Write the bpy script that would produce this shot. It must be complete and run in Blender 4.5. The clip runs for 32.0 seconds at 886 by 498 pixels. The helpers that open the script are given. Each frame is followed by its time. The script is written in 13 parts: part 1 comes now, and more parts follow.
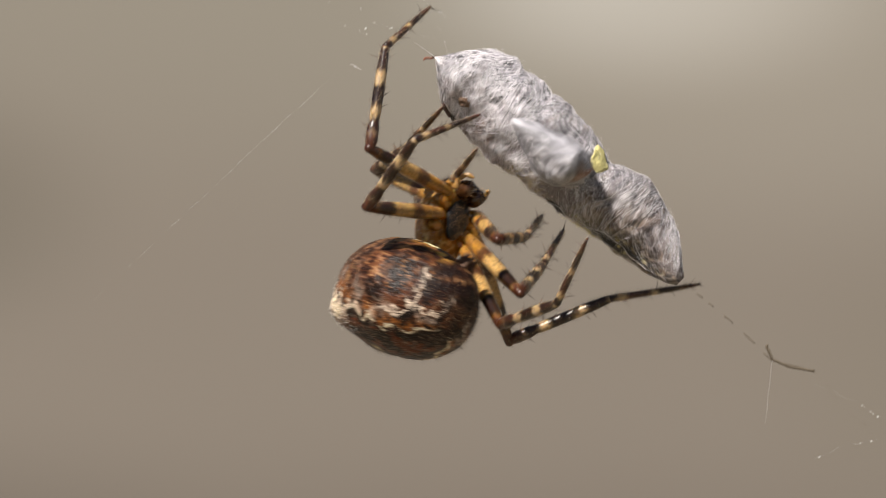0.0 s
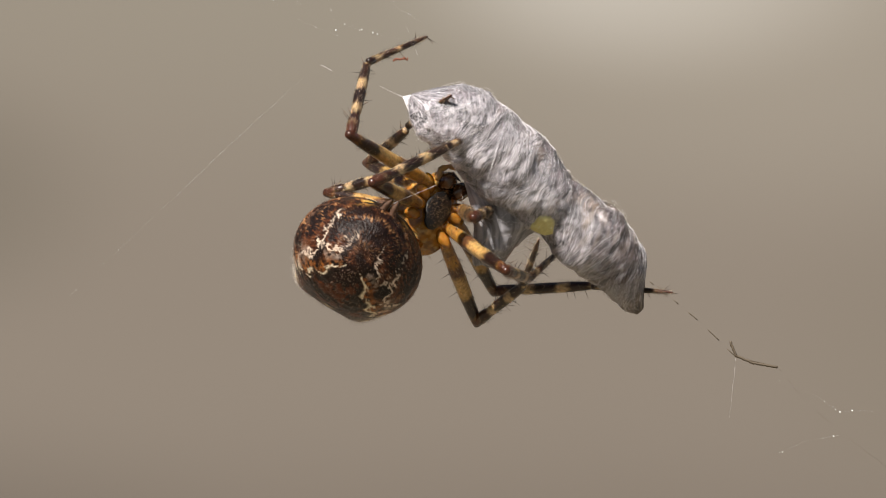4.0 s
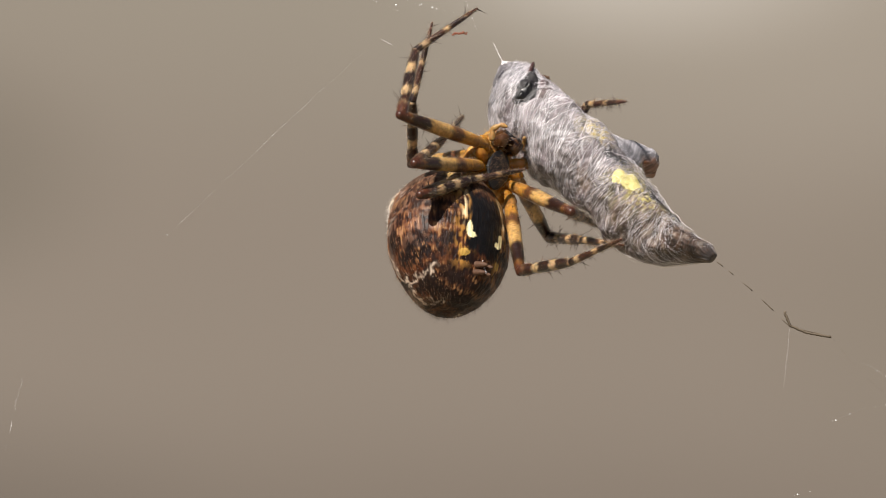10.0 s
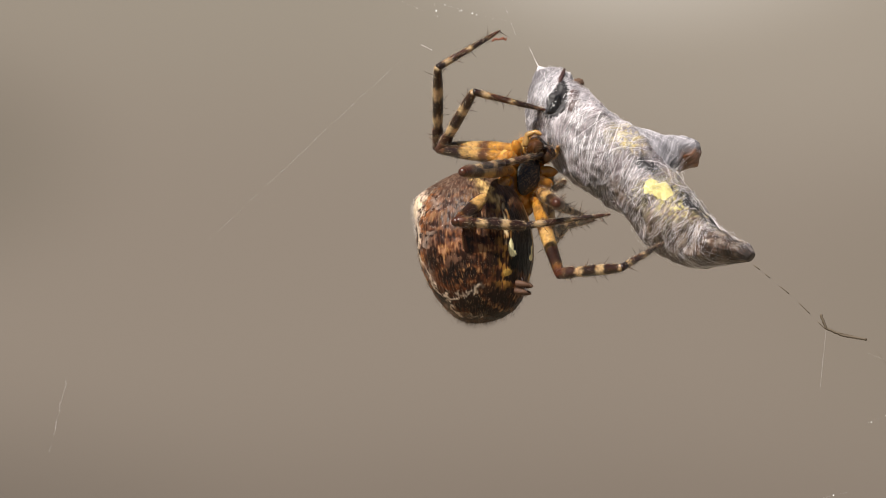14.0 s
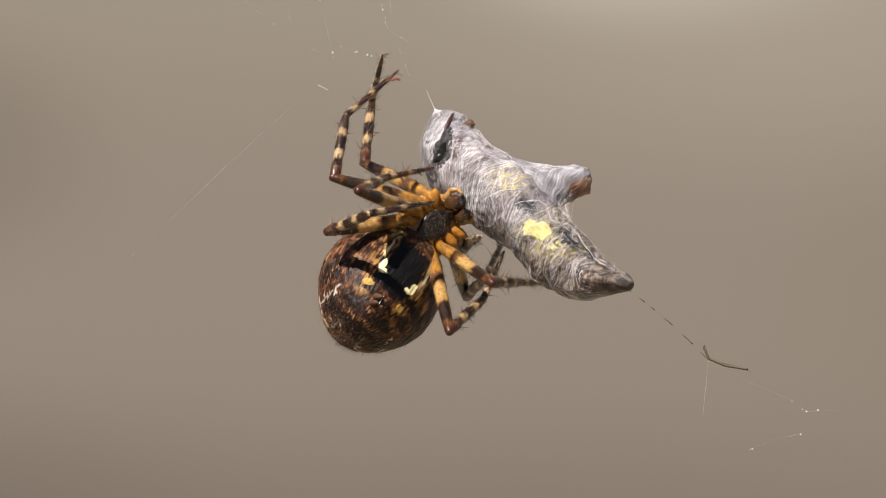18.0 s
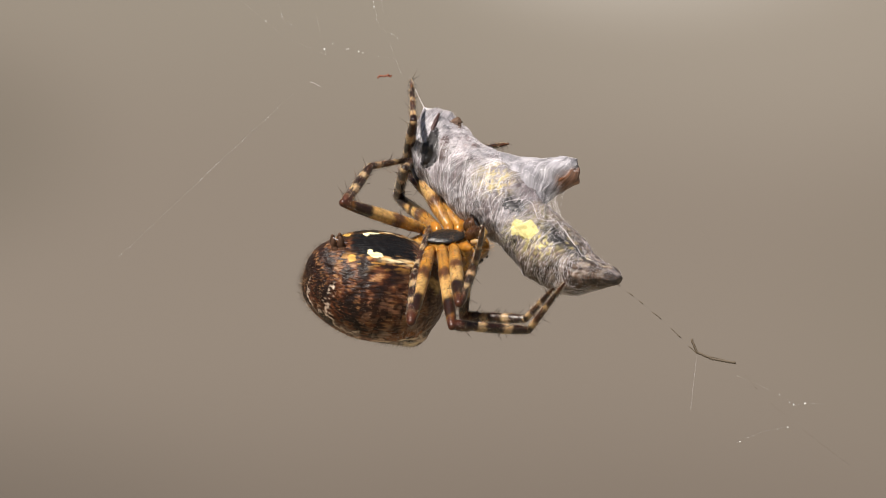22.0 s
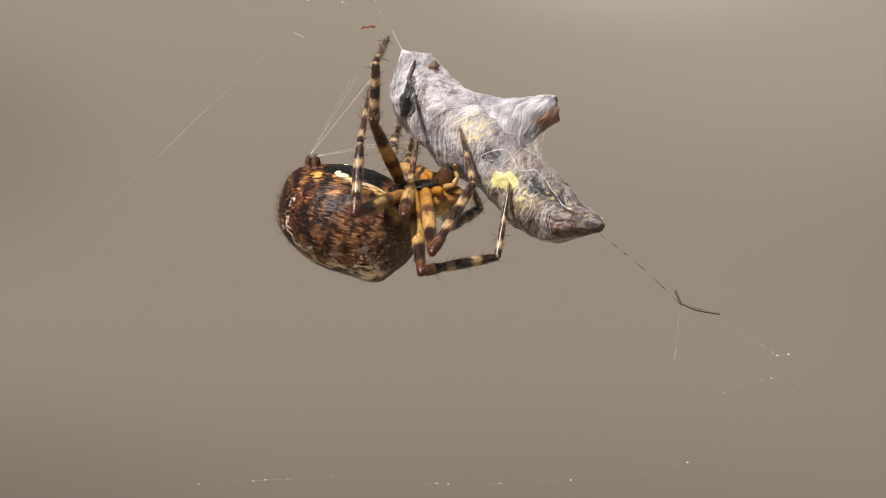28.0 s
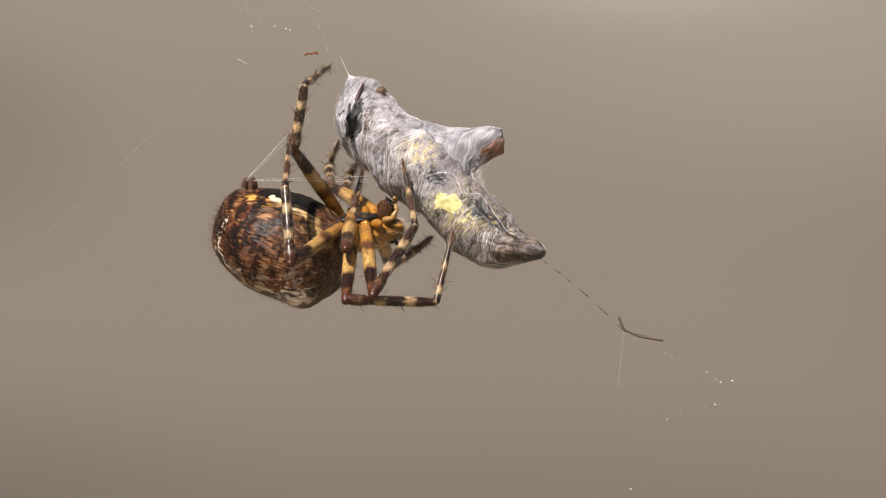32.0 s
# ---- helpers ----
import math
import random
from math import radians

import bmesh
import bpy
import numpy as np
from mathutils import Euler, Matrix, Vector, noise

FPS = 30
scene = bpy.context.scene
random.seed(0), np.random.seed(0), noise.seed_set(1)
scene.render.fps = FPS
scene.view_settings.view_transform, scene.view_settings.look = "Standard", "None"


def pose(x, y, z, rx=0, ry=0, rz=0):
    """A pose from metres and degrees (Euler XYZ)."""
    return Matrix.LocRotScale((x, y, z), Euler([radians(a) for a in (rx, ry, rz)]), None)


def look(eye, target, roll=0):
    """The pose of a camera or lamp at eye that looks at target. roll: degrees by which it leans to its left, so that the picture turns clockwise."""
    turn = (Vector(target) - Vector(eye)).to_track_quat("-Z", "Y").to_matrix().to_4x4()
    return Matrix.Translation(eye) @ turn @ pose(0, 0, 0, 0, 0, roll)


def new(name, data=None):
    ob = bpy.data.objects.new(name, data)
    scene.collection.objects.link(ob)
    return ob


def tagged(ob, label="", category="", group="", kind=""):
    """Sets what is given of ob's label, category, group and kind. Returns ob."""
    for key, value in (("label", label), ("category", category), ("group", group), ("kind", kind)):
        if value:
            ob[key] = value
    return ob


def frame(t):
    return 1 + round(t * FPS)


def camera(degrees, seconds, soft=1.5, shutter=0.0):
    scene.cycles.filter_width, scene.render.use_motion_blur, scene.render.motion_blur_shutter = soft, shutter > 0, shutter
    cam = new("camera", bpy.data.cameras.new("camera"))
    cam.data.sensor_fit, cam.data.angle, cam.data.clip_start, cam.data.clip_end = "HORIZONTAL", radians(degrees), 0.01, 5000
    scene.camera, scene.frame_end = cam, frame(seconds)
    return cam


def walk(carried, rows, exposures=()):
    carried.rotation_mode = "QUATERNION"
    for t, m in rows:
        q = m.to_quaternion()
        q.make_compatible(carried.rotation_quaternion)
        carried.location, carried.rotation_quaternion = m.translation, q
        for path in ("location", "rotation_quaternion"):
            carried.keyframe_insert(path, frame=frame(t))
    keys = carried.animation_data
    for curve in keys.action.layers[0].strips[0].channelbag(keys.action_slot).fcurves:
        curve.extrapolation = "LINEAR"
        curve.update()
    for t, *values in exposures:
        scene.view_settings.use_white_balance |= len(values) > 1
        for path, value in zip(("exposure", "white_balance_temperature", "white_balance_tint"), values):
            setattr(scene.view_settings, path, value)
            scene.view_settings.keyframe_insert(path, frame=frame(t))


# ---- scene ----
MM = 0.001
PXM = 2.5e-5


def place(x, y, depth=0.0):
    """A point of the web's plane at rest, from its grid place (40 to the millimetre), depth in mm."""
    s = (0.2803 + depth * MM) / 0.2803
    return Vector(((x - 784) * PXM * s, depth * MM, (441 - y) * PXM * s))


# macro lens on a soft head: the aim sinks slowly, by so much at the web (seconds, metres)
AIM = ((0.0, 0.0023), (1.0, 0.0027), (2.0, 0.0029), (3.0, 0.0020), (5.6, 0.0012), (8.0, 0.0008), (12.0, 0.0004), (18.0, -0.0005), (32.0, -0.0008))


def aim(t):
    return float(np.interp(t, [a[0] for a in AIM], [a[1] for a in AIM]))


cam = camera(8.0, 32.0, soft=0.9, shutter=0.5)
walk(cam, [(k / 2, look((0, -0.2803, 0), (0, 0, aim(k / 2)))) for k in range(65)], [(0.0, 0.55, 6500, 9.2), (4.0, 0.58, 6500, 9.8), (12.0, 0.60, 6550, 11.2), (32.0, 0.60, 6570, 11.4)])

# daylight
world = bpy.data.worlds.new("world")
scene.world = world
world.use_nodes = True
wn = world.node_tree.nodes
sky = wn.new("ShaderNodeTexSky")
sky.sky_type, sky.sun_disc = "NISHITA", False
SUN_FROM = Vector((-0.36, -0.54, 0.76)).normalized()
sky.sun_elevation = math.asin(SUN_FROM.z)
sky.sun_rotation = math.atan2(SUN_FROM.x, SUN_FROM.y)
wn["Background"].inputs["Strength"].default_value = 0.036
world.node_tree.links.new(sky.outputs[0], wn["Background"].inputs["Color"])
sun = new("sun", bpy.data.lights.new("sun", "SUN"))
sun.data.energy, sun.data.angle, sun.data.color = 5.0, radians(0.5), (1.0, 0.95, 0.87)
sun.matrix_world = look(SUN_FROM * 5, (0, 0, 0))


# ---- materials ----
def material(name, rough=0.5, metal=0.0, spec=0.5):
    m = bpy.data.materials.new(name)
    m.use_nodes = True
    b = m.node_tree.nodes["Principled BSDF"]
    b.inputs["Roughness"].default_value = rough
    b.inputs["Metallic"].default_value = metal
    b.inputs["Specular IOR Level"].default_value = spec
    return m, m.node_tree.nodes, m.node_tree.links, b


def grain(nodes, links, b, scale, amount, distance, detail=4.0):
    """Fine relief."""
    tc = nodes.new("ShaderNodeTexCoord")
    n = nodes.new("ShaderNodeTexNoise")
    n.inputs["Scale"].default_value, n.inputs["Detail"].default_value = scale, detail
    links.new(tc.outputs["Object"], n.inputs["Vector"])
    bump = nodes.new("ShaderNodeBump")
    bump.inputs["Strength"].default_value, bump.inputs["Distance"].default_value = amount, distance
    links.new(n.outputs["Fac"], bump.inputs["Height"])
    links.new(bump.outputs[0], b.inputs["Normal"])
    return tc, n


def painted(name, rough, spec, scale, low, high, relief, distance, stretch=None, soft_skin=0.0):
    """Colour from the mesh's own pigment layer, broken up by noise at two scales."""
    m, nodes, links, b = material(name, rough, 0.0, spec)
    b.inputs["Subsurface Weight"].default_value = soft_skin
    b.inputs["Subsurface Radius"].default_value, b.inputs["Subsurface Scale"].default_value = (1.0, 0.55, 0.22), 0.00020
    at = nodes.new("ShaderNodeVertexColor")
    at.layer_name = "pigment"
    tc, n = grain(nodes, links, b, scale, relief, distance)
    if stretch:
        mp = nodes.new("ShaderNodeMapping")
        mp.inputs["Scale"].default_value = stretch
        links.new(tc.outputs["Object"], mp.inputs["Vector"])
        links.new(mp.outputs[0], n.inputs["Vector"])
    ramp = nodes.new("ShaderNodeMapRange")
    ramp.inputs["From Min"].default_value, ramp.inputs["From Max"].default_value = 0.3, 0.7
    ramp.inputs["To Min"].default_value, ramp.inputs["To Max"].default_value = low, high
    links.new(n.outputs["Fac"], ramp.inputs["Value"])
    mul = nodes.new("ShaderNodeVectorMath")
    mul.operation = "SCALE"
    links.new(at.outputs["Color"], mul.inputs[0])
    links.new(ramp.outputs[0], mul.inputs["Scale"])
    links.new(mul.outputs[0], b.inputs["Base Color"])
    return m


def plain(name, colour, rough=0.5, spec=0.5, scale=3000, low=0.7, high=1.3, relief=0.2, distance=2e-5, trans=0.0, soft_skin=0.0):
    m, nodes, links, b = material(name, rough, 0.0, spec)
    b.inputs["Subsurface Weight"].default_value = soft_skin
    b.inputs["Subsurface Radius"].default_value, b.inputs["Subsurface Scale"].default_value = (1.0, 0.45, 0.15), 0.00025
    _, n = grain(nodes, links, b, scale, relief, distance)
    mix = nodes.new("ShaderNodeMix")
    mix.data_type = "RGBA"
    mix.inputs["A"].default_value = (*[c * low for c in colour], 1)
    mix.inputs["B"].default_value = (*[min(1, c * high) for c in colour], 1)
    links.new(n.outputs["Fac"], mix.inputs["Factor"])
    links.new(mix.outputs["Result"], b.inputs["Base Color"])
    b.inputs["Transmission Weight"].default_value = trans
    return m


ABDOMEN = painted("abdomen_cuticle", 0.42, 0.18, 9000, 0.70, 1.30, 0.9, 6e-5, (1.0, 0.14, 1.0))
LEG = painted("leg_cuticle", 0.33, 0.45, 9000, 0.70, 1.30, 0.40, 2e-5, None, 0.35)
HEAD = painted("head_cuticle", 0.18, 0.5, 4000, 0.75, 1.25, 0.25, 2e-5, None, 0.35)
MAROON = plain("maroon_chitin", (0.045, 0.018, 0.015), 0.5, 0.5, 4000, 0.4, 1.6, 0.5, 4e-5)
STUMP = plain("rusty_stump", (0.11, 0.062, 0.038), 0.6, 0.4, 7000, 0.3, 1.7, 0.9, 8e-5)
HAIR = plain("pale_hair", (0.34, 0.205, 0.105), 0.4)
SILVER = plain("silvery_hair", (0.62, 0.56, 0.50), 0.4)
DARK_HAIR = plain("dark_hair", (0.06, 0.035, 0.02), 0.5)
PLATE = plain("breastplate", (0.009, 0.008, 0.008), 0.30, 0.4, 4500, 0.4, 1.5, 0.9, 8e-5)
DULL = plain("dull_black_chitin", (0.020, 0.018, 0.019), 0.55, 0.3, 5000, 0.3, 2.2, 0.8, 6e-5)
BLACK = plain("black_chitin", (0.012, 0.010, 0.010), 0.2)
AMBER = plain("amber_chitin", (0.36, 0.15, 0.020), 0.14, 0.5, 3000, 0.25, 1.6, 0.35, 5e-5, 0.0, 0.4)
SPINNER = plain("spinneret_skin", (0.075, 0.034, 0.017), 0.7, 0.4, 9000, 0.3, 1.7, 0.7, 4e-5)
PALP = plain("feeler_chitin", (0.30, 0.17, 0.055), 0.3, 0.5, 2500, 0.10, 1.8, 0.5, 5e-5, 0.0, 0.3)
JAW = plain("jaw_chitin", (0.030, 0.012, 0.004), 0.06, 0.6, 2600, 0.2, 3.2, 0.5, 8e-5)
SILK = plain("silk", (0.88, 0.83, 0.86), 0.35, 0.6, low=0.9, high=1.1, relief=0.0)
DROP = plain("glue_droplet", (0.9, 0.9, 0.88), 0.08, 0.8, relief=0.0)


def veil():
    """A sheet of white fibres, with open gaps between them."""
    m, nodes, links, b = material("silk_veil", 0.40, 0.0, 0.5)
    b.inputs["Base Color"].default_value = (0.86, 0.83, 0.86, 1)
    tc = nodes.new("ShaderNodeAttribute")
    tc.attribute_name = "wrap"
    cover = None
    for turn, scale, lo, hi, most in ((20, (15, 0.5, 1), 0.52, 0.70, 0.34), (-34, (13, 0.45, 1), 0.56, 0.70, 0.30), (10, (0.8, 0.5, 1), 0.50, 0.72, 0.20)):
        mp = nodes.new("ShaderNodeMapping")
        mp.inputs["Rotation"].default_value = (0, 0, radians(turn))
        links.new(tc.outputs["Vector"], mp.inputs["Vector"])
        sc = nodes.new("ShaderNodeMapping")
        sc.inputs["Scale"].default_value = scale
        links.new(mp.outputs[0], sc.inputs["Vector"])
        n = nodes.new("ShaderNodeTexNoise")
        n.inputs["Scale"].default_value, n.inputs["Detail"].default_value = 1.0, 3.0
        links.new(sc.outputs[0], n.inputs["Vector"])
        r = nodes.new("ShaderNodeMapRange")
        r.inputs["From Min"].default_value, r.inputs["From Max"].default_value = lo, hi
        r.inputs["To Max"].default_value = most
        links.new(n.outputs["Fac"], r.inputs["Value"])
        if cover is None:
            cover = r.outputs[0]
        else:
            mx = nodes.new("ShaderNodeMath")
            mx.operation = "MAXIMUM"
            links.new(cover, mx.inputs[0])
            links.new(r.outputs[0], mx.inputs[1])
            cover = mx.outputs[0]
    links.new(cover, b.inputs["Alpha"])
    return m


VEIL = veil()
YELLOW = plain("yellow_chitin", (0.58, 0.51, 0.22), 0.65, 0.3, 9000, 0.75, 1.25, 0.8, 6e-5)
RUST = plain("rust_scrap", (0.20, 0.05, 0.02), 0.5)
DEBRIS = plain("dry_debris", (0.10, 0.075, 0.05), 0.7)


# ---- mesh helpers ----
def part(name, bm, mat, parent=None, label=""):
    me = bpy.data.meshes.new(name)
    bm.normal_update()
    bm.to_mesh(me)
    bm.free()
    me.materials.append(mat)
    for p in me.polygons:
        p.use_smooth = True
    ob = new(name, me)
    if parent is not None:
        ob.parent = parent
    if label:
        ob["label"] = label
    return ob


def raw_part(name, verts, faces, mat, parent=None, label="", colours=None, smooth=True):
    me = bpy.data.meshes.new(name)
    me.from_pydata([tuple(v) for v in verts], [], faces)
    me.materials.append(mat)
    if smooth:
        me.polygons.foreach_set("use_smooth", [True] * len(me.polygons))
    if colours is not None:
        at = me.color_attributes.new("pigment", "FLOAT_COLOR", "POINT")
        at.data.foreach_set("color", np.hstack([colours, np.ones((len(colours), 1))]).astype(np.float32).ravel())
    me.update()
    ob = new(name, me)
    if parent is not None:
        ob.parent = parent
    if label:
        ob["label"] = label
    return ob


def add_tube(verts, faces, pts, radii, sides=5):
    """Append a closed tube along pts."""
    base = len(verts)
    pts = [Vector(p) for p in pts]
    n = len(pts)
    up = Vector((0.31, 0.77, 0.55))
    for i, p in enumerate(pts):
        d = (pts[min(i + 1, n - 1)] - pts[max(i - 1, 0)])
        d = d.normalized() if d.length > 1e-12 else Vector((0, 0, 1))
        a = d.cross(up)
        a = a.normalized() if a.length > 1e-4 else d.orthogonal().normalized()
        b = d.cross(a)
        for k in range(sides):
            w = 2 * math.pi * k / sides
            verts.append(p + (a * math.cos(w) + b * math.sin(w)) * radii[i])
    for i in range(n - 1):
        for k in range(sides):
            k2 = (k + 1) % sides
            faces.append((base + i * sides + k, base + i * sides + k2, base + (i + 1) * sides + k2, base + (i + 1) * sides + k))
    faces.append(tuple(base + k for k in range(sides))[::-1])
    faces.append(tuple(base + (n - 1) * sides + k for k in range(sides)))


def add_spike(verts, faces, p, d, length, radius):
    """A thin three-sided hair or spine."""
    base = len(verts)
    a = d.orthogonal().normalized()
    b = d.cross(a)
    for k in range(3):
        w = 2.0944 * k
        verts.append(p + (a * math.cos(w) + b * math.sin(w)) * radius)
    verts.append(p + d * length)
    for k in range(3):
        faces.append((base + k, base + (k + 1) % 3, base + 3))


def blob(name, centre, size, mat, parent=None, rot=None, rough=0.0, label="", seg=20):
    """A rounded body with uneven skin."""
    bm = bmesh.new()
    bmesh.ops.create_uvsphere(bm, u_segments=seg, v_segments=max(8, seg * 2 // 3), radius=1)
    m = Matrix.LocRotScale(Vector(centre) * MM, Euler([radians(a) for a in (rot or (0, 0, 0))]), Vector(size) * MM)
    for v in bm.verts:
        if rough:
            v.co *= 1 + rough * noise.noise(v.co * 2.3 + Vector(centre) * 3)
        v.co = m @ v.co
    return part(name, bm, mat, parent, label)


def smooth(a, b, x):
    u = np.clip((x - a) / (b - a), 0, 1)
    return u * u * (3 - 2 * u)


def lump(co, freq, seed=0.0):
    return np.array([noise.noise(Vector((c[0] * freq + seed, c[1] * freq - seed, c[2] * freq + 2 * seed))) for c in co])


def streak(co, across, along, seed=0.0):
    """Noise drawn out along y, like combed hair."""
    return np.array([noise.noise(Vector((c[0] * across + seed, c[1] * along - seed, c[2] * across + seed))) for c in co])


def layer(col, colour, mask):
    m = np.clip(mask, 0, 1)[:, None]
    return col * (1 - m) + np.array(colour) * m


# ---- backdrop ----
def backdrop():
    """A wall painted as the far, blurred garden behind the web, and an unseen ground sheet."""
    m, nodes, links, b = material("blurred_distance", 1.0, 0.0, 0.0)
    geo = nodes.new("ShaderNodeTexCoord")
    sep = nodes.new("ShaderNodeSeparateXYZ")
    links.new(geo.outputs["Object"], sep.inputs[0])

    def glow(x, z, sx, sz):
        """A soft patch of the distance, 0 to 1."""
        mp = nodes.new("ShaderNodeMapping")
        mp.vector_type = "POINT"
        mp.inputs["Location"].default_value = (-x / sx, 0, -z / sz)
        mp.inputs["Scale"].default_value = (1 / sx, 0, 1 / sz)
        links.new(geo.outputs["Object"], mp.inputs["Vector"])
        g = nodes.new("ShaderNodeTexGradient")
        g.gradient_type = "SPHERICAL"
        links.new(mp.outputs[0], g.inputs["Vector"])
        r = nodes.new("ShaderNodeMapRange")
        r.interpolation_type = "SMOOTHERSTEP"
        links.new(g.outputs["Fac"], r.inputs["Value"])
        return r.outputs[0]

    def mixed(prev, colour, fac, amount):
        mul = nodes.new("ShaderNodeMath")
        mul.operation = "MULTIPLY"
        links.new(fac, mul.inputs[0])
        mul.inputs[1].default_value = amount
        mix = nodes.new("ShaderNodeMix")
        mix.data_type = "RGBA"
        links.new(mul.outputs[0], mix.inputs["Factor"])
        if isinstance(prev, tuple):
            mix.inputs["A"].default_value = (*prev, 1)
        else:
            links.new(prev, mix.inputs["A"])
        mix.inputs["B"].default_value = (*colour, 1)
        return mix.outputs["Result"]

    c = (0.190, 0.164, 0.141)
    # distant glow above, vignetting at the sides and foot, painted into this colour
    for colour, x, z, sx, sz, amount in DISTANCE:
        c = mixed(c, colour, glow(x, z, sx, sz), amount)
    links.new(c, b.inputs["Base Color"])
    bm = bmesh.new()
    bmesh.ops.create_cube(bm, size=1.0)
    for v in bm.verts:
        v.co = Vector((v.co.x * 6.0, v.co.y * 0.24 + 0.12, v.co.z * 3.5 + 0.45))
    ob = part("backdrop", bm, m)
    for p in ob.data.polygons:
        p.use_smooth = False
    ob.location = (0, 2.2, 0)
    tagged(ob, "taupe backdrop far behind the web, painted with a blurred garden's light", "backdrop", kind="structure")
    # ground sheet out of view, added to bounce light up to the web
    g, gn, gl, gb = material("bounce_ground", 0.95, 0.0, 0.2)
    tc = gn.new("ShaderNodeTexNoise")
    tc.inputs["Scale"].default_value = 40
    mix = gn.new("ShaderNodeMix")
    mix.data_type = "RGBA"
    mix.inputs["A"].default_value, mix.inputs["B"].default_value = (0.16, 0.13, 0.09, 1), (0.22, 0.20, 0.14, 1)
    gl.new(tc.outputs["Fac"], mix.inputs["Factor"])
    gl.new(mix.outputs["Result"], gb.inputs["Base Color"])
    bm = bmesh.new()
    bm.faces.new([bm.verts.new(v) for v in ((-400, -400, 0), (400, -400, 0), (400, 400, 0), (-400, 400, 0))])
    gr = part("ground", bm, g)
    gr.location = (0, 0, -1.3)
    tagged(gr, "unseen ground far below the web, added for bounced light", "ground", kind="structure")


# brightness patches painted on the backdrop: colour, centre, half-size in metres, amount
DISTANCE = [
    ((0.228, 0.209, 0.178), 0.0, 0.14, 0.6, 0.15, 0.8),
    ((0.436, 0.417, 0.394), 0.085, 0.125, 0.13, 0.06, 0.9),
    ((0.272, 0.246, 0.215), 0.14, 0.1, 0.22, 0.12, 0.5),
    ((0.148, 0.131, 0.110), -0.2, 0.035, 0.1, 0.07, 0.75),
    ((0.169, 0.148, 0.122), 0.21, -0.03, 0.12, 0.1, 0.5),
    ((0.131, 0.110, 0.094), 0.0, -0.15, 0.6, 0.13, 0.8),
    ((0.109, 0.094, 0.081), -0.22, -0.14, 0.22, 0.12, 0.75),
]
backdrop()


# ---- the spider ----
spider = tagged(new("spider"), "brown orb-weaver spider with banded amber legs hanging in its web", "spider")
spider.empty_display_size = 0.002


def build_abdomen():
    nu, nv = 400, 300
    u = np.linspace(0, 2 * math.pi, nu, endpoint=False)
    v = np.linspace(0.0, math.pi, nv)
    vv, uu = np.meshgrid(v, u, indexing="ij")
    # y runs from the rear to the waist
    y = -np.cos(vv) * 3.25
    r = np.sin(vv)
    x = np.sin(uu) * r ** 0.88 * 2.76
    z = np.cos(uu) * np.where(np.cos(uu) > 0, r ** 0.78 * 2.25, r ** 0.80 * 2.45)
    co = np.stack([x.ravel(), y.ravel(), z.ravel()], 1)
    co[:, 0] *= 1 - 0.14 * smooth(0.3, 3.2, -co[:, 1])
    back_side = smooth(0.0, 1.2, co[:, 2])
    co[:, 2] *= 1 + back_side * 0.07 * smooth(-1.0, 2.2, co[:, 1]) - back_side * 0.10 * smooth(0.5, 3.0, -co[:, 1])
    for sx in (-1, 1):
        d = np.linalg.norm(co - np.array([sx * 1.35, 1.9, 1.75]), axis=1)
        co *= (1 + 0.14 * np.exp(-d ** 2 * 1.7))[:, None]
    d = np.linalg.norm(co - np.array([0, -2.6, -1.6]), axis=1)
    co *= (1 + 0.07 * np.exp(-d ** 2 * 1.3))[:, None]
    # hair lies along the meridians: noise is drawn out that way, round both ends too
    wide = (0.40 + 0.60 * r.ravel()) * 2.45
    th = np.arctan2(co[:, 0], co[:, 2])
    arc = (vv.ravel() / math.pi * 2 - 1) * 4.1
    comb = np.stack([np.sin(th) * wide, arc, np.cos(th) * wide], 1)
    n1, n2, n3 = lump(co, 1.3, 3.0), lump(co, 3.2, 7.0), streak(comb, 9.0, 2.6, 1.0)
    n4, n5 = streak(comb, 11.0, 1.8, 5.0), lump(co * np.array([1.0, 1.5, 1.0]), 4.6, 2.0)
    n6 = streak(comb, 17.0, 2.2, 8.0)
    ath = np.abs(th)
    yy = co[:, 1]
    # arched rows of combed scales: dark troughs, rust crests, tan tips
    rows = np.sin(arc * 9.5 + np.cos(th * 2) * 1.4 + n2 * 1.2 + n1 * 2.2 + n4 * 2.0) * 0.5 + 0.5
    rows = 0.5 + (rows - 0.5) * (0.25 + 0.75 * (1 - 0.5 * smooth(0.9, 2.4, yy)) * smooth(1.0, 1.5, ath)) * smooth(-0.5, 0.15, n1 + 0.5 * n5)
    blot = lump(co * np.array([1.0, 0.7, 1.0]), 2.1, 11.0)
    co *= (1 + 0.010 * n2 + 0.004 * n3 + 0.004 * (rows - 0.5))[:, None]
    col = np.tile(np.array([0.018, 0.0066, 0.0042]), (len(co), 1))
    col = layer(col, (0.074, 0.024, 0.0095), smooth(0.20, 0.75, rows + 0.6 * n3 + 0.4 * n4 + 0.5 * blot))
    col = layer(col, (0.150, 0.058, 0.023), smooth(0.60, 1.10, rows + 0.7 * n4 + 0.3 * n5 + 0.6 * blot) * 0.9)
    col = layer(col, (0.31, 0.160, 0.070), smooth(0.95, 1.35, rows + 0.7 * n6 + 0.5 * n4 + 0.8 * blot) * 0.8)
    col = layer(col, (0.009, 0.0045, 0.0035), smooth(0.02, 0.26, -blot + 0.3 * n2 + 0.3 * n4) * 0.8)
    # soft lilac-brown down over the front flanks, greyer in cloudy patches
    down = smooth(-0.3, 1.5, yy + 0.8 * n1) * smooth(0.9, 1.4, ath)
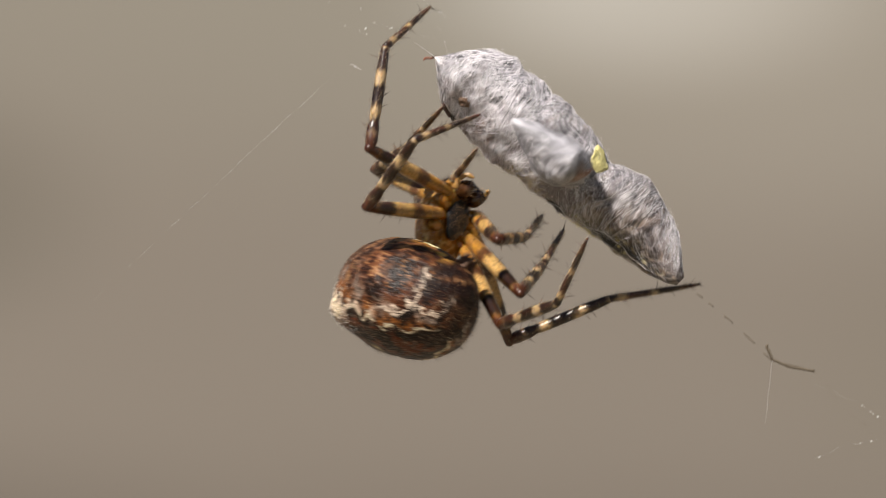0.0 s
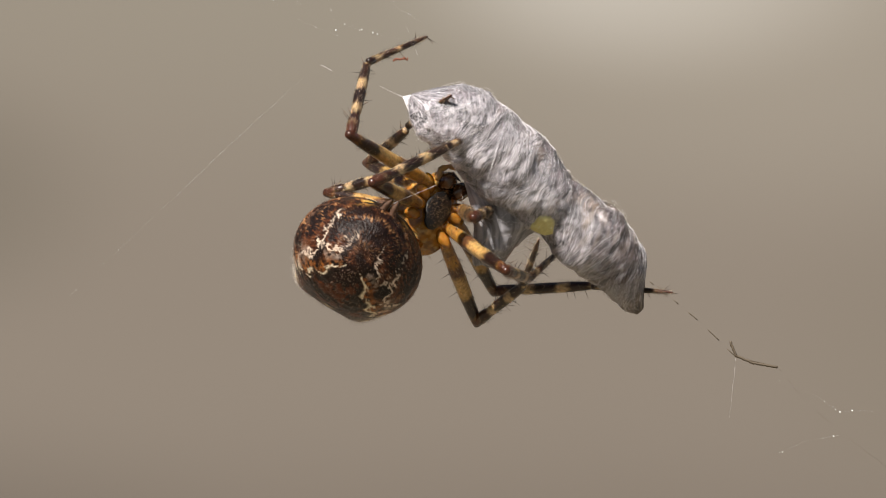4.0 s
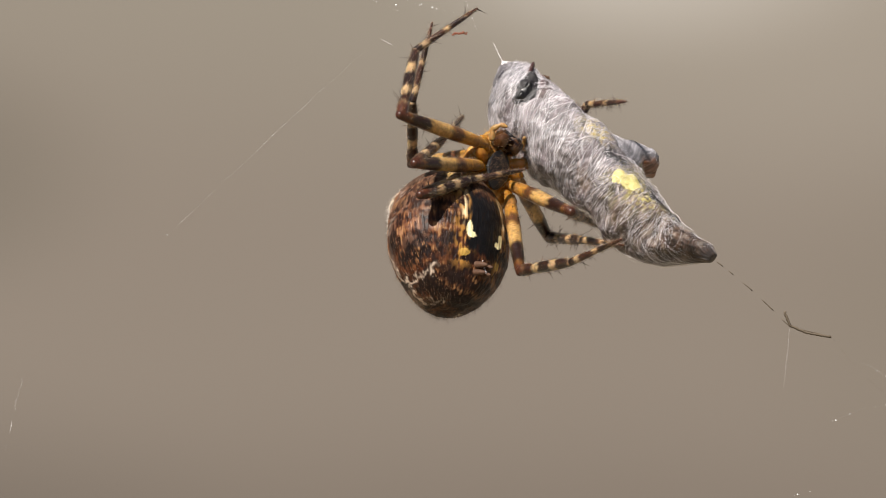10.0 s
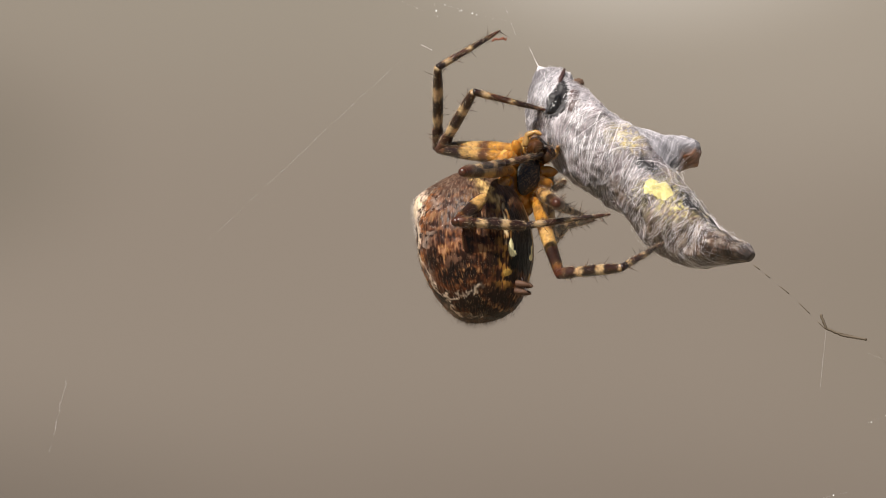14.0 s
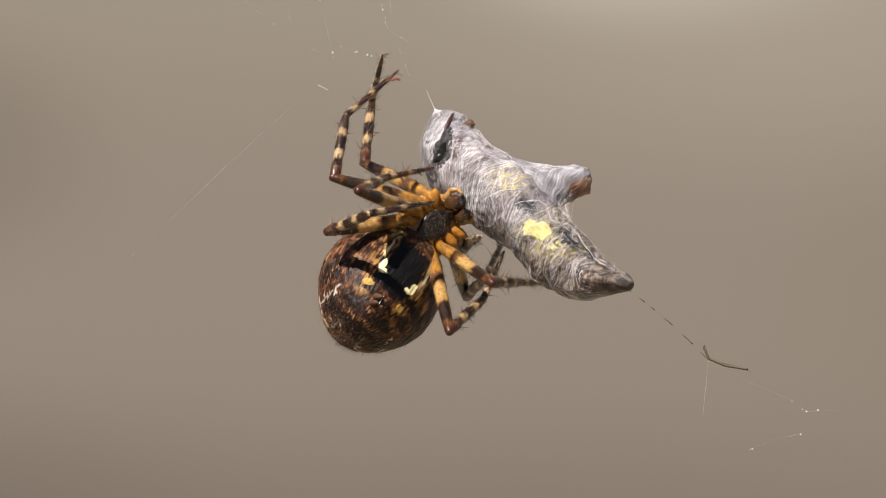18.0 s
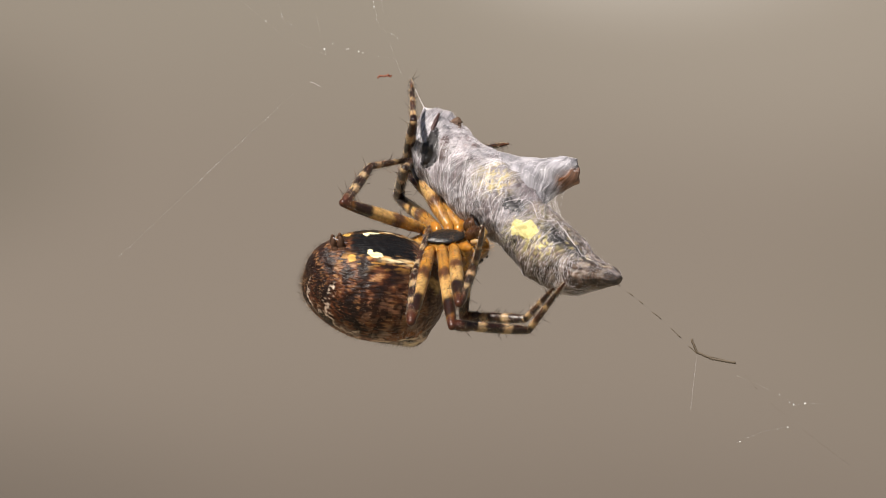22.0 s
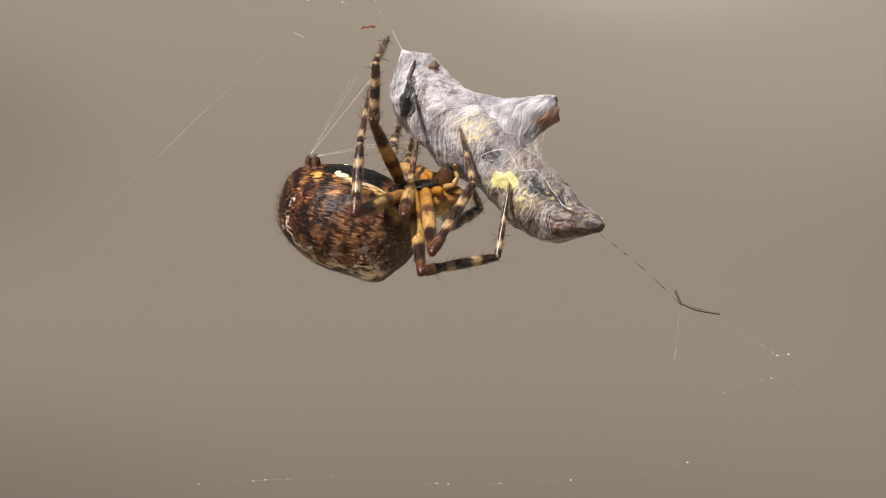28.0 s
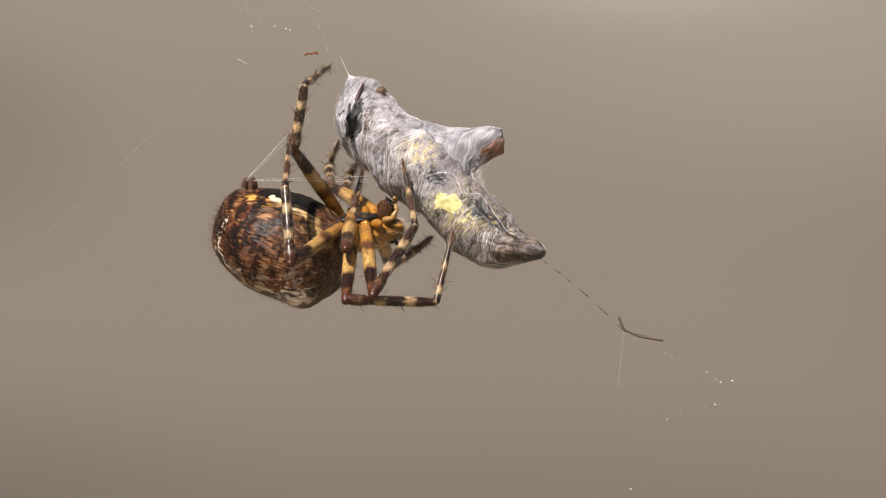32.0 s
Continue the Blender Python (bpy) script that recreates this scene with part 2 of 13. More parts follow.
    col = layer(col, (0.074, 0.031, 0.0165), down * (0.42 + 0.6 * n3 + 0.4 * n2))
    col = layer(col, (0.017, 0.0075, 0.006), down * smooth(0.0, 0.30, 0.9 * (0.45 - rows) + 0.6 * n4 + 0.4 * n2) * 0.85)
    col = layer(col, (0.180, 0.094, 0.046), down * smooth(0.10, 0.42, 0.7 * (rows - 0.5) + 0.6 * lump(co, 1.9, 21.0) + 0.6 * n4 + 0.5 * n6) * 0.70)
    # near-black blotch on each side, rust behind it, closed by a cream scallop
    for sx in (-1, 1):
        for bx, by, bz, br, cream in ((2.05, -1.35, -0.25, 0.80, 1.0), (1.25, -2.65, -0.35, 0.55, 0.8)):
            rel = co - np.array([sx * bx, by, bz])
            d = np.linalg.norm(rel * np.array([1.0, 1.0, 0.8]), axis=1) + 0.26 * n2 + 0.16 * n5 + 0.06 * n4
            turn = (rel @ np.array([0.0, -0.85, 0.53])) / (np.linalg.norm(rel, axis=1) + 0.05)
            behind = smooth(0.05, 0.45, turn)
            col = layer(col, (0.090, 0.026, 0.009), (1 - smooth(1.0, 1.5, d / br)) * behind * (0.55 + 0.9 * n4))
            col = layer(col, (0.0095, 0.0055, 0.005), (1 - smooth(0.70, 0.98, d / br)) * (0.95 - 0.9 * smooth(0.16, 0.34, n6 + 0.3 * n4)))
            ring = np.exp(-((d / br - 1.46) / 0.085) ** 2) * smooth(0.10, 0.4, turn + 0.3 * n2) + 0.3 * np.exp(-((d / br - 1.30) / 0.12) ** 2) * smooth(0.05, 0.3, n4 + 0.5 * n6) * smooth(0.2, 0.5, turn)
            col = layer(col, (0.64, 0.50, 0.39), np.clip(ring * 1.3, 0, 1) * cream * smooth(-0.55, -0.2, n4 + n2))
            far = smooth(1.56, 1.64, d / br) * (1 - smooth(1.75, 2.1, d / br)) * smooth(0.3, 0.6, turn)
            col = layer(col, (0.008, 0.0045, 0.004), far * 0.9)
    tail_end = smooth(1.9, 2.8, -yy + 0.5 * n2) * smooth(0.2, 0.9, -co[:, 2] + 0.6)
    col = layer(col, (0.012, 0.0055, 0.0042), tail_end * (0.7 - 0.9 * n4))
    # leaf mark on the back: dark and glossy, with a scalloped cream edge
    edge = 0.70 + 0.12 * (yy + 0.5) + 0.15 * np.abs(np.sin(yy * 3.2 + 0.3)) + 0.07 * n2 + 0.02 * n3
    back = (yy > -3.05) & (yy < 2.5)
    inside = smooth(0.0, 0.08, edge - ath)
    leaf = layer(np.tile(np.array([0.015, 0.006, 0.0045]), (len(co), 1)), (0.095, 0.024, 0.008), smooth(-0.05, 0.4, n1 + 0.6 * n2 + 0.4 * n3))
    leaf = layer(leaf, (0.30, 0.20, 0.15), smooth(0.30, 0.45, n6 + 0.3 * n4 + 0.3 * n5) * 0.45)
    m = (inside * back)[:, None]
    col = col * (1 - m) + leaf * m
    band = np.exp(-((ath - edge - 0.13) / 0.11) ** 2) * smooth(-0.30, 0.15, n5 + 0.5 * n2)
    col = layer(col, (0.26, 0.085, 0.018), np.clip(band * 1.2, 0, 1) * 0.85 * back)
    pale = np.exp(-((ath - edge - 0.36) / 0.12) ** 2) * smooth(0.05, 0.25, np.sin(yy * 4.1 + 1.0) * 0.35 + n5 * 0.6)
    col = layer(col, (0.40, 0.29, 0.23), pale * 0.45 * back)
    line = np.exp(-((ath - edge) / 0.036) ** 2) * smooth(-0.38, -0.05, n4 * 0.6 + n2) + np.exp(-((ath - edge - 0.05) / 0.05) ** 2) * smooth(0.10, 0.35, n4 + 0.4 * n2) * 0.7
    col = layer(col, (0.70, 0.58, 0.42), line * back)
    outer = smooth(0.02, 0.08, edge - ath) * (1 - smooth(0.12, 0.26, edge - ath))
    col = layer(col, (0.009, 0.005, 0.004), outer * 0.8 * back)
    # pale shoulders and a row of cream flecks down the middle
    for sx in (-1, 1):
        d = np.linalg.norm(co - np.array([sx * 1.75, 1.55, 2.0]), axis=1)
        col = layer(col, (0.60, 0.48, 0.37), np.exp(-(d / 0.38) ** 2) * (0.6 + 0.8 * n3 + 0.5 * n4))
    fleck = np.exp(-(th / 0.10) ** 2) * smooth(0.1, 0.5, np.sin(yy * 5.0)) * (yy > 0)
    col = layer(col, (0.6, 0.48, 0.3), fleck * 0.7)
    # belly: a black shield with two cream commas, ochre round it
    wv = math.pi - ath
    ochre = np.exp(-((wv - 0.46) / 0.16) ** 2) * smooth(-2.4, -1.8, yy) * (1 - smooth(1.0, 2.0, yy))
    col = layer(col, (0.40, 0.19, 0.04), ochre * smooth(0.02, 0.25, n2 + 0.6 * n3 + 0.4 * n4) * 0.85)
    shield = (1 - smooth(0.36, 0.43, wv + 0.07 * n3 + 0.05 * n4)) * smooth(-1.55, -1.25, yy + 0.4 * n3) * (1 - smooth(1.1, 1.6, yy + 0.5 * n3))
    col = layer(col, (0.006, 0.0055, 0.006), shield)
    rim = np.exp(-((wv - 0.46) / 0.05) ** 2) * smooth(-0.6, 0.2, yy) * (1 - smooth(1.4, 2.0, yy))
    col = layer(col, (0.66, 0.52, 0.31), rim * smooth(-0.25, 0.2, n3 + n4))
    for sx in (-1, 1):
        for py, pw, sy, sw in ((-0.48, 0.36, 0.30, 0.060), (-0.74, 0.31, 0.13, 0.085), (-1.55, 0.42, 0.16, 0.10)):
            d = ((yy - py) / sy) ** 2 + ((wv - pw) / sw) ** 2
            col = layer(col, (0.86, 0.77, 0.44) if py > -1 else (0.50, 0.30, 0.07), (1 - smooth(0.8, 1.2, d - 0.7 * n3 - 0.4 * n4)) * (np.sign(co[:, 0]) == sx))
    # pinkish freckles in slanting rows on the flanks
    freckle = smooth(0.16, 0.34, lump(comb, 4.4, 17.0) + 0.30 * n4 + 0.15 * np.sin(arc * 4.0 + th * 6.0))
    col = layer(col, (0.25, 0.125, 0.075), freckle * smooth(0.85, 1.15, ath) * (1 - smooth(1.9, 2.3, ath)) * smooth(-1.6, -0.8, yy) * (1 - smooth(1.6, 2.4, yy)) * 0.34)
    # grey-brown front, with an ochre wedge beside the waist
    front = smooth(1.6, 2.6, yy + 0.6 * n2) * smooth(0.4, 1.2, ath)
    col = layer(col, (0.070, 0.038, 0.025), front * (0.8 + 0.5 * n3))
    col = layer(col, (0.18, 0.12, 0.085), front * smooth(0.05, 0.4, n4 + 0.6 * n6) * 0.55)
    wedge = smooth(1.1, 1.7, yy + 0.3 * n2) * (1 - smooth(2.5, 3.0, yy)) * np.exp(-((ath - 2.62 + 0.22 * (yy - 1.2) + 0.18 * n2) / 0.13) ** 2)
    col = layer(col, (0.52, 0.34, 0.13), np.clip(wedge * (0.95 + 0.6 * n4 + 0.4 * n3), 0, 1))
    # pinkish cream scallops along the shoulders
    wave = 0.92 + 0.10 * np.sin(yy * 4.3) + 0.12 * n2
    knots = np.exp(-((ath - wave) / 0.10) ** 2) * smooth(-0.10, 0.10, np.sin(yy * 6.1 + 0.6) * 0.25 + n5 * 0.8 + 0.3 * n4) * smooth(-1.2, -0.4, yy) * (1 - smooth(2.2, 2.7, yy))
    col = layer(col, (0.60, 0.44, 0.33), np.clip(knots * 1.3, 0, 1) * 0.9)
    for sx in (-1, 1):
        d = np.linalg.norm(co - np.array([sx * 1.85, 1.75, 1.65]), axis=1) + 0.25 * n2 + 0.15 * n4
        col = layer(col, (0.66, 0.52, 0.36), 1 - smooth(0.26, 0.42, d))
    verts = co * MM
    faces = []
    for i in range(nv - 1):
        for k in range(nu):
            k2 = (k + 1) % nu
            faces.append((i * nu + k, i * nu + k2, (i + 1) * nu + k2, (i + 1) * nu + k))
    ob = raw_part("abdomen", verts, faces, ABDOMEN, spider, "mottled brown abdomen with a scalloped cream leaf mark", col)
    # short hairs all over
    rng = random.Random(4)
    for name, mat, count, lo, hi, rad in (("pale_hair", HAIR, 3000, 0.10, 0.24, 0.0036), ("dark_hair", DARK_HAIR, 1900, 0.15, 0.42, 0.006)):
        hv, hf = [], []
        for _ in range(count):
            i = rng.randrange(nu * 3, len(co) - nu * 3)
            p = Vector(co[i])
            nrm = Vector((p.x / 2.62 ** 2, p.y / 3.2 ** 2, p.z / 2.75 ** 2)).normalized()
            low = math.pi - abs(math.atan2(p.x, p.z))
            if (low < 0.36 and p.y > -1.5) or (mat is HAIR and rng.random() > float(smooth(0.3, 1.5, low)) + 0.25):
                continue
            d = (nrm * rng.uniform(0.15, 0.6) + Vector((rng.uniform(-.35, .35), -0.8, rng.uniform(-.35, .35)))).normalized()
            add_spike(hv, hf, (p - nrm * 0.02) * MM, d, rng.uniform(lo, hi) * MM, rad * MM)
        tagged(raw_part(name, hv, hf, mat, ob, "short bristly hairs", smooth=False), kind="stuff")
    # silvery down on the shoulders
    hv, hf = [], []
    for _ in range(1000):
        sx = rng.choice((-1, 1))
        g = Vector((rng.gauss(sx * 1.7, 0.6), rng.gauss(1.65, 0.6), rng.gauss(1.4, 0.7)))
        i = int(np.argmin(np.sum((co[::3] - np.array(tuple(g))) ** 2, axis=1))) * 3
        p = Vector(co[i])
        nrm = Vector((p.x / 2.62 ** 2, p.y / 3.2 ** 2, p.z / 2.75 ** 2)).normalized()
        d = (nrm * rng.uniform(0.4, 0.9) + Vector((rng.uniform(-.4, .4), -0.6, rng.uniform(-.4, .4)))).normalized()
        add_spike(hv, hf, (p - nrm * 0.02) * MM, d, rng.uniform(0.12, 0.28) * MM, 0.005 * MM)
    tagged(raw_part("silvery_hair", hv, hf, SILVER, ob, "silvery down on the shoulders", smooth=False), kind="stuff")
    for sx, sy, s in ((-0.22, 0, 1.0), (0.22, 0, 1.0), (-0.2, -0.34, 0.85), (0.2, -0.34, 0.85)):
        v, f = [], []
        m4 = pose(sx * MM, (-1.92 + sy) * MM, (-2.10 - 0.1 * sy) * MM, 158, sx * 40, 0)
        prof = ((-0.35, 0.22), (-0.2, 0.25), (0.0, 0.20), (0.06, 0.16), (0.12, 0.18), (0.34, 0.15), (0.50, 0.09), (0.58, 0.02))
        add_tube(v, f, [Vector((0.02 * math.sin(z * 9), 0.02 * math.cos(z * 7), z * s)) * MM for z, q in prof], [q * s * MM * 0.85 for z, q in prof], 14)
        for _ in range(26):
            a, z = rng.uniform(0, 6.28), rng.uniform(-0.2, 0.36)
            add_spike(v, f, Vector((math.cos(a) * 0.19 * s, math.sin(a) * 0.19 * s, z * s)) * MM, Vector((math.cos(a) * 0.6, math.sin(a) * 0.6, 0.7)).normalized(), rng.uniform(0.12, 0.25) * MM, 0.007 * MM)
        raw_part("spinneret", [m4 @ q for q in v], f, SPINNER, ob, "stubby bristly brown spinneret")
    return ob


def build_head():
    nu, nv = 48, 40
    verts, faces, col = [], [], []
    for i in range(nv):
        w = math.pi * i / (nv - 1)
        y = -math.cos(w) * 1.95
        wide = 1.42 * math.sin(w) ** 0.75 * (1 - 0.30 * float(smooth(0.1, 1.6, y)))
        high = 0.95 * math.sin(w) ** 0.7
        for k in range(nu):
            a = 2 * math.pi * k / nu
            x, z = math.sin(a) * wide, math.cos(a) * high * (1.0 if math.cos(a) > 0 else 0.55)
            verts.append(Vector((x, y, z)))
    for i in range(nv - 1):
        for k in range(nu):
            k2 = (k + 1) % nu
            faces.append((i * nu + k, i * nu + k2, (i + 1) * nu + k2, (i + 1) * nu + k))
    co = np.array([tuple(v) for v in verts])
    n2 = lump(co, 3.0, 5.0)
    n6 = lump(co, 7.0, 2.0)
    col = np.tile(np.array([0.32, 0.135, 0.020]), (len(co), 1))
    col = layer(col, (0.12, 0.050, 0.016), smooth(0.0, 0.32, n2 + 0.4 * n6) * 0.8)
    col = layer(col, (0.58, 0.38, 0.13), smooth(0.12, 0.32, n6 - 0.3 * n2) * 0.6)
    col = layer(col, (0.05, 0.022, 0.010), np.exp(-(co[:, 0] / 0.30) ** 2) * (co[:, 2] > 0) * 0.75)
    col = layer(col, (0.045, 0.018, 0.008), smooth(1.0, 1.6, co[:, 1] + 0.3 * n2) * (co[:, 2] > 0.1) * 0.6)
    head = raw_part("cephalothorax", co * MM, faces, HEAD, spider, "glossy amber head and chest with a black breastplate", col)
    # breastplate
    bm = bmesh.new()
    bmesh.ops.create_uvsphere(bm, u_segments=24, v_segments=14, radius=1)
    for v in bm.verts:
        v.co = Vector((v.co.x * 0.62, v.co.y * 0.95, v.co.z * 0.16))
        v.co.x *= 1 - 0.35 * max(0, -v.co.y)
        v.co *= 1 + 0.14 * noise.noise(v.co * 4.0)
        v.co = (v.co + Vector((0, -0.1, -0.62))) * MM
    part("sternum", bm, PLATE, head, "black heart-shaped breastplate")
    for s in (-1, 1):
        for yy in (0.75, 0.25, -0.3, -0.85):
            blob("coxa", (s * 0.92, yy, -0.50), (0.48, 0.24, 0.24), AMBER, head, (0, s * 20, s * yy * 34), 0.12, "rounded amber hip joint")
        blob("chelicera", (s * 0.35, 1.22, -0.78), (0.33, 0.38, 0.46), JAW, head, (18, 0, 0), 0.22, "shiny dark amber jaw")
        bm = bmesh.new()
        bmesh.ops.create_cone(bm, cap_ends=True, segments=10, radius1=0.13 * MM, radius2=0.015 * MM, depth=0.6 * MM)
        bmesh.ops.transform(bm, matrix=pose(s * 0.25 * MM, 1.40 * MM, -1.20 * MM, 180 - 25, s * 30, 0), verts=bm.verts)
        part("fang", bm, BLACK, head, "dark curved fang")
        v, f = [], []
        c = [Vector((s * 0.60, 1.1, -0.55)), Vector((s * 0.85, 1.5, -0.7)), Vector((s * 0.70, 1.72, -1.0)), Vector((s * 0.5, 1.65, -1.22))]
        fine = [c[min(2, i // 5)].lerp(c[min(2, i // 5) + 1], (i - 5 * min(2, i // 5)) / 5) for i in range(16)]
        add_tube(v, f, [p * MM for p in fine], [(0.15 - 0.005 * i + 0.02 * math.sin(i * 1.2)) * MM for i in range(16)], 12)
        raw_part("pedipalp", v, f, PALP, head, "short banded feeler")
        for ex, ey, ez in ((0.16, 1.78, 0.52), (0.17, 1.55, 0.72), (0.55, 1.5, 0.48), (0.62, 1.38, 0.5)):
            blob("eye", (s * ex, ey, ez), (0.09, 0.09, 0.09), BLACK, head, seg=12, label="tiny black eye")
    v, f = [], []
    add_tube(v, f, [Vector((0, -1.6, -0.1)) * MM, Vector((0, -2.1, -0.1)) * MM, Vector((0, -2.7, -0.05)) * MM], [0.4 * MM, 0.3 * MM, 0.34 * MM], 12)
    raw_part("waist", v, f, AMBER, head, "narrow amber waist")
    rng = random.Random(8)
    hv, hf = [], []
    for _ in range(500):
        p = Vector(co[rng.randrange(len(co))])
        d = (Vector((p.x, p.y * 0.5, p.z)).normalized() + Vector((rng.uniform(-.5, .5), 0.4, rng.uniform(-.5, .5)))).normalized()
        add_spike(hv, hf, p * MM, d, rng.uniform(0.15, 0.4) * MM, 0.006 * MM)
    for _ in range(220):
        p = Vector((rng.gauss(0, 0.3), rng.gauss(-0.1, 0.45), -0.74))
        add_spike(hv, hf, p * MM, Vector((rng.uniform(-.6, .6), rng.uniform(-.3, .8), -0.7)).normalized(), rng.uniform(0.10, 0.24) * MM, 0.005 * MM)
    for _ in range(160):
        p = Vector((rng.choice((-1, 1)) * 0.35, 1.22, -0.78))
        d = Vector((rng.gauss(0, 1), rng.gauss(0, 1), rng.gauss(0, 1))).normalized()
        p += Vector((d.x * 0.33, d.y * 0.38, d.z * 0.44))
        add_spike(hv, hf, p * MM, (d + Vector((0, 0.4, -0.5))).normalized(), rng.uniform(0.15, 0.35) * MM, 0.006 * MM)
    tagged(raw_part("head_hair", hv, hf, HAIR, head, "sparse pale hairs", smooth=False), kind="stuff")
    return head


CREAM, DARKB, ORANGE = (0.43, 0.29, 0.155), (0.018, 0.006, 0.0035), (0.36, 0.168, 0.027)
KNEE = (0.060, 0.017, 0.007)
# radius along a segment, and its colour bands: from, to, colour
FEMUR = ([(0, .21), (.1, .26), (.35, .315), (.7, .285), (.9, .235), (1, .20)], ORANGE, [(.42, .72, (0.40, 0.235, 0.080)), (.10, .17, (0.26, 0.12, 0.03)), (.30, .43, (0.090, 0.036, 0.014)), (.68, .92, DARKB), (.92, 1.1, KNEE)])
TIBIA = ([(0, .20), (.08, .255), (.20, .25), (.27, .19), (.33, .22), (.5, .235), (.8, .22), (.95, .18), (1, .16)], CREAM, [(-.1, .14, KNEE), (.14, .30, (0.034, 0.011, 0.006)), (.41, .64, DARKB), (.75, .99, (0.026, 0.009, 0.005))])
TARSUS = ([(0, .16), (.1, .155), (.5, .125), (.66, .115), (.85, .09), (1, .04)], CREAM, [(-.1, .10, DARKB), (.20, .46, (0.050, 0.016, 0.008)), (.53, .80, (0.022, 0.008, 0.005)), (.80, 1.1, (0.060, 0.018, 0.008))])


def build_segment(name, kind, length, parent, label, seed, spines):
    prof, ground_colour, bands = kind
    n, sides = 60, 18
    zs = [p[0] for p in prof]
    rs = [p[1] for p in prof]
    rng = random.Random(seed)
    verts, faces, cols = [], [], []
    for i in range(n + 1):
        u = i / n
        r = float(np.interp(u, zs, rs))
        for k in range(sides):
            a = 2 * math.pi * k / sides
            jig = 1 + 0.07 * noise.noise(Vector((math.cos(a) * 2, math.sin(a) * 2, u * 9 + seed)))
            verts.append(Vector((math.cos(a) * r * jig * MM, math.sin(a) * r * jig * MM, u * length)))
            c = np.array(ground_colour)
            ju = u + 0.05 * noise.noise(Vector((math.cos(a) * 2, math.sin(a) * 2, u * 9 + seed))) + 0.025 * noise.noise(Vector((math.cos(a) * 6, math.sin(a) * 6, u * 20 + seed)))
            for lo, hi, bc in bands:
                m = float(smooth(lo - .035, lo + .035, ju) * (1 - smooth(hi - .035, hi + .035, ju)))
                c = c * (1 - m) + np.array(bc) * m
            # dark freckles at the hair roots, paler streaks along the top
            c = c * (1 - 0.55 * max(0.0, noise.noise(Vector((math.cos(a) * 7, math.sin(a) * 7, u * 38 + seed)))) * 1.4)
            c = c * (1 + 0.30 * noise.noise(Vector((math.cos(a) * 4, math.sin(a) * 4, u * 2.5 + seed))))
            cols.append(c)
    for i in range(n):
        for k in range(sides):
            k2 = (k + 1) % sides
            faces.append((i * sides + k, i * sides + k2, (i + 1) * sides + k2, (i + 1) * sides + k))
    # rounded ends
    for ring, zc, out in ((0, -rs[0] * 0.55 * MM, True), (n * sides, length + rs[-1] * 0.55 * MM, False)):
        tip = len(verts)
        verts.append(Vector((0, 0, zc)))
        cols.append(cols[ring])
        for k in range(sides):
            k2 = (k + 1) % sides
            faces.append((ring + k2, ring + k, tip) if out else (ring + k, ring + k2, tip))
    hv, hf = [], []
    for _ in range(spines):
        u, a = rng.uniform(0.12, 1.0), rng.uniform(0, 6.28)
        r = float(np.interp(u, zs, rs))
        p = Vector((math.cos(a) * r * 0.9, math.sin(a) * r * 0.9, 0)) * MM + Vector((0, 0, u * length))
        d = Vector((math.cos(a) * 0.8, math.sin(a) * 0.8, rng.uniform(0.2, 0.7))).normalized()
        add_spike(hv, hf, p, d, rng.uniform(0.35, 0.62) * MM, 0.020 * MM)
    for _ in range(230):
        u, a = rng.uniform(0.05, 0.98), rng.uniform(0, 6.28)
        r = float(np.interp(u, zs, rs))
        p = Vector((math.cos(a) * r * 0.95, math.sin(a) * r * 0.95, 0)) * MM + Vector((0, 0, u * length))
        d = Vector((math.cos(a) * 0.6, math.sin(a) * 0.6, rng.uniform(0.3, 0.9))).normalized()
        add_spike(hv, hf, p, d, rng.uniform(0.12, 0.28) * MM, 0.006 * MM)
    dark = len(hv)
    for _ in range(260):
        u, a = rng.uniform(0.03, 0.98), rng.uniform(0, 6.28)
        r = float(np.interp(u, zs, rs))
        p = Vector((math.cos(a) * r * 0.95, math.sin(a) * r * 0.95, 0)) * MM + Vector((0, 0, u * length))
        d = Vector((math.cos(a) * 0.5, math.sin(a) * 0.5, rng.uniform(0.4, 1.0))).normalized()
        add_spike(hv, hf, p, d, rng.uniform(0.10, 0.20) * MM, 0.0045 * MM)
    base = len(verts)
    allv = [tuple(v) for v in verts] + [tuple(v) for v in hv]
    allf = faces + [tuple(i + base for i in f) for f in hf]
    allc = np.vstack([np.array(cols), np.tile(np.array([0.03, 0.018, 0.012]), (dark, 1)), np.tile(np.array([0.55, 0.42, 0.27]), (len(hv) - dark, 1))])
    return raw_part(name, allv, allf, LEG, parent, label, allc)


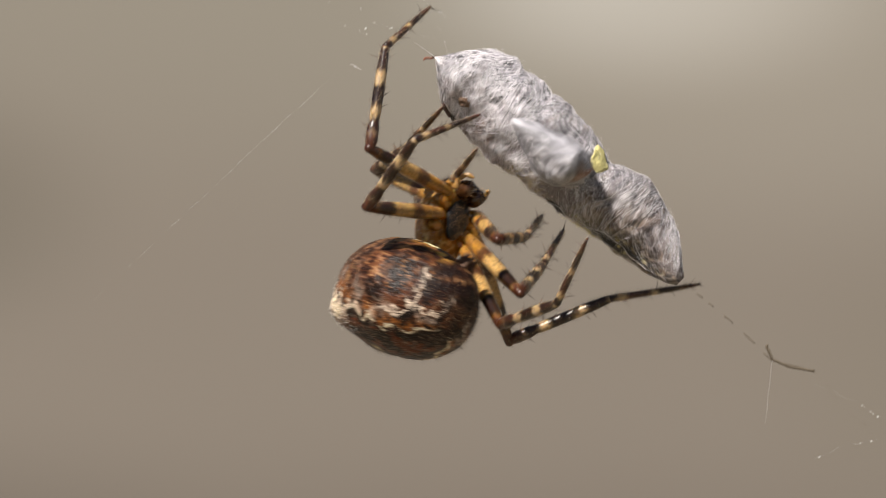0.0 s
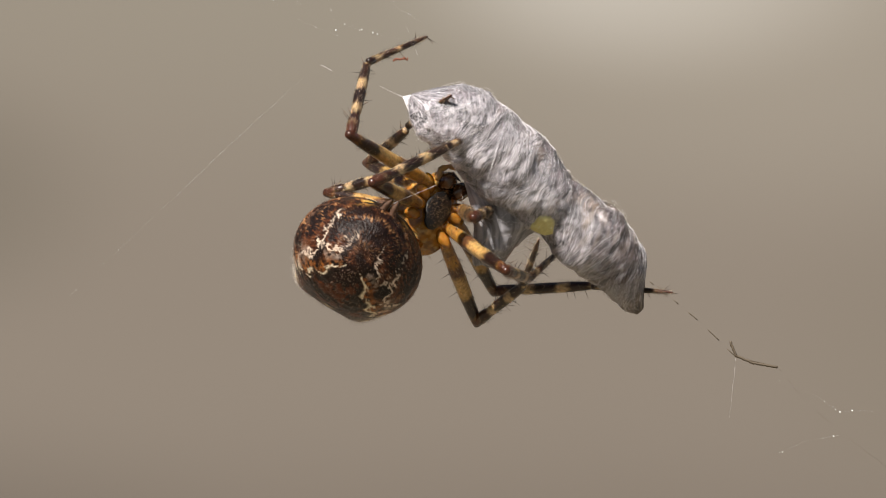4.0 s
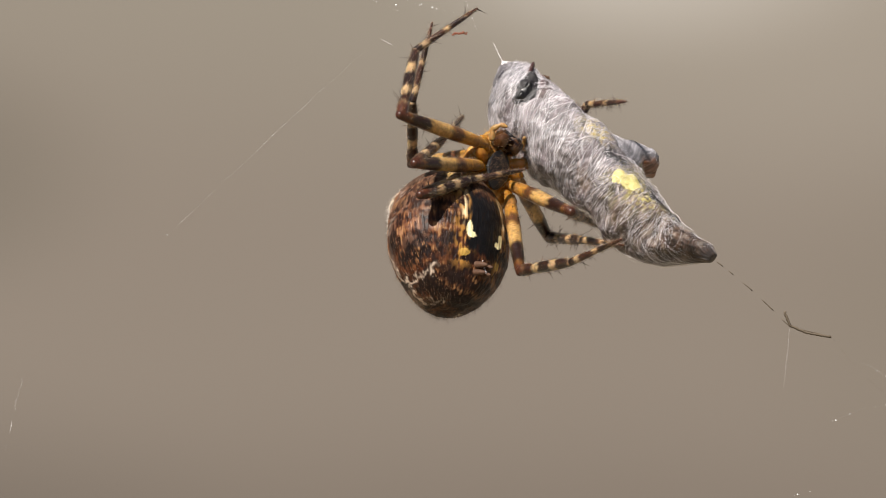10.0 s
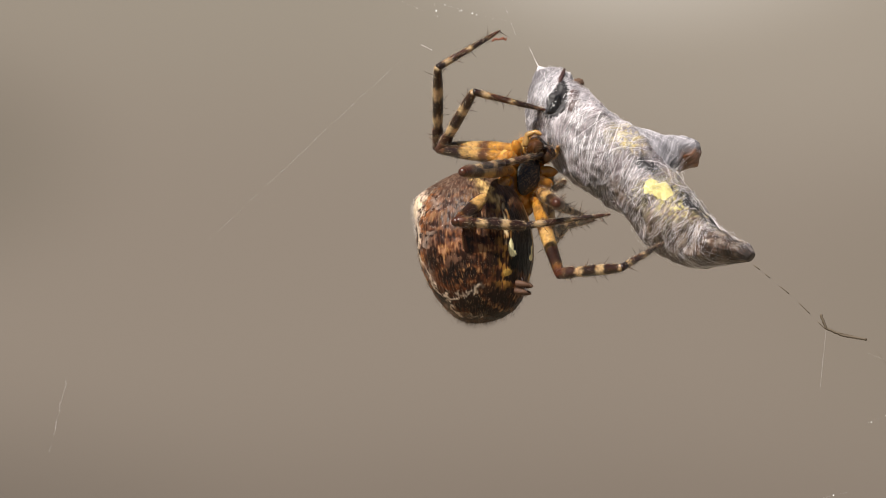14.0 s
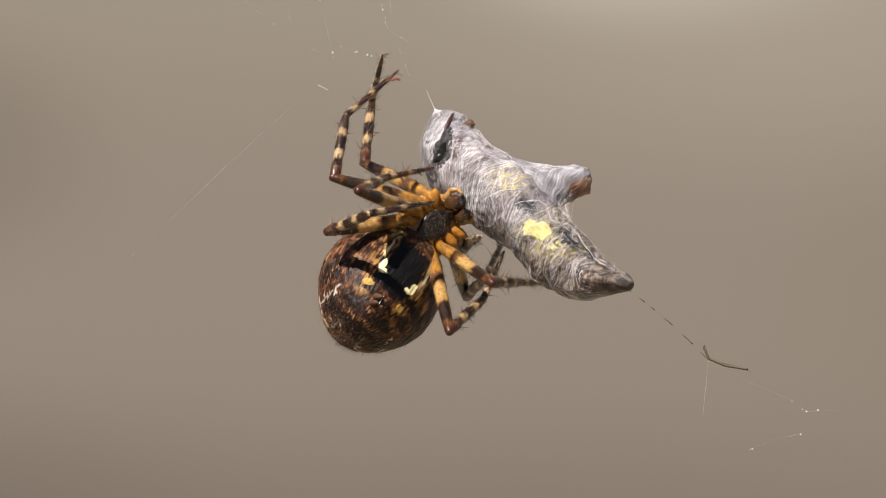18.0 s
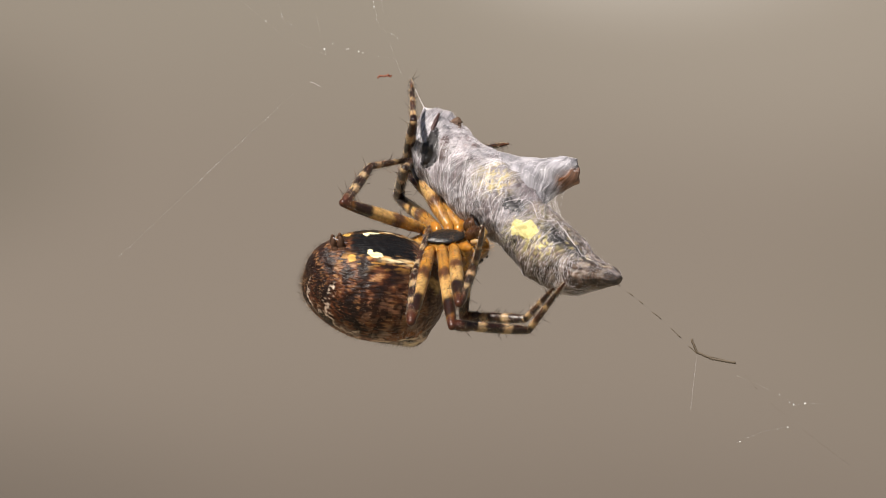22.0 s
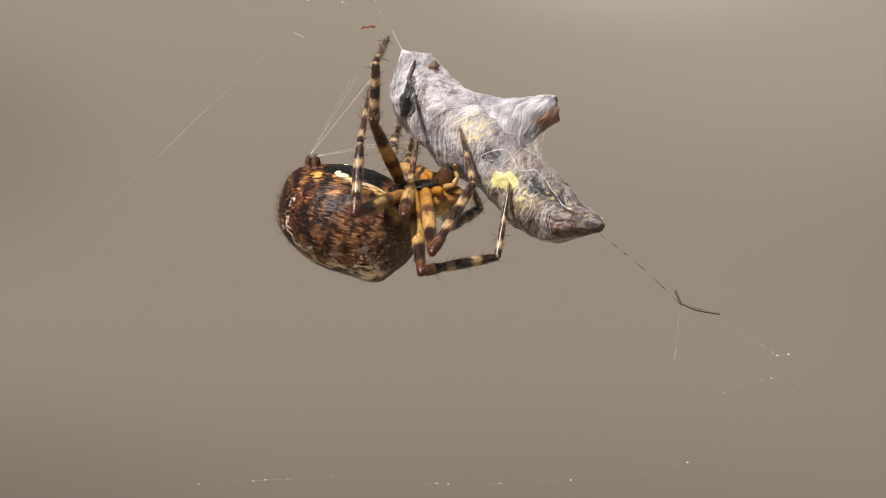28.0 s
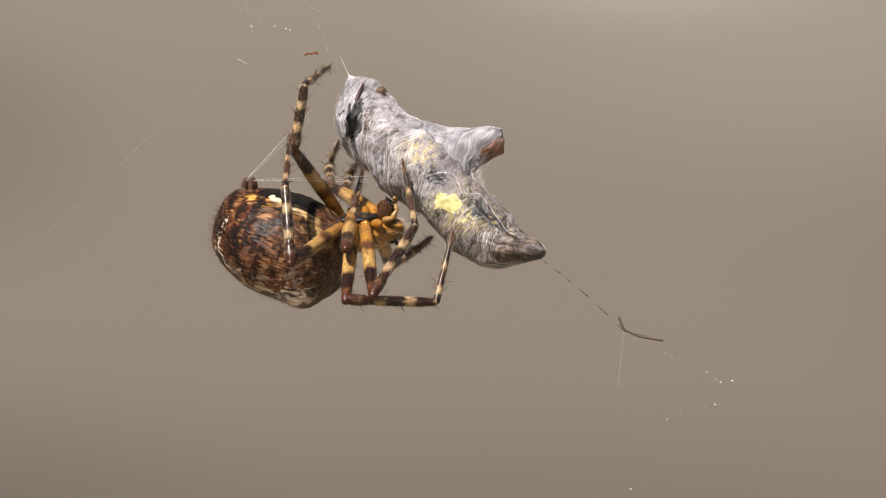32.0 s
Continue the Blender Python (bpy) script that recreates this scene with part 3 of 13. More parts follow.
LEGS = {'a': (0.00494, 0.00428, 0.00338), 'b': (0.00433, 0.00353, 0.00350), 'c': (0.00511, 0.00413, 0.00309), 'd': (0.00441, 0.00299, 0.00370), 'e': (0.00540, 0.00368, 0.00360), 'f': (0.00540, 0.00457, 0.00397), 'g': (0.00390, 0.00303, 0.00296), 'h': (0.00540, 0.00411, 0.00361)}
femurs, tibias, tarsi = {}, {}, {}
abdomen = build_abdomen()
head = build_head()
for i, (key, (lf, lt, lm)) in enumerate(LEGS.items()):
    femurs[key] = build_segment("leg", FEMUR, lf, spider, "banded amber and dark brown spiny leg", 10 + i, 7)
    knee = np.array([[0.050, 0.014, 0.006]])
    kv, kf = [], []
    add_tube(kv, kf, [Vector((0, 0, lf + q * MM)) for q in (-0.30, -0.20, 0.0, 0.16, 0.24)], [q * MM for q in (0.12, 0.185, 0.20, 0.18, 0.10)], 16)
    raw_part("knee", kv, kf, LEG, femurs[key], "rounded red-brown knee", np.repeat(knee, len(kv), 0))
    tibias[key] = build_segment("shin", TIBIA, lt, femurs[key], "cream and dark brown banded shin", 40 + i, 15)
    tarsi[key] = build_segment("foot", TARSUS, lm, femurs[key], "slender banded foot with a dark tip", 70 + i, 10)


# ---- the wrapped prey ----
prey = tagged(new("wrapped_wasp"), "dead wasp wrapped in white silk, hung from a thread", "prey")
prey.empty_display_size = 0.002
PX_, PR_ = (-6.85, -6.35, -5.6, -4.5, -3.0, -1.6, -0.4, 0.6, 1.4, 2.6, 4.0, 5.2, 6.1, 6.6), (0.14, 0.74, 1.33, 1.62, 1.70, 1.68, 1.58, 1.40, 1.50, 1.68, 1.46, 1.02, 0.56, 0.22)


def prey_radius(x, a):
    """Radius of the bundle at x and at the angle a, 0 towards the wings."""
    r = float(np.interp(x, PX_, PR_))
    p = Vector((x * 0.8, math.cos(a) * 1.3, math.sin(a) * 1.3))
    r *= 1 + 0.12 * noise.noise(p) + 0.065 * noise.noise(p * 2.7) + 0.022 * noise.noise(p * 6.5)
    r *= 1 - 0.10 * max(0.0, math.cos(a)) * math.exp(-((x + 3.4) / 1.2) ** 2)
    r *= 1 - 0.19 * math.exp(-((x - 1.1) / 0.5) ** 2) * (0.5 - 0.5 * math.sin(a))
    r *= 1 + 0.26 * max(0.0, math.cos(a - 2.7)) * math.exp(-((x - 5.5) / 0.75) ** 2)
    # creases between the windings, and small lumps
    q = p * 1.9 + Vector((5.0, 1.0, 2.0))
    r *= 1 + 0.008 * noise.noise(p * 5.5) - 0.030 * max(0.0, 0.14 - abs(noise.noise(q))) / 0.14
    tail = float(smooth(1.2, 2.6, x) * (1 - smooth(5.6, 6.4, x)))
    r *= 1 - tail * (0.30 * max(0.0, math.cos(a - 0.3)) - 0.14 * max(0.0, math.cos(a + 1.1)))
    return r


def prey_point(x, a, lift=0.0):
    r = prey_radius(x, a) + lift
    # the tail and the head end lean to the thread
    z0 = 0.95 * float(smooth(4.2, 6.8, x)) + 0.75 * float(smooth(4.6, 6.9, -x))
    flat = 1 + 0.12 * float(1 - smooth(0.5, 2.5, x))
    return Vector((x, -math.sin(a) * r * flat, math.cos(a) * r + z0))


def fibrous():
    """Silk laid over the body: pigment beneath, fine fibres wound over it, as thick as the silk layer says."""
    m, nodes, links, b = material("wrapped_prey", 0.46, 0.0, 0.4)
    at = nodes.new("ShaderNodeVertexColor")
    at.layer_name = "pigment"
    silk = nodes.new("ShaderNodeVertexColor")
    silk.layer_name = "silk"
    wrap = nodes.new("ShaderNodeAttribute")
    wrap.attribute_name = "wrap"

    def fibre(turn, across, along, lo, hi):
        mp = nodes.new("ShaderNodeMapping")
        mp.inputs["Rotation"].default_value = (0, 0, radians(turn))
        links.new(wrap.outputs["Vector"], mp.inputs["Vector"])
        sc = nodes.new("ShaderNodeMapping")
        sc.inputs["Scale"].default_value = (across, along, 1)
        links.new(mp.outputs[0], sc.inputs["Vector"])
        n = nodes.new("ShaderNodeTexNoise")
        n.inputs["Scale"].default_value, n.inputs["Detail"].default_value = 1.0, 2.5
        links.new(sc.outputs[0], n.inputs["Vector"])
        r = nodes.new("ShaderNodeMapRange")
        r.inputs["From Min"].default_value, r.inputs["From Max"].default_value = lo, hi
        links.new(n.outputs["Fac"], r.inputs["Value"])
        return r.outputs[0]

    def maths(op, p, q):
        mm = nodes.new("ShaderNodeMath")
        mm.operation = op
        for i, s in enumerate((p, q)):
            if isinstance(s, (int, float)):
                mm.inputs[i].default_value = s
            else:
                links.new(s, mm.inputs[i])
        return mm.outputs[0]

    # combed windings: in each region one or two directions prevail
    laid = maths("MULTIPLY", fibre(16, 17, 0.55, 0.50, 0.66), fibre(0, 0.55, 0.45, 0.36, 0.52))
    for turn, across, along, lo, hi, spread in ((-30, 15, 0.5, 0.50, 0.66, 0.6), (44, 19, 0.6, 0.52, 0.68, 0.7), (4, 30, 0.7, 0.52, 0.68, 0.5)):
        laid = maths("MAXIMUM", laid, maths("MULTIPLY", fibre(turn, across, along, lo, hi), fibre(turn + 50, spread, spread * 0.8, 0.42, 0.60)))
    clump = fibre(15, 1.1, 0.5, 0.28, 0.60)
    cover = maths("MULTIPLY", laid, maths("ADD", maths("MULTIPLY", clump, 0.6), 0.4))
    cover = maths("MINIMUM", maths("MULTIPLY", cover, silk.outputs["Color"]), 1.0)
    dim = maths("ADD", maths("MULTIPLY", fibre(10, 9, 1.2, 0.3, 0.7), 0.95), 0.30)
    under = nodes.new("ShaderNodeVectorMath")
    under.operation = "SCALE"
    links.new(at.outputs["Color"], under.inputs[0])
    links.new(dim, under.inputs["Scale"])
    mix = nodes.new("ShaderNodeMix")
    mix.data_type = "RGBA"
    links.new(cover, mix.inputs["Factor"])
    links.new(under.outputs[0], mix.inputs["A"])
    mix.inputs["B"].default_value = (0.87, 0.80, 0.83, 1)
    links.new(mix.outputs["Result"], b.inputs["Base Color"])
    bump = nodes.new("ShaderNodeBump")
    bump.inputs["Strength"].default_value, bump.inputs["Distance"].default_value = 0.85, 2.2e-5
    links.new(maths("ADD", laid, maths("MULTIPLY", dim, 0.6)), bump.inputs["Height"])
    links.new(bump.outputs[0], b.inputs["Normal"])
    return m


FIBROUS = fibrous()


def silk_layers(ob, wrap, silk):
    """Store the winding coordinates and the thickness of silk on a mesh."""
    at = ob.data.attributes.new("wrap", "FLOAT_VECTOR", "POINT")
    at.data.foreach_set("vector", np.asarray(wrap, dtype=np.float32).ravel())
    at = ob.data.color_attributes.new("silk", "FLOAT_COLOR", "POINT")
    s = np.clip(silk, 0, 1)
    at.data.foreach_set("color", np.stack([s, s, s, np.ones_like(s)], 1).astype(np.float32).ravel())


def slid(x, a):
    """Marks on the near side sit further to the tail, since the bundle hangs turned."""
    return x + 1.7 * math.sin(a) * float(1 - smooth(1.5, 5.5, x)) * (0.6 + 0.4 * float(smooth(-5.5, -2.0, x)))


def spot(ax, ang, x, a, sx, sa):
    """Soft spot on the bundle at x and the angle a, with half-sizes in mm and radians."""
    x = slid(x, a)
    da = (ang - a + math.pi) % (2 * math.pi) - math.pi
    return np.exp(-((ax - x) / sx) ** 2 - (da / sa) ** 2)


def build_prey():
    nx, na = 190, 150
    verts, faces = [], []
    xs = np.linspace(-6.85, 6.6, nx)
    for x in xs:
        for k in range(na):
            verts.append(prey_point(x, 2 * math.pi * k / na))
    for i in range(nx - 1):
        for k in range(na):
            k2 = (k + 1) % na
            faces.append((i * na + k, i * na + k2, (i + 1) * na + k2, (i + 1) * na + k))
    faces.append(tuple(range(na))[::-1])
    faces.append(tuple((nx - 1) * na + k for k in range(na)))
    co = np.array([tuple(v) for v in verts])
    ax = co[:, 0]
    ang = np.tile(np.linspace(0, 2 * math.pi, na, endpoint=False), nx)
    wound = np.stack([ax * 1.0 + 0.5 * np.sin(ang), np.cos(ang), np.sin(ang)], 1)
    n1 = lump(co, 0.8, 2.0)
    n2 = lump(wound * np.array([1.7, 1.1, 1.1]), 1.0, 4.0)
    n3 = lump(wound * np.array([5.0, 2.2, 2.2]), 1.0, 9.0)
    dots = lump(co, 4.5, 3.0)
    fine = lump(co, 8.0, 6.0)
    # lilac-grey silk, warmer and browner to the tail
    col = np.tile(np.array([0.165, 0.130, 0.138]), (len(co), 1))
    col = layer(col, (0.21, 0.145, 0.10), smooth(-0.15, 0.3, n1 + 0.4 * n2 + 0.10 * ax) * 0.8)
    col = layer(col, (0.10, 0.09, 0.095), smooth(0.06, 0.28, n2 + 0.45 * n3) * 0.85)
    col = layer(col, (0.090, 0.046, 0.026), smooth(2.2, 3.4, ax + 0.9 * n2) * smooth(-0.2, 0.5, np.sin(ang - 0.2)) * 0.95)
    col = layer(col, (0.10, 0.05, 0.03), spot(ax, ang, 4.5, 1.5, 0.5, 0.5) * 0.85)
    col = layer(col, (0.42, 0.37, 0.14), smooth(0.05, 0.3, n3 + 0.4 * fine) * smooth(0.9, 1.6, ax) * (1 - smooth(3.4, 4.6, ax)) * smooth(0, 0.6, np.sin(ang)) * 0.55)
    col = layer(col, (0.05, 0.032, 0.025), smooth(0.10, 0.26, n3 + 0.5 * fine) * smooth(1.0, 2.5, ax) * 0.5)
    col = layer(col, (0.42, 0.36, 0.30), smooth(0.14, 0.30, -n3 + 0.4 * fine) * smooth(1.0, 2.5, ax) * 0.4)
    # black body showing through: beside the yellow mark, down the wing side of the tail, the tip
    col = layer(col, (0.035, 0.032, 0.035), np.clip(1.5 * spot(ax, ang, -0.75, 1.22, 0.75, 0.36), 0, 1) * smooth(-0.35, 0.05, n3 + dots) * 0.9)
    col = layer(col, (0.015, 0.014, 0.015), np.clip(1.6 * spot(ax, ang, 1.75, 1.05, 0.80, 0.36), 0, 1) * smooth(-0.3, 0.0, dots + 0.2) * 0.95)
    col = layer(col, (0.018, 0.016, 0.016), np.clip(1.6 * spot(ax, ang, 4.0, 0.75, 1.6, 0.45), 0, 1) * smooth(-0.06, 0.10, dots) * 0.95)
    col = layer(col, (0.50, 0.42, 0.14), spot(ax, ang, 3.6, 0.8, 1.6, 0.5) * smooth(0.10, 0.25, -dots) * 0.7)
    col = layer(col, (0.03, 0.025, 0.027), smooth(6.2, 6.6, ax + 0.5 * n3 + 0.3 * fine) * 0.8)
    # head end dark and bluish; shade of hollows on the near side put into the colour
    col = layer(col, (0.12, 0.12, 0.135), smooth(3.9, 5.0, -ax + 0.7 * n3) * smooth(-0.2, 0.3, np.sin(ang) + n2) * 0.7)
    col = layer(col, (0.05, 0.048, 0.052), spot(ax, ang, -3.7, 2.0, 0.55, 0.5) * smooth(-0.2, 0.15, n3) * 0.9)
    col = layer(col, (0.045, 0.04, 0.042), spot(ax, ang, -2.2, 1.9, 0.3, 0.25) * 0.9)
    col = layer(col, (0.26, 0.11, 0.06), spot(ax, ang, -4.0, 0.55, 0.5, 0.4) * smooth(-0.1, 0.2, fine) * 0.7)
    # lower side browner, its shade put into the colour; a thick bright sheet from the head to the wings
    col = layer(col, (0.075, 0.056, 0.050), spot(ax, ang, -0.3, 2.70, 5.0, 0.75) * smooth(-0.35, 0.1, n2 + 0.6 * n3) * 0.85)
    col = layer(col, (0.045, 0.032, 0.028), smooth(2.4, 4.2, ax) * smooth(-0.12, 0.16, n3 + 0.5 * fine) * 0.75)
    col = layer(col, (0.58, 0.55, 0.575), spot(ax, ang, -4.2, 0.45, 2.4, 0.65) * smooth(-0.3, 0.15, n3 + 0.5 * n2) * 0.65)
    # yellow flecks on the shoulder and round the big mark
    col = layer(col, (0.55, 0.42, 0.08), np.clip(2.2 * spot(ax, ang, -2.35, 1.0, 0.65, 0.40), 0, 1) * smooth(-0.2, 0.2, fine + 0.8 * n3) * 0.9)
    col = layer(col, (0.60, 0.50, 0.08), spot(ax, ang, 1.4, 1.6, 0.7, 0.35) * smooth(0.0, 0.2, fine) * 0.8)
    # thick lilac silk on the wing side and the back
    white = smooth(0.0, 0.9, co[:, 1] * 0.7 + 0.25 * n2) * (1 - smooth(2.0, 4.5, ax))
    col = layer(col, (0.25, 0.23, 0.25), white * (0.65 + 0.9 * n3))
    behind = smooth(-0.3, 0.6, co[:, 1] + 0.6 * n2)
    col = layer(col, (0.36, 0.33, 0.37), smooth(1.2, 3.0, -ax + 0.8 * n2) * behind * (0.7 + 0.8 * n3))
    col = layer(col, (0.055, 0.048, 0.055), smooth(0.04, 0.22, n3 + 0.8 * fine + 0.5 * dots) * smooth(0.5, 2.5, -ax) * behind * 0.85)
    col = layer(col, (0.125, 0.088, 0.082), smooth(2.0, 4.5, ax + 0.8 * n2) * behind * 0.75)
    col = layer(col, (0.05, 0.042, 0.046), smooth(0.10, 0.28, n3 + 0.6 * fine + 0.3 * n2) * smooth(0.0, 0.9, co[:, 1]) * 0.8)
    silk = 0.52 + 1.2 * n1 + 0.9 * n2
    silk += 0.55 * spot(ax, ang, -4.3, 0.5, 1.8, 0.9) + 0.3 * spot(ax, ang, -1.2, 1.6, 1.2, 0.8) + 0.12 * white + 0.16 * smooth(1.5, 3.5, -ax) * smooth(-0.8, 0.4, co[:, 1] + 0.5 * co[:, 2])
    silk -= 0.34 * smooth(1.2, 2.8, ax) * smooth(-0.3, 0.3, np.sin(ang))
    silk -= 0.55 * spot(ax, ang, -2.35, 1.0, 0.7, 0.42) + 0.5 * spot(ax, ang, -0.75, 1.22, 0.8, 0.4) + 0.4 * spot(ax, ang, -3.4, 1.85, 0.8, 0.4)
    # silk thinned over the painted shade of the lower side, and to the tail
    silk -= 0.30 * spot(ax, ang, -0.3, 2.75, 5.0, 0.8) + 0.12 * smooth(2.4, 4.2, ax)
    silk -= 0.45 * spot(ax, ang, 2.2, 0.85, 1.0, 0.4) + 0.35 * spot(ax, ang, -5.2, 1.9, 0.6, 0.8)
    # little silk holds over the darkest chitin
    silk = np.clip(silk, 0.18, 1.0) * (0.3 + 0.7 * np.clip(col.mean(axis=1) / 0.2, 0, 1))
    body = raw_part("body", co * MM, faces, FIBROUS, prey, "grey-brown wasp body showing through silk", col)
    turned = np.stack([ax + 0.75 * n1 + 0.35 * np.sin(ang * 2 + ax * 0.7) + 0.25 * n2, ang * 1.6 + 0.6 * n2, np.zeros_like(ax)], 1)
    silk_layers(body, turned, silk)

    def patch(name, line, sizes, mat, label, lift=0.05, ragged=0.22):
        """A raised shell on the bundle along a line of (x, angle), with half-widths in mm."""
        v, f, m, n = [], [], 16, 22
        for i in range(n + 1):
            w = i / n
            u = w * (len(line) - 1)
            j = min(len(line) - 2, int(u))
            g = u - j
            x, a = [line[j][q] * (1 - g) + line[j + 1][q] * g for q in (0, 1)]
            x = slid(x, a) if a > 0.5 else x
            half = (sizes[j] * (1 - g) + sizes[j + 1] * g) * (max(0.0, 1 - (2 * w - 1) ** 4) ** 0.5)
            tx, ta = line[j + 1][0] - line[j][0], (line[j + 1][1] - line[j][1]) * 1.5
            ln = math.hypot(tx, ta)
            for k in range(m + 1):
                s = k / m * 2 - 1
                rr = half * (1 + ragged * noise.noise(Vector((w * 5 + x, s * 2.0, a * 3))) + ragged * 0.7 * noise.noise(Vector((w * 14, s * 5.0, x))))
                top = max(0.0, 1 - s * s) ** 0.5 * max(0.0, 1 - (2 * w - 1) ** 4)
                v.append(prey_point(x - ta / ln * s * rr, a + tx / ln * s * rr / 1.5, -0.05 + (lift + 0.05) * top + 0.02 * noise.noise(Vector((x * 6 + s * 3, a * 6, 1)))) * MM)
        for i in range(n):
            for k in range(m):
                f.append((i * (m + 1) + k, i * (m + 1) + k + 1, (i + 1) * (m + 1) + k + 1, (i + 1) * (m + 1) + k))
        return raw_part(name, v, f, mat, body, label)

    patch("yellow_patch", [(-0.35, 1.86), (0.35, 1.58), (1.0, 1.32)], [0.30, 0.46, 0.32], YELLOW, "bright lemon-yellow marking", 0.05, 0.55)
    patch("yellow_patch", [(0.55, -1.75), (0.80, -1.25), (0.90, -0.75)], [0.40, 0.50, 0.40], YELLOW, "lemon-yellow marking", 0.17, 0.15)
    patch("face", [(-5.85, 0.95), (-5.55, 1.3), (-5.2, 1.75), (-4.85, 2.3)], [0.22, 0.36, 0.46, 0.32], DULL, "dull black head", 0.10, 0.6)
    patch("eye", [(-5.45, 1.40), (-5.2, 1.75), (-4.95, 2.15)], [0.16, 0.23, 0.20], PLATE, "long black eye", 0.15, 0.3)
    patch("cheek", [(-5.2, 1.0), (-4.8, 1.3), (-4.5, 1.75)], [0.20, 0.32, 0.28], MAROON, "dark maroon cheek", 0.03, 0.5)
    patch("dark_band", [(1.25, 1.16), (1.9, 1.05), (2.7, 0.85)], [0.32, 0.42, 0.20], DULL, "black body band", 0.045, 0.5)
    patch("dark_band", [(-1.5, 1.42), (-0.85, 1.24), (-0.1, 1.02)], [0.30, 0.42, 0.30], DULL, "black body band", 0.045, 0.5)
    patch("dark_band", [(3.2, 0.62), (4.1, 0.72), (5.0, 0.85)], [0.12, 0.20, 0.12], DULL, "black body band", 0.03, 0.8)
    v, f = [], []
    add_tube(v, f, [prey_point(-4.7, 1.45, 0.0) * MM, prey_point(-5.0, 1.15, 0.05) * MM, prey_point(-5.3, 0.9, 0.10) * MM, prey_point(-5.5, 0.75, 0.13) * MM], [0.06 * MM, 0.10 * MM, 0.09 * MM, 0.05 * MM], 10)
    raw_part("antenna_base", v, f, MAROON, body, "dark red-brown antenna stump")
    knob = prey_point(-4.95, 0.25, 0.10)
    blob("leg_stump", knob, (0.21, 0.20, 0.25), STUMP, body, (20, 30, 0), 0.6, "rusty brown folded leg end", 22)
    blob("leg_stump", knob + Vector((0.22, 0.05, -0.12)), (0.17, 0.17, 0.17), STUMP, body, (50, 10, 0), 0.6, "rusty brown folded leg end", 18)

    hv, hf = [], []
    rng = random.Random(31)
    for _ in range(420):
        w, q = rng.uniform(-1.0, 1.0), rng.gauss(0, 0.42)
        x, a = 0.33 + 0.72 * w, 1.59 - 0.30 * w + q * 0.62
        x = slid(x + 0.2 * q, a)
        p = prey_point(x, a, 0.0) * MM
        d = (prey_point(x, a, 0.3) * MM - p).normalized() + Vector((rng.uniform(-.9, .9), rng.uniform(-.5, .5), rng.uniform(-.9, .9)))
        add_spike(hv, hf, p, d.normalized(), rng.uniform(0.10, 0.24) * MM, 0.006 * MM)
    tagged(raw_part("yellow_down", hv, hf, YELLOW, body, "soft yellow down round the marking", smooth=False), kind="stuff")

    # folded wings and legs: a lobe that stands off the bundle
    v, f, cc, wr = [], [], [], []
    axis = [Vector((-0.6, -0.2, 0.7)), Vector((-0.48, -0.2, 1.4)), Vector((-0.3, -0.15, 2.1)), Vector((-0.08, -0.1, 2.85)), Vector((0.14, -0.1, 3.55)), Vector((0.26, -0.1, 3.92))]
    wide, deep = (1.65, 1.40, 1.08, 0.82, 0.66, 0.44), (1.15, 1.05, 0.95, 0.84, 0.70, 0.42)
    m = 44
    for i in range(31):
        u = i / 30 * 5
        j = min(4, int(u))
        w = u - j
        p = axis[j].lerp(axis[j + 1], w)
        a_, b_ = wide[j] * (1 - w) + wide[j + 1] * w, deep[j] * (1 - w) + deep[j + 1] * w
        for k in range(m):
            t = 2 * math.pi * k / m
            # flat faces that meet in soft folds
            fold = 0.90 + 0.12 * abs(math.cos(2.5 * t + 0.6)) + 0.03 * math.sin(5 * t)
            side = max(0.0, -math.cos(t))
            flare = 1 + 0.95 * side ** 2 * max(0.0, 1 - u / 3.6) ** 1.3
            q = p + Vector((math.cos(t) * a_ * fold * flare, math.sin(t) * b_ * fold * (1 - 0.25 * side), -math.cos(t) * a_ * 0.34))
            q += Vector((1, 1, 1)) * (0.16 * noise.noise(q * 1.4 + Vector((3, 1, 0))) + 0.05 * noise.noise(q * 4))
            v.append(q * MM)
            rusty = 0.85 * float(smooth(0.72, 0.95, math.cos(t + 0.25) + 0.12 * noise.noise(q * 3))) * float(smooth(2.2, 3.2, u))
            vein = max(0.0, noise.noise(Vector((t * 3.0, u * 0.6, 2))))
            cc.append((np.array([0.40, 0.38, 0.41]) * (0.9 + 0.5 * noise.noise(q * 2.0)) * (1 - 0.7 * vein)) * (1 - rusty) + np.array([0.30, 0.12, 0.045]) * rusty)
            wr.append((q.z * 0.35 + t * 0.6, t * 1.0 + 0.3 * u, 0))
    for i in range(30):
        for k in range(m):
            k2 = (k + 1) % m
            f.append((i * m + k, i * m + k2, (i + 1) * m + k2, (i + 1) * m + k))
    f.append(tuple(30 * m + k for k in range(m)))
    lean = Matrix.Rotation(radians(-27), 3, 'X')
    v = [lean @ q for q in v]
    axis = [lean @ q for q in axis]
    wing = raw_part("wing_lobe", v, f, FIBROUS, prey, "silk-wrapped folded wings standing off the side", np.array(cc))
    silk_layers(wing, wr, np.full(len(v), 0.26))
    lv, lf = [], []
    add_tube(lv, lf, [lean @ (Vector(p) * MM) for p in ((0.46, -0.45, 1.6), (0.44, -0.5, 2.1), (0.47, -0.5, 2.65), (0.54, -0.42, 3.15), (0.52, -0.3, 3.4))], [0.08 * MM, 0.11 * MM, 0.13 * MM, 0.12 * MM, 0.05 * MM], 10)
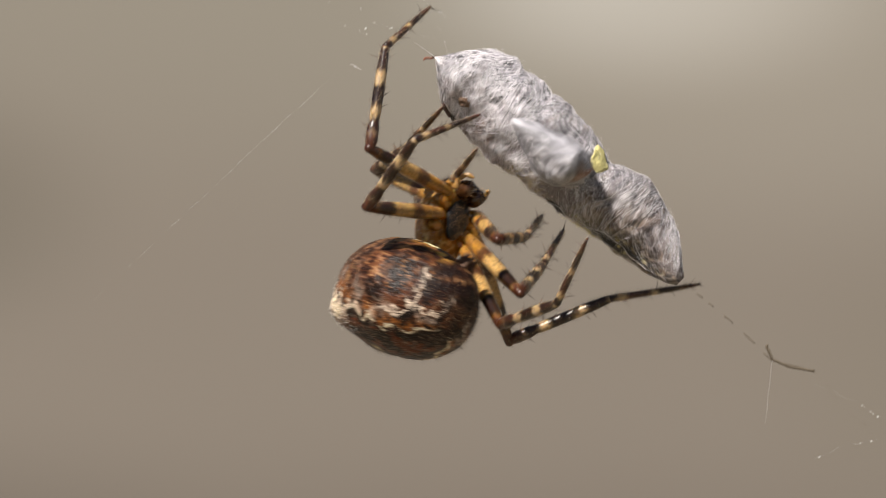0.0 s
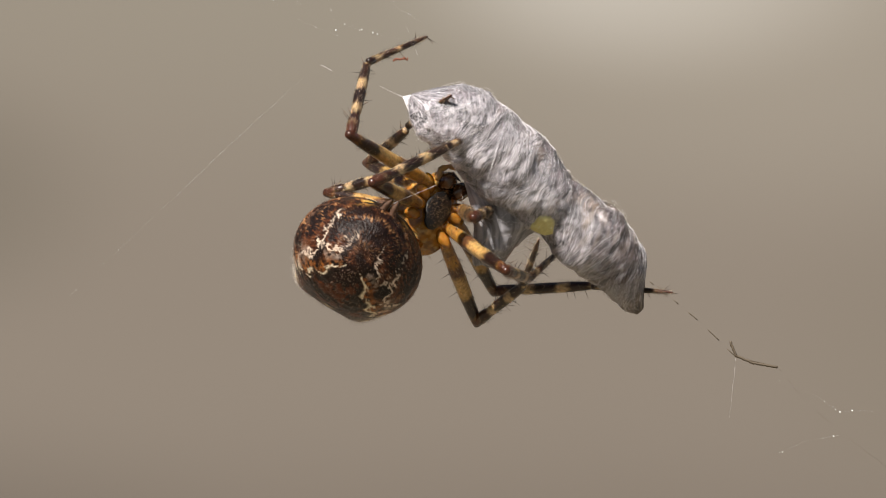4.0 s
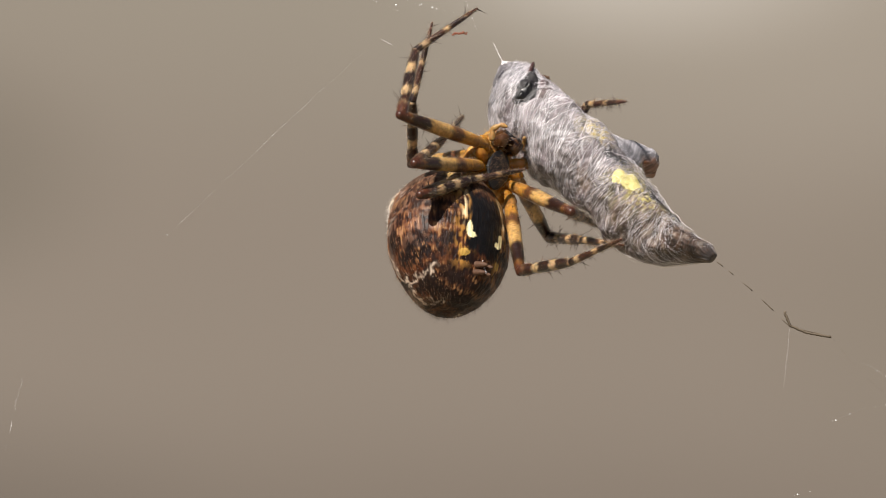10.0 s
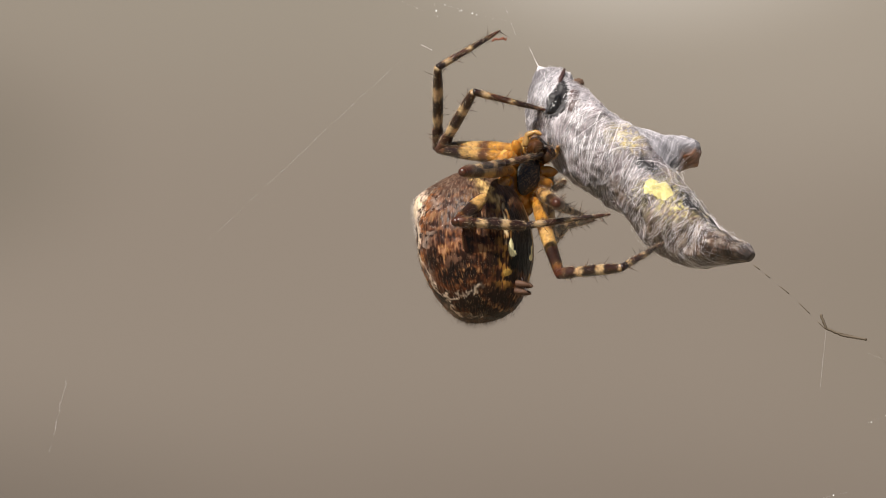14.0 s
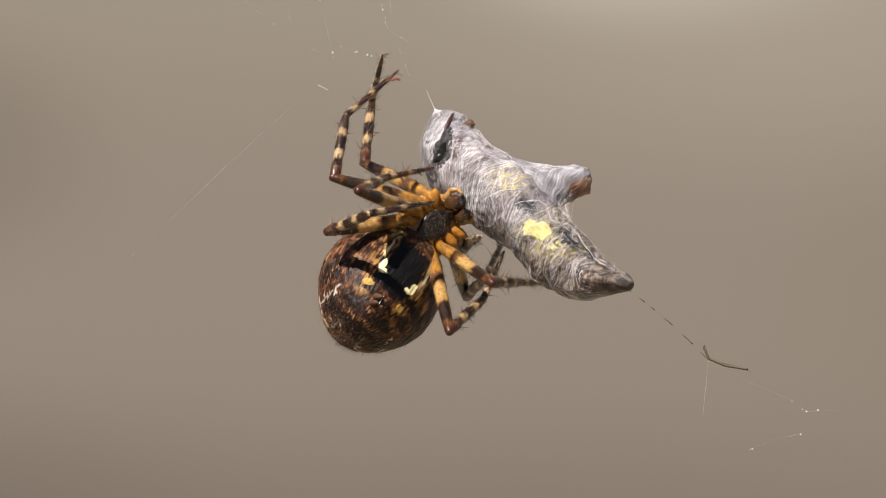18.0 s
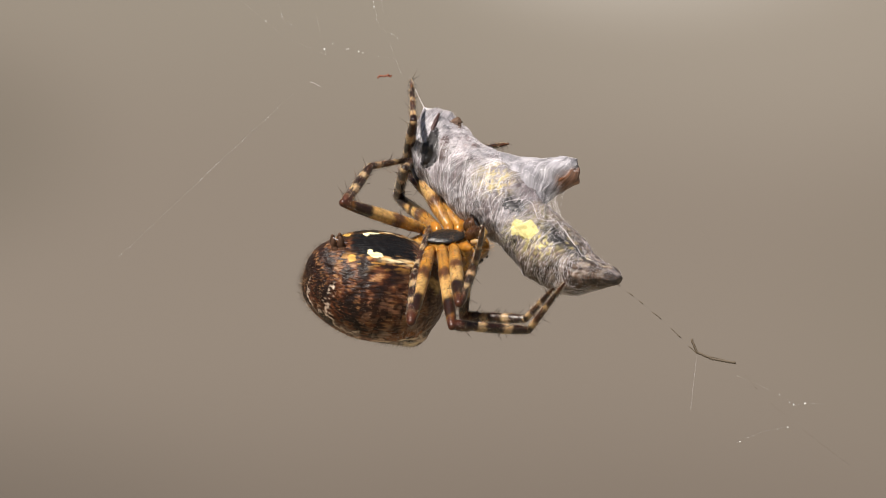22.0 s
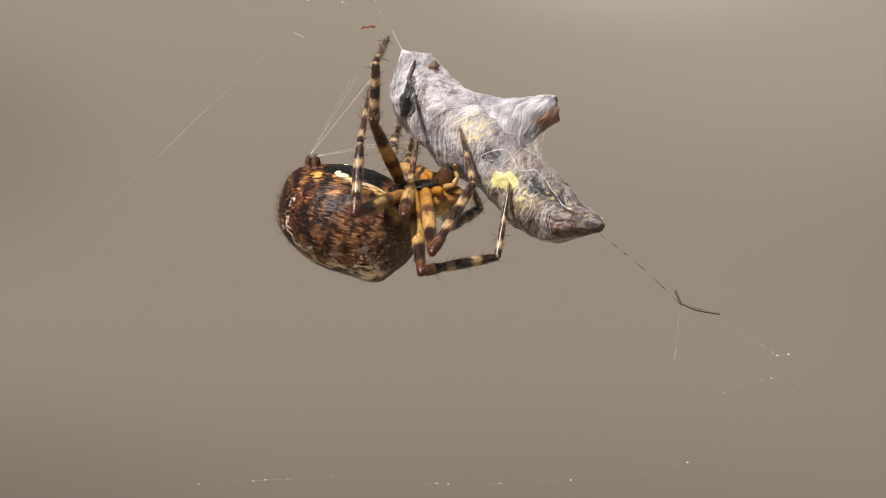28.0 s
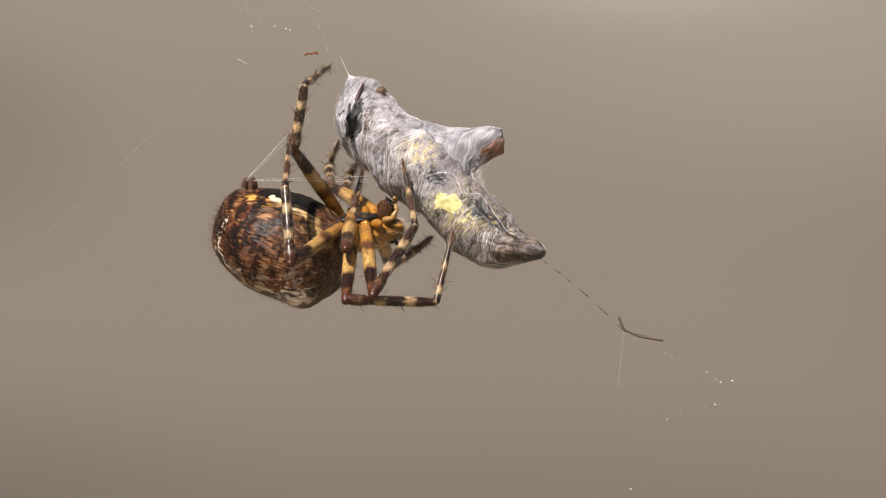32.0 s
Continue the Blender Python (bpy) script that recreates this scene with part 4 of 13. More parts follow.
    raw_part("folded_leg", lv, lf, plain("rust_chitin", (0.17, 0.065, 0.028), 0.45, 0.4, 6000, 0.4, 1.6, 0.8, 6e-5), prey, "rust-brown folded wasp leg")

    # a thin veil of silk over the thorax
    vv, vw = [], []
    for x in np.linspace(-6.75, 1.4, 60):
        for k in range(64):
            t = 2 * math.pi * k / 64
            vv.append(prey_point(float(x), t, 0.05 + 0.04 * noise.noise(Vector((x * 2, k * 0.3, 0)))) * MM)
            vw.append((x + 0.6 * noise.noise(Vector((x * 0.7, math.cos(t), math.sin(t)))), t * 1.6 + 0.5 * noise.noise(Vector((x * 0.5, math.sin(t), 4))), 0))
    vf = [(i * 64 + k, i * 64 + (k + 1) % 64, (i + 1) * 64 + (k + 1) % 64, (i + 1) * 64 + k) for i in range(59) for k in range(64)]
    sheet = raw_part("silk_veil", vv, vf, VEIL, prey, "thin torn veil of white silk")
    silk_layers(sheet, vw, np.ones(len(vv)))

    # silk: wound strands, loose strands, and a cone of strands to each thread
    rng = random.Random(12)
    sv, sf = [], []
    for _ in range(230):
        # a combed band of near-parallel strands; the slant drifts along the bundle
        x0, a0 = rng.uniform(-6.1, 6.0), rng.uniform(0, 6.28)
        turn, slant = rng.uniform(0.6, 1.7), 0.55 + 1.5 * noise.noise(Vector((x0 * 0.45, math.cos(a0), math.sin(a0)))) + rng.gauss(0, 0.15)
        thick = rng.choice((0.0010, 0.0014, 0.0024))
        bend = rng.uniform(-0.45, 0.45)
        for _ in range(rng.randrange(5, 12)):
            dx, da, lift = rng.gauss(0, 0.22), rng.gauss(0, 0.16), rng.uniform(0.01, 0.06)
            skew = rng.gauss(0, 0.10)
            pts = []
            for q in range(11):
                w = q / 10 - 0.5
                x = min(6.45, max(-6.4, x0 + dx + (slant + skew) * w + bend * math.cos(w * 3)))
                pts.append(prey_point(x, a0 + da + turn * w, lift * (1 - 2 * abs(w)) + 0.005) * MM)
            r = thick * rng.uniform(0.6, 1.3) * MM
            add_tube(sv, sf, pts, [r * 0.5] + [r] * 9 + [r * 0.5], 3)
    for _ in range(45):
        # single loose strands, curled
        x0, a0, turn, slant = rng.uniform(-6.0, 5.8), rng.uniform(0, 6.28), rng.uniform(-1.4, 1.4), rng.gauss(0, 1.1)
        c1, c2 = rng.uniform(-.5, .5), rng.uniform(1, 4)
        pts = [prey_point(min(6.4, max(-6.3, x0 + slant * (q / 16 - 0.5) + c1 * math.sin(c2 * q / 8))), a0 + turn * (q / 16 - 0.5) + 0.3 * c1 * math.cos(c2 * q / 8), 0.03 + 0.06 * math.sin(q * 0.55) ** 2) * MM for q in range(17)]
        add_tube(sv, sf, pts, [rng.uniform(0.0015, 0.0035) * MM] * 17, 3)
    for _ in range(150):
        # stray loops standing off the bundle
        x0, a0, turn, slant = rng.uniform(-6.0, 5.4), rng.uniform(0, 6.28), rng.uniform(0.3, 0.9), rng.gauss(0.3, 0.5)
        high = rng.uniform(0.06, 0.22)
        pts = [prey_point(min(6.3, max(-6.3, x0 + slant * (q / 10 - 0.5))), a0 + turn * (q / 10 - 0.5), high * math.sin(math.pi * q / 10)) * MM for q in range(11)]
        add_tube(sv, sf, pts, [rng.uniform(0.0009, 0.0018) * MM] * 11, 3)
    for _ in range(90):
        # heavier crossing bands on the head end and the back of the thorax
        x0, a0 = rng.uniform(-6.2, -0.6), rng.uniform(-2.6, 1.5)
        turn, slant = rng.uniform(0.5, 1.3), rng.choice((-1.1, 0.2, 0.9)) + rng.gauss(0, 0.25)
        for _ in range(rng.randrange(4, 9)):
            dx, da, lift = rng.gauss(0, 0.20), rng.gauss(0, 0.18), rng.uniform(0.03, 0.10)
            pts = []
            for q in range(9):
                w = q / 8 - 0.5
                pts.append(prey_point(min(0.6, max(-6.4, x0 + dx + slant * w)), a0 + da + turn * w, lift * (1 - 2 * abs(w)) + 0.01) * MM)
            r = rng.uniform(0.0020, 0.0046) * MM
            add_tube(sv, sf, pts, [r * 0.5] + [r] * 7 + [r * 0.5], 3)
    # the thick loose strand round the yellow mark and down the tail
    rope = [(-1.3, 1.45), (-0.9, 1.05), (-0.3, 0.78), (0.1, 0.82), (0.55, 1.05), (0.9, 0.95), (1.6, 0.6), (2.4, 0.5), (3.6, 0.6), (4.6, 0.85), (5.4, 0.95)]
    pts = []
    for j in range(len(rope) - 1):
        for q in range(5):
            w = q / 5
            x, a = rope[j][0] * (1 - w) + rope[j + 1][0] * w, rope[j][1] * (1 - w) + rope[j + 1][1] * w
            pts.append(prey_point(slid(x, a), a + 0.03 * math.sin(j + w), 0.10) * MM)
    add_tube(sv, sf, pts, [0.007 * MM] * len(pts), 5)
    for _ in range(50):
        i = rng.randrange(6, 29)
        k = rng.randrange(m)
        pts = []
        for s in range(9):
            ii, kk = min(30, max(0, i + int((s - 4) * rng.choice((0.5, 1))))), (k + s) % m
            c_ = Vector(v[ii * m + kk])
            pts.append(c_ + (c_ - axis[min(5, ii // 6)] * MM).normalized() * 0.02 * MM)
        add_tube(sv, sf, pts, [0.002 * MM] * 9, 3)
    for _ in range(90):
        # sheets of silk between the wings and the bundle
        w = rng.random()
        top = axis[2].lerp(axis[4], w) + Vector((rng.uniform(-.2, .4), rng.uniform(-.35, .3), 0))
        low = prey_point(rng.choice((-1.4, 1)) * rng.uniform(0.5, 1.7) + 0.4, rng.gauss(0.3, 0.5), 0.03)
        mid = (top + low) / 2 + Vector((0, rng.uniform(-.1, .1), -0.1))
        add_tube(sv, sf, [top * MM, mid * MM, low * MM], [0.0018 * MM] * 3, 3)
    tagged(raw_part("wound_silk", sv, sf, SILK, prey, "fine glossy white silk strands", smooth=False), kind="stuff")
    sv, sf = [], []
    apex = Vector((-7.05, 0.0, 1.05))
    for s in range(120):
        a = 2 * math.pi * s / 120 + rng.gauss(0, 0.25)
        x = rng.uniform(-6.1, -3.2)
        low = prey_point(x, a, 0.03)
        mid = apex.lerp(low, 0.55) + Vector((0, 0, -0.04))
        add_tube(sv, sf, [apex * MM, mid * MM, low * MM], [0.0045 * MM, rng.choice((0.003, 0.005, 0.009)) * MM, 0.003 * MM], 3)
    tie = [apex + Vector(q) for q in ((0, 0, 0), (-0.28, 0.01, 0.10), (-0.6, 0, 0.22), (-1.0, 0, 0.38))]
    add_tube(sv, sf, [q * MM for q in tie], [0.012 * MM, 0.006 * MM, 0.005 * MM, 0.004 * MM], 5)
    raw_part("silk_cone", sv, sf, SILK, prey, "tent of silk drawn up to the thread", smooth=False)
    return body


build_prey()


# ---- the web ----
swinging = [spider]


def thread(name, pts, radius, mat, label, category, wobble=0.0, gaps=(), beads=0, seed=1, group="", even=0):
    """A strand of the web with glue beads on it, broken by bare gaps; on silk the dashes imitate glints."""
    rng = random.Random(seed)
    line = []
    for (p, q) in zip(pts, pts[1:]):
        for i in range(12):
            line.append(place(*p).lerp(place(*q), i / 12) + Vector((rng.gauss(0, 1), 0, rng.gauss(0, 1))) * wobble * MM)
    line.append(place(*pts[-1]))
    v, f = [], []
    n = len(line)
    run = []
    for i, p in enumerate(line):
        if any(lo <= i / n < hi for lo, hi in gaps):
            if len(run) > 1:
                add_tube(v, f, run, [radius * MM] * len(run), 5)
            run = []
        else:
            run.append(p)
    if len(run) > 1:
        add_tube(v, f, run, [radius * MM] * len(run), 5)
    ob = tagged(raw_part(name, v, f, mat), label, category, group or ("sticky strands of the web" if name == "spiral_thread" else ""))
    for _ in range(beads):
        p = line[rng.randrange(n)] / MM
        s = rng.choice((0.012, 0.016, 0.020, 0.032)) * rng.uniform(0.8, 1.3)
        blob("glue_bead", p, (s, s, s * 1.2), DROP, ob, seg=8)
    for k in range(even):
        # a regular row of small drops
        p = line[int((0.06 + 0.80 * k / even) * n)].lerp(line[int((0.06 + 0.80 * k / even) * n) + 1], (0.80 * k / even * n) % 1.0) / MM
        s = rng.uniform(0.010, 0.017)
        blob("glue_bead", p, (s, s, s), DROP, ob, seg=6)
    swinging.append(ob)
    return ob


thread("signal_thread", [(834, 96), (828, 78), (818, 52), (806, 10), (796, -60)], 0.0014, SILK, "white dragline from the bundle up into the web", "thread", 0.012,
       gaps=((0.30, 0.42), (0.55, 0.8)), beads=5, seed=2)
thread("tail_thread", [(1222, 474), (1262, 505), (1310, 545), (1366, 600), (1434, 616)], 0.022, DEBRIS, "dark dusty dragline below the bundle", "thread", 0.004,
       gaps=((0.06, 0.12), (0.20, 0.24), (0.30, 0.36), (0.46, 0.52), (0.62, 0.66)))
thread("twig_scrap", [(1357, 574), (1366, 598), (1395, 610), (1436, 617)], 0.060, DEBRIS, "forked dark scrap of debris caught on the thread", "debris", 0.012)
thread("hanging_strand", [(1366, 600), (1362, 640), (1355, 702)], 0.0022, SILK, "single pale strand hanging from the debris", "thread", 0.01)
thread("radial_thread", [(640, 135), (520, 245), (425, 335), (250, 500)], 0.0006, SILK, "fine pale strand crossing behind the spider", "thread", 0.015,
       gaps=((0.04, 0.08), (0.14, 0.2), (0.3, 0.34), (0.44, 0.5), (0.55, 0.62), (0.7, 0.78), (0.85, 0.93)), even=46)
thread("spiral_thread", [(785, -30), (796, 12), (840, 40)], 0.0003, SILK, "beaded sticky strand at the top of the web", "thread", 0.03, beads=14, seed=3)
thread("spiral_thread", [(705, 42), (740, 52), (790, 66), (822, 70)], 0.0003, SILK, "beaded sticky strand at the top of the web", "thread", 0.03, beads=7, seed=4, gaps=((0.3, 0.5),))
thread("spiral_thread", [(610, -60), (622, 0), (640, 12)], 0.0003, SILK, "beaded sticky strand at the top of the web", "thread", 0.03, beads=6, seed=5)
thread("rust_scrap", [(793, 104), (806, 101), (818, 100)], 0.036, RUST, "tiny rust-red scrap caught in the web", "debris", 0.03, seed=6)
thread("spiral_thread", [(540, -40), (629, 34), (699, 62), (675, -40)], 0.0003, SILK, "slack beaded strand crossing the top of the web", "thread", 0.01, beads=8, seed=7)
thread("spiral_thread", [(500, 925), (740, 909), (967, 926), (1269, 911), (1400, 880)], 0.0005, SILK, "beaded sticky strand low in the web", "thread", 0.02, beads=16, seed=8)
thread("radial_thread", [(62, 690), (50, 740), (34, 812)], 0.003, SILK, "short glinting strand low in the web", "thread", 0.03, beads=6, seed=9, gaps=((0.2, 0.3), (0.5, 0.6), (0.8, 0.85)))
thread("spiral_thread", [(1440, 640), (1505, 668), (1540, 692), (1600, 690)], 0.0004, SILK, "beaded strand past the debris", "thread", 0.02, beads=7, seed=10)
thread("spiral_thread", [(1440, 760), (1478, 742), (1540, 730)], 0.0004, SILK, "beaded strand past the debris", "thread", 0.02, beads=5, seed=11)
thread("tail_thread", [(1436, 617), (1470, 660), (1500, 690), (1560, 740), (1640, 800)], 0.003, DEBRIS, "faint dragline running on below the debris", "thread", 0.01, gaps=((0.05, 0.12), (0.3, 0.45), (0.6, 0.7)), seed=12)

# a glint in the web, modelled as a short, thicker piece of strand
thread("spiral_thread", [(672, 112), (681, 116), (690, 121)], 0.007, SILK, "short bright glint of strand in the web", "thread", 0.01, seed=14)

# silk drawn from the spinnerets
drawn = []
for i, (length, rad, count) in enumerate(((4.9, 0.009, 1), (5.9, 0.003, 3), (4.4, 0.003, 3))):
    v, f = [], []
    for k in range(count):
        add_tube(v, f, [Vector((0.14 * (k - count // 2) * w ** (1 + k) + 0.03 * k * math.sin(2 * w + i), 0.09 * k * w, -0.06 * math.sin(math.pi * w) * (1 + k))) * MM + Vector((0, 0, 1)) * length * w * MM for w in [j / 14 for j in range(15)]], [rad * MM] * 15, 4)
    drawn.append(raw_part("silk_line", v, f, SILK, abdomen, "fresh white silk drawn from the spinnerets"))


def aimed(rows):
    """Rows given against the line of sight, set upright in the world."""
    return [(t, Matrix.Translation((0, 0, aim(t) * (1 + m.translation.y / 0.2803))) @ m) for t, m in rows]


def motions():
    swing = [
        (0, pose(-0.001015, -0.019556, -0.000615, 0.0, -0.0, 0.0)), (0.5, pose(-0.002126, -0.018948, -0.002326, 0.0, -0.0, 0.0)),
        (1, pose(-0.001302, -0.018337, -0.002059, 0.0, -0.0, 0.0)), (1.3, pose(-0.000544, -0.018043, -0.001223, 0.0, -0.0, 0.0)),
        (1.5, pose(-0.000037, -0.017847, -0.000665, 0.0, -0.0, 0.0)), (2, pose(0.000717, -0.017354, -0.001259, 0.0, -0.0, 0.0)),
        (2.2, pose(0.000766, -0.017157, -0.001422, 0.0, -0.0, 0.0)), (2.5, pose(0.000840, -0.016860, -0.001668, 0.0, -0.0, 0.0)),
        (3, pose(-0.000849, -0.016364, -0.001042, 0.0, -0.0, 0.0)), (3.5, pose(-0.002309, -0.015866, -0.000437, 0.0, -0.0, 0.0)),
        (5.5, pose(-0.002098, -0.013855, -0.001418, 0.0, -0.0, 0.0)), (6, pose(-0.000217, -0.013348, -0.000927, 0.0, -0.0, 0.0)),
        (6.5, pose(-0.000253, -0.013136, -0.001026, 0.0, -0.0, 0.0)), (7, pose(-0.001100, -0.012923, -0.000314, 0.0, -0.0, 0.0)),
        (7.5, pose(-0.001495, -0.012711, -0.000246, 0.0, -0.0, 0.0)), (8, pose(-0.001174, -0.012497, 0.000133, 0.0, -0.0, 0.0)),
        (8.5, pose(-0.001235, -0.012284, -0.000061, 0.0, -0.0, 0.0)), (9, pose(-0.000627, -0.012070, 0.000152, 0.0, -0.0, 0.0)),
        (9.5, pose(0.000446, -0.011720, 0.000339, 0.0, -0.0, 0.0)), (10, pose(0.000177, -0.011368, 0.000671, 0.0, -0.0, 0.0)),
        (10.5, pose(-0.001533, -0.011016, -0.000126, 0.0, -0.0, 0.0)), (11, pose(-0.001660, -0.010663, 0.000134, 0.0, -0.0, 0.0)),
        (11.5, pose(-0.001498, -0.010309, 0.000346, 0.0, -0.0, 0.0)), (12, pose(-0.001481, -0.009954, 0.000680, 0.0, -0.0, 0.0)),
        (12.5, pose(-0.001899, -0.009598, 0.000821, 0.0, -0.0, 0.0)), (13, pose(-0.002486, -0.009241, 0.000165, 0.0, -0.0, 0.0)),
        (13.5, pose(-0.000752, -0.008883, 0.000596, 0.0, -0.0, 0.0)), (14, pose(0.001885, -0.008524, 0.000519, 0.0, -0.0, 0.0)),
        (14.5, pose(0.000159, -0.008164, -0.000310, 0.0, -0.0, 0.0)), (16.5, pose(-0.000460, -0.001672, -0.000700, 0.0, -0.0, 0.0)),
        (17, pose(-0.000625, 0.000000, -0.000000, 0.0, -0.0, 0.0)), (17.5, pose(-0.001492, 0.000703, -0.000686, 0.0, -0.0, 0.0)),
        (18, pose(-0.002741, 0.001409, -0.000947, 0.0, -0.0, 0.0)), (18.5, pose(-0.001981, 0.002118, -0.000984, 0.0, -0.0, 0.0)),
        (19, pose(-0.001797, 0.002831, -0.000995, 0.0, -0.0, 0.0)), (19.5, pose(-0.001841, 0.003548, -0.000779, 0.0, -0.0, 0.0)),
        (20, pose(-0.000413, 0.004269, 0.000022, 0.0, -0.0, 0.0)), (20.5, pose(-0.000743, 0.004269, -0.000155, 0.0, -0.0, 0.0)),
        (21, pose(-0.001961, 0.004269, -0.000587, 0.0, -0.0, 0.0)), (21.5, pose(-0.002266, 0.004269, -0.000079, 0.0, -0.0, 0.0)),
        (22, pose(-0.003154, 0.004269, -0.000714, 0.0, -0.0, 0.0)), (22.5, pose(-0.003129, 0.004269, -0.001399, 0.0, -0.0, 0.0)),
        (23, pose(-0.002113, 0.004269, -0.000663, 0.0, -0.0, 0.0)), (23.5, pose(-0.001580, 0.004269, 0.000099, 0.0, -0.0, 0.0)),
        (24, pose(-0.002113, 0.004269, 0.000606, 0.0, -0.0, 0.0)), (24.5, pose(-0.003078, 0.004269, 0.000885, 0.0, -0.0, 0.0)),
        (25, pose(-0.002824, 0.004269, 0.000606, 0.0, -0.0, 0.0)), (25.5, pose(-0.002773, 0.004269, 0.000987, 0.0, -0.0, 0.0)),
        (27.5, pose(-0.003078, 0.004269, 0.001342, 0.0, -0.0, 0.0)), (28, pose(-0.003890, 0.004269, 0.001495, 0.0, -0.0, 0.0)),
        (28.5, pose(-0.004245, 0.004269, 0.000987, 0.0, -0.0, 0.0)), (29, pose(-0.004905, 0.004269, 0.000378, 0.0, -0.0, 0.0)),
        (29.5, pose(-0.004829, 0.004269, 0.000505, 0.0, -0.0, 0.0)), (30, pose(-0.003789, 0.004269, 0.000987, 0.0, -0.0, 0.0)),
        (30.5, pose(-0.003814, 0.004269, 0.000987, 0.0, -0.0, 0.0)), (31, pose(-0.005768, 0.004269, -0.000790, 0.0, -0.0, 0.0)),
        (31.5, pose(-0.005971, 0.004269, -0.000485, 0.0, -0.0, 0.0)), (32, pose(-0.006428, 0.004269, 0.000302, 0.0, -0.0, 0.0)),]
    for ob in swinging:
        walk(ob, aimed(swing))
    walk(prey, aimed([
        (0, pose(0.005116, -0.019556, 0.003395, 112.0, 42.6, 0.0)), (0.1, pose(0.004881, -0.019434, 0.003071, 77.0, 42.6, 0.0)),
        (0.2, pose(0.004646, -0.019313, 0.002747, 44.0, 42.6, 0.0)), (0.4, pose(0.004175, -0.019070, 0.002097, -23.0, 42.5, 0.0)),
        (0.5, pose(0.003939, -0.018948, 0.001772, -55.5, 42.5, 0.0)), (0.6, pose(0.004090, -0.018826, 0.001842, -88.0, 42.5, 0.0)),
        (0.8, pose(0.004393, -0.018582, 0.001984, -168.0, 42.4, 0.0)), (1, pose(0.004696, -0.018337, 0.002126, 150.0, 42.4, 0.0)),
        (1.2, pose(0.005280, -0.018141, 0.002666, 71.0, 42.2, 5.9)), (1.4, pose(0.005864, -0.017945, 0.003206, 7.9, 41.6, 11.8)),
        (1.5, pose(0.006156, -0.017847, 0.003476, -29.2, 41.3, 14.7)), (1.6, pose(0.006346, -0.017748, 0.003349, -66.3, 40.8, 17.6)),
        (1.8, pose(0.006726, -0.017552, 0.003093, -137.7, 39.7, 23.1)), (2, pose(0.007106, -0.017354, 0.002838, 168.6, 38.3, 28.5)),
        (2.2, pose(0.007233, -0.017157, 0.002619, 85.7, 38.5, 28.6)), (2.4, pose(0.007361, -0.016959, 0.002400, 25.8, 38.6, 28.6)),
        (2.5, pose(0.007425, -0.016860, 0.002291, 3.3, 38.6, 28.6)), (2.6, pose(0.007127, -0.016761, 0.002388, -19.1, 38.7, 28.7)),
        (2.8, pose(0.006530, -0.016563, 0.002583, -104.1, 38.8, 28.7)), (3, pose(0.005932, -0.016364, 0.002778, 178.0, 38.9, 28.8)),
        (3.2, pose(0.005211, -0.016165, 0.002742, 91.6, 38.6, 29.7)), (3.4, pose(0.004489, -0.015966, 0.002707, 42.2, 38.3, 30.7)),
        (3.5, pose(0.004127, -0.015866, 0.002689, 27.5, 38.2, 31.2)), (3.7, pose(0.004127, -0.015586, 0.002538, -43.3, 39.8, 25.1)),
        (3.9, pose(0.004127, -0.015306, 0.002387, -110.4, 41.1, 18.7)), (4.1, pose(0.004126, -0.015026, 0.002236, -169.8, 42.1, 12.2)),
        (4.3, pose(0.004126, -0.014745, 0.002084, 138.7, 42.6, 5.4)), (4.5, pose(0.004126, -0.014464, 0.001932, 104.1, 42.8, -1.4)),
        (4.7, pose(0.004125, -0.014183, 0.001780, 74.5, 42.5, -8.2)), (4.9, pose(0.004125, -0.013902, 0.001628, 45.0, 41.9, -14.9)),
        (5.1, pose(0.004124, -0.013620, 0.001475, 20.6, 40.9, -21.4)), (5.3, pose(0.004124, -0.013338, 0.001321, 1.5, 39.5, -27.7)),
        (5.5, pose(0.004124, -0.013055, 0.001168, -12.2, 37.8, -33.7)), (5.6, pose(0.004507, -0.012954, 0.001254, -24.5, 37.8, -34.0)),
        (5.7, pose(0.004890, -0.012852, 0.001341, -38.7, 37.9, -34.3)), (5.8, pose(0.005274, -0.012751, 0.001427, -49.9, 37.9, -34.6)),
        (6, pose(0.006042, -0.012548, 0.001600, -56.4, 37.9, -35.1)), (6.5, pose(0.005999, -0.012336, 0.001506, -57.3, 38.0, -35.0)),
        (7, pose(0.005143, -0.012123, 0.002224, -58.2, 38.1, -34.8)), (7.5, pose(0.004740, -0.011911, 0.002298, -58.1, 38.2, -34.6)),
        (8, pose(0.005055, -0.011697, 0.002683, -58.0, 38.3, -34.4)), (8.5, pose(0.004987, -0.011484, 0.002493, -58.0, 38.4, -34.3)),
        (9, pose(0.005591, -0.011270, 0.002711, -57.9, 38.6, -34.1)), (9.5, pose(0.006658, -0.010920, 0.002901, -55.1, 38.4, -33.9)),
        (10, pose(0.006381, -0.010568, 0.003236, -52.4, 38.3, -33.6)), (10.5, pose(0.004658, -0.010216, 0.002439, -47.2, 38.2, -33.4)),
        (11, pose(0.004523, -0.009863, 0.002701, -41.0, 38.1, -33.2)), (11.5, pose(0.004676, -0.009509, 0.002916, -40.3, 38.0, -32.9)),
        (12, pose(0.004686, -0.009154, 0.003253, -39.5, 37.9, -32.7)), (12.5, pose(0.004259, -0.008798, 0.003396, -38.8, 37.8, -32.5)),
        (13, pose(0.003661, -0.008441, 0.002740, -38.1, 37.7, -32.3)), (13.5, pose(0.005414, -0.008083, 0.003147, -38.0, 37.5, -32.7)),
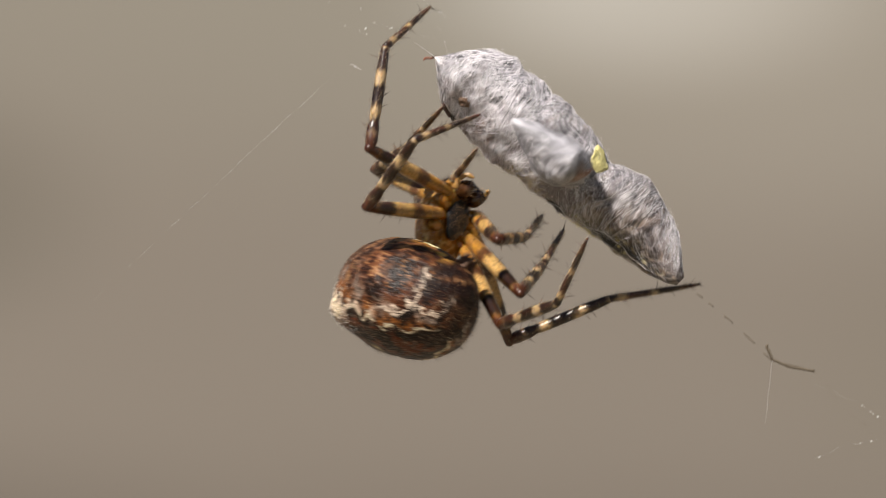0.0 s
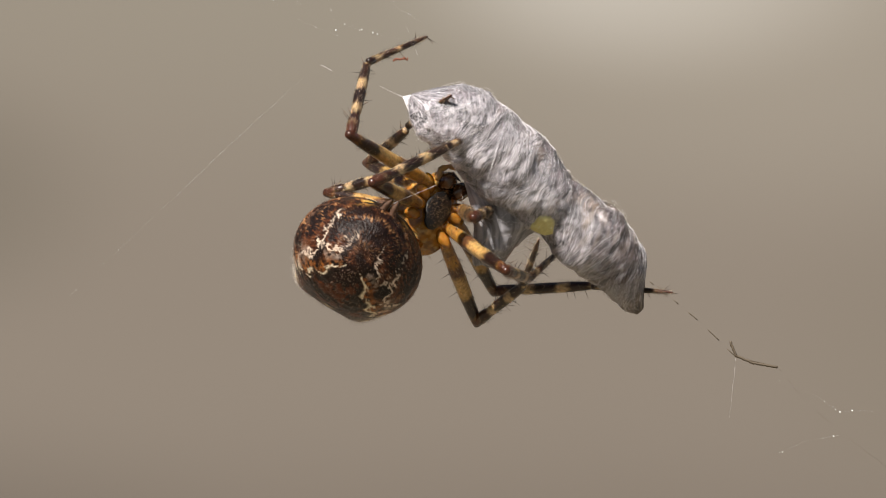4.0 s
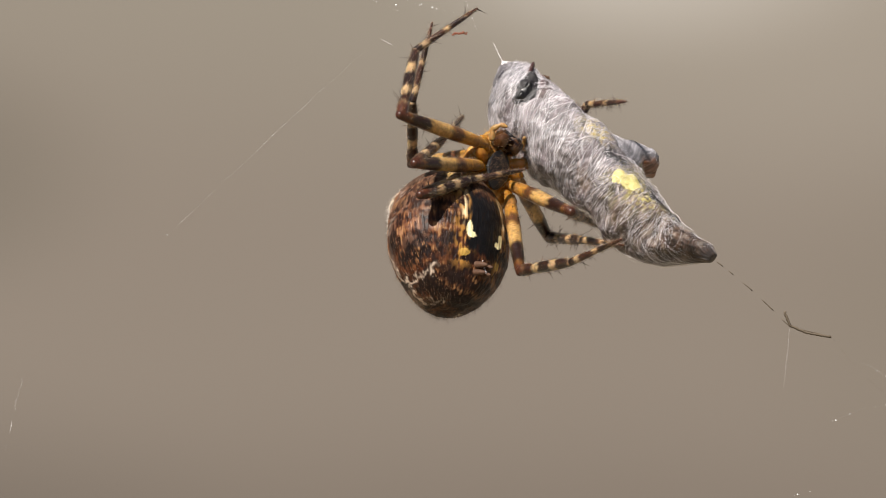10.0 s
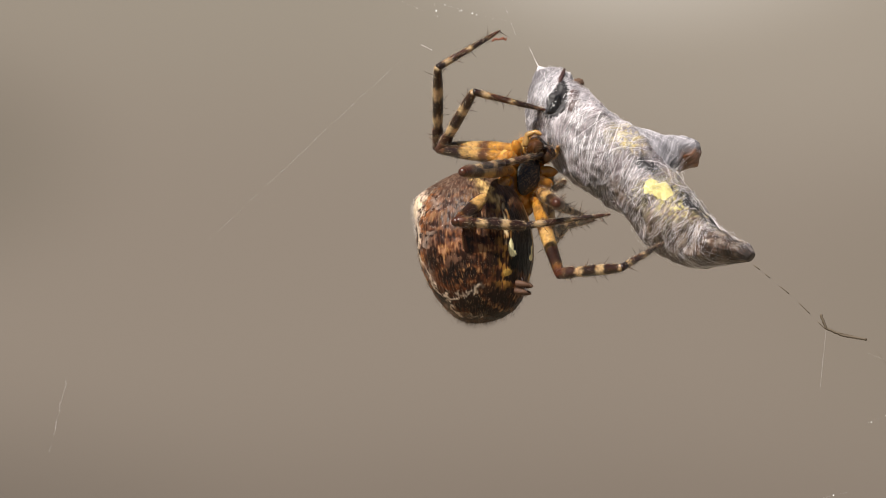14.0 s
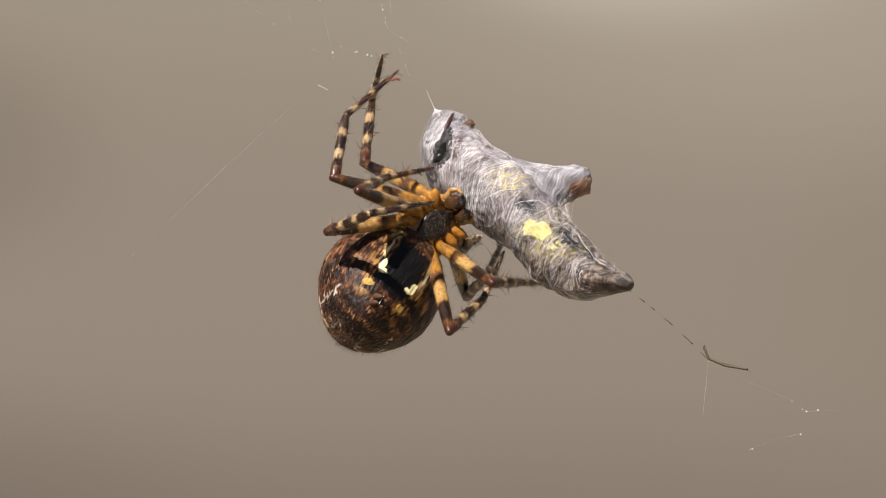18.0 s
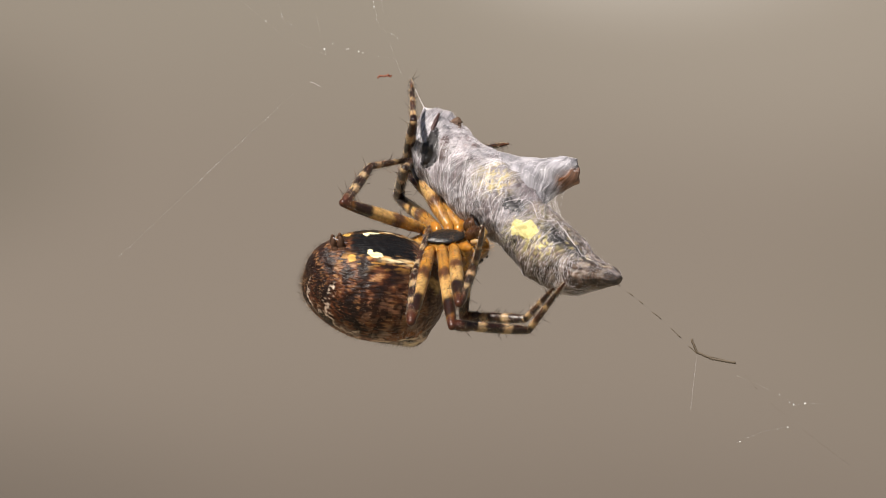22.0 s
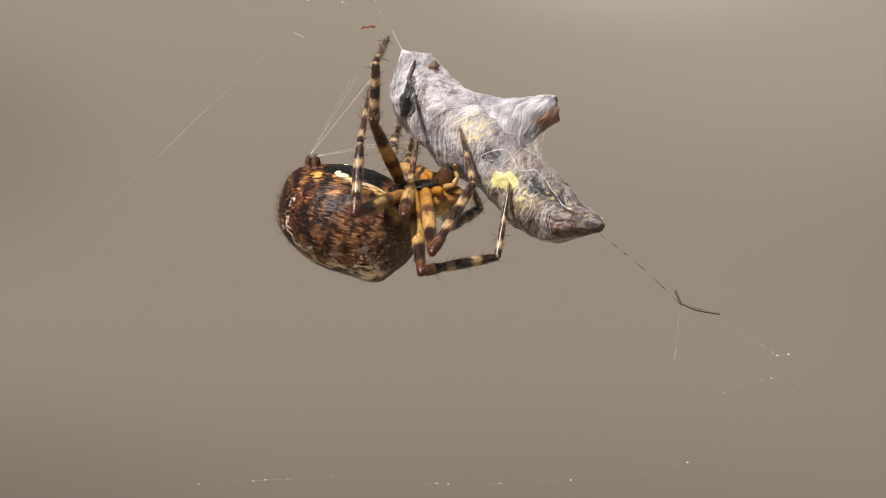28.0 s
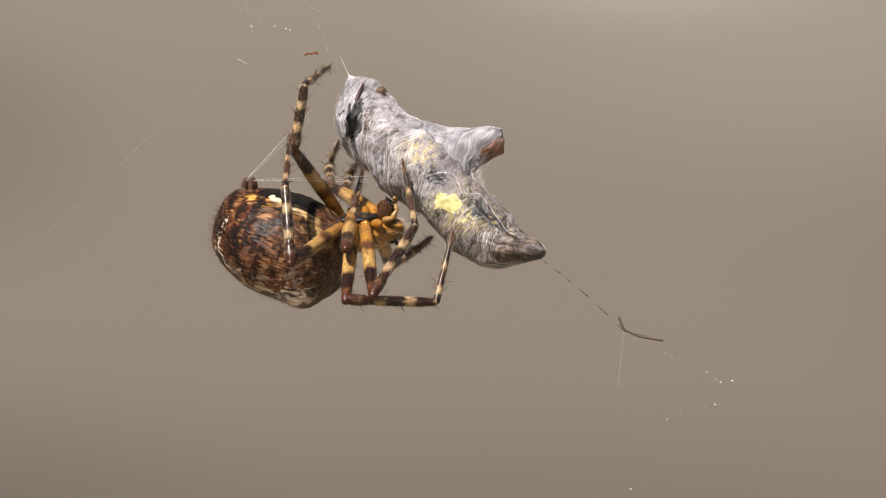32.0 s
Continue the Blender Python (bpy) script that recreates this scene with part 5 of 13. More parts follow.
        (14, pose(0.008071, -0.007724, 0.003045, -37.9, 37.3, -33.1)), (14.5, pose(0.006354, -0.007364, 0.002188, -37.8, 37.1, -33.5)),
        (16.5, pose(0.005632, -0.000872, 0.001804, -31.6, 36.3, -35.1)), (17, pose(0.005440, 0.000800, 0.002507, -29.8, 36.1, -35.5)),
        (17.5, pose(0.004618, 0.001503, 0.001778, -28.8, 35.7, -37.0)), (18, pose(0.003414, 0.002209, 0.001474, -27.7, 35.3, -38.5)),
        (18.5, pose(0.004225, 0.002918, 0.001396, -27.1, 34.9, -39.9)), (19, pose(0.004457, 0.003631, 0.001342, -26.4, 34.4, -41.3)),
        (19.5, pose(0.004383, 0.004348, 0.001571, -25.3, 34.5, -40.9)), (20, pose(0.005784, 0.005069, 0.002386, -24.2, 34.5, -40.4)),
        (20.5, pose(0.005444, 0.005069, 0.002205, -23.1, 34.6, -39.9)), (21, pose(0.004212, 0.005069, 0.001769, -22.0, 34.6, -39.4)),
        (21.5, pose(0.003897, 0.005069, 0.002275, -21.2, 34.7, -38.9)), (22, pose(0.002997, 0.005069, 0.001635, -20.3, 34.7, -38.5)),
        (22.5, pose(0.003013, 0.005069, 0.000945, -19.5, 34.7, -38.0)), (23, pose(0.004021, 0.005069, 0.001680, -18.6, 34.8, -37.5)),
        (23.5, pose(0.004551, 0.005069, 0.002466, -17.8, 34.9, -37.3)), (24, pose(0.004011, 0.005069, 0.002998, -17.0, 35.1, -37.1)),
        (24.5, pose(0.003039, 0.005069, 0.003301, -16.2, 35.2, -36.9)), (25, pose(0.003288, 0.005069, 0.003044, -15.3, 35.3, -36.7)),
        (25.5, pose(0.003334, 0.005069, 0.003449, -14.1, 35.5, -36.5)), (27.5, pose(0.003008, 0.005069, 0.003897, -9.1, 36.0, -35.7)),
        (28, pose(0.002189, 0.005069, 0.004072, -7.8, 36.1, -35.5)), (28.5, pose(0.001826, 0.005069, 0.003570, -8.5, 36.2, -35.7)),
        (29, pose(0.001158, 0.005069, 0.002965, -9.1, 36.2, -35.9)), (29.5, pose(0.001228, 0.005069, 0.003099, -9.8, 36.2, -36.1)),
        (30, pose(0.002265, 0.005069, 0.003589, -10.4, 36.2, -36.3)), (30.5, pose(0.002233, 0.005069, 0.003595, -12.1, 36.2, -36.4)),
        (31, pose(0.000267, 0.005069, 0.001820, -13.7, 36.3, -36.6)), (31.5, pose(0.000057, 0.005069, 0.002132, -15.4, 36.3, -36.8)),
        (32, pose(-0.000407, 0.005069, 0.002927, -17.0, 36.3, -37.0)),]))
    walk(abdomen, [
        (0, pose(-0.000368, -0.002287, -0.001506, 166.7, -27.6, -135.1)), (0.5, pose(-0.001816, -0.002886, 0.000113, -170.1, -27.6, -178.7)),
        (1, pose(-0.000130, -0.002888, -0.000090, -168.2, -27.4, -179.6)), (1.5, pose(-0.002742, -0.002808, 0.000897, -173.2, -29.9, 179.6)),
        (2, pose(0.000466, -0.002750, -0.000342, -172.3, -33.3, 175.8)), (2.5, pose(0.001511, -0.002415, -0.001685, 166.2, -29.3, -147.9)),
        (3, pose(0.000476, -0.002287, 0.000482, 166.7, -27.6, -135.1)), (3.5, pose(-0.001540, -0.002832, 0.000461, -169.8, -30.4, 177.7)),
        (4, pose(-0.001237, -0.002743, 0.000139, -174.6, -31.8, -177.2)), (4.5, pose(-0.000570, -0.002548, -0.000569, 174.4, -33.5, -165.6)),
        (5, pose(0.000098, -0.002353, -0.001276, 163.1, -33.2, -153.7)), (5.5, pose(0.000415, -0.002265, -0.001610, 146.3, -23.6, -142.0)),
        (6, pose(0.000609, -0.002022, -0.001542, 135.2, -27.4, -140.4)), (6.733, pose(0.000610, -0.001949, -0.001558, 133.5, -26.7, -140.3)),
        (7.5, pose(0.000600, -0.001788, -0.001592, 128.8, -24.8, -141.1)), (8.267, pose(0.000590, -0.001627, -0.001626, 124.6, -23.6, -143.0)),
        (9, pose(0.000591, -0.001554, -0.001640, 124.1, -25.0, -145.2)), (9.5, pose(0.000307, -0.001423, -0.001056, 116.4, -24.4, -139.1)),
        (10, pose(0.000024, -0.001291, -0.000471, 111.8, -20.6, -141.2)), (10.5, pose(0.000046, -0.001075, -0.000942, 109.3, -12.2, -129.1)),
        (11, pose(0.000067, -0.000858, -0.001413, 108.2, -4.7, -116.9)), (11.5, pose(0.000047, -0.000858, -0.001160, 107.3, -3.0, -117.2)),
        (12, pose(0.000233, -0.000858, -0.001128, 106.4, -1.3, -117.5)), (12.5, pose(-0.000176, -0.000858, -0.000856, 104.0, -2.5, -117.3)),
        (13, pose(-0.000649, -0.000858, -0.000795, 101.6, -3.8, -117.1)), (13.5, pose(-0.000474, -0.000830, -0.000503, 100.5, -5.8, -119.2)),
        (14, pose(-0.000541, -0.000802, -0.000451, 99.5, -7.8, -121.3)), (14.73, pose(-0.000456, -0.000801, -0.000543, 100.7, -12.8, -121.1)),
        (15.5, pose(-0.000266, -0.000799, -0.000764, 105.4, -21.2, -135.8)), (16.27, pose(-0.000077, -0.000797, -0.000985, 111.7, -27.9, -152.1)),
        (17, pose(0.000008, -0.000796, -0.001076, 112.3, -32.0, -155.2)), (17.5, pose(-0.000047, -0.000455, -0.000940, 113.5, -38.3, -158.4)),
        (18, pose(-0.000101, -0.000114, -0.000805, 119.2, -40.9, -169.4)), (18.5, pose(0.000115, 0.000083, -0.000965, 118.3, -43.0, -171.5)),
        (19, pose(0.000331, 0.000280, -0.001126, 117.5, -45.3, -173.6)), (19.5, pose(0.000260, 0.000277, -0.000601, 122.5, -47.3, 179.8)),
        (20, pose(0.000188, 0.000273, -0.000075, 128.0, -49.0, 172.9)), (20.5, pose(0.000167, 0.000308, -0.000448, 139.0, -46.7, 156.3)),
        (21, pose(0.000146, 0.000342, -0.000821, 142.8, -49.3, 148.1)), (21.5, pose(0.000117, -0.000032, -0.000912, 169.6, -39.5, 119.4)),
        (22, pose(0.000087, -0.000407, -0.001002, -173.5, -33.8, 98.8)), (22.5, pose(-0.000119, -0.000738, -0.000876, -176.7, -31.0, 105.2)),
        (23, pose(-0.000325, -0.001069, -0.000749, -179.7, -27.9, 111.2)), (23.5, pose(-0.000118, -0.000727, -0.000714, -174.2, -26.7, 93.3)),
        (24, pose(0.000088, -0.000384, -0.000681, -168.9, -24.4, 75.7)), (24.5, pose(0.000010, -0.000342, -0.000799, -167.7, -22.9, 74.8)),
        (25, pose(-0.000069, -0.000301, -0.000917, -166.5, -21.2, 74.0)), (25.73, pose(-0.000111, -0.000271, -0.000806, -165.9, -19.9, 74.3)),
        (26.5, pose(-0.000203, -0.000206, -0.000575, -165.6, -18.0, 73.8)), (27.27, pose(-0.000294, -0.000140, -0.000344, -165.4, -16.0, 73.5)),
        (28, pose(-0.000338, -0.000110, -0.000233, -165.0, -14.5, 73.8)), (28.5, pose(-0.000364, -0.000110, -0.000265, -164.5, -13.8, 74.6)),
        (29, pose(-0.000419, -0.000110, -0.000343, -164.1, -13.1, 75.5)), (29.5, pose(-0.000473, -0.000110, -0.000422, -163.6, -12.3, 76.3)),
        (30, pose(-0.000499, -0.000110, -0.000454, -163.1, -11.6, 77.2)), (30.5, pose(-0.000541, -0.000110, -0.000415, -162.5, -12.2, 72.9)),
        (31, pose(-0.000640, -0.000110, -0.000321, -161.9, -12.6, 68.6)), (31.5, pose(-0.000744, -0.000110, -0.000216, -161.9, -12.6, 68.6)),
        (32, pose(-0.000791, -0.000110, -0.000168, -161.9, -12.6, 68.6)),])
    walk(head, [
        (0, pose(0.001155, 0.000500, 0.001803, 94.0, -31.8, -134.5)), (0.5, pose(0.000000, 0.000500, 0.002723, 94.7, -35.3, -135.0)),
        (1, pose(0.002496, 0.000500, 0.002200, 98.9, -38.1, -149.2)), (1.5, pose(-0.000667, 0.000500, 0.003620, 94.7, -35.3, -135.0)),
        (2, pose(0.003066, 0.000500, 0.001753, 98.9, -38.1, -149.2)), (2.5, pose(0.002362, 0.000500, 0.001691, 98.4, -28.1, -133.9)),
        (3, pose(0.002642, 0.000500, 0.002363, 94.0, -31.8, -134.5)), (3.5, pose(0.001601, 0.000500, 0.002115, 98.9, -38.1, -149.2)),
        (4, pose(0.001734, 0.000500, 0.002103, 99.1, -36.9, -148.8)), (4.5, pose(0.002028, 0.000500, 0.002076, 99.6, -34.3, -148.0)),
        (5, pose(0.002321, 0.000500, 0.002049, 100.1, -31.6, -147.1)), (5.5, pose(0.002455, 0.000500, 0.002037, 100.4, -30.4, -146.7)),
        (6, pose(0.002387, 0.000500, 0.001667, 103.1, -26.3, -144.3)), (6.733, pose(0.002378, 0.000500, 0.001649, 103.3, -25.8, -144.2)),
        (7.5, pose(0.002358, 0.000500, 0.001608, 103.7, -24.6, -144.1)), (8.267, pose(0.002338, 0.000500, 0.001568, 104.1, -23.3, -143.9)),
        (9, pose(0.002328, 0.000500, 0.001550, 104.3, -22.8, -143.8)), (9.5, pose(0.002049, 0.000500, 0.002074, 103.7, -24.6, -144.1)),
        (10, pose(0.001769, 0.000500, 0.002598, 103.1, -26.3, -144.3)), (10.5, pose(0.001726, 0.000500, 0.002328, 101.3, -28.5, -144.6)),
        (11, pose(0.001684, 0.000500, 0.002058, 99.4, -30.7, -144.9)), (11.5, pose(0.001707, 0.000500, 0.002222, 99.4, -30.7, -144.9)),
        (12, pose(0.001806, 0.000500, 0.002352, 99.4, -30.7, -144.9)), (12.5, pose(0.001494, 0.000500, 0.002553, 99.4, -30.7, -144.9)),
        (13, pose(0.001130, 0.000500, 0.002597, 99.4, -30.7, -144.9)), (13.5, pose(0.001359, 0.000500, 0.002653, 99.4, -30.7, -144.9)),
        (14, pose(0.001394, 0.000500, 0.002565, 99.4, -30.7, -144.9)), (14.73, pose(0.001367, 0.000516, 0.002504, 99.4, -32.4, -146.7)),
        (15.5, pose(0.001790, 0.000550, 0.002158, 99.7, -36.1, -150.9)), (16.27, pose(0.002212, 0.000584, 0.001811, 100.3, -39.7, -155.3)),
        (17, pose(0.002404, 0.000600, 0.001654, 100.7, -41.3, -157.3)), (17.5, pose(0.002270, 0.000650, 0.001817, 97.7, -48.0, -158.3)),
        (18, pose(0.002136, 0.000700, 0.001980, 94.3, -54.8, -158.7)), (18.5, pose(0.002321, 0.000750, 0.001779, 93.6, -56.5, -160.1)),
        (19, pose(0.002507, 0.000800, 0.001578, 92.9, -58.2, -161.6)), (19.5, pose(0.002681, 0.000800, 0.001745, 106.7, -62.3, -177.8)),
        (20, pose(0.002856, 0.000800, 0.001912, 124.0, -64.1, 162.6)), (20.5, pose(0.002994, 0.000700, 0.001389, 146.6, -62.5, 136.4)),
        (21, pose(0.003131, 0.000600, 0.000866, 163.8, -56.9, 115.6)), (21.5, pose(0.003219, 0.000400, 0.000803, 170.5, -43.8, 105.6)),
        (22, pose(0.003306, 0.000200, 0.000739, 173.4, -30.2, 99.0)), (22.5, pose(0.003231, 0.000250, 0.000650, 173.6, -26.7, 101.4)),
        (23, pose(0.003155, 0.000300, 0.000561, 173.9, -23.4, 103.7)), (23.5, pose(0.003282, 0.000150, 0.000498, 175.5, -22.0, 100.2)),
        (24, pose(0.003408, 0.000000, 0.000434, 177.0, -20.5, 96.8)), (24.5, pose(0.003319, 0.000000, 0.000434, 177.0, -20.5, 96.8)),
        (25, pose(0.003230, 0.000000, 0.000434, 177.0, -20.5, 96.8)), (25.73, pose(0.003179, -0.000031, 0.000494, 176.5, -20.0, 96.0)),
        (26.5, pose(0.003066, -0.000100, 0.000624, 175.5, -19.0, 94.3)), (27.27, pose(0.002952, -0.000169, 0.000754, 174.5, -18.0, 92.6)),
        (28, pose(0.002901, -0.000200, 0.000813, 174.0, -17.5, 91.8)), (28.5, pose(0.002905, -0.000200, 0.000754, 174.0, -17.5, 91.8)),
        (29, pose(0.002914, -0.000200, 0.000623, 174.0, -17.5, 91.8)), (29.5, pose(0.002922, -0.000200, 0.000493, 174.0, -17.5, 91.8)),
        (30, pose(0.002926, -0.000200, 0.000433, 174.0, -17.5, 91.8)), (30.5, pose(0.002895, -0.000200, 0.000449, 174.0, -17.5, 91.8)),
        (31, pose(0.002826, -0.000200, 0.000484, 174.0, -17.5, 91.8)), (31.5, pose(0.002757, -0.000200, 0.000519, 174.0, -17.5, 91.8)),
        (32, pose(0.002725, -0.000200, 0.000535, 174.0, -17.5, 91.8)),])
    walk(femurs['a'], [
        (0, pose(0.001234, -0.000128, 0.002972, 63.5, -40.1, -25.4)), (0.5, pose(0.000120, -0.000069, 0.003919, 71.2, -35.5, -11.6)),
        (0.733, pose(0.001236, -0.000032, 0.003693, 59.1, -39.7, -23.0)), (1, pose(0.002511, 0.000010, 0.003435, 45.7, -46.6, -35.3)),
        (1.167, pose(0.001491, -0.000016, 0.003895, 57.2, -40.6, -24.8)), (1.333, pose(0.000472, -0.000043, 0.004356, 69.0, -36.2, -13.9)),
        (1.5, pose(-0.000548, -0.000069, 0.004816, 81.1, -33.7, -2.5)), (1.733, pose(0.001145, -0.000032, 0.003963, 66.5, -37.1, -16.7)),
        (2, pose(0.003080, 0.000010, 0.002989, 50.5, -44.3, -32.3)), (2.5, pose(0.002362, -0.000127, 0.002864, 48.4, -41.6, -27.9)),
        (3, pose(0.002721, -0.000128, 0.003532, 51.1, -52.8, -47.1)), (3.267, pose(0.002131, -0.000054, 0.003435, 54.4, -46.3, -34.0)),
        (3.5, pose(0.001615, 0.000010, 0.003351, 58.6, -41.1, -23.2)), (5.5, pose(0.002347, -0.000056, 0.003240, 60.5, -42.6, -26.6)),
        (6, pose(0.002217, -0.000072, 0.002855, 56.2, -40.2, -21.5)), (6.5, pose(0.002204, -0.000075, 0.002840, 56.4, -40.3, -21.6)),
        (7, pose(0.002183, -0.000080, 0.002816, 56.7, -40.3, -21.7)), (7.5, pose(0.002156, -0.000086, 0.002784, 57.0, -40.4, -21.9)),
        (8, pose(0.002129, -0.000093, 0.002752, 57.3, -40.5, -22.1)), (8.5, pose(0.002109, -0.000098, 0.002728, 57.6, -40.6, -22.2)),
        (9, pose(0.002096, -0.000101, 0.002713, 57.7, -40.6, -22.3)), (9.5, pose(0.001847, -0.000086, 0.003250, 64.2, -42.9, -27.8)),
        (10, pose(0.001599, -0.000072, 0.003785, 71.1, -44.6, -33.7)), (10.5, pose(0.001601, -0.000070, 0.003522, 81.7, -46.6, -45.0)),
        (11, pose(0.001604, -0.000069, 0.003257, 92.6, -47.0, -56.7)), (11.5, pose(0.001626, -0.000069, 0.003421, 99.0, -46.8, -58.6)),
        (11.667, pose(0.001659, -0.000069, 0.003464, 100.9, -43.6, -84.3)), (11.833, pose(0.001692, -0.000069, 0.003508, 100.7, -40.1, -108.5)),
        (12, pose(0.001725, -0.000069, 0.003551, 98.7, -37.0, -131.7)), (12.267, pose(0.001559, -0.000069, 0.003658, 98.7, -36.8, -132.8)),
        (12.5, pose(0.001413, -0.000069, 0.003752, 98.7, -36.7, -133.8)), (13, pose(0.001050, -0.000069, 0.003796, 95.6, -36.7, -133.8)),
        (13.5, pose(0.001278, -0.000069, 0.003852, 90.9, -36.7, -133.5)), (14, pose(0.001313, -0.000069, 0.003764, 87.7, -36.7, -134.8)),
        (14.5, pose(0.001303, -0.000043, 0.003730, 86.5, -36.8, -136.7)), (15, pose(0.001545, 0.000004, 0.003551, 82.7, -36.7, -135.2)),
        (15.5, pose(0.001786, 0.000050, 0.003372, 78.9, -36.5, -133.7)), (16, pose(0.002027, 0.000097, 0.003193, 75.1, -36.2, -132.2)),
        (16.5, pose(0.002269, 0.000144, 0.003014, 71.3, -35.9, -130.8)), (17, pose(0.002411, 0.000169, 0.002911, 69.3, -35.6, -129.8)),
        (17.5, pose(0.002409, 0.000227, 0.003069, 68.4, -34.6, -126.8)), (18, pose(0.002405, 0.000277, 0.003211, 67.4, -33.6, -123.9)),
        (18.267, pose(0.002516, 0.000300, 0.003100, 67.2, -34.4, -125.9)), (18.5, pose(0.002613, 0.000321, 0.003003, 67.1, -35.0, -127.8)),
        (18.733, pose(0.002710, 0.000342, 0.002905, 67.0, -35.7, -129.7)), (19, pose(0.002820, 0.000365, 0.002794, 66.9, -36.4, -131.9)),
        (19.5, pose(0.003028, 0.000502, 0.002993, 58.7, -35.0, -128.6)), (20, pose(0.003247, 0.000639, 0.003172, 50.6, -33.2, -125.4)),
        (20.5, pose(0.003459, 0.000704, 0.002635, 49.6, -29.7, -120.5)), (21, pose(0.003685, 0.000755, 0.002065, 48.9, -26.1, -115.9)),
        (21.5, pose(0.003783, 0.000791, 0.001941, 50.7, -28.7, -119.3)), (22, pose(0.003901, 0.000805, 0.001763, 52.4, -31.1, -122.8)),
        (22.5, pose(0.003789, 0.000939, 0.001641, 52.5, -31.7, -123.7)), (23, pose(0.003675, 0.001069, 0.001513, 52.7, -32.4, -124.8)),
        (23.167, pose(0.003736, 0.001019, 0.001481, 54.2, -33.8, -127.0)), (23.333, pose(0.003798, 0.000968, 0.001448, 55.8, -35.1, -129.3)),
        (23.5, pose(0.003859, 0.000918, 0.001416, 57.4, -36.4, -131.7)), (23.667, pose(0.003920, 0.000867, 0.001384, 59.2, -37.6, -134.2)),
        (23.833, pose(0.003981, 0.000815, 0.001351, 61.1, -38.8, -136.8)), (24, pose(0.004042, 0.000764, 0.001319, 63.0, -39.9, -139.4)),
        (24.267, pose(0.003995, 0.000764, 0.001319, 63.0, -40.0, -139.7)), (24.5, pose(0.003953, 0.000764, 0.001319, 62.9, -40.1, -140.0)),
        (25, pose(0.003864, 0.000764, 0.001319, 62.8, -40.3, -140.6)), (25.5, pose(0.003832, 0.000740, 0.001359, 64.5, -40.6, -141.2)),
        (26.5, pose(0.003715, 0.000652, 0.001507, 70.7, -41.3, -143.7)), (27.5, pose(0.003598, 0.000563, 0.001656, 77.1, -41.9, -146.2)),
        (28, pose(0.003566, 0.000539, 0.001696, 78.8, -42.0, -146.9)), (28.5, pose(0.003570, 0.000539, 0.001636, 77.9, -41.9, -146.6)),
        (29, pose(0.003579, 0.000539, 0.001506, 75.9, -41.8, -145.7)), (29.5, pose(0.003588, 0.000539, 0.001375, 73.9, -41.6, -144.9)),
        (30, pose(0.003592, 0.000539, 0.001316, 73.0, -41.5, -144.4)), (30.5, pose(0.003560, 0.000539, 0.001332, 72.9, -41.5, -144.1)),
        (31, pose(0.003491, 0.000539, 0.001367, 72.5, -41.3, -143.3)), (31.5, pose(0.003422, 0.000539, 0.001402, 72.3, -41.1, -142.5)),
        (32, pose(0.003391, 0.000539, 0.001418, 72.1, -41.0, -142.1)),])
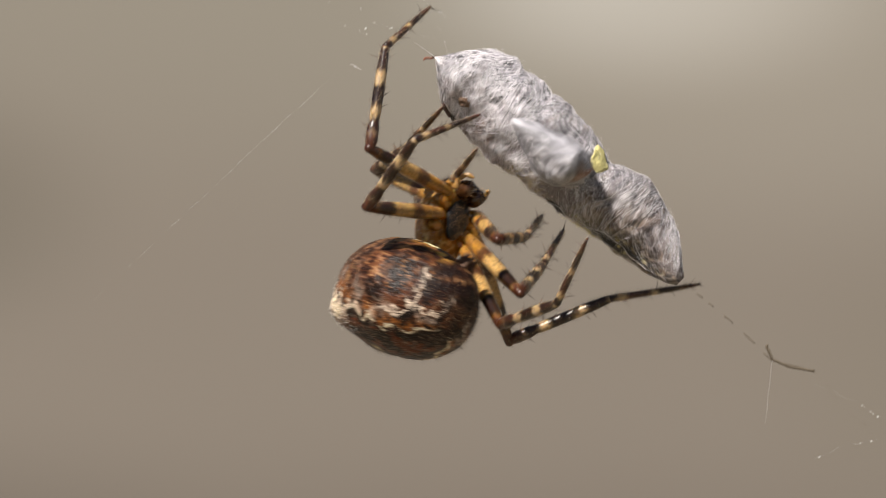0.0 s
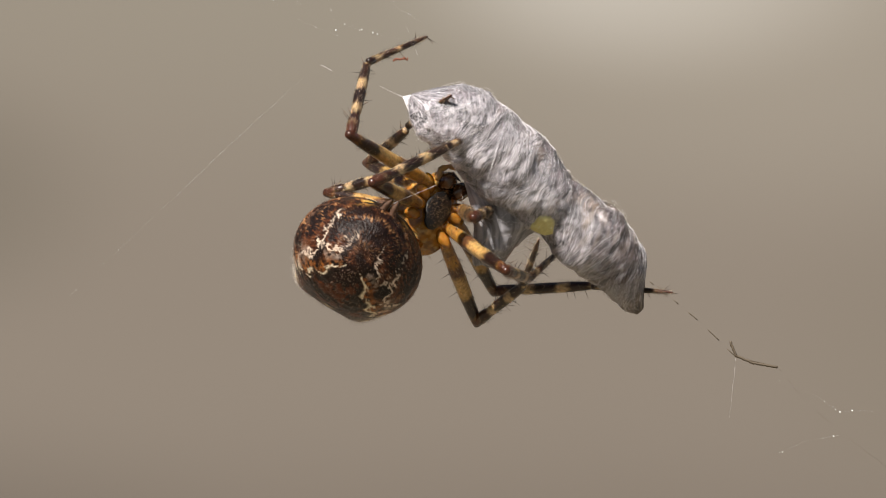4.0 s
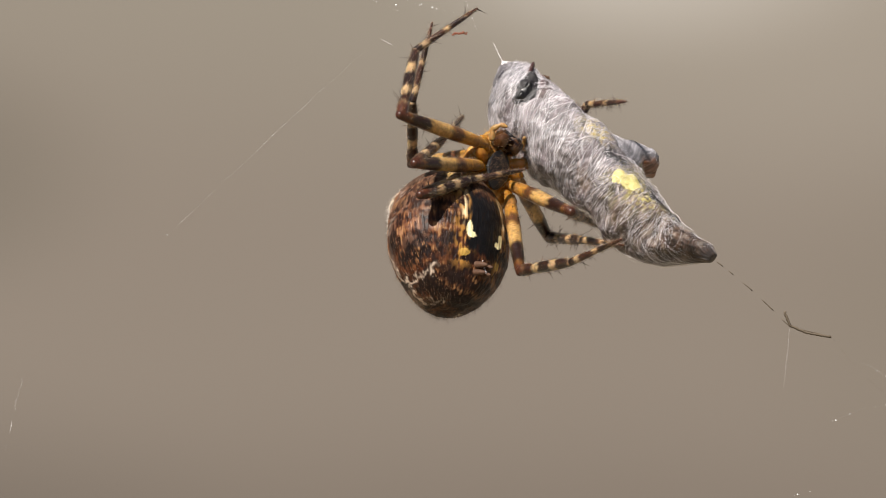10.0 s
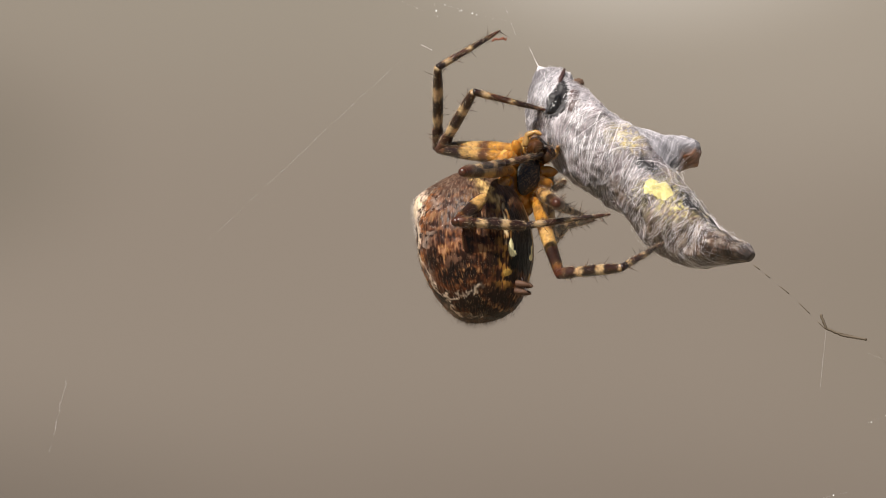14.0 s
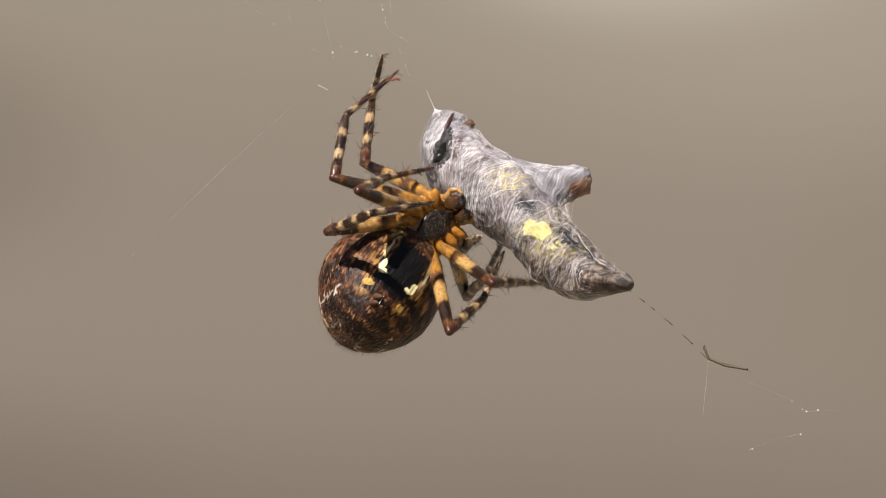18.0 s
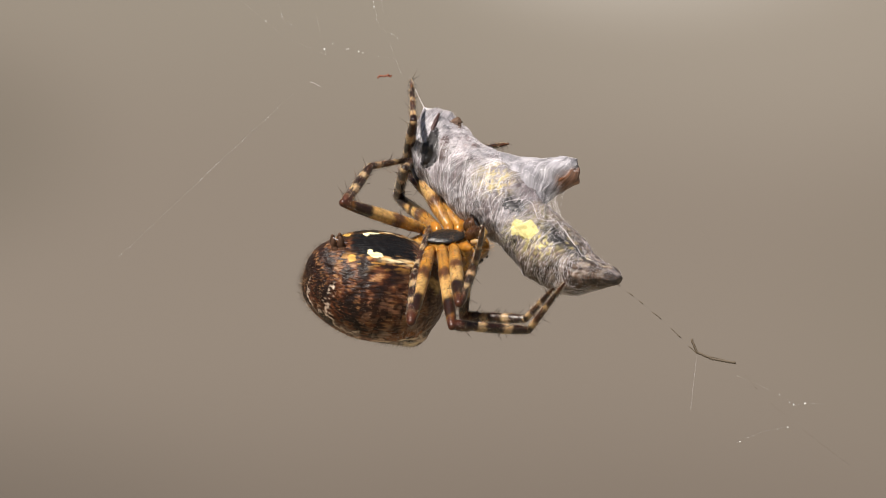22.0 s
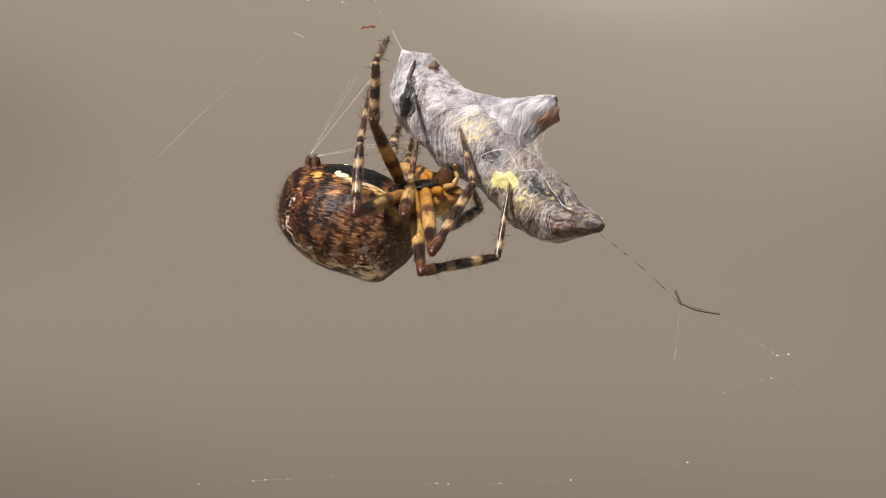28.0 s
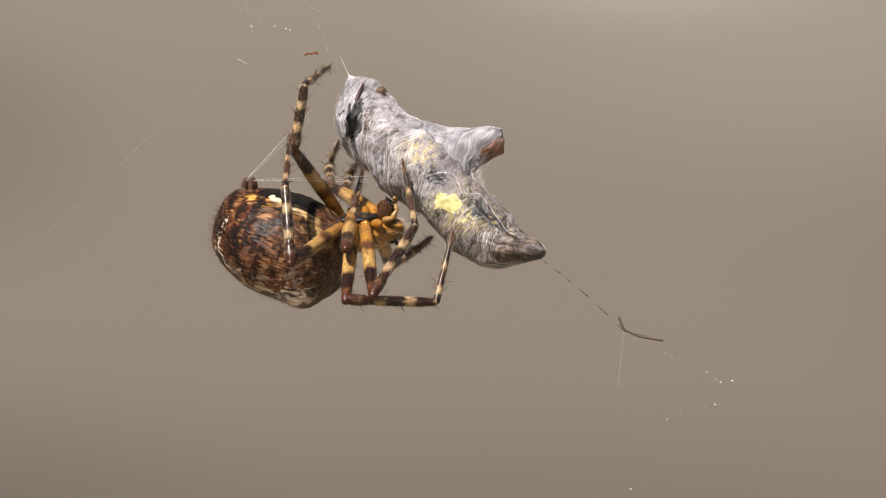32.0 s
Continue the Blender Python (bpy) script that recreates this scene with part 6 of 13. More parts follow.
    walk(tibias['a'], [
        (0, pose(0.000000, 0.000000, 0.004940, -81.4, 42.6, -35.9)), (0.5, pose(0.000000, 0.000000, 0.004940, -101.9, 23.4, -37.3)),
        (0.733, pose(0.000000, -0.000000, 0.004940, -92.7, 42.4, -29.4)), (1, pose(0.000000, -0.000000, 0.004940, -68.0, 60.2, -5.8)),
        (1.167, pose(-0.000000, 0.000000, 0.004940, -94.9, 45.5, -25.8)), (1.333, pose(-0.000000, 0.000000, 0.004940, -110.6, 27.7, -34.0)),
        (1.5, pose(0.000000, 0.000000, 0.004940, -122.4, 9.1, -37.0)), (1.733, pose(0.000000, -0.000000, 0.004940, -111.7, 32.3, -32.2)),
        (2, pose(0.000000, 0.000000, 0.004940, -87.6, 55.7, -13.1)), (2.5, pose(0.000000, 0.000000, 0.004940, -87.9, 51.6, -18.5)),
        (3, pose(0.000000, 0.000000, 0.004940, -75.2, 71.7, -13.3)), (3.267, pose(-0.000000, 0.000000, 0.004940, -95.8, 56.6, -29.9)),
        (3.5, pose(0.000000, -0.000000, 0.004940, -104.6, 42.5, -35.0)), (5.5, pose(-0.000000, 0.000000, 0.004940, -116.9, 45.8, -34.0)),
        (6, pose(0.000000, -0.000000, 0.004940, -114.9, 42.5, -30.8)), (6.5, pose(0.000000, -0.000000, 0.004940, -114.3, 42.4, -31.1)),
        (7, pose(0.000000, 0.000000, 0.004940, -113.3, 42.3, -31.7)), (7.5, pose(0.000000, 0.000000, 0.004940, -112.0, 42.2, -32.4)),
        (8, pose(0.000000, 0.000000, 0.004940, -110.6, 42.0, -33.1)), (8.5, pose(0.000000, 0.000000, 0.004940, -109.6, 41.9, -33.7)),
        (9, pose(0.000000, -0.000000, 0.004940, -109.0, 41.9, -34.1)), (9.5, pose(0.000000, -0.000000, 0.004940, -118.6, 43.7, -39.7)),
        (10, pose(0.000000, -0.000000, 0.004940, -127.9, 45.1, -45.0)), (10.5, pose(0.000000, -0.000000, 0.004940, -128.3, 50.0, -51.0)),
        (11, pose(0.000000, -0.000000, 0.004940, -128.2, 54.7, -57.3)), (11.5, pose(0.000000, -0.000000, 0.004940, -114.8, 53.6, -55.6)),
        (11.667, pose(0.000000, -0.000000, 0.004940, -136.8, 77.2, -75.8)), (11.833, pose(0.000000, -0.000000, 0.004940, 99.6, 74.5, 161.8)),
        (12, pose(0.000000, -0.000000, 0.004940, 83.2, 50.6, 146.3)), (12.267, pose(0.000000, -0.000000, 0.004940, 102.0, 49.5, 145.7)),
        (12.5, pose(0.000000, -0.000000, 0.004940, 118.5, 48.6, 145.3)), (13, pose(0.000000, -0.000000, 0.004940, 119.2, 46.2, 144.2)),
        (13.5, pose(0.000000, -0.000000, 0.004940, 121.3, 42.8, 142.5)), (14, pose(0.000000, -0.000000, 0.004940, 123.5, 40.4, 138.3)),
        (14.5, pose(0.000000, -0.000000, 0.004940, 116.9, 37.6, 138.1)), (15, pose(0.000000, 0.000000, 0.004940, 99.1, 36.2, 136.9)),
        (15.5, pose(-0.000000, -0.000000, 0.004940, 81.4, 35.1, 135.8)), (16, pose(-0.000000, -0.000000, 0.004940, 63.7, 34.2, 134.8)),
        (16.5, pose(0.000000, -0.000000, 0.004940, 45.9, 33.4, 133.7)), (17, pose(0.000000, -0.000000, 0.004940, 38.4, 33.1, 132.8)),
        (17.5, pose(0.000000, -0.000000, 0.004940, 30.5, 38.0, 133.9)), (18, pose(0.000000, -0.000000, 0.004940, 22.2, 42.8, 134.3)),
        (18.267, pose(0.000000, 0.000000, 0.004940, 51.7, 41.6, 135.7)), (18.5, pose(0.000000, -0.000000, 0.004940, 77.7, 40.1, 137.4)),
        (18.733, pose(0.000000, -0.000000, 0.004940, 102.3, 38.0, 138.9)), (19, pose(0.000000, -0.000000, 0.004940, 130.2, 35.1, 140.3)),
        (19.5, pose(0.000000, -0.000000, 0.004940, 122.2, 33.9, 134.4)), (20, pose(0.000000, -0.000000, 0.004940, 113.2, 32.1, 128.0)),
        (20.5, pose(0.000000, -0.000000, 0.004940, 114.0, 36.3, 126.7)), (21, pose(0.000000, -0.000000, 0.004940, 112.9, 40.7, 124.0)),
        (21.5, pose(0.000000, -0.000000, 0.004940, 116.5, 37.8, 128.6)), (22, pose(0.000000, -0.000000, 0.004940, 118.0, 34.9, 131.8)),
        (22.5, pose(0.000000, -0.000000, 0.004940, 121.5, 34.0, 131.9)), (23, pose(0.000000, -0.000000, 0.004940, 124.9, 33.2, 131.8)),
        (23.167, pose(0.000000, 0.000000, 0.004940, 112.1, 27.9, 141.0)), (23.333, pose(-0.000000, -0.000000, 0.004940, 98.6, 24.0, 150.3)),
        (23.5, pose(0.000000, 0.000000, 0.004940, 84.4, 21.8, 159.5)), (23.667, pose(-0.000000, -0.000000, 0.004940, 68.3, 21.6, 168.3)),
        (23.833, pose(-0.000000, -0.000000, 0.004940, 51.6, 23.3, 176.1)), (24, pose(0.000000, -0.000000, 0.004940, 34.4, 26.9, -177.7)),
        (24.267, pose(0.000000, -0.000000, 0.004940, 34.1, 26.6, -177.8)), (24.5, pose(0.000000, -0.000000, 0.004940, 33.8, 26.4, -178.0)),
        (25, pose(0.000000, -0.000000, 0.004940, 33.1, 25.9, -178.2)), (25.5, pose(0.000000, -0.000000, 0.004940, 32.6, 24.5, -178.2)),
        (26.5, pose(-0.000000, -0.000000, 0.004940, 30.1, 19.3, -178.4)), (27.5, pose(0.000000, -0.000000, 0.004940, 27.8, 14.1, -178.8)),
        (28, pose(0.000000, 0.000000, 0.004940, 27.1, 12.7, -179.0)), (28.5, pose(0.000000, 0.000000, 0.004940, 25.9, 13.2, -179.0)),
        (29, pose(0.000000, 0.000000, 0.004940, 23.3, 14.5, -179.1)), (29.5, pose(0.000000, 0.000000, 0.004940, 20.7, 15.8, -179.2)),
        (30, pose(0.000000, 0.000000, 0.004940, 19.5, 16.3, -179.3)), (30.5, pose(0.000000, 0.000000, 0.004940, 19.2, 16.3, -179.4)),
        (31, pose(0.000000, 0.000000, 0.004940, 18.5, 16.2, -179.6)), (31.5, pose(0.000000, 0.000000, 0.004940, 17.8, 16.0, -179.8)),
        (32, pose(0.000000, 0.000000, 0.004940, 17.4, 16.0, -179.9)),])
    walk(tarsi['a'], [
        (0, pose(0.002833, 0.003173, 0.005411, -137.8, 32.9, -70.3)), (0.5, pose(0.002257, 0.003545, 0.004130, -137.6, 14.0, -67.5)),
        (0.733, pose(0.001982, 0.003790, 0.004792, -142.0, 35.5, -68.5)), (1, pose(0.001786, 0.003807, 0.005738, -149.3, 59.9, -72.2)),
        (1.167, pose(0.001626, 0.003951, 0.004685, -143.6, 39.4, -68.4)), (1.333, pose(0.001661, 0.003712, 0.003605, -140.2, 18.8, -67.0)),
        (1.5, pose(0.001887, 0.003102, 0.002673, -137.5, -1.8, -66.5)), (1.733, pose(0.001404, 0.003816, 0.003605, -137.8, 24.2, -66.7)),
        (2, pose(0.001117, 0.004130, 0.005041, -139.5, 53.9, -68.9)), (2.5, pose(0.001477, 0.004016, 0.005039, -142.2, 43.2, -75.3)),
        (3, pose(0.001958, 0.003791, 0.005283, -168.1, 44.4, -98.6)), (3.267, pose(0.001808, 0.003872, 0.004702, -152.8, 33.6, -88.4)),
        (3.5, pose(0.001778, 0.003811, 0.004146, -142.9, 22.7, -82.8)), (5.5, pose(0.000979, 0.003942, 0.003589, -138.6, 32.3, -76.3)),
        (6, pose(0.000937, 0.003959, 0.003610, -130.3, 33.6, -71.3)), (6.5, pose(0.000999, 0.003953, 0.003640, -130.8, 33.5, -71.2)),
        (7, pose(0.001096, 0.003944, 0.003688, -131.6, 33.6, -71.2)), (7.5, pose(0.001222, 0.003927, 0.003754, -132.6, 33.6, -71.0)),
        (8, pose(0.001345, 0.003906, 0.003821, -133.5, 33.7, -70.8)), (8.5, pose(0.001438, 0.003887, 0.003872, -134.2, 33.8, -70.6)),
        (9, pose(0.001497, 0.003874, 0.003905, -134.7, 33.9, -70.5)), (9.5, pose(0.001312, 0.003795, 0.003459, -134.2, 27.4, -79.6)),
        (10, pose(0.001074, 0.003705, 0.003086, -132.4, 20.2, -87.4)), (10.5, pose(0.001338, 0.003691, 0.003235, -142.5, 24.2, -84.9)),
        (11, pose(0.001665, 0.003634, 0.003410, -153.0, 30.1, -83.9)), (11.5, pose(0.002392, 0.003386, 0.003877, -149.5, 16.7, -89.5)),
        (11.667, pose(0.002097, 0.003666, 0.004248, -165.2, 28.4, -99.4)), (11.833, pose(0.001971, 0.003795, 0.004750, 174.5, 35.3, -113.9)),
        (12, pose(0.002033, 0.003752, 0.005263, 151.4, 36.0, -130.3)), (12.267, pose(0.002917, 0.003078, 0.004362, 149.7, 34.2, -129.9)),
        (12.5, pose(0.003402, 0.002219, 0.003589, 148.3, 32.6, -129.4)), (13, pose(0.003409, 0.002147, 0.003495, 139.5, 32.2, -128.2)),
        (13.5, pose(0.003425, 0.001984, 0.003310, 124.4, 39.0, -134.6)), (14, pose(0.003517, 0.001645, 0.003140, 111.6, 42.7, -142.4)),
        (14.5, pose(0.003426, 0.002054, 0.003403, 113.3, 41.7, -141.1)), (15, pose(0.003179, 0.002813, 0.004393, 133.1, 43.1, -139.4)),
        (15.5, pose(0.002683, 0.003293, 0.005465, 152.4, 43.8, -138.6)), (16, pose(0.001970, 0.003460, 0.006510, 171.1, 44.1, -138.7)),
        (16.5, pose(0.001090, 0.003310, 0.007424, -171.1, 44.3, -140.1)), (17, pose(0.000701, 0.003151, 0.007750, -166.4, 49.5, -139.7)),
        (17.5, pose(-0.000011, 0.003141, 0.007847, -162.2, 54.6, -134.9)), (18, pose(-0.000726, 0.003054, 0.007849, -156.4, 60.7, -127.6)),
        (18.267, pose(0.001082, 0.003634, 0.006925, -120.0, 81.3, -82.9)), (18.5, pose(0.002400, 0.003475, 0.005637, -21.0, 72.9, 22.5)),
        (18.733, pose(0.003174, 0.002779, 0.004220, -15.4, 54.9, 40.3)), (19, pose(0.003312, 0.001500, 0.002681, -18.6, 33.8, 51.7)),
        (19.5, pose(0.003478, 0.001623, 0.003046, -13.3, 20.3, 54.5)), (20, pose(0.003653, 0.001713, 0.003512, -9.3, 6.0, 56.2)),
        (20.5, pose(0.003752, 0.001509, 0.003540, -28.9, 3.2, 56.1)), (21, pose(0.003876, 0.001305, 0.003680, -48.6, 0.6, 56.7)),
        (21.5, pose(0.003723, 0.001479, 0.003433, -37.4, 4.9, 55.1)), (22, pose(0.003583, 0.001662, 0.003291, -26.5, 9.0, 54.2)),
        (22.5, pose(0.003552, 0.001507, 0.003087, -29.8, 12.8, 52.5)), (23, pose(0.003510, 0.001343, 0.002892, -33.1, 16.7, 50.6)),
        (23.167, pose(0.003080, 0.002607, 0.003515, -43.1, 9.5, 58.1)), (23.333, pose(0.002323, 0.003547, 0.004354, -53.6, 3.5, 66.6)),
        (23.5, pose(0.001347, 0.004044, 0.005331, -64.7, -1.2, 76.2)), (23.667, pose(0.000238, 0.004012, 0.006413, -67.0, 7.8, 59.0)),
        (23.833, pose(-0.000820, 0.003420, 0.007379, -72.5, 16.1, 41.2)), (24, pose(-0.001695, 0.002352, 0.008089, -81.4, 22.6, 21.9)),
        (24.267, pose(-0.001679, 0.002335, 0.008110, -101.9, 22.3, 2.6)), (24.5, pose(-0.001665, 0.002321, 0.008128, -118.7, 17.0, -13.1)),
        (25, pose(-0.001636, 0.002289, 0.008165, -120.4, 15.6, -16.7)), (25.5, pose(-0.001566, 0.002256, 0.008223, -125.2, 13.2, -21.0)),
        (26.5, pose(-0.001283, 0.002113, 0.008434, -140.0, 2.0, -33.5)), (27.5, pose(-0.000960, 0.001975, 0.008613, -152.2, -12.5, -41.9)),
        (28, pose(-0.000870, 0.001935, 0.008657, -155.0, -16.3, -43.4)), (28.5, pose(-0.000913, 0.001857, 0.008686, -154.2, -16.5, -43.8)),
        (29, pose(-0.001011, 0.001679, 0.008745, -152.5, -16.8, -44.6)), (29.5, pose(-0.001108, 0.001499, 0.008793, -150.8, -17.1, -45.6)),
        (30, pose(-0.001152, 0.001415, 0.008812, -150.0, -17.3, -46.0)), (30.5, pose(-0.001149, 0.001394, 0.008820, -149.9, -17.2, -45.9)),
        (31, pose(-0.001142, 0.001346, 0.008839, -149.6, -17.2, -45.6)), (31.5, pose(-0.001132, 0.001301, 0.008857, -149.4, -17.3, -45.4)),
        (32, pose(-0.001130, 0.001277, 0.008866, -149.2, -17.3, -45.2)),])
    walk(femurs['b'], [
        (0, pose(0.001075, -0.000340, 0.002548, -65.0, -41.2, 26.9)), (0.5, pose(-0.000055, -0.000301, 0.003512, -79.7, -37.8, 13.2)),
        (0.733, pose(0.001038, -0.000259, 0.003295, -72.9, -40.1, 25.1)), (1, pose(0.002288, -0.000212, 0.003047, -65.9, -44.0, 38.9)),
        (1.267, pose(0.000683, -0.000259, 0.003773, -76.4, -38.5, 18.0)), (1.5, pose(-0.000722, -0.000301, 0.004409, -86.7, -36.4, -0.0)),
        (1.667, pose(0.000471, -0.000271, 0.003806, -71.7, -37.9, 9.9)), (1.833, pose(0.001665, -0.000242, 0.003203, -56.7, -41.5, 19.4)),
        (2, pose(0.002858, -0.000212, 0.002600, -41.6, -46.8, 28.0)), (2.5, pose(0.002253, -0.000345, 0.002427, -48.9, -43.7, 23.5)),
        (3, pose(0.002562, -0.000340, 0.003108, -67.1, -52.0, 43.3)), (3.5, pose(0.001393, -0.000212, 0.002962, -66.4, -44.7, 18.1)),
        (5.5, pose(0.002188, -0.000268, 0.002816, -61.5, -44.4, 17.1)), (6, pose(0.002108, -0.000290, 0.002418, -54.4, -41.0, 9.8)),
        (6.5, pose(0.002098, -0.000293, 0.002402, -57.7, -42.4, 12.5)), (7, pose(0.002083, -0.000296, 0.002377, -57.8, -42.5, 12.8)),
        (7.5, pose(0.002062, -0.000301, 0.002343, -54.3, -40.9, 9.5)), (8, pose(0.002042, -0.000306, 0.002308, -56.6, -42.3, 12.4)),
        (8.5, pose(0.002027, -0.000309, 0.002282, -55.5, -41.5, 10.8)), (8.733, pose(0.002022, -0.000310, 0.002275, -71.3, -46.4, 24.1)),
        (9, pose(0.002017, -0.000311, 0.002266, -91.9, -48.2, 42.0)), (9.5, pose(0.001753, -0.000301, 0.002808, -94.5, -48.0, 45.5)),
        (10, pose(0.001490, -0.000290, 0.003349, -97.1, -47.8, 48.9)), (10.267, pose(0.001478, -0.000288, 0.003212, -96.0, -47.5, 52.5)),
        (10.5, pose(0.001467, -0.000286, 0.003092, -95.1, -47.3, 55.7)), (11, pose(0.001445, -0.000281, 0.002833, -93.1, -47.0, 62.6)),
        (11.5, pose(0.001467, -0.000281, 0.002997, -91.3, -47.1, 59.8)), (12, pose(0.001566, -0.000281, 0.003127, -93.2, -47.0, 60.6)),
        (12.5, pose(0.001254, -0.000281, 0.003328, -93.5, -47.2, 57.5)), (13, pose(0.000890, -0.000281, 0.003372, -82.4, -46.8, 43.6)),
        (13.5, pose(0.001119, -0.000281, 0.003428, -83.2, -46.9, 44.4)), (14, pose(0.001154, -0.000281, 0.003340, -81.4, -46.5, 40.5)),
        (14.5, pose(0.001133, -0.000256, 0.003311, -81.0, -46.9, 44.2)), (15.167, pose(0.001427, -0.000194, 0.003087, -76.6, -49.4, 62.9)),
        (15.833, pose(0.001721, -0.000131, 0.002863, -73.6, -52.7, 82.5)), (16.5, pose(0.002016, -0.000068, 0.002639, -72.4, -56.5, 103.6)),
        (17, pose(0.002148, -0.000042, 0.002542, -72.4, -57.7, 110.5)), (17.267, pose(0.002118, -0.000005, 0.002647, -69.5, -56.0, 101.3)),
        (17.5, pose(0.002091, 0.000028, 0.002738, -67.5, -54.3, 93.8)), (17.733, pose(0.002067, 0.000059, 0.002825, -66.0, -52.4, 86.7)),
        (18, pose(0.002039, 0.000094, 0.002924, -64.7, -50.2, 79.0)), (18.5, pose(0.002232, 0.000151, 0.002728, -57.7, -52.6, 86.0)),
        (19, pose(0.002425, 0.000207, 0.002531, -50.9, -55.6, 93.0)), (19.5, pose(0.002610, 0.000342, 0.002771, -45.4, -55.2, 92.3)),
        (20, pose(0.002808, 0.000484, 0.002991, -39.8, -54.8, 91.6)), (20.5, pose(0.002994, 0.000570, 0.002507, -32.1, -53.8, 90.3)),
        (21, pose(0.003201, 0.000654, 0.001989, -24.6, -52.5, 89.1)), (21.267, pose(0.003250, 0.000686, 0.001931, -25.7, -32.6, 76.6)),
        (21.5, pose(0.003293, 0.000714, 0.001881, -30.1, -15.7, 66.9)), (21.733, pose(0.003346, 0.000733, 0.001803, -36.3, -0.8, 57.1)),
        (22, pose(0.003406, 0.000755, 0.001713, -46.6, 14.4, 43.7)), (22.5, pose(0.003297, 0.000865, 0.001591, -46.8, 15.6, 42.4)),
        (23, pose(0.003187, 0.000972, 0.001464, -47.0, 16.8, 41.1)), (23.5, pose(0.003366, 0.000845, 0.001380, -58.6, 22.8, 32.7)),
        (24, pose(0.003545, 0.000714, 0.001294, -71.5, 27.0, 22.8)), (24.5, pose(0.003456, 0.000714, 0.001294, -71.7, 25.4, 28.0)),
        (25, pose(0.003367, 0.000714, 0.001294, -72.1, 23.8, 33.2)), (25.5, pose(0.003335, 0.000696, 0.001332, -73.1, 24.4, 31.3)),
        (27.5, pose(0.003101, 0.000558, 0.001608, -81.3, 27.4, 16.7)), (28, pose(0.003069, 0.000539, 0.001646, -82.5, 27.7, 14.6)),
        (28.5, pose(0.003073, 0.000539, 0.001587, -81.6, 27.6, 14.8)), (29, pose(0.003082, 0.000539, 0.001456, -79.7, 27.6, 15.1)),
        (29.5, pose(0.003090, 0.000539, 0.001325, -77.8, 27.5, 15.4)), (30, pose(0.003094, 0.000539, 0.001266, -76.9, 27.5, 15.6)),
        (30.5, pose(0.003063, 0.000539, 0.001282, -76.8, 27.4, 16.2)), (31, pose(0.002994, 0.000539, 0.001317, -76.4, 27.1, 17.6)),
        (31.5, pose(0.002925, 0.000539, 0.001352, -76.1, 26.8, 18.9)), (32, pose(0.002893, 0.000539, 0.001368, -76.0, 26.7, 19.4)),])
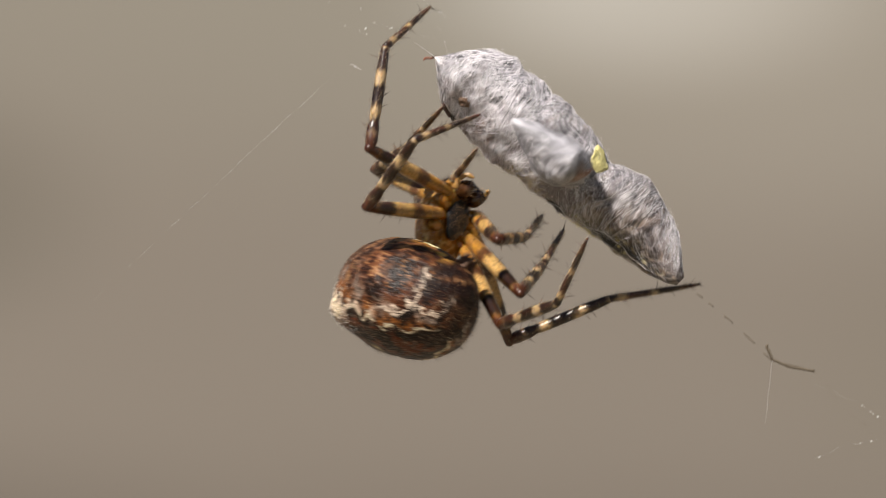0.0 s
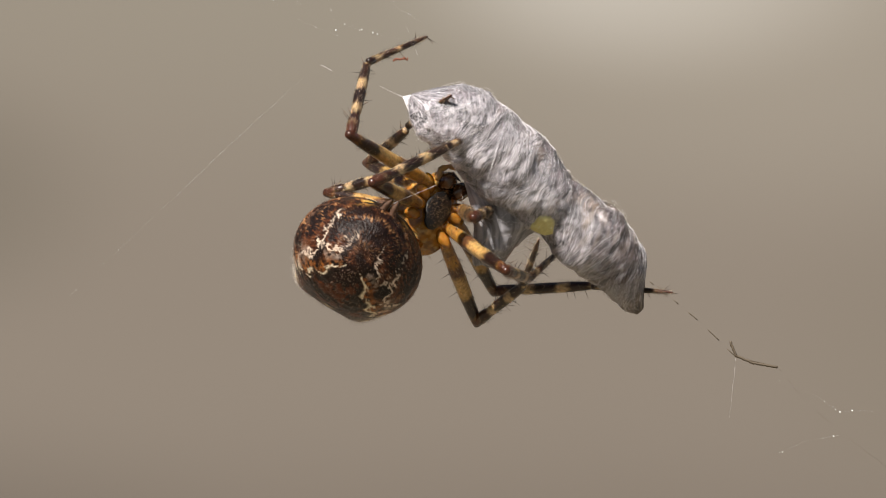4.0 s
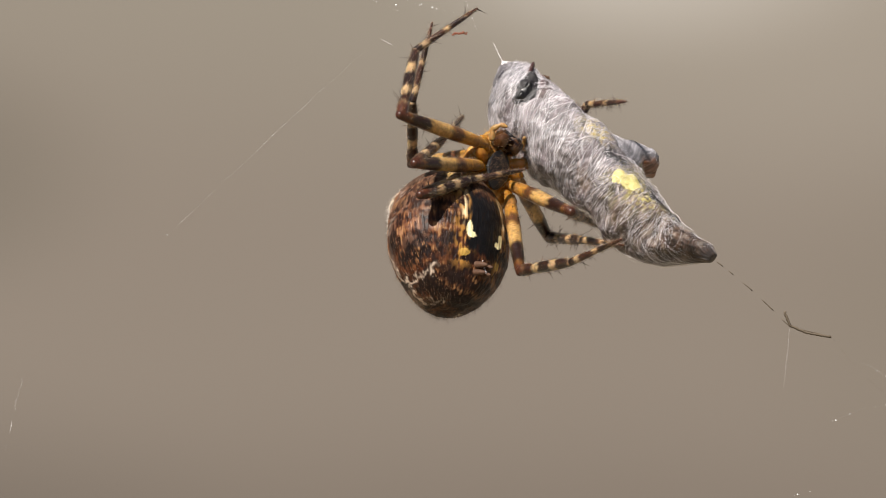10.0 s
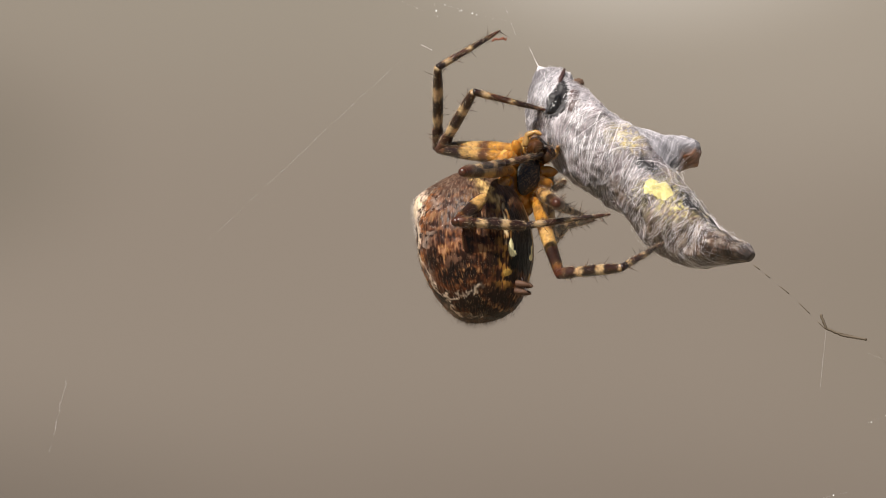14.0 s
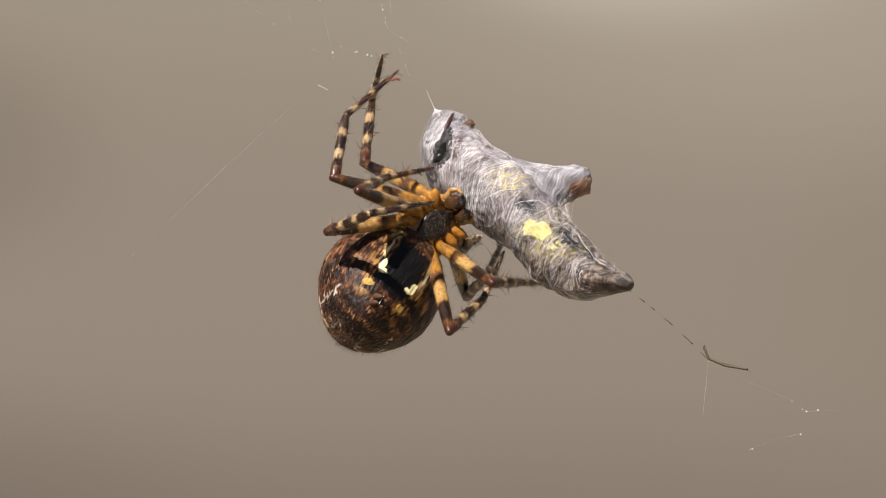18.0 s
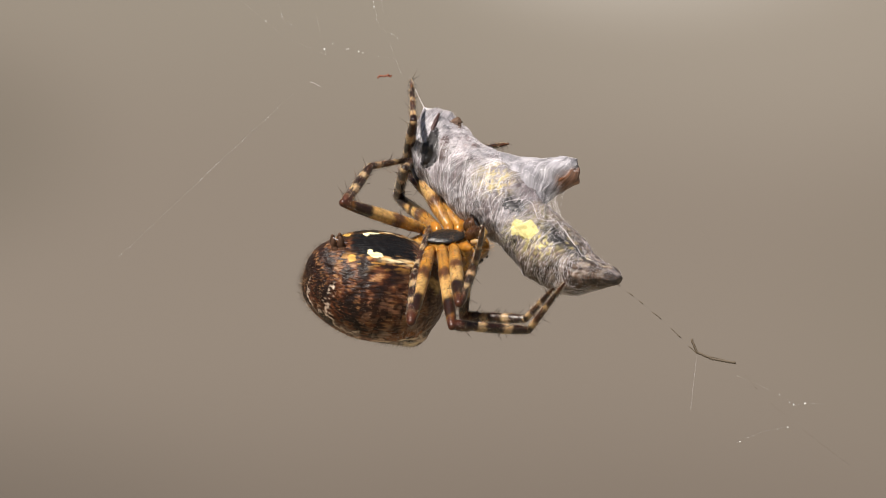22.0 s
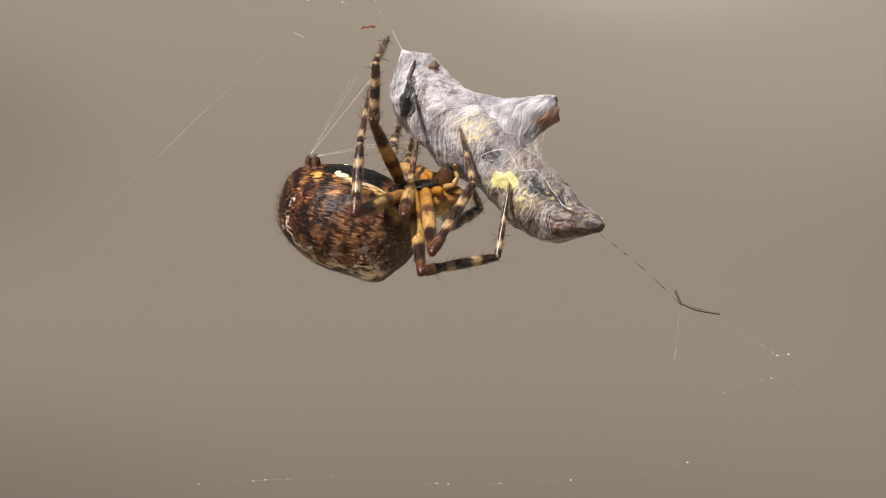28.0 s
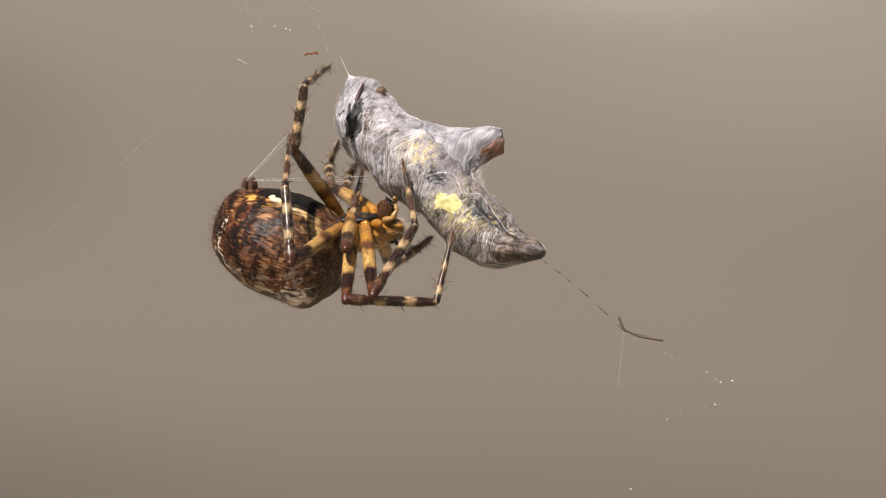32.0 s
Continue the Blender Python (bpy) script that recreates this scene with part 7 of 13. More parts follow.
    walk(tibias['b'], [
        (0, pose(0.000000, 0.000000, 0.004330, 156.5, 32.1, 56.2)), (0.5, pose(-0.000000, -0.000000, 0.004330, 158.1, 4.7, 58.0)),
        (0.733, pose(0.000000, 0.000000, 0.004330, 158.2, 21.2, 58.5)), (1, pose(-0.000000, -0.000000, 0.004330, 158.7, 40.1, 59.4)),
        (1.267, pose(-0.000000, -0.000000, 0.004330, 156.1, 11.9, 58.0)), (1.5, pose(-0.000000, 0.000000, 0.004330, 154.7, -12.7, 57.5)),
        (1.667, pose(-0.000000, -0.000000, 0.004330, 149.9, 10.2, 57.1)), (1.833, pose(0.000000, 0.000000, 0.004330, 143.9, 33.0, 54.6)),
        (2, pose(-0.000000, 0.000000, 0.004330, 133.3, 55.2, 46.8)), (2.5, pose(-0.000000, -0.000000, 0.004330, 139.1, 42.8, 52.9)),
        (3, pose(-0.000000, 0.000000, 0.004330, 160.7, 45.4, 69.5)), (3.5, pose(-0.000000, -0.000000, 0.004330, 146.4, 21.1, 63.5)),
        (5.5, pose(-0.000000, -0.000000, 0.004330, 130.3, 23.7, 63.0)), (6, pose(-0.000000, -0.000000, 0.004330, 119.4, 22.5, 60.4)),
        (6.5, pose(-0.000000, 0.000000, 0.004330, 118.2, 23.1, 60.3)), (7, pose(-0.000000, 0.000000, 0.004330, 118.0, 30.6, 45.2)),
        (7.5, pose(-0.000000, 0.000000, 0.004330, 114.6, 29.3, 43.6)), (8, pose(-0.000000, 0.000000, 0.004330, 116.9, 30.9, 44.8)),
        (8.5, pose(-0.000000, 0.000000, 0.004330, 115.6, 29.9, 44.2)), (8.733, pose(0.000000, 0.000000, 0.004330, 108.1, 33.2, 49.7)),
        (9, pose(-0.000000, 0.000000, 0.004330, 100.1, 35.2, 56.9)), (9.5, pose(-0.000000, 0.000000, 0.004330, 117.2, 37.8, 53.6)),
        (10, pose(-0.000000, 0.000000, 0.004330, 137.5, 41.8, 50.5)), (10.267, pose(0.000000, -0.000000, 0.004330, 129.5, 39.5, 60.0)),
        (10.5, pose(-0.000000, 0.000000, 0.004330, 123.6, 38.2, 69.4)), (11, pose(-0.000000, 0.000000, 0.004330, 140.9, 38.7, 82.1)),
        (11.5, pose(-0.000000, 0.000000, 0.004330, 148.1, 42.4, 76.5)), (12, pose(-0.000000, 0.000000, 0.004330, 154.5, 40.6, 77.7)),
        (12.5, pose(-0.000000, 0.000000, 0.004330, 157.5, 41.1, 74.4)), (13, pose(-0.000000, 0.000000, 0.004330, 152.2, 35.4, 69.2)),
        (13.5, pose(-0.000000, 0.000000, 0.004330, 145.2, 36.5, 68.8)), (14, pose(-0.000000, 0.000000, 0.004330, 139.2, 34.1, 67.8)),
        (14.5, pose(-0.000000, 0.000000, 0.004330, 143.6, 36.0, 70.5)), (15.167, pose(-0.000000, -0.000000, 0.004330, 149.2, 58.7, 76.8)),
        (15.833, pose(-0.000000, 0.000000, 0.004330, -175.4, 78.8, 113.6)), (16.5, pose(-0.000000, 0.000000, 0.004330, -81.3, 70.8, -150.1)),
        (17, pose(-0.000000, 0.000000, 0.004330, -62.0, 61.9, -130.2)), (17.267, pose(0.000000, 0.000000, 0.004330, -82.2, 69.5, -132.7)),
        (17.5, pose(-0.000000, 0.000000, 0.004330, -102.1, 75.7, -136.9)), (17.733, pose(0.000000, 0.000000, 0.004330, -114.2, 82.0, -134.0)),
        (18, pose(-0.000000, 0.000000, 0.004330, -82.8, 88.9, -85.4)), (18.5, pose(-0.000000, 0.000000, 0.004330, -131.7, 72.5, -129.4)),
        (19, pose(-0.000000, 0.000000, 0.004330, -131.5, 57.9, -125.7)), (19.5, pose(-0.000000, 0.000000, 0.004330, -121.1, 56.2, -115.6)),
        (20, pose(-0.000000, 0.000000, 0.004330, -110.5, 53.8, -105.2)), (20.5, pose(-0.000000, 0.000000, 0.004330, -134.2, 36.7, -126.4)),
        (21, pose(-0.000000, 0.000000, 0.004330, -145.0, 17.5, -138.1)), (21.267, pose(-0.000000, 0.000000, 0.004330, -142.2, 33.6, -140.3)),
        (21.5, pose(0.000000, 0.000000, 0.004330, -141.1, 48.0, -141.5)), (21.733, pose(0.000000, 0.000000, 0.004330, -110.4, 69.0, -117.4)),
        (22, pose(0.000000, 0.000000, 0.004330, -18.7, 69.7, -34.2)), (22.5, pose(-0.000000, 0.000000, 0.004330, -12.0, 62.3, -28.5)),
        (23, pose(-0.000000, 0.000000, 0.004330, -7.8, 54.6, -25.5)), (23.5, pose(-0.000000, 0.000000, 0.004330, 9.3, 47.3, -11.3)),
        (24, pose(-0.000000, 0.000000, 0.004330, 20.4, 35.3, -3.7)), (24.5, pose(-0.000000, 0.000000, 0.004330, 15.3, 30.2, -6.3)),
        (25, pose(-0.000000, 0.000000, 0.004330, 10.5, 24.5, -8.1)), (25.5, pose(-0.000000, 0.000000, 0.004330, 10.6, 23.0, -7.8)),
        (27.5, pose(-0.000000, 0.000000, 0.004330, 11.3, 11.0, -6.5)), (28, pose(-0.000000, 0.000000, 0.004330, 11.2, 9.3, -6.4)),
        (28.5, pose(-0.000000, 0.000000, 0.004330, 10.5, 9.7, -6.5)), (29, pose(-0.000000, 0.000000, 0.004330, 9.0, 10.5, -6.7)),
        (29.5, pose(-0.000000, 0.000000, 0.004330, 7.4, 11.2, -6.9)), (30, pose(-0.000000, 0.000000, 0.004330, 6.7, 11.6, -7.1)),
        (30.5, pose(-0.000000, 0.000000, 0.004330, 6.8, 12.1, -7.1)), (31, pose(-0.000000, 0.000000, 0.004330, 6.7, 13.1, -7.1)),
        (31.5, pose(-0.000000, 0.000000, 0.004330, 6.8, 14.2, -7.1)), (32, pose(-0.000000, 0.000000, 0.004330, 6.8, 14.7, -7.0)),])
    walk(tarsi['b'], [
        (0, pose(0.000209, -0.002213, 0.001588, 142.3, 33.5, 65.6)), (0.5, pose(0.000975, -0.000923, 0.001065, 152.7, 6.2, 66.2)),
        (0.733, pose(0.000499, -0.001697, 0.001275, 160.9, 22.3, 67.4)), (1, pose(0.000026, -0.002475, 0.001813, 171.7, 40.5, 70.3)),
        (1.267, pose(0.000858, -0.001324, 0.001172, 164.7, 12.3, 66.8)), (1.5, pose(0.001650, -0.000221, 0.001217, 160.1, -12.6, 66.7)),
        (1.667, pose(0.001194, -0.001416, 0.001325, 159.5, 10.3, 66.6)), (1.833, pose(0.000792, -0.002471, 0.001936, 158.6, 33.3, 66.0)),
        (2, pose(0.000512, -0.003207, 0.002948, 156.7, 56.2, 64.4)), (2.5, pose(0.000748, -0.002841, 0.002373, 150.5, 44.5, 65.2)),
        (3, pose(0.000261, -0.002631, 0.001991, 165.7, 44.8, 81.6)), (3.5, pose(0.001275, -0.001817, 0.001585, 148.9, 21.5, 73.1)),
        (5.5, pose(0.001983, -0.002041, 0.002241, 145.0, 21.2, 75.3)), (6, pose(0.002344, -0.002097, 0.002727, 137.6, 20.7, 73.4)),
        (6.5, pose(0.002379, -0.002109, 0.002796, 136.1, 18.7, 75.6)), (7, pose(0.001620, -0.002794, 0.002905, 136.1, 21.9, 72.7)),
        (7.5, pose(0.001695, -0.002820, 0.003051, 132.7, 22.0, 71.5)), (8, pose(0.001632, -0.002813, 0.002957, 135.6, 22.5, 72.6)),
        (8.5, pose(0.001672, -0.002814, 0.003008, 134.0, 22.1, 72.0)), (8.733, pose(0.002169, -0.002630, 0.003413, 140.1, 20.4, 75.2)),
        (9, pose(0.002716, -0.002198, 0.003824, 146.7, 17.8, 78.5)), (9.5, pose(0.001939, -0.002660, 0.003055, 125.1, 22.3, 75.2)),
        (10, pose(0.000739, -0.002857, 0.002392, 101.6, 26.6, 67.2)), (10.267, pose(0.001643, -0.002599, 0.002596, 110.2, 25.2, 89.7)),
        (10.5, pose(0.002328, -0.002163, 0.002793, 117.6, 20.9, 108.5)), (11, pose(0.001970, -0.002004, 0.002194, 132.5, 9.5, 132.5)),
        (11.5, pose(0.001343, -0.002400, 0.002117, 133.9, 11.2, 131.6)), (12, pose(0.001047, -0.002348, 0.001911, 126.6, 7.8, 133.9)),
        (12.5, pose(0.000724, -0.002427, 0.001871, 131.8, 6.0, 135.3)), (13, pose(0.000898, -0.002278, 0.001787, 123.2, 6.4, 144.5)),
        (13.5, pose(0.001256, -0.002336, 0.002001, 121.5, 3.7, 147.9)), (14, pose(0.001567, -0.002261, 0.002118, 126.7, 2.8, 151.8)),
        (14.5, pose(0.001417, -0.002272, 0.002029, 130.1, 4.8, 148.7)), (15.167, pose(0.001165, -0.002937, 0.002756, 142.5, 7.2, 147.6)),
        (15.833, pose(0.001126, -0.003275, 0.003644, 155.0, 10.4, 148.5)), (16.5, pose(0.001302, -0.003276, 0.004506, 167.8, 13.2, 151.5)),
        (17, pose(0.001437, -0.003129, 0.005109, 171.8, 14.9, 152.8)), (17.267, pose(0.002267, -0.002701, 0.004498, 166.7, 20.7, 150.0)),
        (17.5, pose(0.002882, -0.002030, 0.004147, 161.8, 25.4, 146.5)), (17.733, pose(0.003313, -0.001202, 0.004128, 155.6, 37.0, 138.0)),
        (18, pose(0.003527, -0.000156, 0.004338, 144.0, 48.0, 122.7)), (18.5, pose(0.003458, 0.000058, 0.003623, 160.7, 52.3, 138.8)),
        (19, pose(0.003304, 0.000063, 0.003090, 179.7, 52.5, 156.8)), (19.5, pose(0.003381, 0.000057, 0.003317, 176.6, 49.9, 162.5)),
        (20, pose(0.003452, 0.000098, 0.003598, 173.6, 47.2, 168.3)), (20.5, pose(0.002910, -0.000316, 0.002356, -167.0, 39.6, 173.6)),
        (21, pose(0.002000, -0.000923, 0.001572, -152.0, 34.9, 175.3)), (21.267, pose(0.002570, -0.000676, 0.002006, -151.4, 52.1, 160.0)),
        (21.5, pose(0.002977, -0.000466, 0.002492, -166.9, 61.3, 130.9)), (21.733, pose(0.003467, -0.000499, 0.003889, 177.5, 60.2, 95.4)),
        (22, pose(0.003229, -0.000827, 0.005492, 173.6, 47.3, 69.3)), (22.5, pose(0.003036, -0.000816, 0.005936, 176.2, 47.7, 67.3)),
        (23, pose(0.002778, -0.000792, 0.006358, 178.1, 48.3, 65.3)), (23.5, pose(0.002397, -0.001061, 0.006694, 160.6, 49.4, 56.4)),
        (24, pose(0.001829, -0.001351, 0.007030, 138.8, 49.2, 42.6)), (24.5, pose(0.001599, -0.001112, 0.007274, 171.9, 42.6, 53.4)),
        (25, pose(0.001337, -0.000838, 0.007488, -162.2, 36.5, 57.2)), (25.5, pose(0.001256, -0.000831, 0.007523, -164.1, 35.1, 56.1)),
        (27.5, pose(0.000575, -0.000760, 0.007729, -177.1, 25.0, 50.4)), (28, pose(0.000477, -0.000746, 0.007747, -178.7, 23.8, 49.8)),
        (28.5, pose(0.000505, -0.000707, 0.007751, -179.0, 23.8, 49.7)), (29, pose(0.000564, -0.000622, 0.007759, -179.6, 24.0, 49.2)),
        (29.5, pose(0.000621, -0.000536, 0.007763, 179.8, 24.1, 48.8)), (30, pose(0.000648, -0.000497, 0.007764, 179.5, 24.1, 48.6)),
        (30.5, pose(0.000676, -0.000502, 0.007758, 179.6, 24.3, 48.8)), (31, pose(0.000739, -0.000509, 0.007744, 179.8, 24.7, 49.3)),
        (31.5, pose(0.000802, -0.000519, 0.007728, -179.8, 25.1, 49.8)), (32, pose(0.000829, -0.000523, 0.007721, -179.7, 25.2, 50.1)),])
    walk(femurs['c'], [
        (0, pose(0.000900, -0.000573, 0.002081, 87.2, -35.2, -33.6)), (0.5, pose(-0.000247, -0.000557, 0.003064, 95.6, -35.3, -29.0)),
        (0.733, pose(0.000822, -0.000510, 0.002856, 90.5, -34.3, -51.4)), (1, pose(0.002044, -0.000456, 0.002619, 84.6, -35.2, -77.1)),
        (1.167, pose(0.001058, -0.000490, 0.003066, 91.7, -34.8, -60.4)), (1.333, pose(0.000072, -0.000523, 0.003514, 98.7, -36.0, -43.6)),
        (1.5, pose(-0.000914, -0.000557, 0.003961, 105.1, -38.9, -26.7)), (1.733, pose(0.000732, -0.000510, 0.003126, 93.2, -37.2, -40.2)),
        (2, pose(0.002613, -0.000456, 0.002172, 79.5, -37.9, -55.6)), (2.5, pose(0.002133, -0.000585, 0.001947, 72.1, -33.3, -33.3)),
        (2.667, pose(0.002218, -0.000581, 0.002178, 73.7, -33.0, -32.2)), (2.833, pose(0.002302, -0.000577, 0.002410, 75.4, -32.7, -31.0)),
        (3, pose(0.002387, -0.000573, 0.002641, 77.0, -32.5, -29.9)), (3.5, pose(0.001148, -0.000456, 0.002534, 78.7, -29.6, -14.4)),
        (4.5, pose(0.001580, -0.000479, 0.002442, 82.2, -30.6, -20.9)), (5.5, pose(0.002013, -0.000501, 0.002349, 85.8, -31.2, -27.6)),
        (6, pose(0.001988, -0.000531, 0.001938, 83.0, -31.1, -26.1)), (6.5, pose(0.001982, -0.000532, 0.001921, 82.6, -31.1, -26.1)),
        (7, pose(0.001972, -0.000534, 0.001894, 82.0, -31.0, -26.0)), (7.5, pose(0.001959, -0.000537, 0.001857, 81.3, -31.0, -26.0)),
        (8, pose(0.001946, -0.000539, 0.001820, 80.5, -31.0, -25.9)), (8.5, pose(0.001936, -0.000541, 0.001792, 79.9, -31.0, -25.9)),
        (9, pose(0.001931, -0.000542, 0.001775, 79.5, -31.0, -25.8)), (9.5, pose(0.001650, -0.000537, 0.002322, 84.7, -31.4, -28.8)),
        (10, pose(0.001370, -0.000531, 0.002869, 89.8, -31.5, -31.8)), (10.5, pose(0.001319, -0.000522, 0.002618, 94.5, -31.6, -28.9)),
        (11, pose(0.001270, -0.000514, 0.002367, 99.4, -31.9, -26.2)), (11.5, pose(0.001292, -0.000514, 0.002531, 99.9, -31.8, -26.4)),
        (12, pose(0.001390, -0.000514, 0.002660, 100.8, -31.8, -26.7)), (12.5, pose(0.001078, -0.000514, 0.002862, 101.7, -31.8, -27.0)),
        (13, pose(0.000716, -0.000514, 0.002905, 101.5, -31.7, -27.5)), (13.5, pose(0.000945, -0.000514, 0.002962, 97.8, -32.1, -24.7)),
        (14, pose(0.000980, -0.000514, 0.002873, 92.1, -32.1, -24.2)), (14.5, pose(0.000945, -0.000491, 0.002850, 91.5, -32.1, -23.7)),
        (16.5, pose(0.001738, -0.000301, 0.002225, 80.3, -32.4, -28.7)), (17, pose(0.001858, -0.000274, 0.002136, 78.7, -32.5, -29.5)),
        (17.5, pose(0.001742, -0.000190, 0.002374, 78.5, -32.1, -26.9)), (18, pose(0.001637, -0.000107, 0.002608, 78.3, -31.7, -24.6)),
        (18.267, pose(0.001731, -0.000070, 0.002510, 79.7, -31.8, -25.1)), (18.5, pose(0.001813, -0.000037, 0.002425, 81.0, -31.8, -25.5)),
        (18.733, pose(0.001896, -0.000004, 0.002340, 82.3, -31.9, -26.0)), (19, pose(0.001991, 0.000033, 0.002242, 83.8, -32.0, -26.5)),
        (19.167, pose(0.002044, 0.000077, 0.002337, 82.5, -31.8, -25.1)), (19.333, pose(0.002097, 0.000122, 0.002431, 81.1, -31.6, -23.6)),
        (19.5, pose(0.002150, 0.000166, 0.002526, 79.8, -31.4, -22.2)), (19.667, pose(0.002208, 0.000215, 0.002615, 78.4, -31.2, -20.8)),
        (19.833, pose(0.002266, 0.000264, 0.002703, 77.1, -30.9, -19.4)), (20, pose(0.002324, 0.000313, 0.002792, 75.7, -30.6, -18.0)),
        (20.5, pose(0.002483, 0.000423, 0.002368, 71.8, -30.0, -15.3)), (21, pose(0.002669, 0.000542, 0.001905, 67.4, -29.2, -12.9)),
        (21.133, pose(0.002691, 0.000565, 0.001881, 55.8, -32.4, -19.7)), (21.267, pose(0.002714, 0.000588, 0.001858, 44.2, -36.6, -25.9)),
        (21.367, pose(0.002731, 0.000606, 0.001840, 35.4, -40.5, -30.0)), (21.5, pose(0.002753, 0.000629, 0.001816, 23.4, -46.3, -34.5)),
        (21.633, pose(0.002782, 0.000648, 0.001774, 10.7, -52.5, -37.4)), (21.733, pose(0.002803, 0.000663, 0.001743, 0.1, -57.3, -38.2)),
        (21.867, pose(0.002832, 0.000682, 0.001701, -16.5, -63.7, -36.3)), (22, pose(0.002861, 0.000701, 0.001659, -38.4, -69.4, -28.8)),
        (22.5, pose(0.002756, 0.000784, 0.001536, -35.1, -66.9, -33.8)), (23, pose(0.002650, 0.000864, 0.001411, -32.5, -64.3, -38.0)),
        (23.167, pose(0.002708, 0.000830, 0.001387, -36.2, -65.9, -35.5)), (23.333, pose(0.002765, 0.000797, 0.001364, -40.3, -67.3, -32.6)),
        (23.5, pose(0.002823, 0.000763, 0.001340, -44.8, -68.7, -29.3)), (23.667, pose(0.002881, 0.000728, 0.001316, -49.9, -70.0, -25.4)),
        (23.833, pose(0.002940, 0.000694, 0.001291, -55.5, -71.1, -20.9)), (24, pose(0.002998, 0.000659, 0.001267, -61.7, -72.1, -15.8)),
        (24.5, pose(0.002910, 0.000659, 0.001267, -66.6, -72.5, -13.3)), (25, pose(0.002821, 0.000659, 0.001267, -71.4, -72.7, -10.8)),
        (25.5, pose(0.002788, 0.000647, 0.001301, -77.6, -73.4, -3.2)), (25.8, pose(0.002753, 0.000632, 0.001340, -130.3, -67.2, 62.2)),
        (26.067, pose(0.002722, 0.000620, 0.001374, -144.5, -52.6, 88.4)), (26.367, pose(0.002686, 0.000606, 0.001412, -146.5, -34.6, 105.3)),
        (26.633, pose(0.002655, 0.000593, 0.001446, -143.5, -18.8, 117.6)), (26.933, pose(0.002620, 0.000579, 0.001484, -136.3, -2.1, 131.8)),
        (27.2, pose(0.002589, 0.000566, 0.001518, -126.5, 10.7, 146.3)), (27.5, pose(0.002554, 0.000552, 0.001557, -111.1, 21.3, 166.0)),
        (28, pose(0.002522, 0.000539, 0.001591, -109.2, 22.1, 168.4)), (28.5, pose(0.002526, 0.000539, 0.001532, -109.5, 22.1, 168.5)),
        (29, pose(0.002534, 0.000539, 0.001401, -110.0, 22.2, 168.7)), (29.5, pose(0.002543, 0.000539, 0.001271, -110.5, 22.3, 169.0)),
        (30, pose(0.002547, 0.000539, 0.001211, -110.7, 22.3, 169.1)), (30.5, pose(0.002516, 0.000539, 0.001227, -110.6, 22.3, 169.1)),
        (31, pose(0.002446, 0.000539, 0.001262, -110.2, 22.4, 169.4)), (31.5, pose(0.002377, 0.000539, 0.001297, -109.8, 22.5, 169.6)),
        (32, pose(0.002346, 0.000539, 0.001313, -109.6, 22.5, 169.7)),])
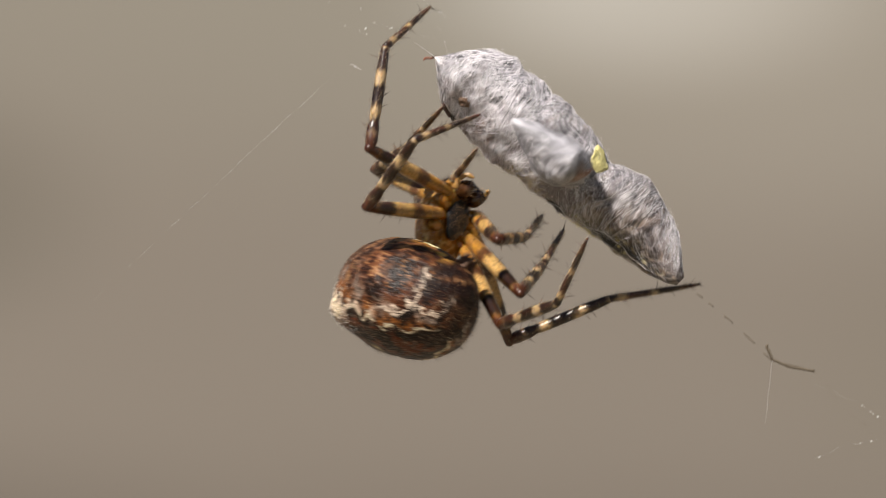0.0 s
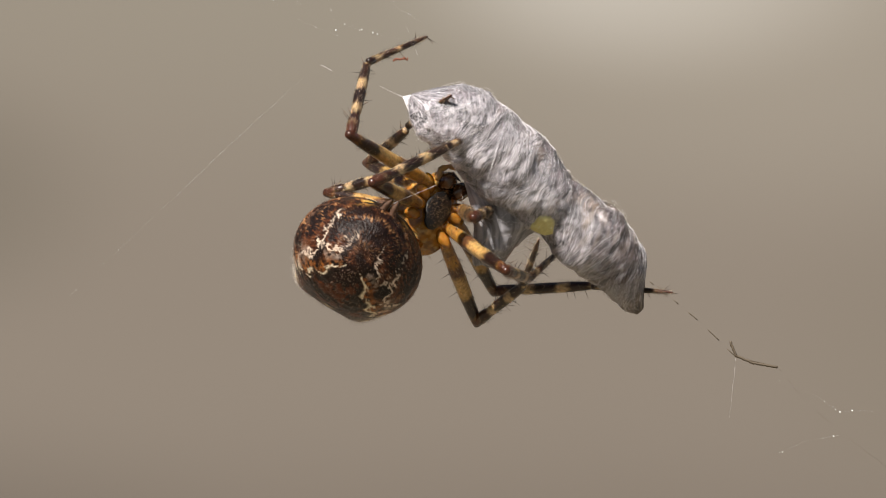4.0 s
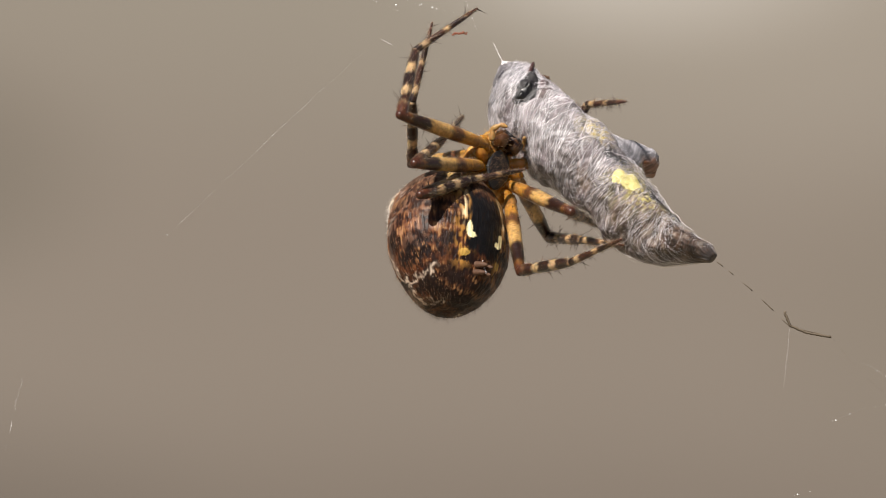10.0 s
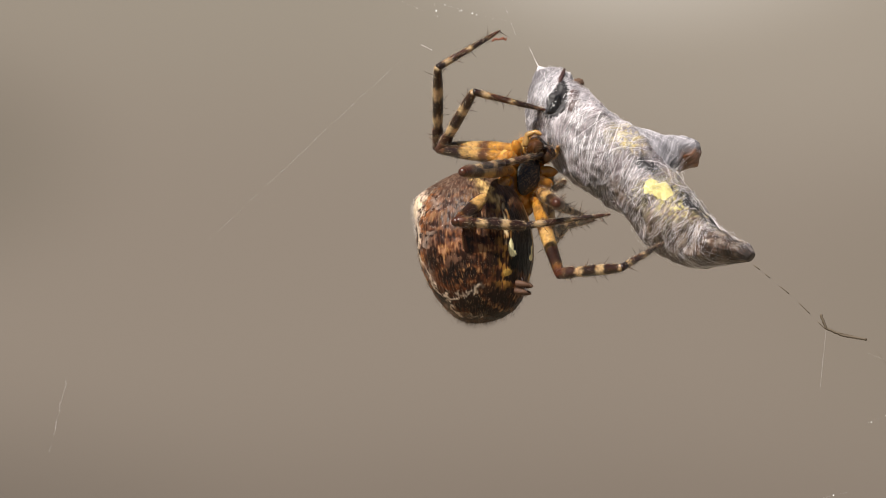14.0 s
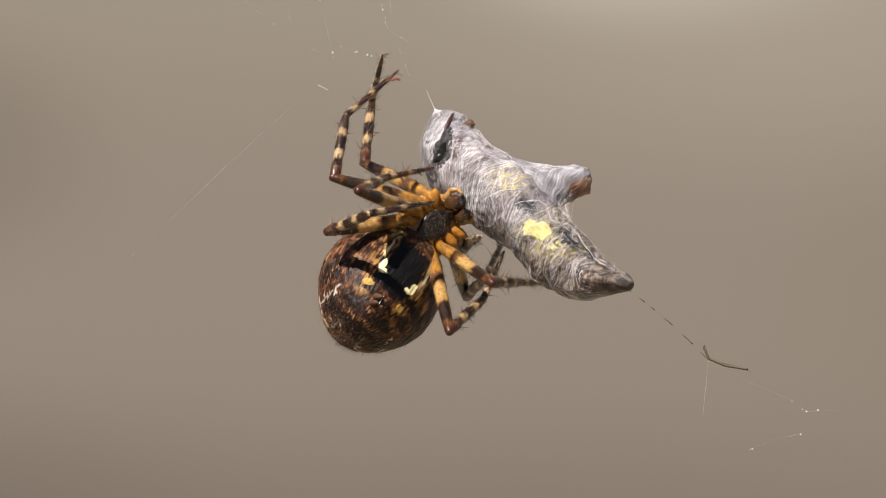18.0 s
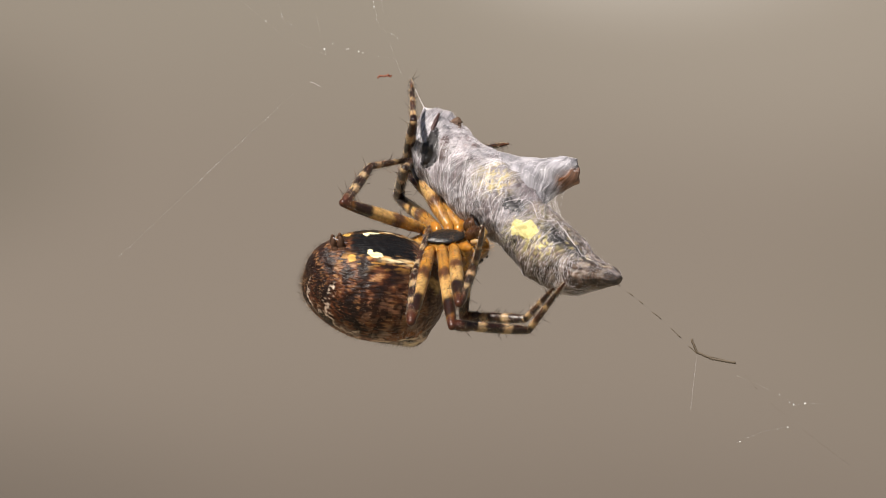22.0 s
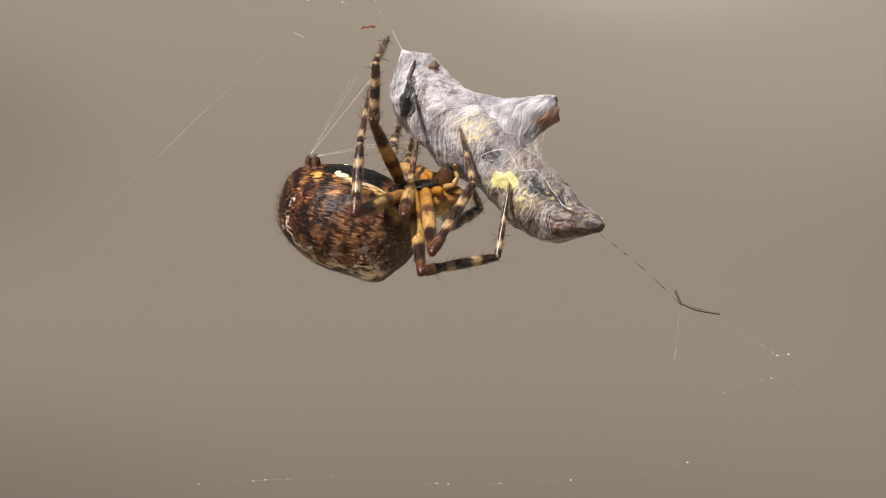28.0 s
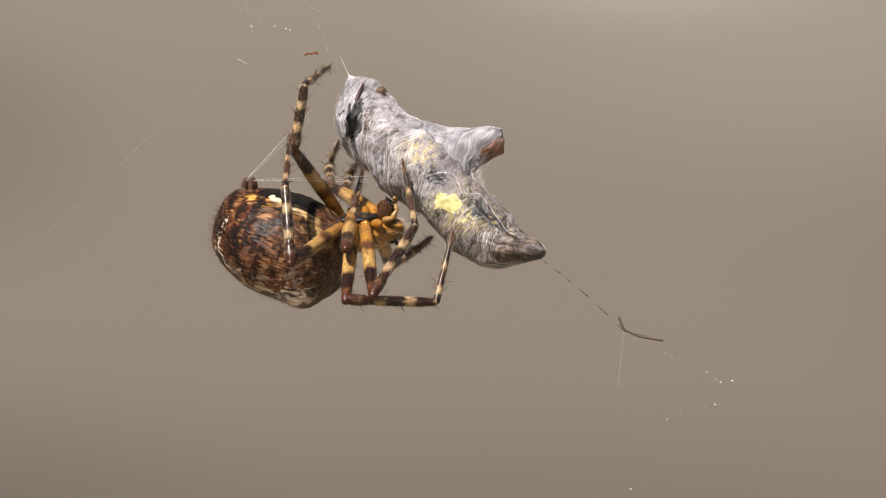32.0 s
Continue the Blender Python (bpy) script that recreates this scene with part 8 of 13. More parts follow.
    walk(tibias['c'], [
        (0, pose(-0.000000, 0.000000, 0.005110, -71.0, 41.2, -71.7)), (0.5, pose(0.000000, -0.000000, 0.005110, -58.2, 28.1, -68.3)),
        (0.733, pose(0.000000, 0.000000, 0.005110, -68.8, 50.2, -76.9)), (1, pose(0.000000, -0.000000, 0.005110, -108.2, 69.6, -115.5)),
        (1.167, pose(-0.000000, 0.000000, 0.005110, -69.4, 54.6, -82.6)), (1.333, pose(-0.000000, -0.000000, 0.005110, -52.6, 34.8, -72.0)),
        (1.5, pose(-0.000000, -0.000000, 0.005110, -42.0, 13.9, -68.1)), (1.733, pose(0.000000, 0.000000, 0.005110, -41.6, 35.9, -68.5)),
        (2, pose(0.000000, -0.000000, 0.005110, -43.1, 60.9, -71.7)), (2.5, pose(0.000000, -0.000000, 0.005110, -48.3, 63.0, -70.9)),
        (2.667, pose(0.000000, -0.000000, 0.005110, -91.7, 65.7, -101.0)), (2.833, pose(0.000000, -0.000000, 0.005110, -130.1, 58.7, -126.9)),
        (3, pose(-0.000000, 0.000000, 0.005110, -154.4, 46.1, -138.6)), (3.5, pose(-0.000000, -0.000000, 0.005110, -150.0, 40.7, -128.4)),
        (4.5, pose(0.000000, -0.000000, 0.005110, -172.0, 29.7, -134.3)), (5.5, pose(0.000000, -0.000000, 0.005110, 168.6, 18.0, -135.8)),
        (6, pose(-0.000000, 0.000000, 0.005110, 162.4, 18.0, -135.4)), (6.5, pose(-0.000000, 0.000000, 0.005110, 162.7, 18.3, -135.4)),
        (7, pose(-0.000000, 0.000000, 0.005110, 163.1, 18.6, -135.5)), (7.5, pose(0.000000, -0.000000, 0.005110, 163.7, 19.1, -135.7)),
        (8, pose(0.000000, 0.000000, 0.005110, 164.3, 19.5, -135.8)), (8.5, pose(0.000000, 0.000000, 0.005110, 164.7, 19.9, -135.9)),
        (9, pose(0.000000, -0.000000, 0.005110, 165.0, 20.1, -136.0)), (9.5, pose(0.000000, -0.000000, 0.005110, 163.0, 15.3, -135.6)),
        (10, pose(0.000000, -0.000000, 0.005110, 160.9, 10.6, -135.3)), (10.5, pose(0.000000, -0.000000, 0.005110, 170.5, 8.2, -134.4)),
        (11, pose(0.000000, -0.000000, 0.005110, 180.0, 5.9, -133.7)), (11.5, pose(0.000000, -0.000000, 0.005110, -179.7, 5.0, -133.7)),
        (12, pose(0.000000, -0.000000, 0.005110, -178.8, 2.9, -133.7)), (12.5, pose(0.000000, -0.000000, 0.005110, -178.0, 0.9, -133.7)),
        (13, pose(0.000000, -0.000000, 0.005110, -178.5, 0.4, -133.7)), (13.5, pose(0.000000, -0.000000, 0.005110, -177.2, 1.8, -133.8)),
        (14, pose(0.000000, -0.000000, 0.005110, -179.6, 4.1, -134.0)), (14.5, pose(0.000000, -0.000000, 0.005110, 179.6, 4.9, -134.0)),
        (16.5, pose(-0.000000, 0.000000, 0.005110, 159.5, 13.0, -136.3)), (17, pose(-0.000000, 0.000000, 0.005110, 156.4, 14.1, -136.8)),
        (17.5, pose(0.000000, 0.000000, 0.005110, 158.7, 14.5, -136.1)), (18, pose(0.000000, 0.000000, 0.005110, 160.8, 14.9, -135.4)),
        (18.267, pose(0.000000, -0.000000, 0.005110, 160.8, 14.4, -135.5)), (18.5, pose(0.000000, -0.000000, 0.005110, 160.8, 14.0, -135.6)),
        (18.733, pose(0.000000, 0.000000, 0.005110, 160.8, 13.6, -135.7)), (19, pose(0.000000, -0.000000, 0.005110, 160.9, 13.2, -135.8)),
        (19.167, pose(0.000000, -0.000000, 0.005110, 161.6, 12.7, -135.1)), (19.333, pose(-0.000000, 0.000000, 0.005110, 162.3, 12.2, -134.4)),
        (19.5, pose(0.000000, -0.000000, 0.005110, 163.0, 11.8, -133.7)), (19.667, pose(-0.000000, 0.000000, 0.005110, 163.6, 11.4, -133.1)),
        (19.833, pose(-0.000000, -0.000000, 0.005110, 164.3, 10.9, -132.5)), (20, pose(0.000000, 0.000000, 0.005110, 164.9, 10.5, -131.9)),
        (20.5, pose(0.000000, -0.000000, 0.005110, 159.6, 18.2, -133.3)), (21, pose(0.000000, -0.000000, 0.005110, 153.2, 26.1, -135.5)),
        (21.133, pose(0.000000, 0.000000, 0.005110, 159.7, 28.3, -142.3)), (21.267, pose(0.000000, -0.000000, 0.005110, 165.3, 28.3, -150.1)),
        (21.367, pose(0.000000, -0.000000, 0.005110, 169.3, 26.8, -156.1)), (21.5, pose(0.000000, -0.000000, 0.005110, 174.9, 22.8, -163.3)),
        (21.633, pose(-0.000000, -0.000000, 0.005110, 179.2, 29.2, -171.7)), (21.733, pose(-0.000000, -0.000000, 0.005110, -177.4, 32.3, -178.5)),
        (21.867, pose(-0.000000, 0.000000, 0.005110, -172.0, 34.4, 172.8)), (22, pose(0.000000, -0.000000, 0.005110, -164.6, 34.5, 165.8)),
        (22.5, pose(0.000000, -0.000000, 0.005110, -166.4, 37.1, 164.3)), (23, pose(0.000000, -0.000000, 0.005110, -168.2, 39.9, 162.7)),
        (23.167, pose(-0.000000, -0.000000, 0.005110, -169.2, 37.6, 162.0)), (23.333, pose(-0.000000, -0.000000, 0.005110, -170.1, 35.3, 161.5)),
        (23.5, pose(0.000000, -0.000000, 0.005110, -170.9, 33.0, 160.9)), (23.667, pose(0.000000, 0.000000, 0.005110, -171.6, 30.8, 160.5)),
        (23.833, pose(0.000000, -0.000000, 0.005110, -172.3, 28.7, 160.1)), (24, pose(0.000000, -0.000000, 0.005110, -172.9, 26.6, 159.8)),
        (24.5, pose(0.000000, -0.000000, 0.005110, -175.2, 25.0, 158.8)), (25, pose(0.000000, -0.000000, 0.005110, -177.5, 23.4, 157.9)),
        (25.5, pose(0.000000, -0.000000, 0.005110, -177.7, 20.0, 158.6)), (25.8, pose(0.000000, -0.000000, 0.005110, -166.8, 21.8, 167.5)),
        (26.067, pose(-0.000000, 0.000000, 0.005110, -159.1, 20.7, 177.5)), (26.367, pose(-0.000000, -0.000000, 0.005110, -154.5, 16.8, -171.1)),
        (26.633, pose(0.000000, 0.000000, 0.005110, -154.8, 12.0, -162.1)), (26.933, pose(-0.000000, -0.000000, 0.005110, -159.7, 6.6, -154.0)),
        (27.2, pose(0.000000, 0.000000, 0.005110, -167.2, 2.5, -149.0)), (27.5, pose(0.000000, -0.000000, 0.005110, -177.7, -1.3, -146.4)),
        (28, pose(0.000000, -0.000000, 0.005110, -179.1, 0.1, -146.3)), (28.5, pose(0.000000, -0.000000, 0.005110, -179.1, -0.3, -146.3)),
        (29, pose(0.000000, -0.000000, 0.005110, -179.1, -1.2, -146.3)), (29.5, pose(0.000000, -0.000000, 0.005110, -179.1, -2.1, -146.3)),
        (30, pose(0.000000, -0.000000, 0.005110, -179.2, -2.6, -146.3)), (30.5, pose(0.000000, -0.000000, 0.005110, -179.3, -2.1, -146.3)),
        (31, pose(0.000000, -0.000000, 0.005110, -179.7, -1.2, -146.3)), (31.5, pose(0.000000, -0.000000, 0.005110, 179.8, -0.3, -146.3)),
        (32, pose(0.000000, -0.000000, 0.005110, 179.7, 0.1, -146.3)),])
    walk(tarsi['c'], [
        (0, pose(0.003986, 0.000383, 0.006121, -144.7, 5.1, -93.0)), (0.5, pose(0.003641, 0.000346, 0.007028, -139.1, -1.7, -89.4)),
        (0.733, pose(0.004010, -0.000249, 0.006065, -154.9, 18.1, -91.0)), (1, pose(0.004062, -0.000597, 0.004660, -178.3, 38.5, -103.3)),
        (1.167, pose(0.003986, -0.000677, 0.005952, -159.4, 23.6, -93.6)), (1.333, pose(0.003564, -0.000345, 0.007168, -144.6, 7.0, -89.8)),
        (1.5, pose(0.002839, 0.000345, 0.008090, -130.7, -9.9, -90.3)), (1.733, pose(0.003216, -0.000681, 0.007610, -139.4, 9.6, -90.9)),
        (2, pose(0.003508, -0.001614, 0.006575, -151.8, 31.2, -96.7)), (2.5, pose(0.003716, -0.001299, 0.006357, -138.4, 24.4, -88.1)),
        (2.667, pose(0.004073, -0.000683, 0.005061, -138.9, 21.3, -88.5)), (2.833, pose(0.003890, -0.000077, 0.003726, -139.4, 18.2, -88.9)),
        (3, pose(0.003194, 0.000439, 0.002528, -139.8, 15.1, -89.3)), (3.5, pose(0.003069, 0.000543, 0.002400, -132.4, 6.7, -84.9)),
        (4.5, pose(0.001827, 0.001046, 0.001557, -146.7, 10.2, -83.0)), (5.5, pose(0.000331, 0.001455, 0.001259, -161.1, 14.4, -82.4)),
        (6, pose(-0.000011, 0.001746, 0.001367, -162.8, 17.8, -81.4)), (6.5, pose(0.000016, 0.001743, 0.001366, -162.7, 18.6, -81.3)),
        (7, pose(0.000059, 0.001740, 0.001365, -162.6, 19.8, -81.0)), (7.5, pose(0.000115, 0.001734, 0.001363, -162.5, 21.4, -80.7)),
        (8, pose(0.000172, 0.001729, 0.001363, -162.3, 22.9, -80.3)), (8.5, pose(0.000216, 0.001725, 0.001364, -162.2, 24.2, -80.0)),
        (9, pose(0.000243, 0.001722, 0.001364, -162.2, 24.9, -79.8)), (9.5, pose(-0.000098, 0.001592, 0.001300, -168.5, 24.6, -80.5)),
        (10, pose(-0.000441, 0.001467, 0.001275, -175.0, 24.3, -81.4)), (10.5, pose(-0.000079, 0.000892, 0.001078, -168.1, 13.0, -81.7)),
        (11, pose(0.000290, 0.000309, 0.001002, -160.9, 1.8, -82.8)), (11.5, pose(0.000264, 0.000242, 0.000996, -160.8, -0.0, -83.3)),
        (12, pose(0.000208, 0.000095, 0.000986, -160.4, -3.9, -84.4)), (12.5, pose(0.000152, -0.000053, 0.000983, -160.0, -7.8, -85.5)),
        (13, pose(0.000097, -0.000053, 0.000981, -160.1, -8.6, -85.9)), (13.5, pose(0.000234, -0.000049, 0.000987, -158.6, -8.3, -87.0)),
        (14, pose(0.000226, 0.000188, 0.000990, -159.0, -4.7, -87.8)), (14.5, pose(0.000223, 0.000271, 0.000995, -158.3, -3.6, -87.5)),
        (16.5, pose(-0.000369, 0.001648, 0.001341, -157.8, 15.5, -85.8)), (17, pose(-0.000461, 0.001837, 0.001440, -157.7, 18.2, -85.7)),
        (17.5, pose(-0.000349, 0.001750, 0.001386, -157.3, 12.7, -86.9)), (18, pose(-0.000240, 0.001673, 0.001342, -156.7, 7.4, -88.4)),
        (18.267, pose(-0.000258, 0.001650, 0.001333, -133.5, -2.2, -94.2)), (18.5, pose(-0.000274, 0.001630, 0.001325, -112.2, -8.1, -101.7)),
        (18.733, pose(-0.000289, 0.001612, 0.001319, -90.0, -11.0, -110.5)), (19, pose(-0.000307, 0.001591, 0.001311, -64.1, -10.0, -120.6)),
        (19.167, pose(-0.000311, 0.001534, 0.001288, -83.6, -10.4, -115.4)), (19.333, pose(-0.000314, 0.001475, 0.001265, -102.9, -9.1, -110.0)),
        (19.5, pose(-0.000315, 0.001416, 0.001243, -121.9, -6.1, -105.1)), (19.667, pose(-0.000317, 0.001365, 0.001225, -140.3, -1.6, -101.1)),
        (19.833, pose(-0.000317, 0.001313, 0.001207, -158.3, 3.9, -98.3)), (20, pose(-0.000316, 0.001260, 0.001190, -176.2, 9.9, -97.0)),
        (20.5, pose(-0.000222, 0.001865, 0.001432, -169.9, 23.0, -95.1)), (21, pose(-0.000149, 0.002465, 0.001800, -162.3, 36.1, -91.1)),
        (21.133, pose(0.000576, 0.002259, 0.001701, -179.4, 56.5, -98.0)), (21.267, pose(0.001120, 0.001856, 0.001594, 139.9, 73.9, -129.9)),
        (21.367, pose(0.001360, 0.001447, 0.001489, 71.9, 74.2, 168.2)), (21.5, pose(0.001422, 0.000813, 0.001319, 30.5, 56.5, 134.5)),
        (21.633, pose(0.001983, 0.000347, 0.001504, 29.6, 46.6, 132.4)), (21.733, pose(0.002210, -0.000128, 0.001623, 29.5, 39.0, 131.9)),
        (21.867, pose(0.002223, -0.000862, 0.001737, 29.4, 28.9, 132.0)), (22, pose(0.001916, -0.001615, 0.001827, 29.1, 18.9, 133.0)),
        (22.5, pose(0.002069, -0.001592, 0.001910, 24.2, 21.6, 132.7)), (23, pose(0.002224, -0.001577, 0.002008, 19.2, 24.4, 132.0)),
        (23.167, pose(0.002114, -0.001502, 0.001896, 38.8, 11.7, 126.1)), (23.333, pose(0.002000, -0.001424, 0.001789, 59.5, 1.7, 117.2)),
        (23.5, pose(0.001883, -0.001343, 0.001688, 81.9, -4.3, 105.9)), (23.667, pose(0.001773, -0.001267, 0.001602, 104.4, -5.4, 94.4)),
        (23.833, pose(0.001661, -0.001190, 0.001521, 126.8, -1.9, 84.1)), (24, pose(0.001547, -0.001110, 0.001445, 148.5, 5.4, 76.5)),
        (24.5, pose(0.001496, -0.000947, 0.001379, 149.7, 1.2, 77.9)), (25, pose(0.001448, -0.000783, 0.001322, 150.7, -3.3, 79.1)),
        (25.5, pose(0.001250, -0.000670, 0.001231, 146.9, -2.4, 79.3)), (25.8, pose(0.001257, -0.001241, 0.001377, 152.7, 8.5, 81.7)),
        (26.067, pose(0.001303, -0.001529, 0.001501, 159.3, 17.0, 86.9)), (26.367, pose(0.001340, -0.001590, 0.001542, 169.0, 23.7, 96.0)),
        (26.633, pose(0.001281, -0.001438, 0.001457, 179.4, 26.2, 105.9)), (26.933, pose(0.001029, -0.001096, 0.001263, -168.4, 24.6, 117.1)),
        (27.2, pose(0.000622, -0.000696, 0.001087, -158.5, 19.7, 125.0)), (27.5, pose(0.000015, -0.000191, 0.000984, -148.8, 11.6, 130.4)),
        (28, pose(0.000042, -0.000049, 0.000981, -150.4, 10.7, 130.7)), (28.5, pose(0.000017, -0.000065, 0.000981, -149.6, 10.6, 130.8)),
        (29, pose(-0.000039, -0.000101, 0.000981, -147.7, 10.5, 131.0)), (29.5, pose(-0.000094, -0.000136, 0.000983, -145.9, 10.3, 131.3)),
        (30, pose(-0.000119, -0.000153, 0.000985, -145.0, 10.2, 131.4)), (30.5, pose(-0.000102, -0.000126, 0.000983, -145.3, 9.9, 131.2)),
        (31, pose(-0.000064, -0.000064, 0.000981, -146.0, 9.1, 130.6)), (31.5, pose(-0.000026, -0.000004, 0.000980, -146.7, 8.4, 130.2)),
        (32, pose(-0.000009, 0.000024, 0.000980, -147.1, 8.0, 129.9)),])
    walk(femurs['d'], [
        (0, pose(0.000725, -0.000807, 0.001615, -74.8, -9.8, 7.5)), (0.5, pose(-0.000438, -0.000813, 0.002617, -88.1, -10.3, 11.1)),
        (0.667, pose(0.000308, -0.000776, 0.002475, -85.2, -11.6, 33.8)), (0.833, pose(0.001053, -0.000738, 0.002333, -83.0, -14.0, 56.7)),
        (1, pose(0.001799, -0.000701, 0.002191, -81.9, -16.9, 79.7)), (1.167, pose(0.000831, -0.000738, 0.002632, -88.1, -15.2, 58.9)),
        (1.333, pose(-0.000138, -0.000776, 0.003073, -94.5, -15.6, 38.1)), (1.5, pose(-0.001106, -0.000813, 0.003514, -100.3, -18.2, 17.3)),
        (1.667, pose(0.000052, -0.000776, 0.002924, -92.5, -16.4, 34.4)), (1.833, pose(0.001211, -0.000738, 0.002334, -84.4, -16.8, 51.6)),
        (2, pose(0.002369, -0.000701, 0.001744, -76.8, -19.5, 68.6)), (2.5, pose(0.002013, -0.000825, 0.001467, -68.1, -14.3, 51.5)),
        (3, pose(0.002212, -0.000807, 0.002175, -72.9, -13.3, 48.5)), (3.5, pose(0.000904, -0.000701, 0.002106, -77.1, -7.6, 27.4)),
        (3.9, pose(0.001091, -0.000708, 0.002061, -78.0, -12.3, 48.6)), (4.3, pose(0.001278, -0.000715, 0.002017, -80.5, -16.3, 70.2)),
        (4.7, pose(0.001464, -0.000721, 0.001972, -84.6, -19.2, 92.5)), (5.1, pose(0.001651, -0.000728, 0.001928, -89.4, -20.3, 115.2)),
        (5.5, pose(0.001838, -0.000735, 0.001883, -94.4, -19.6, 138.0)), (6, pose(0.001868, -0.000771, 0.001458, -93.7, -19.7, 136.4)),
        (6.5, pose(0.001865, -0.000771, 0.001440, -93.9, -19.6, 136.8)), (7, pose(0.001861, -0.000771, 0.001410, -94.1, -19.6, 137.4)),
        (7.5, pose(0.001856, -0.000772, 0.001371, -94.3, -19.5, 138.2)), (8, pose(0.001850, -0.000773, 0.001332, -94.6, -19.5, 139.1)),
        (8.5, pose(0.001846, -0.000773, 0.001302, -94.7, -19.4, 139.7)), (9, pose(0.001844, -0.000774, 0.001283, -94.9, -19.4, 140.1)),
        (9.5, pose(0.001546, -0.000772, 0.001836, -97.9, -18.8, 145.3)), (10, pose(0.001250, -0.000771, 0.002389, -100.9, -18.0, 150.7)),
        (10.5, pose(0.001172, -0.000759, 0.002144, -111.5, -15.6, 159.2)), (11, pose(0.001095, -0.000747, 0.001901, -121.4, -11.8, 167.0)),
        (11.5, pose(0.001117, -0.000747, 0.002064, -123.8, -13.5, 164.4)), (12, pose(0.001215, -0.000747, 0.002194, -127.7, -14.4, 163.0)),
        (12.5, pose(0.000904, -0.000747, 0.002395, -129.7, -15.3, 161.9)), (13, pose(0.000541, -0.000747, 0.002439, -127.4, -15.4, 161.7)),
        (13.5, pose(0.000769, -0.000747, 0.002496, -121.3, -19.5, 155.5)), (14, pose(0.000805, -0.000747, 0.002407, -114.9, -18.8, 157.0)),
        (14.5, pose(0.000758, -0.000725, 0.002390, -113.7, -19.2, 156.0)), (15.5, pose(0.001109, -0.000630, 0.002101, -105.1, -23.2, 143.9)),
        (16.5, pose(0.001460, -0.000535, 0.001813, -95.6, -25.3, 131.1)), (17, pose(0.001568, -0.000506, 0.001731, -93.2, -25.6, 127.4)),
        (17.5, pose(0.001393, -0.000409, 0.002009, -95.7, -25.5, 128.8)), (18, pose(0.001234, -0.000308, 0.002292, -98.2, -25.3, 130.0)),
        (18.5, pose(0.001394, -0.000225, 0.002122, -98.1, -25.1, 132.1)), (19, pose(0.001556, -0.000140, 0.001952, -98.0, -24.8, 134.2)),
        (19.267, pose(0.001627, -0.000071, 0.002127, -93.5, -25.0, 132.1)), (19.5, pose(0.001690, -0.000010, 0.002281, -89.6, -25.0, 130.3)),
        (19.733, pose(0.001760, 0.000061, 0.002427, -85.6, -25.0, 128.4)), (20, pose(0.001841, 0.000142, 0.002593, -81.0, -24.7, 126.3)),
        (20.5, pose(0.001972, 0.000275, 0.002228, -81.4, -24.6, 125.7)), (21, pose(0.002137, 0.000430, 0.001821, -81.4, -24.5, 124.7)),
        (21.5, pose(0.002214, 0.000543, 0.001750, -77.9, -23.9, 121.1)), (22, pose(0.002317, 0.000646, 0.001604, -73.5, -22.9, 116.8)),
        (22.267, pose(0.002263, 0.000676, 0.001538, -66.6, -22.9, 116.9)), (22.5, pose(0.002215, 0.000703, 0.001481, -60.6, -22.9, 117.0)),
        (22.733, pose(0.002167, 0.000728, 0.001423, -54.5, -23.0, 117.0)), (23, pose(0.002113, 0.000757, 0.001357, -47.6, -23.0, 117.0)),
        (23.5, pose(0.002281, 0.000682, 0.001300, -57.1, -27.8, 123.9)), (24, pose(0.002452, 0.000605, 0.001239, -67.4, -31.4, 131.7)),
        (24.5, pose(0.002363, 0.000605, 0.001239, -72.3, -31.8, 133.2)), (25, pose(0.002274, 0.000605, 0.001239, -77.3, -32.2, 134.7)),
        (25.5, pose(0.002241, 0.000598, 0.001271, -74.1, -32.2, 134.7)), (26.5, pose(0.002123, 0.000572, 0.001388, -62.3, -32.3, 134.9)),
        (27.5, pose(0.002006, 0.000547, 0.001504, -50.5, -32.4, 135.1)), (28, pose(0.001974, 0.000539, 0.001536, -47.3, -32.4, 135.2)),
        (28.5, pose(0.001978, 0.000539, 0.001477, -46.3, -30.8, 133.1)), (29, pose(0.001987, 0.000539, 0.001346, -44.4, -27.0, 128.7)),
        (29.5, pose(0.001996, 0.000539, 0.001216, -42.7, -23.1, 124.7)), (30, pose(0.002000, 0.000539, 0.001156, -42.2, -21.3, 122.9)),
        (30.5, pose(0.001968, 0.000539, 0.001172, -42.6, -21.3, 122.9)), (31, pose(0.001899, 0.000539, 0.001207, -43.8, -21.3, 122.9)),
        (31.5, pose(0.001830, 0.000539, 0.001242, -45.0, -21.4, 123.0)), (32, pose(0.001799, 0.000539, 0.001258, -45.6, -21.4, 123.0)),])
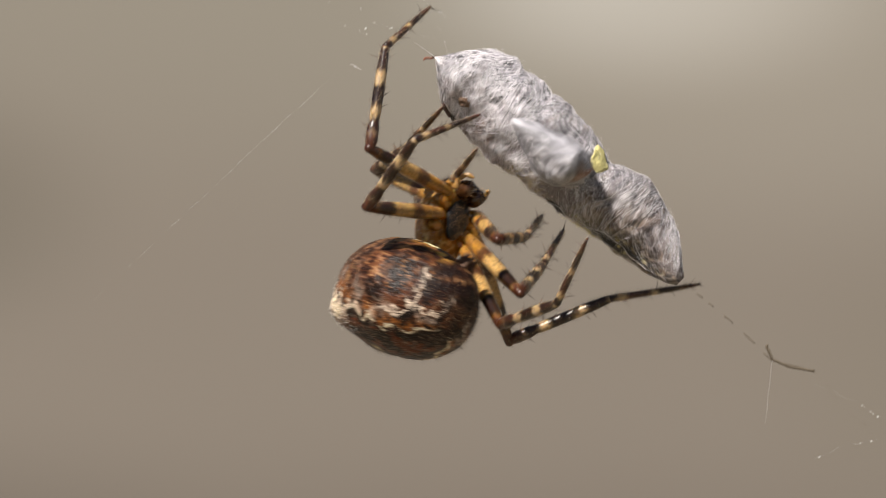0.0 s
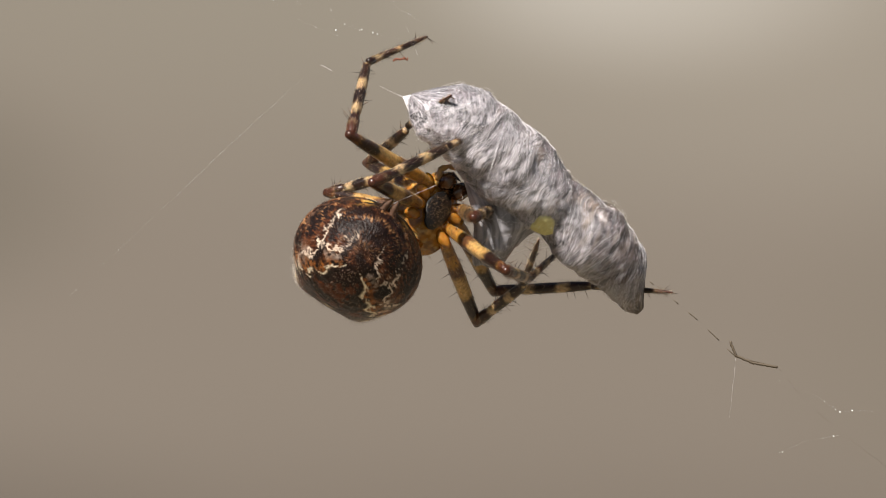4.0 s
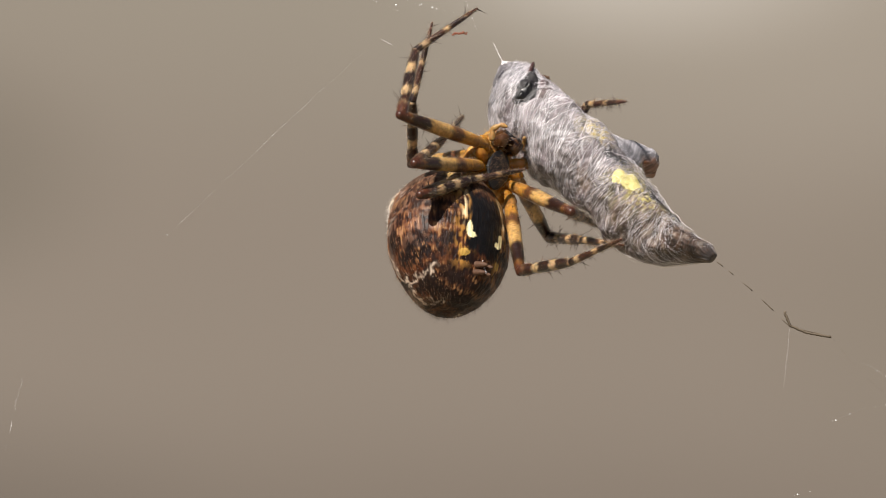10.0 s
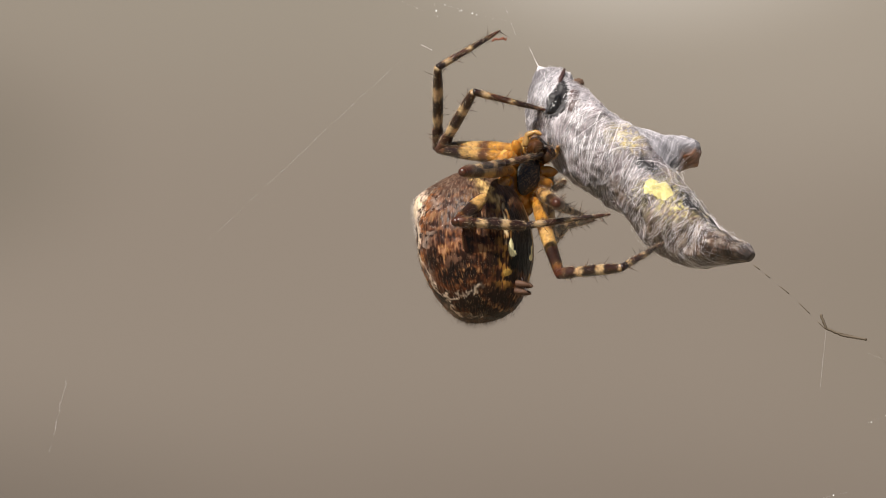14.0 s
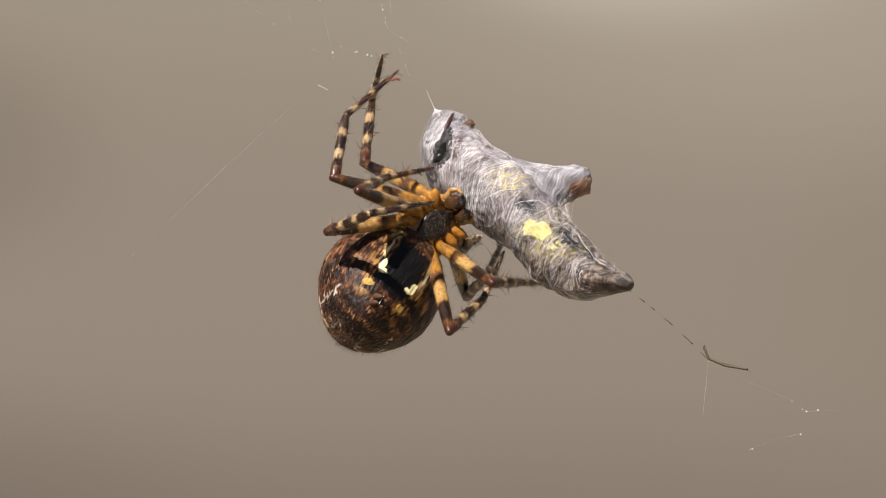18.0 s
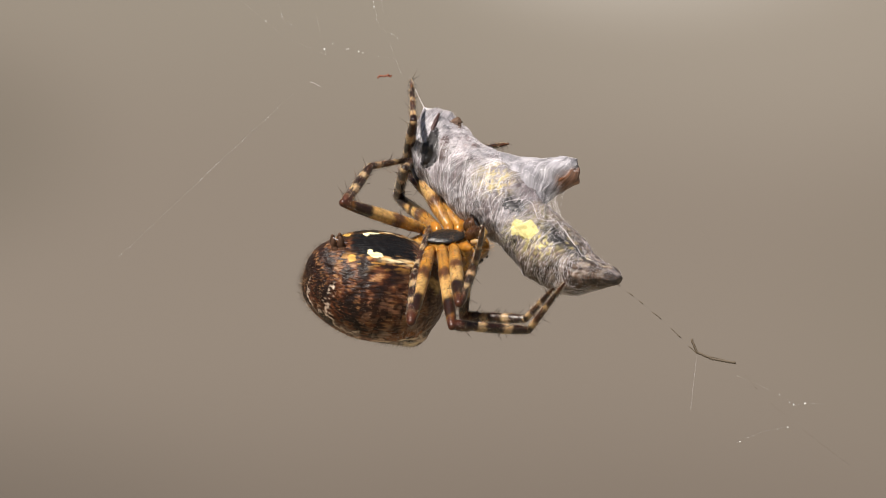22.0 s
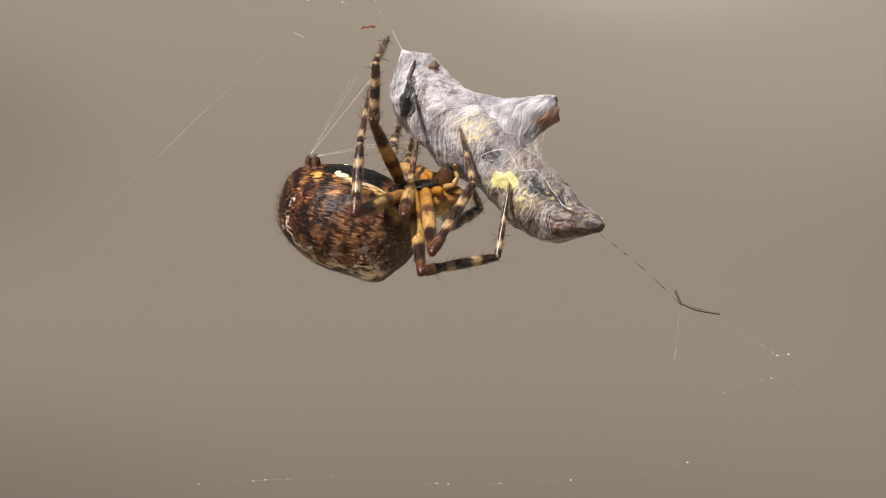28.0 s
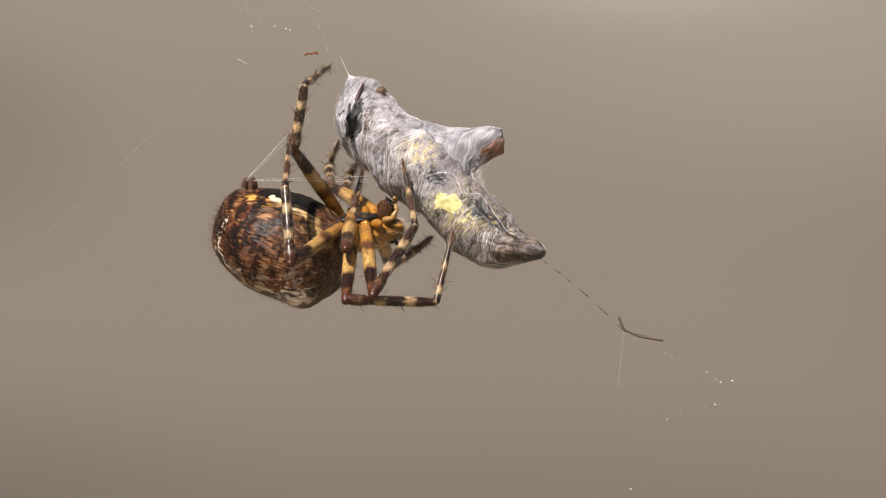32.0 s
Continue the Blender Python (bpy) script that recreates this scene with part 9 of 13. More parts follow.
    walk(tibias['d'], [
        (0, pose(-0.000000, -0.000000, 0.004410, 146.3, -2.9, 40.2)), (0.5, pose(0.000000, 0.000000, 0.004410, 162.0, -10.3, 39.8)),
        (0.667, pose(-0.000000, -0.000000, 0.004410, 172.2, 11.0, 40.0)), (0.833, pose(0.000000, 0.000000, 0.004410, -176.1, 31.9, 43.9)),
        (1, pose(0.000000, 0.000000, 0.004410, -158.3, 51.5, 54.8)), (1.167, pose(-0.000000, -0.000000, 0.004410, -170.7, 30.4, 47.8)),
        (1.333, pose(0.000000, -0.000000, 0.004410, -179.2, 8.8, 45.5)), (1.5, pose(0.000000, 0.000000, 0.004410, 173.1, -12.9, 45.7)),
        (1.667, pose(0.000000, -0.000000, 0.004410, 174.1, 8.6, 45.5)), (1.833, pose(-0.000000, 0.000000, 0.004410, 175.4, 30.2, 46.5)),
        (2, pose(0.000000, -0.000000, 0.004410, 178.4, 51.6, 49.6)), (2.5, pose(0.000000, 0.000000, 0.004410, 162.1, 34.8, 37.4)),
        (3, pose(0.000000, 0.000000, 0.004410, 168.1, 21.4, 40.9)), (3.5, pose(0.000000, -0.000000, 0.004410, 156.2, -0.9, 39.7)),
        (3.9, pose(-0.000000, -0.000000, 0.004410, 155.8, 7.2, 44.8)), (4.3, pose(0.000000, 0.000000, 0.004410, 158.0, 13.8, 51.7)),
        (4.7, pose(0.000000, 0.000000, 0.004410, 162.9, 18.1, 60.1)), (5.1, pose(-0.000000, -0.000000, 0.004410, 170.1, 19.5, 69.0)),
        (5.5, pose(0.000000, -0.000000, 0.004410, 178.3, 17.8, 76.9)), (6, pose(0.000000, 0.000000, 0.004410, 178.5, 22.9, 76.2)),
        (6.5, pose(-0.000000, -0.000000, 0.004410, 178.3, 22.6, 76.3)), (7, pose(0.000000, 0.000000, 0.004410, 177.9, 22.1, 76.6)),
        (7.5, pose(0.000000, -0.000000, 0.004410, 177.3, 21.5, 76.9)), (8, pose(-0.000000, -0.000000, 0.004410, 176.8, 20.8, 77.3)),
        (8.5, pose(0.000000, -0.000000, 0.004410, 176.4, 20.3, 77.5)), (9, pose(0.000000, -0.000000, 0.004410, 176.2, 20.0, 77.7)),
        (9.5, pose(0.000000, -0.000000, 0.004410, -177.6, 13.2, 79.3)), (10, pose(-0.000000, -0.000000, 0.004410, -171.6, 6.5, 79.6)),
        (10.5, pose(-0.000000, -0.000000, 0.004410, -161.9, -1.1, 79.8)), (11, pose(0.000000, -0.000000, 0.004410, -150.9, -8.6, 78.4)),
        (11.5, pose(0.000000, -0.000000, 0.004410, -147.2, -7.6, 81.5)), (12, pose(0.000000, -0.000000, 0.004410, -145.6, -9.0, 83.7)),
        (12.5, pose(0.000000, -0.000000, 0.004410, -141.5, -13.2, 82.6)), (13, pose(-0.000000, -0.000000, 0.004410, -126.6, -5.1, 88.7)),
        (13.5, pose(-0.000000, -0.000000, 0.004410, -134.6, -4.6, 85.5)), (14, pose(0.000000, -0.000000, 0.004410, -127.2, 1.7, 84.7)),
        (14.5, pose(0.000000, -0.000000, 0.004410, -125.7, 5.0, 88.0)), (15.5, pose(0.000000, 0.000000, 0.004410, -118.4, 20.2, 101.6)),
        (16.5, pose(0.000000, -0.000000, 0.004410, -104.9, 35.0, 116.0)), (17, pose(0.000000, -0.000000, 0.004410, -100.7, 38.5, 120.2)),
        (17.5, pose(0.000000, -0.000000, 0.004410, -98.5, 36.6, 123.4)), (18, pose(0.000000, -0.000000, 0.004410, -96.2, 34.7, 126.7)),
        (18.5, pose(-0.000000, -0.000000, 0.004410, -89.7, 34.5, 135.5)), (19, pose(-0.000000, -0.000000, 0.004410, -83.3, 33.3, 144.2)),
        (19.267, pose(-0.000000, 0.000000, 0.004410, -112.4, 36.1, 137.0)), (19.5, pose(0.000000, -0.000000, 0.004410, -137.8, 36.0, 131.6)),
        (19.733, pose(-0.000000, 0.000000, 0.004410, -161.9, 34.8, 128.8)), (20, pose(-0.000000, -0.000000, 0.004410, 172.4, 32.7, 128.6)),
        (20.5, pose(0.000000, -0.000000, 0.004410, 167.2, 37.9, 126.8)), (21, pose(0.000000, -0.000000, 0.004410, 161.1, 43.9, 123.8)),
        (21.5, pose(0.000000, -0.000000, 0.004410, 160.8, 48.2, 121.6)), (22, pose(-0.000000, -0.000000, 0.004410, 158.9, 54.0, 118.0)),
        (22.267, pose(0.000000, 0.000000, 0.004410, -177.8, 72.6, 120.1)), (22.5, pose(-0.000000, -0.000000, 0.004410, -83.6, 84.7, -163.0)),
        (22.733, pose(-0.000000, 0.000000, 0.004410, -6.1, 68.6, -102.5)), (23, pose(0.000000, -0.000000, 0.004410, 14.6, 46.7, -102.3)),
        (23.5, pose(-0.000000, -0.000000, 0.004410, 4.1, 44.1, -113.5)), (24, pose(0.000000, -0.000000, 0.004410, -5.0, 37.9, -121.9)),
        (24.5, pose(0.000000, -0.000000, 0.004410, -6.1, 24.2, -122.1)), (25, pose(0.000000, -0.000000, 0.004410, -7.1, 10.4, -121.1)),
        (25.5, pose(-0.000000, -0.000000, 0.004410, -9.4, 11.1, -121.3)), (26.5, pose(-0.000000, 0.000000, 0.004410, -18.5, 14.3, -123.3)),
        (27.5, pose(-0.000000, -0.000000, 0.004410, -27.8, 17.0, -127.0)), (28, pose(-0.000000, -0.000000, 0.004410, -29.5, 17.2, -128.0)),
        (28.5, pose(-0.000000, 0.000000, 0.004410, -28.3, 20.0, -128.1)), (29, pose(-0.000000, -0.000000, 0.004410, -25.3, 26.2, -127.8)),
        (29.5, pose(-0.000000, 0.000000, 0.004410, -21.8, 32.1, -126.8)), (30, pose(-0.000000, 0.000000, 0.004410, -20.0, 34.5, -126.0)),
        (30.5, pose(-0.000000, 0.000000, 0.004410, -21.9, 35.0, -126.2)), (31, pose(-0.000000, 0.000000, 0.004410, -26.0, 36.1, -126.8)),
        (31.5, pose(-0.000000, -0.000000, 0.004410, -30.3, 37.0, -127.5)), (32, pose(-0.000000, -0.000000, 0.004410, -32.1, 37.5, -127.8)),])
    walk(tarsi['d'], [
        (0, pose(0.001166, -0.001184, 0.001925, 145.0, 3.0, 26.1)), (0.5, pose(0.000983, -0.000386, 0.001613, 163.5, -4.6, 28.3)),
        (0.667, pose(-0.000171, -0.000673, 0.001502, 169.9, 16.7, 29.2)), (0.833, pose(-0.001278, -0.000945, 0.001877, 177.9, 37.9, 32.2)),
        (1, pose(-0.002156, -0.001142, 0.002681, -169.2, 58.6, 40.5)), (1.167, pose(-0.001361, -0.000783, 0.001865, -177.5, 36.0, 36.9)),
        (1.333, pose(-0.000349, -0.000297, 0.001455, 176.3, 13.4, 35.8)), (1.5, pose(0.000722, 0.000224, 0.001517, 170.6, -9.3, 35.7)),
        (1.667, pose(-0.000093, -0.000533, 0.001469, 165.7, 12.0, 35.6)), (1.833, pose(-0.000858, -0.001250, 0.001833, 160.6, 33.2, 35.0)),
        (2, pose(-0.001456, -0.001837, 0.002554, 154.6, 54.4, 33.5)), (2.5, pose(-0.000733, -0.001714, 0.002072, 143.4, 40.2, 21.7)),
        (3, pose(-0.000404, -0.001167, 0.001687, 153.4, 34.2, 25.3)), (3.5, pose(0.000802, -0.000901, 0.001674, 150.5, 8.6, 26.1)),
        (3.9, pose(0.000619, -0.001109, 0.001703, 147.6, 16.2, 35.6)), (4.3, pose(0.000468, -0.001212, 0.001717, 149.7, 21.8, 47.9)),
        (4.7, pose(0.000317, -0.001208, 0.001693, 156.4, 23.6, 61.8)), (5.1, pose(0.000129, -0.001103, 0.001634, 165.4, 20.5, 74.7)),
        (5.5, pose(-0.000122, -0.000912, 0.001565, 174.4, 13.0, 83.6)), (6, pose(-0.000202, -0.001149, 0.001657, 176.3, 14.6, 83.1)),
        (6.5, pose(-0.000183, -0.001137, 0.001651, 177.1, 15.7, 83.1)), (7, pose(-0.000153, -0.001120, 0.001642, 178.4, 17.4, 83.2)),
        (7.5, pose(-0.000112, -0.001096, 0.001630, -179.9, 19.8, 83.5)), (8, pose(-0.000072, -0.001071, 0.001619, -178.1, 22.2, 83.8)),
        (8.5, pose(-0.000042, -0.001052, 0.001612, -176.7, 24.0, 84.1)), (9, pose(-0.000023, -0.001040, 0.001607, -175.8, 25.1, 84.4)),
        (9.5, pose(-0.000250, -0.000648, 0.001502, -173.6, 13.1, 85.1)), (10, pose(-0.000491, -0.000252, 0.001471, -171.4, 1.3, 84.3)),
        (10.5, pose(-0.000907, 0.000219, 0.001569, -150.3, 8.0, 90.0)), (11, pose(-0.001347, 0.000675, 0.001827, -128.4, 11.0, 101.6)),
        (11.5, pose(-0.001552, 0.000569, 0.001919, -142.3, 3.4, 96.1)), (12, pose(-0.001636, 0.000571, 0.001974, -136.2, 0.4, 97.0)),
        (12.5, pose(-0.001778, 0.000768, 0.002132, -137.0, 0.7, 99.1)), (13, pose(-0.002397, 0.000212, 0.002635, -146.4, -5.6, 92.3)),
        (13.5, pose(-0.002108, 0.000336, 0.002316, -145.2, -0.6, 93.0)), (14, pose(-0.002378, 0.000166, 0.002605, -131.9, 6.6, 93.5)),
        (14.5, pose(-0.002433, -0.000068, 0.002673, -137.6, 5.9, 91.7)), (15.5, pose(-0.002478, -0.001012, 0.003077, -166.4, 1.6, 86.5)),
        (16.5, pose(-0.002403, -0.001665, 0.003781, 164.9, -4.3, 86.9)), (17, pose(-0.002364, -0.001778, 0.003974, 158.7, -5.3, 87.8)),
        (17.5, pose(-0.002323, -0.001849, 0.004056, 167.9, -3.1, 86.4)), (18, pose(-0.002275, -0.001923, 0.004146, 177.0, -0.7, 85.8)),
        (18.5, pose(-0.002103, -0.002126, 0.004423, 173.2, -1.8, 86.0)), (19, pose(-0.001893, -0.002296, 0.004700, 169.6, -2.5, 86.2)),
        (19.267, pose(-0.001395, -0.002479, 0.003487, 166.4, -7.5, 88.2)), (19.5, pose(-0.000637, -0.002308, 0.002618, 163.5, -11.7, 90.5)),
        (19.733, pose(0.000290, -0.001849, 0.002078, 166.2, -2.6, 89.1)), (20, pose(0.001308, -0.001003, 0.001916, 169.0, 7.8, 87.5)),
        (20.5, pose(0.001603, -0.001035, 0.002108, 164.5, 14.1, 85.7)), (21, pose(0.001896, -0.001091, 0.002372, 159.4, 20.5, 83.1)),
        (21.5, pose(0.001941, -0.001276, 0.002528, 155.9, 15.0, 85.1)), (22, pose(0.002012, -0.001487, 0.002772, 151.8, 10.5, 87.6)),
        (22.267, pose(0.001332, -0.002524, 0.003518, 147.9, 13.8, 89.7)), (22.5, pose(0.000550, -0.002939, 0.004441, 144.9, 16.7, 91.9)),
        (22.733, pose(-0.000288, -0.002771, 0.005495, 139.2, 29.7, 86.0)), (23, pose(-0.001188, -0.001896, 0.006393, 128.8, 43.6, 76.3)),
        (23.5, pose(-0.001023, -0.001818, 0.006552, 129.2, 43.7, 77.1)), (24, pose(-0.000746, -0.001690, 0.006761, 127.7, 45.5, 75.0)),
        (24.5, pose(-0.000377, -0.001202, 0.007122, 133.3, 26.2, 97.6)), (25, pose(0.000042, -0.000648, 0.007329, 127.8, 9.3, 113.0)),
        (25.5, pose(0.000121, -0.000739, 0.007305, 132.3, 12.6, 112.7)), (26.5, pose(0.000410, -0.001105, 0.007158, 142.1, 27.8, 110.3)),
        (27.5, pose(0.000647, -0.001459, 0.006939, 151.6, 43.8, 109.5)), (28, pose(0.000684, -0.001513, 0.006896, 152.8, 50.1, 108.1)),
        (28.5, pose(0.000558, -0.001585, 0.006883, 150.1, 50.2, 105.7)), (29, pose(0.000277, -0.001726, 0.006836, 143.4, 50.6, 99.9)),
        (29.5, pose(0.000007, -0.001845, 0.006763, 136.0, 51.0, 93.6)), (30, pose(-0.000108, -0.001890, 0.006724, 132.5, 51.1, 90.4)),
        (30.5, pose(-0.000043, -0.001943, 0.006682, 133.8, 50.5, 90.7)), (31, pose(0.000100, -0.002052, 0.006582, 136.5, 49.0, 91.2)),
        (31.5, pose(0.000251, -0.002152, 0.006471, 138.9, 47.8, 91.4)), (32, pose(0.000312, -0.002192, 0.006419, 139.9, 47.2, 91.4)),])
    walk(femurs['e'], [
        (0, pose(0.001856, 0.000346, 0.000614, 126.3, 15.8, 30.7)), (0.5, pose(0.000659, 0.000284, 0.001520, 136.4, 2.5, 45.9)),
        (0.733, pose(0.001791, 0.000182, 0.001286, 136.1, 13.7, 35.1)), (1, pose(0.003084, 0.000065, 0.001019, 133.0, 26.1, 21.8)),
        (1.167, pose(0.002053, 0.000138, 0.001485, 142.4, 11.5, 35.7)), (1.333, pose(0.001022, 0.000211, 0.001951, 148.0, -4.6, 46.9)),
        (1.5, pose(-0.000009, 0.000284, 0.002417, 150.6, -21.5, 57.1)), (1.667, pose(0.001212, 0.000211, 0.001802, 165.7, -31.2, 61.4)),
        (1.833, pose(0.002432, 0.000138, 0.001187, -178.0, -41.6, 62.8)), (2, pose(0.003653, 0.000065, 0.000572, -158.7, -51.8, 59.7)),
        (2.5, pose(0.003176, 0.000382, 0.000573, -157.5, -55.6, 57.2)), (3, pose(0.003343, 0.000346, 0.001174, -156.3, -51.1, 60.4)),
        (3.5, pose(0.002188, 0.000065, 0.000935, -168.2, -54.1, 58.8)), (5.5, pose(0.003208, 0.000164, 0.000920, -171.4, -39.7, 62.6)),
        (6, pose(0.003251, 0.000223, 0.000616, -172.3, -40.6, 62.4)), (6.5, pose(0.003252, 0.000229, 0.000605, -179.2, -41.9, 62.3)),
        (7, pose(0.003253, 0.000235, 0.000593, -179.9, -44.0, 62.3)), (7.5, pose(0.003255, 0.000242, 0.000581, -178.9, -47.1, 62.2)),
        (8, pose(0.003256, 0.000248, 0.000570, -178.4, -43.8, 62.4)), (8.167, pose(0.003256, 0.000250, 0.000566, 166.9, -22.4, 59.8)),
        (8.333, pose(0.003257, 0.000252, 0.000562, 152.5, -2.2, 52.2)), (8.5, pose(0.003257, 0.000254, 0.000558, 134.9, 15.1, 39.5)),
        (9, pose(0.003258, 0.000260, 0.000547, 135.6, 20.0, 34.4)), (9.167, pose(0.003154, 0.000254, 0.000713, 134.9, 21.2, 33.2)),
        (9.333, pose(0.003050, 0.000248, 0.000880, 134.1, 22.3, 31.9)), (9.5, pose(0.002946, 0.000242, 0.001046, 133.3, 23.5, 30.6)),
        (9.733, pose(0.002800, 0.000233, 0.001279, 132.1, 25.1, 28.7)), (10, pose(0.002633, 0.000223, 0.001546, 130.6, 26.9, 26.5)),
        (10.167, pose(0.002600, 0.000218, 0.001443, 130.1, 26.9, 26.4)), (10.333, pose(0.002566, 0.000212, 0.001340, 129.6, 26.9, 26.4)),
        (10.5, pose(0.002533, 0.000207, 0.001237, 129.1, 26.9, 26.4)), (10.733, pose(0.002485, 0.000200, 0.001094, 128.3, 27.0, 26.3)),
        (11, pose(0.002431, 0.000192, 0.000930, 127.5, 27.0, 26.2)), (11.5, pose(0.002453, 0.000192, 0.001093, 123.8, 28.2, 24.4)),
        (12, pose(0.002552, 0.000192, 0.001223, 117.0, 30.4, 20.1)), (12.5, pose(0.002241, 0.000192, 0.001425, 118.4, 29.9, 21.1)),
        (13, pose(0.001878, 0.000192, 0.001468, 125.2, 26.0, 28.2)), (13.5, pose(0.002106, 0.000192, 0.001525, 125.8, 27.2, 26.3)),
        (14, pose(0.002141, 0.000192, 0.001436, 127.8, 25.1, 29.6)), (14.5, pose(0.002097, 0.000174, 0.001387, 128.7, 24.2, 30.7)),
        (15, pose(0.002269, 0.000145, 0.001187, 129.2, 24.8, 30.0)), (15.5, pose(0.002441, 0.000116, 0.000986, 129.8, 25.4, 29.2)),
        (16, pose(0.002613, 0.000086, 0.000786, 130.3, 26.0, 28.4)), (16.5, pose(0.002784, 0.000057, 0.000586, 130.8, 26.6, 27.6)),
        (17, pose(0.002885, 0.000044, 0.000476, 131.0, 27.0, 27.1)), (17.5, pose(0.002573, 0.000062, 0.000596, 131.9, 25.4, 29.0)),
        (18, pose(0.002255, 0.000089, 0.000739, 132.8, 23.9, 30.9)), (18.5, pose(0.002381, 0.000131, 0.000537, 133.3, 23.5, 31.4)),
        (19, pose(0.002506, 0.000176, 0.000337, 133.6, 23.2, 31.7)), (19.5, pose(0.002572, 0.000024, 0.000599, 134.5, 25.6, 28.9)),
        (20, pose(0.002632, -0.000106, 0.000884, 135.2, 28.1, 26.2)), (20.5, pose(0.002608, -0.000331, 0.000543, 135.1, 28.7, 25.4)),
        (21, pose(0.002586, -0.000506, 0.000229, 134.7, 29.4, 24.6)), (21.5, pose(0.002583, -0.000778, 0.000436, 134.9, 32.0, 21.6)),
        (22, pose(0.002575, -0.000976, 0.000650, 134.3, 34.7, 18.4)), (22.267, pose(0.002562, -0.000967, 0.000637, 134.4, 34.8, 18.3)),
        (22.5, pose(0.002551, -0.000960, 0.000626, 134.4, 34.8, 18.2)), (22.733, pose(0.002540, -0.000950, 0.000616, 134.5, 34.9, 18.1)),
        (23, pose(0.002527, -0.000938, 0.000604, 134.6, 35.0, 17.9)), (23.267, pose(0.002562, -0.000999, 0.000596, 128.6, 38.5, 13.0)),
        (23.5, pose(0.002593, -0.001052, 0.000589, 122.8, 41.2, 8.1)), (23.733, pose(0.002625, -0.001104, 0.000582, 116.4, 43.5, 2.7)),
        (24, pose(0.002662, -0.001163, 0.000574, 108.6, 45.5, -4.1)), (24.5, pose(0.002573, -0.001163, 0.000574, 99.0, 45.6, -4.3)),
        (25, pose(0.002484, -0.001163, 0.000574, 89.4, 45.6, -4.5)), (25.5, pose(0.002435, -0.001175, 0.000616, 91.0, 45.6, -5.3)),
        (27.5, pose(0.002080, -0.001261, 0.000923, 102.3, 46.1, -11.3)), (28, pose(0.002032, -0.001272, 0.000965, 103.9, 46.2, -12.1)),
        (28.5, pose(0.002036, -0.001272, 0.000905, 105.2, 46.0, -11.1)), (29, pose(0.002044, -0.001272, 0.000775, 108.5, 45.4, -8.4)),
        (29.5, pose(0.002053, -0.001272, 0.000644, 111.5, 44.8, -6.0)), (30, pose(0.002057, -0.001272, 0.000584, 112.8, 44.5, -5.0)),
        (30.5, pose(0.002025, -0.001272, 0.000600, 113.2, 44.6, -5.1)), (31, pose(0.001956, -0.001272, 0.000635, 113.7, 44.7, -5.6)),
        (31.5, pose(0.001887, -0.001272, 0.000671, 114.2, 44.9, -6.1)), (32, pose(0.001856, -0.001272, 0.000686, 114.5, 44.9, -6.3)),])
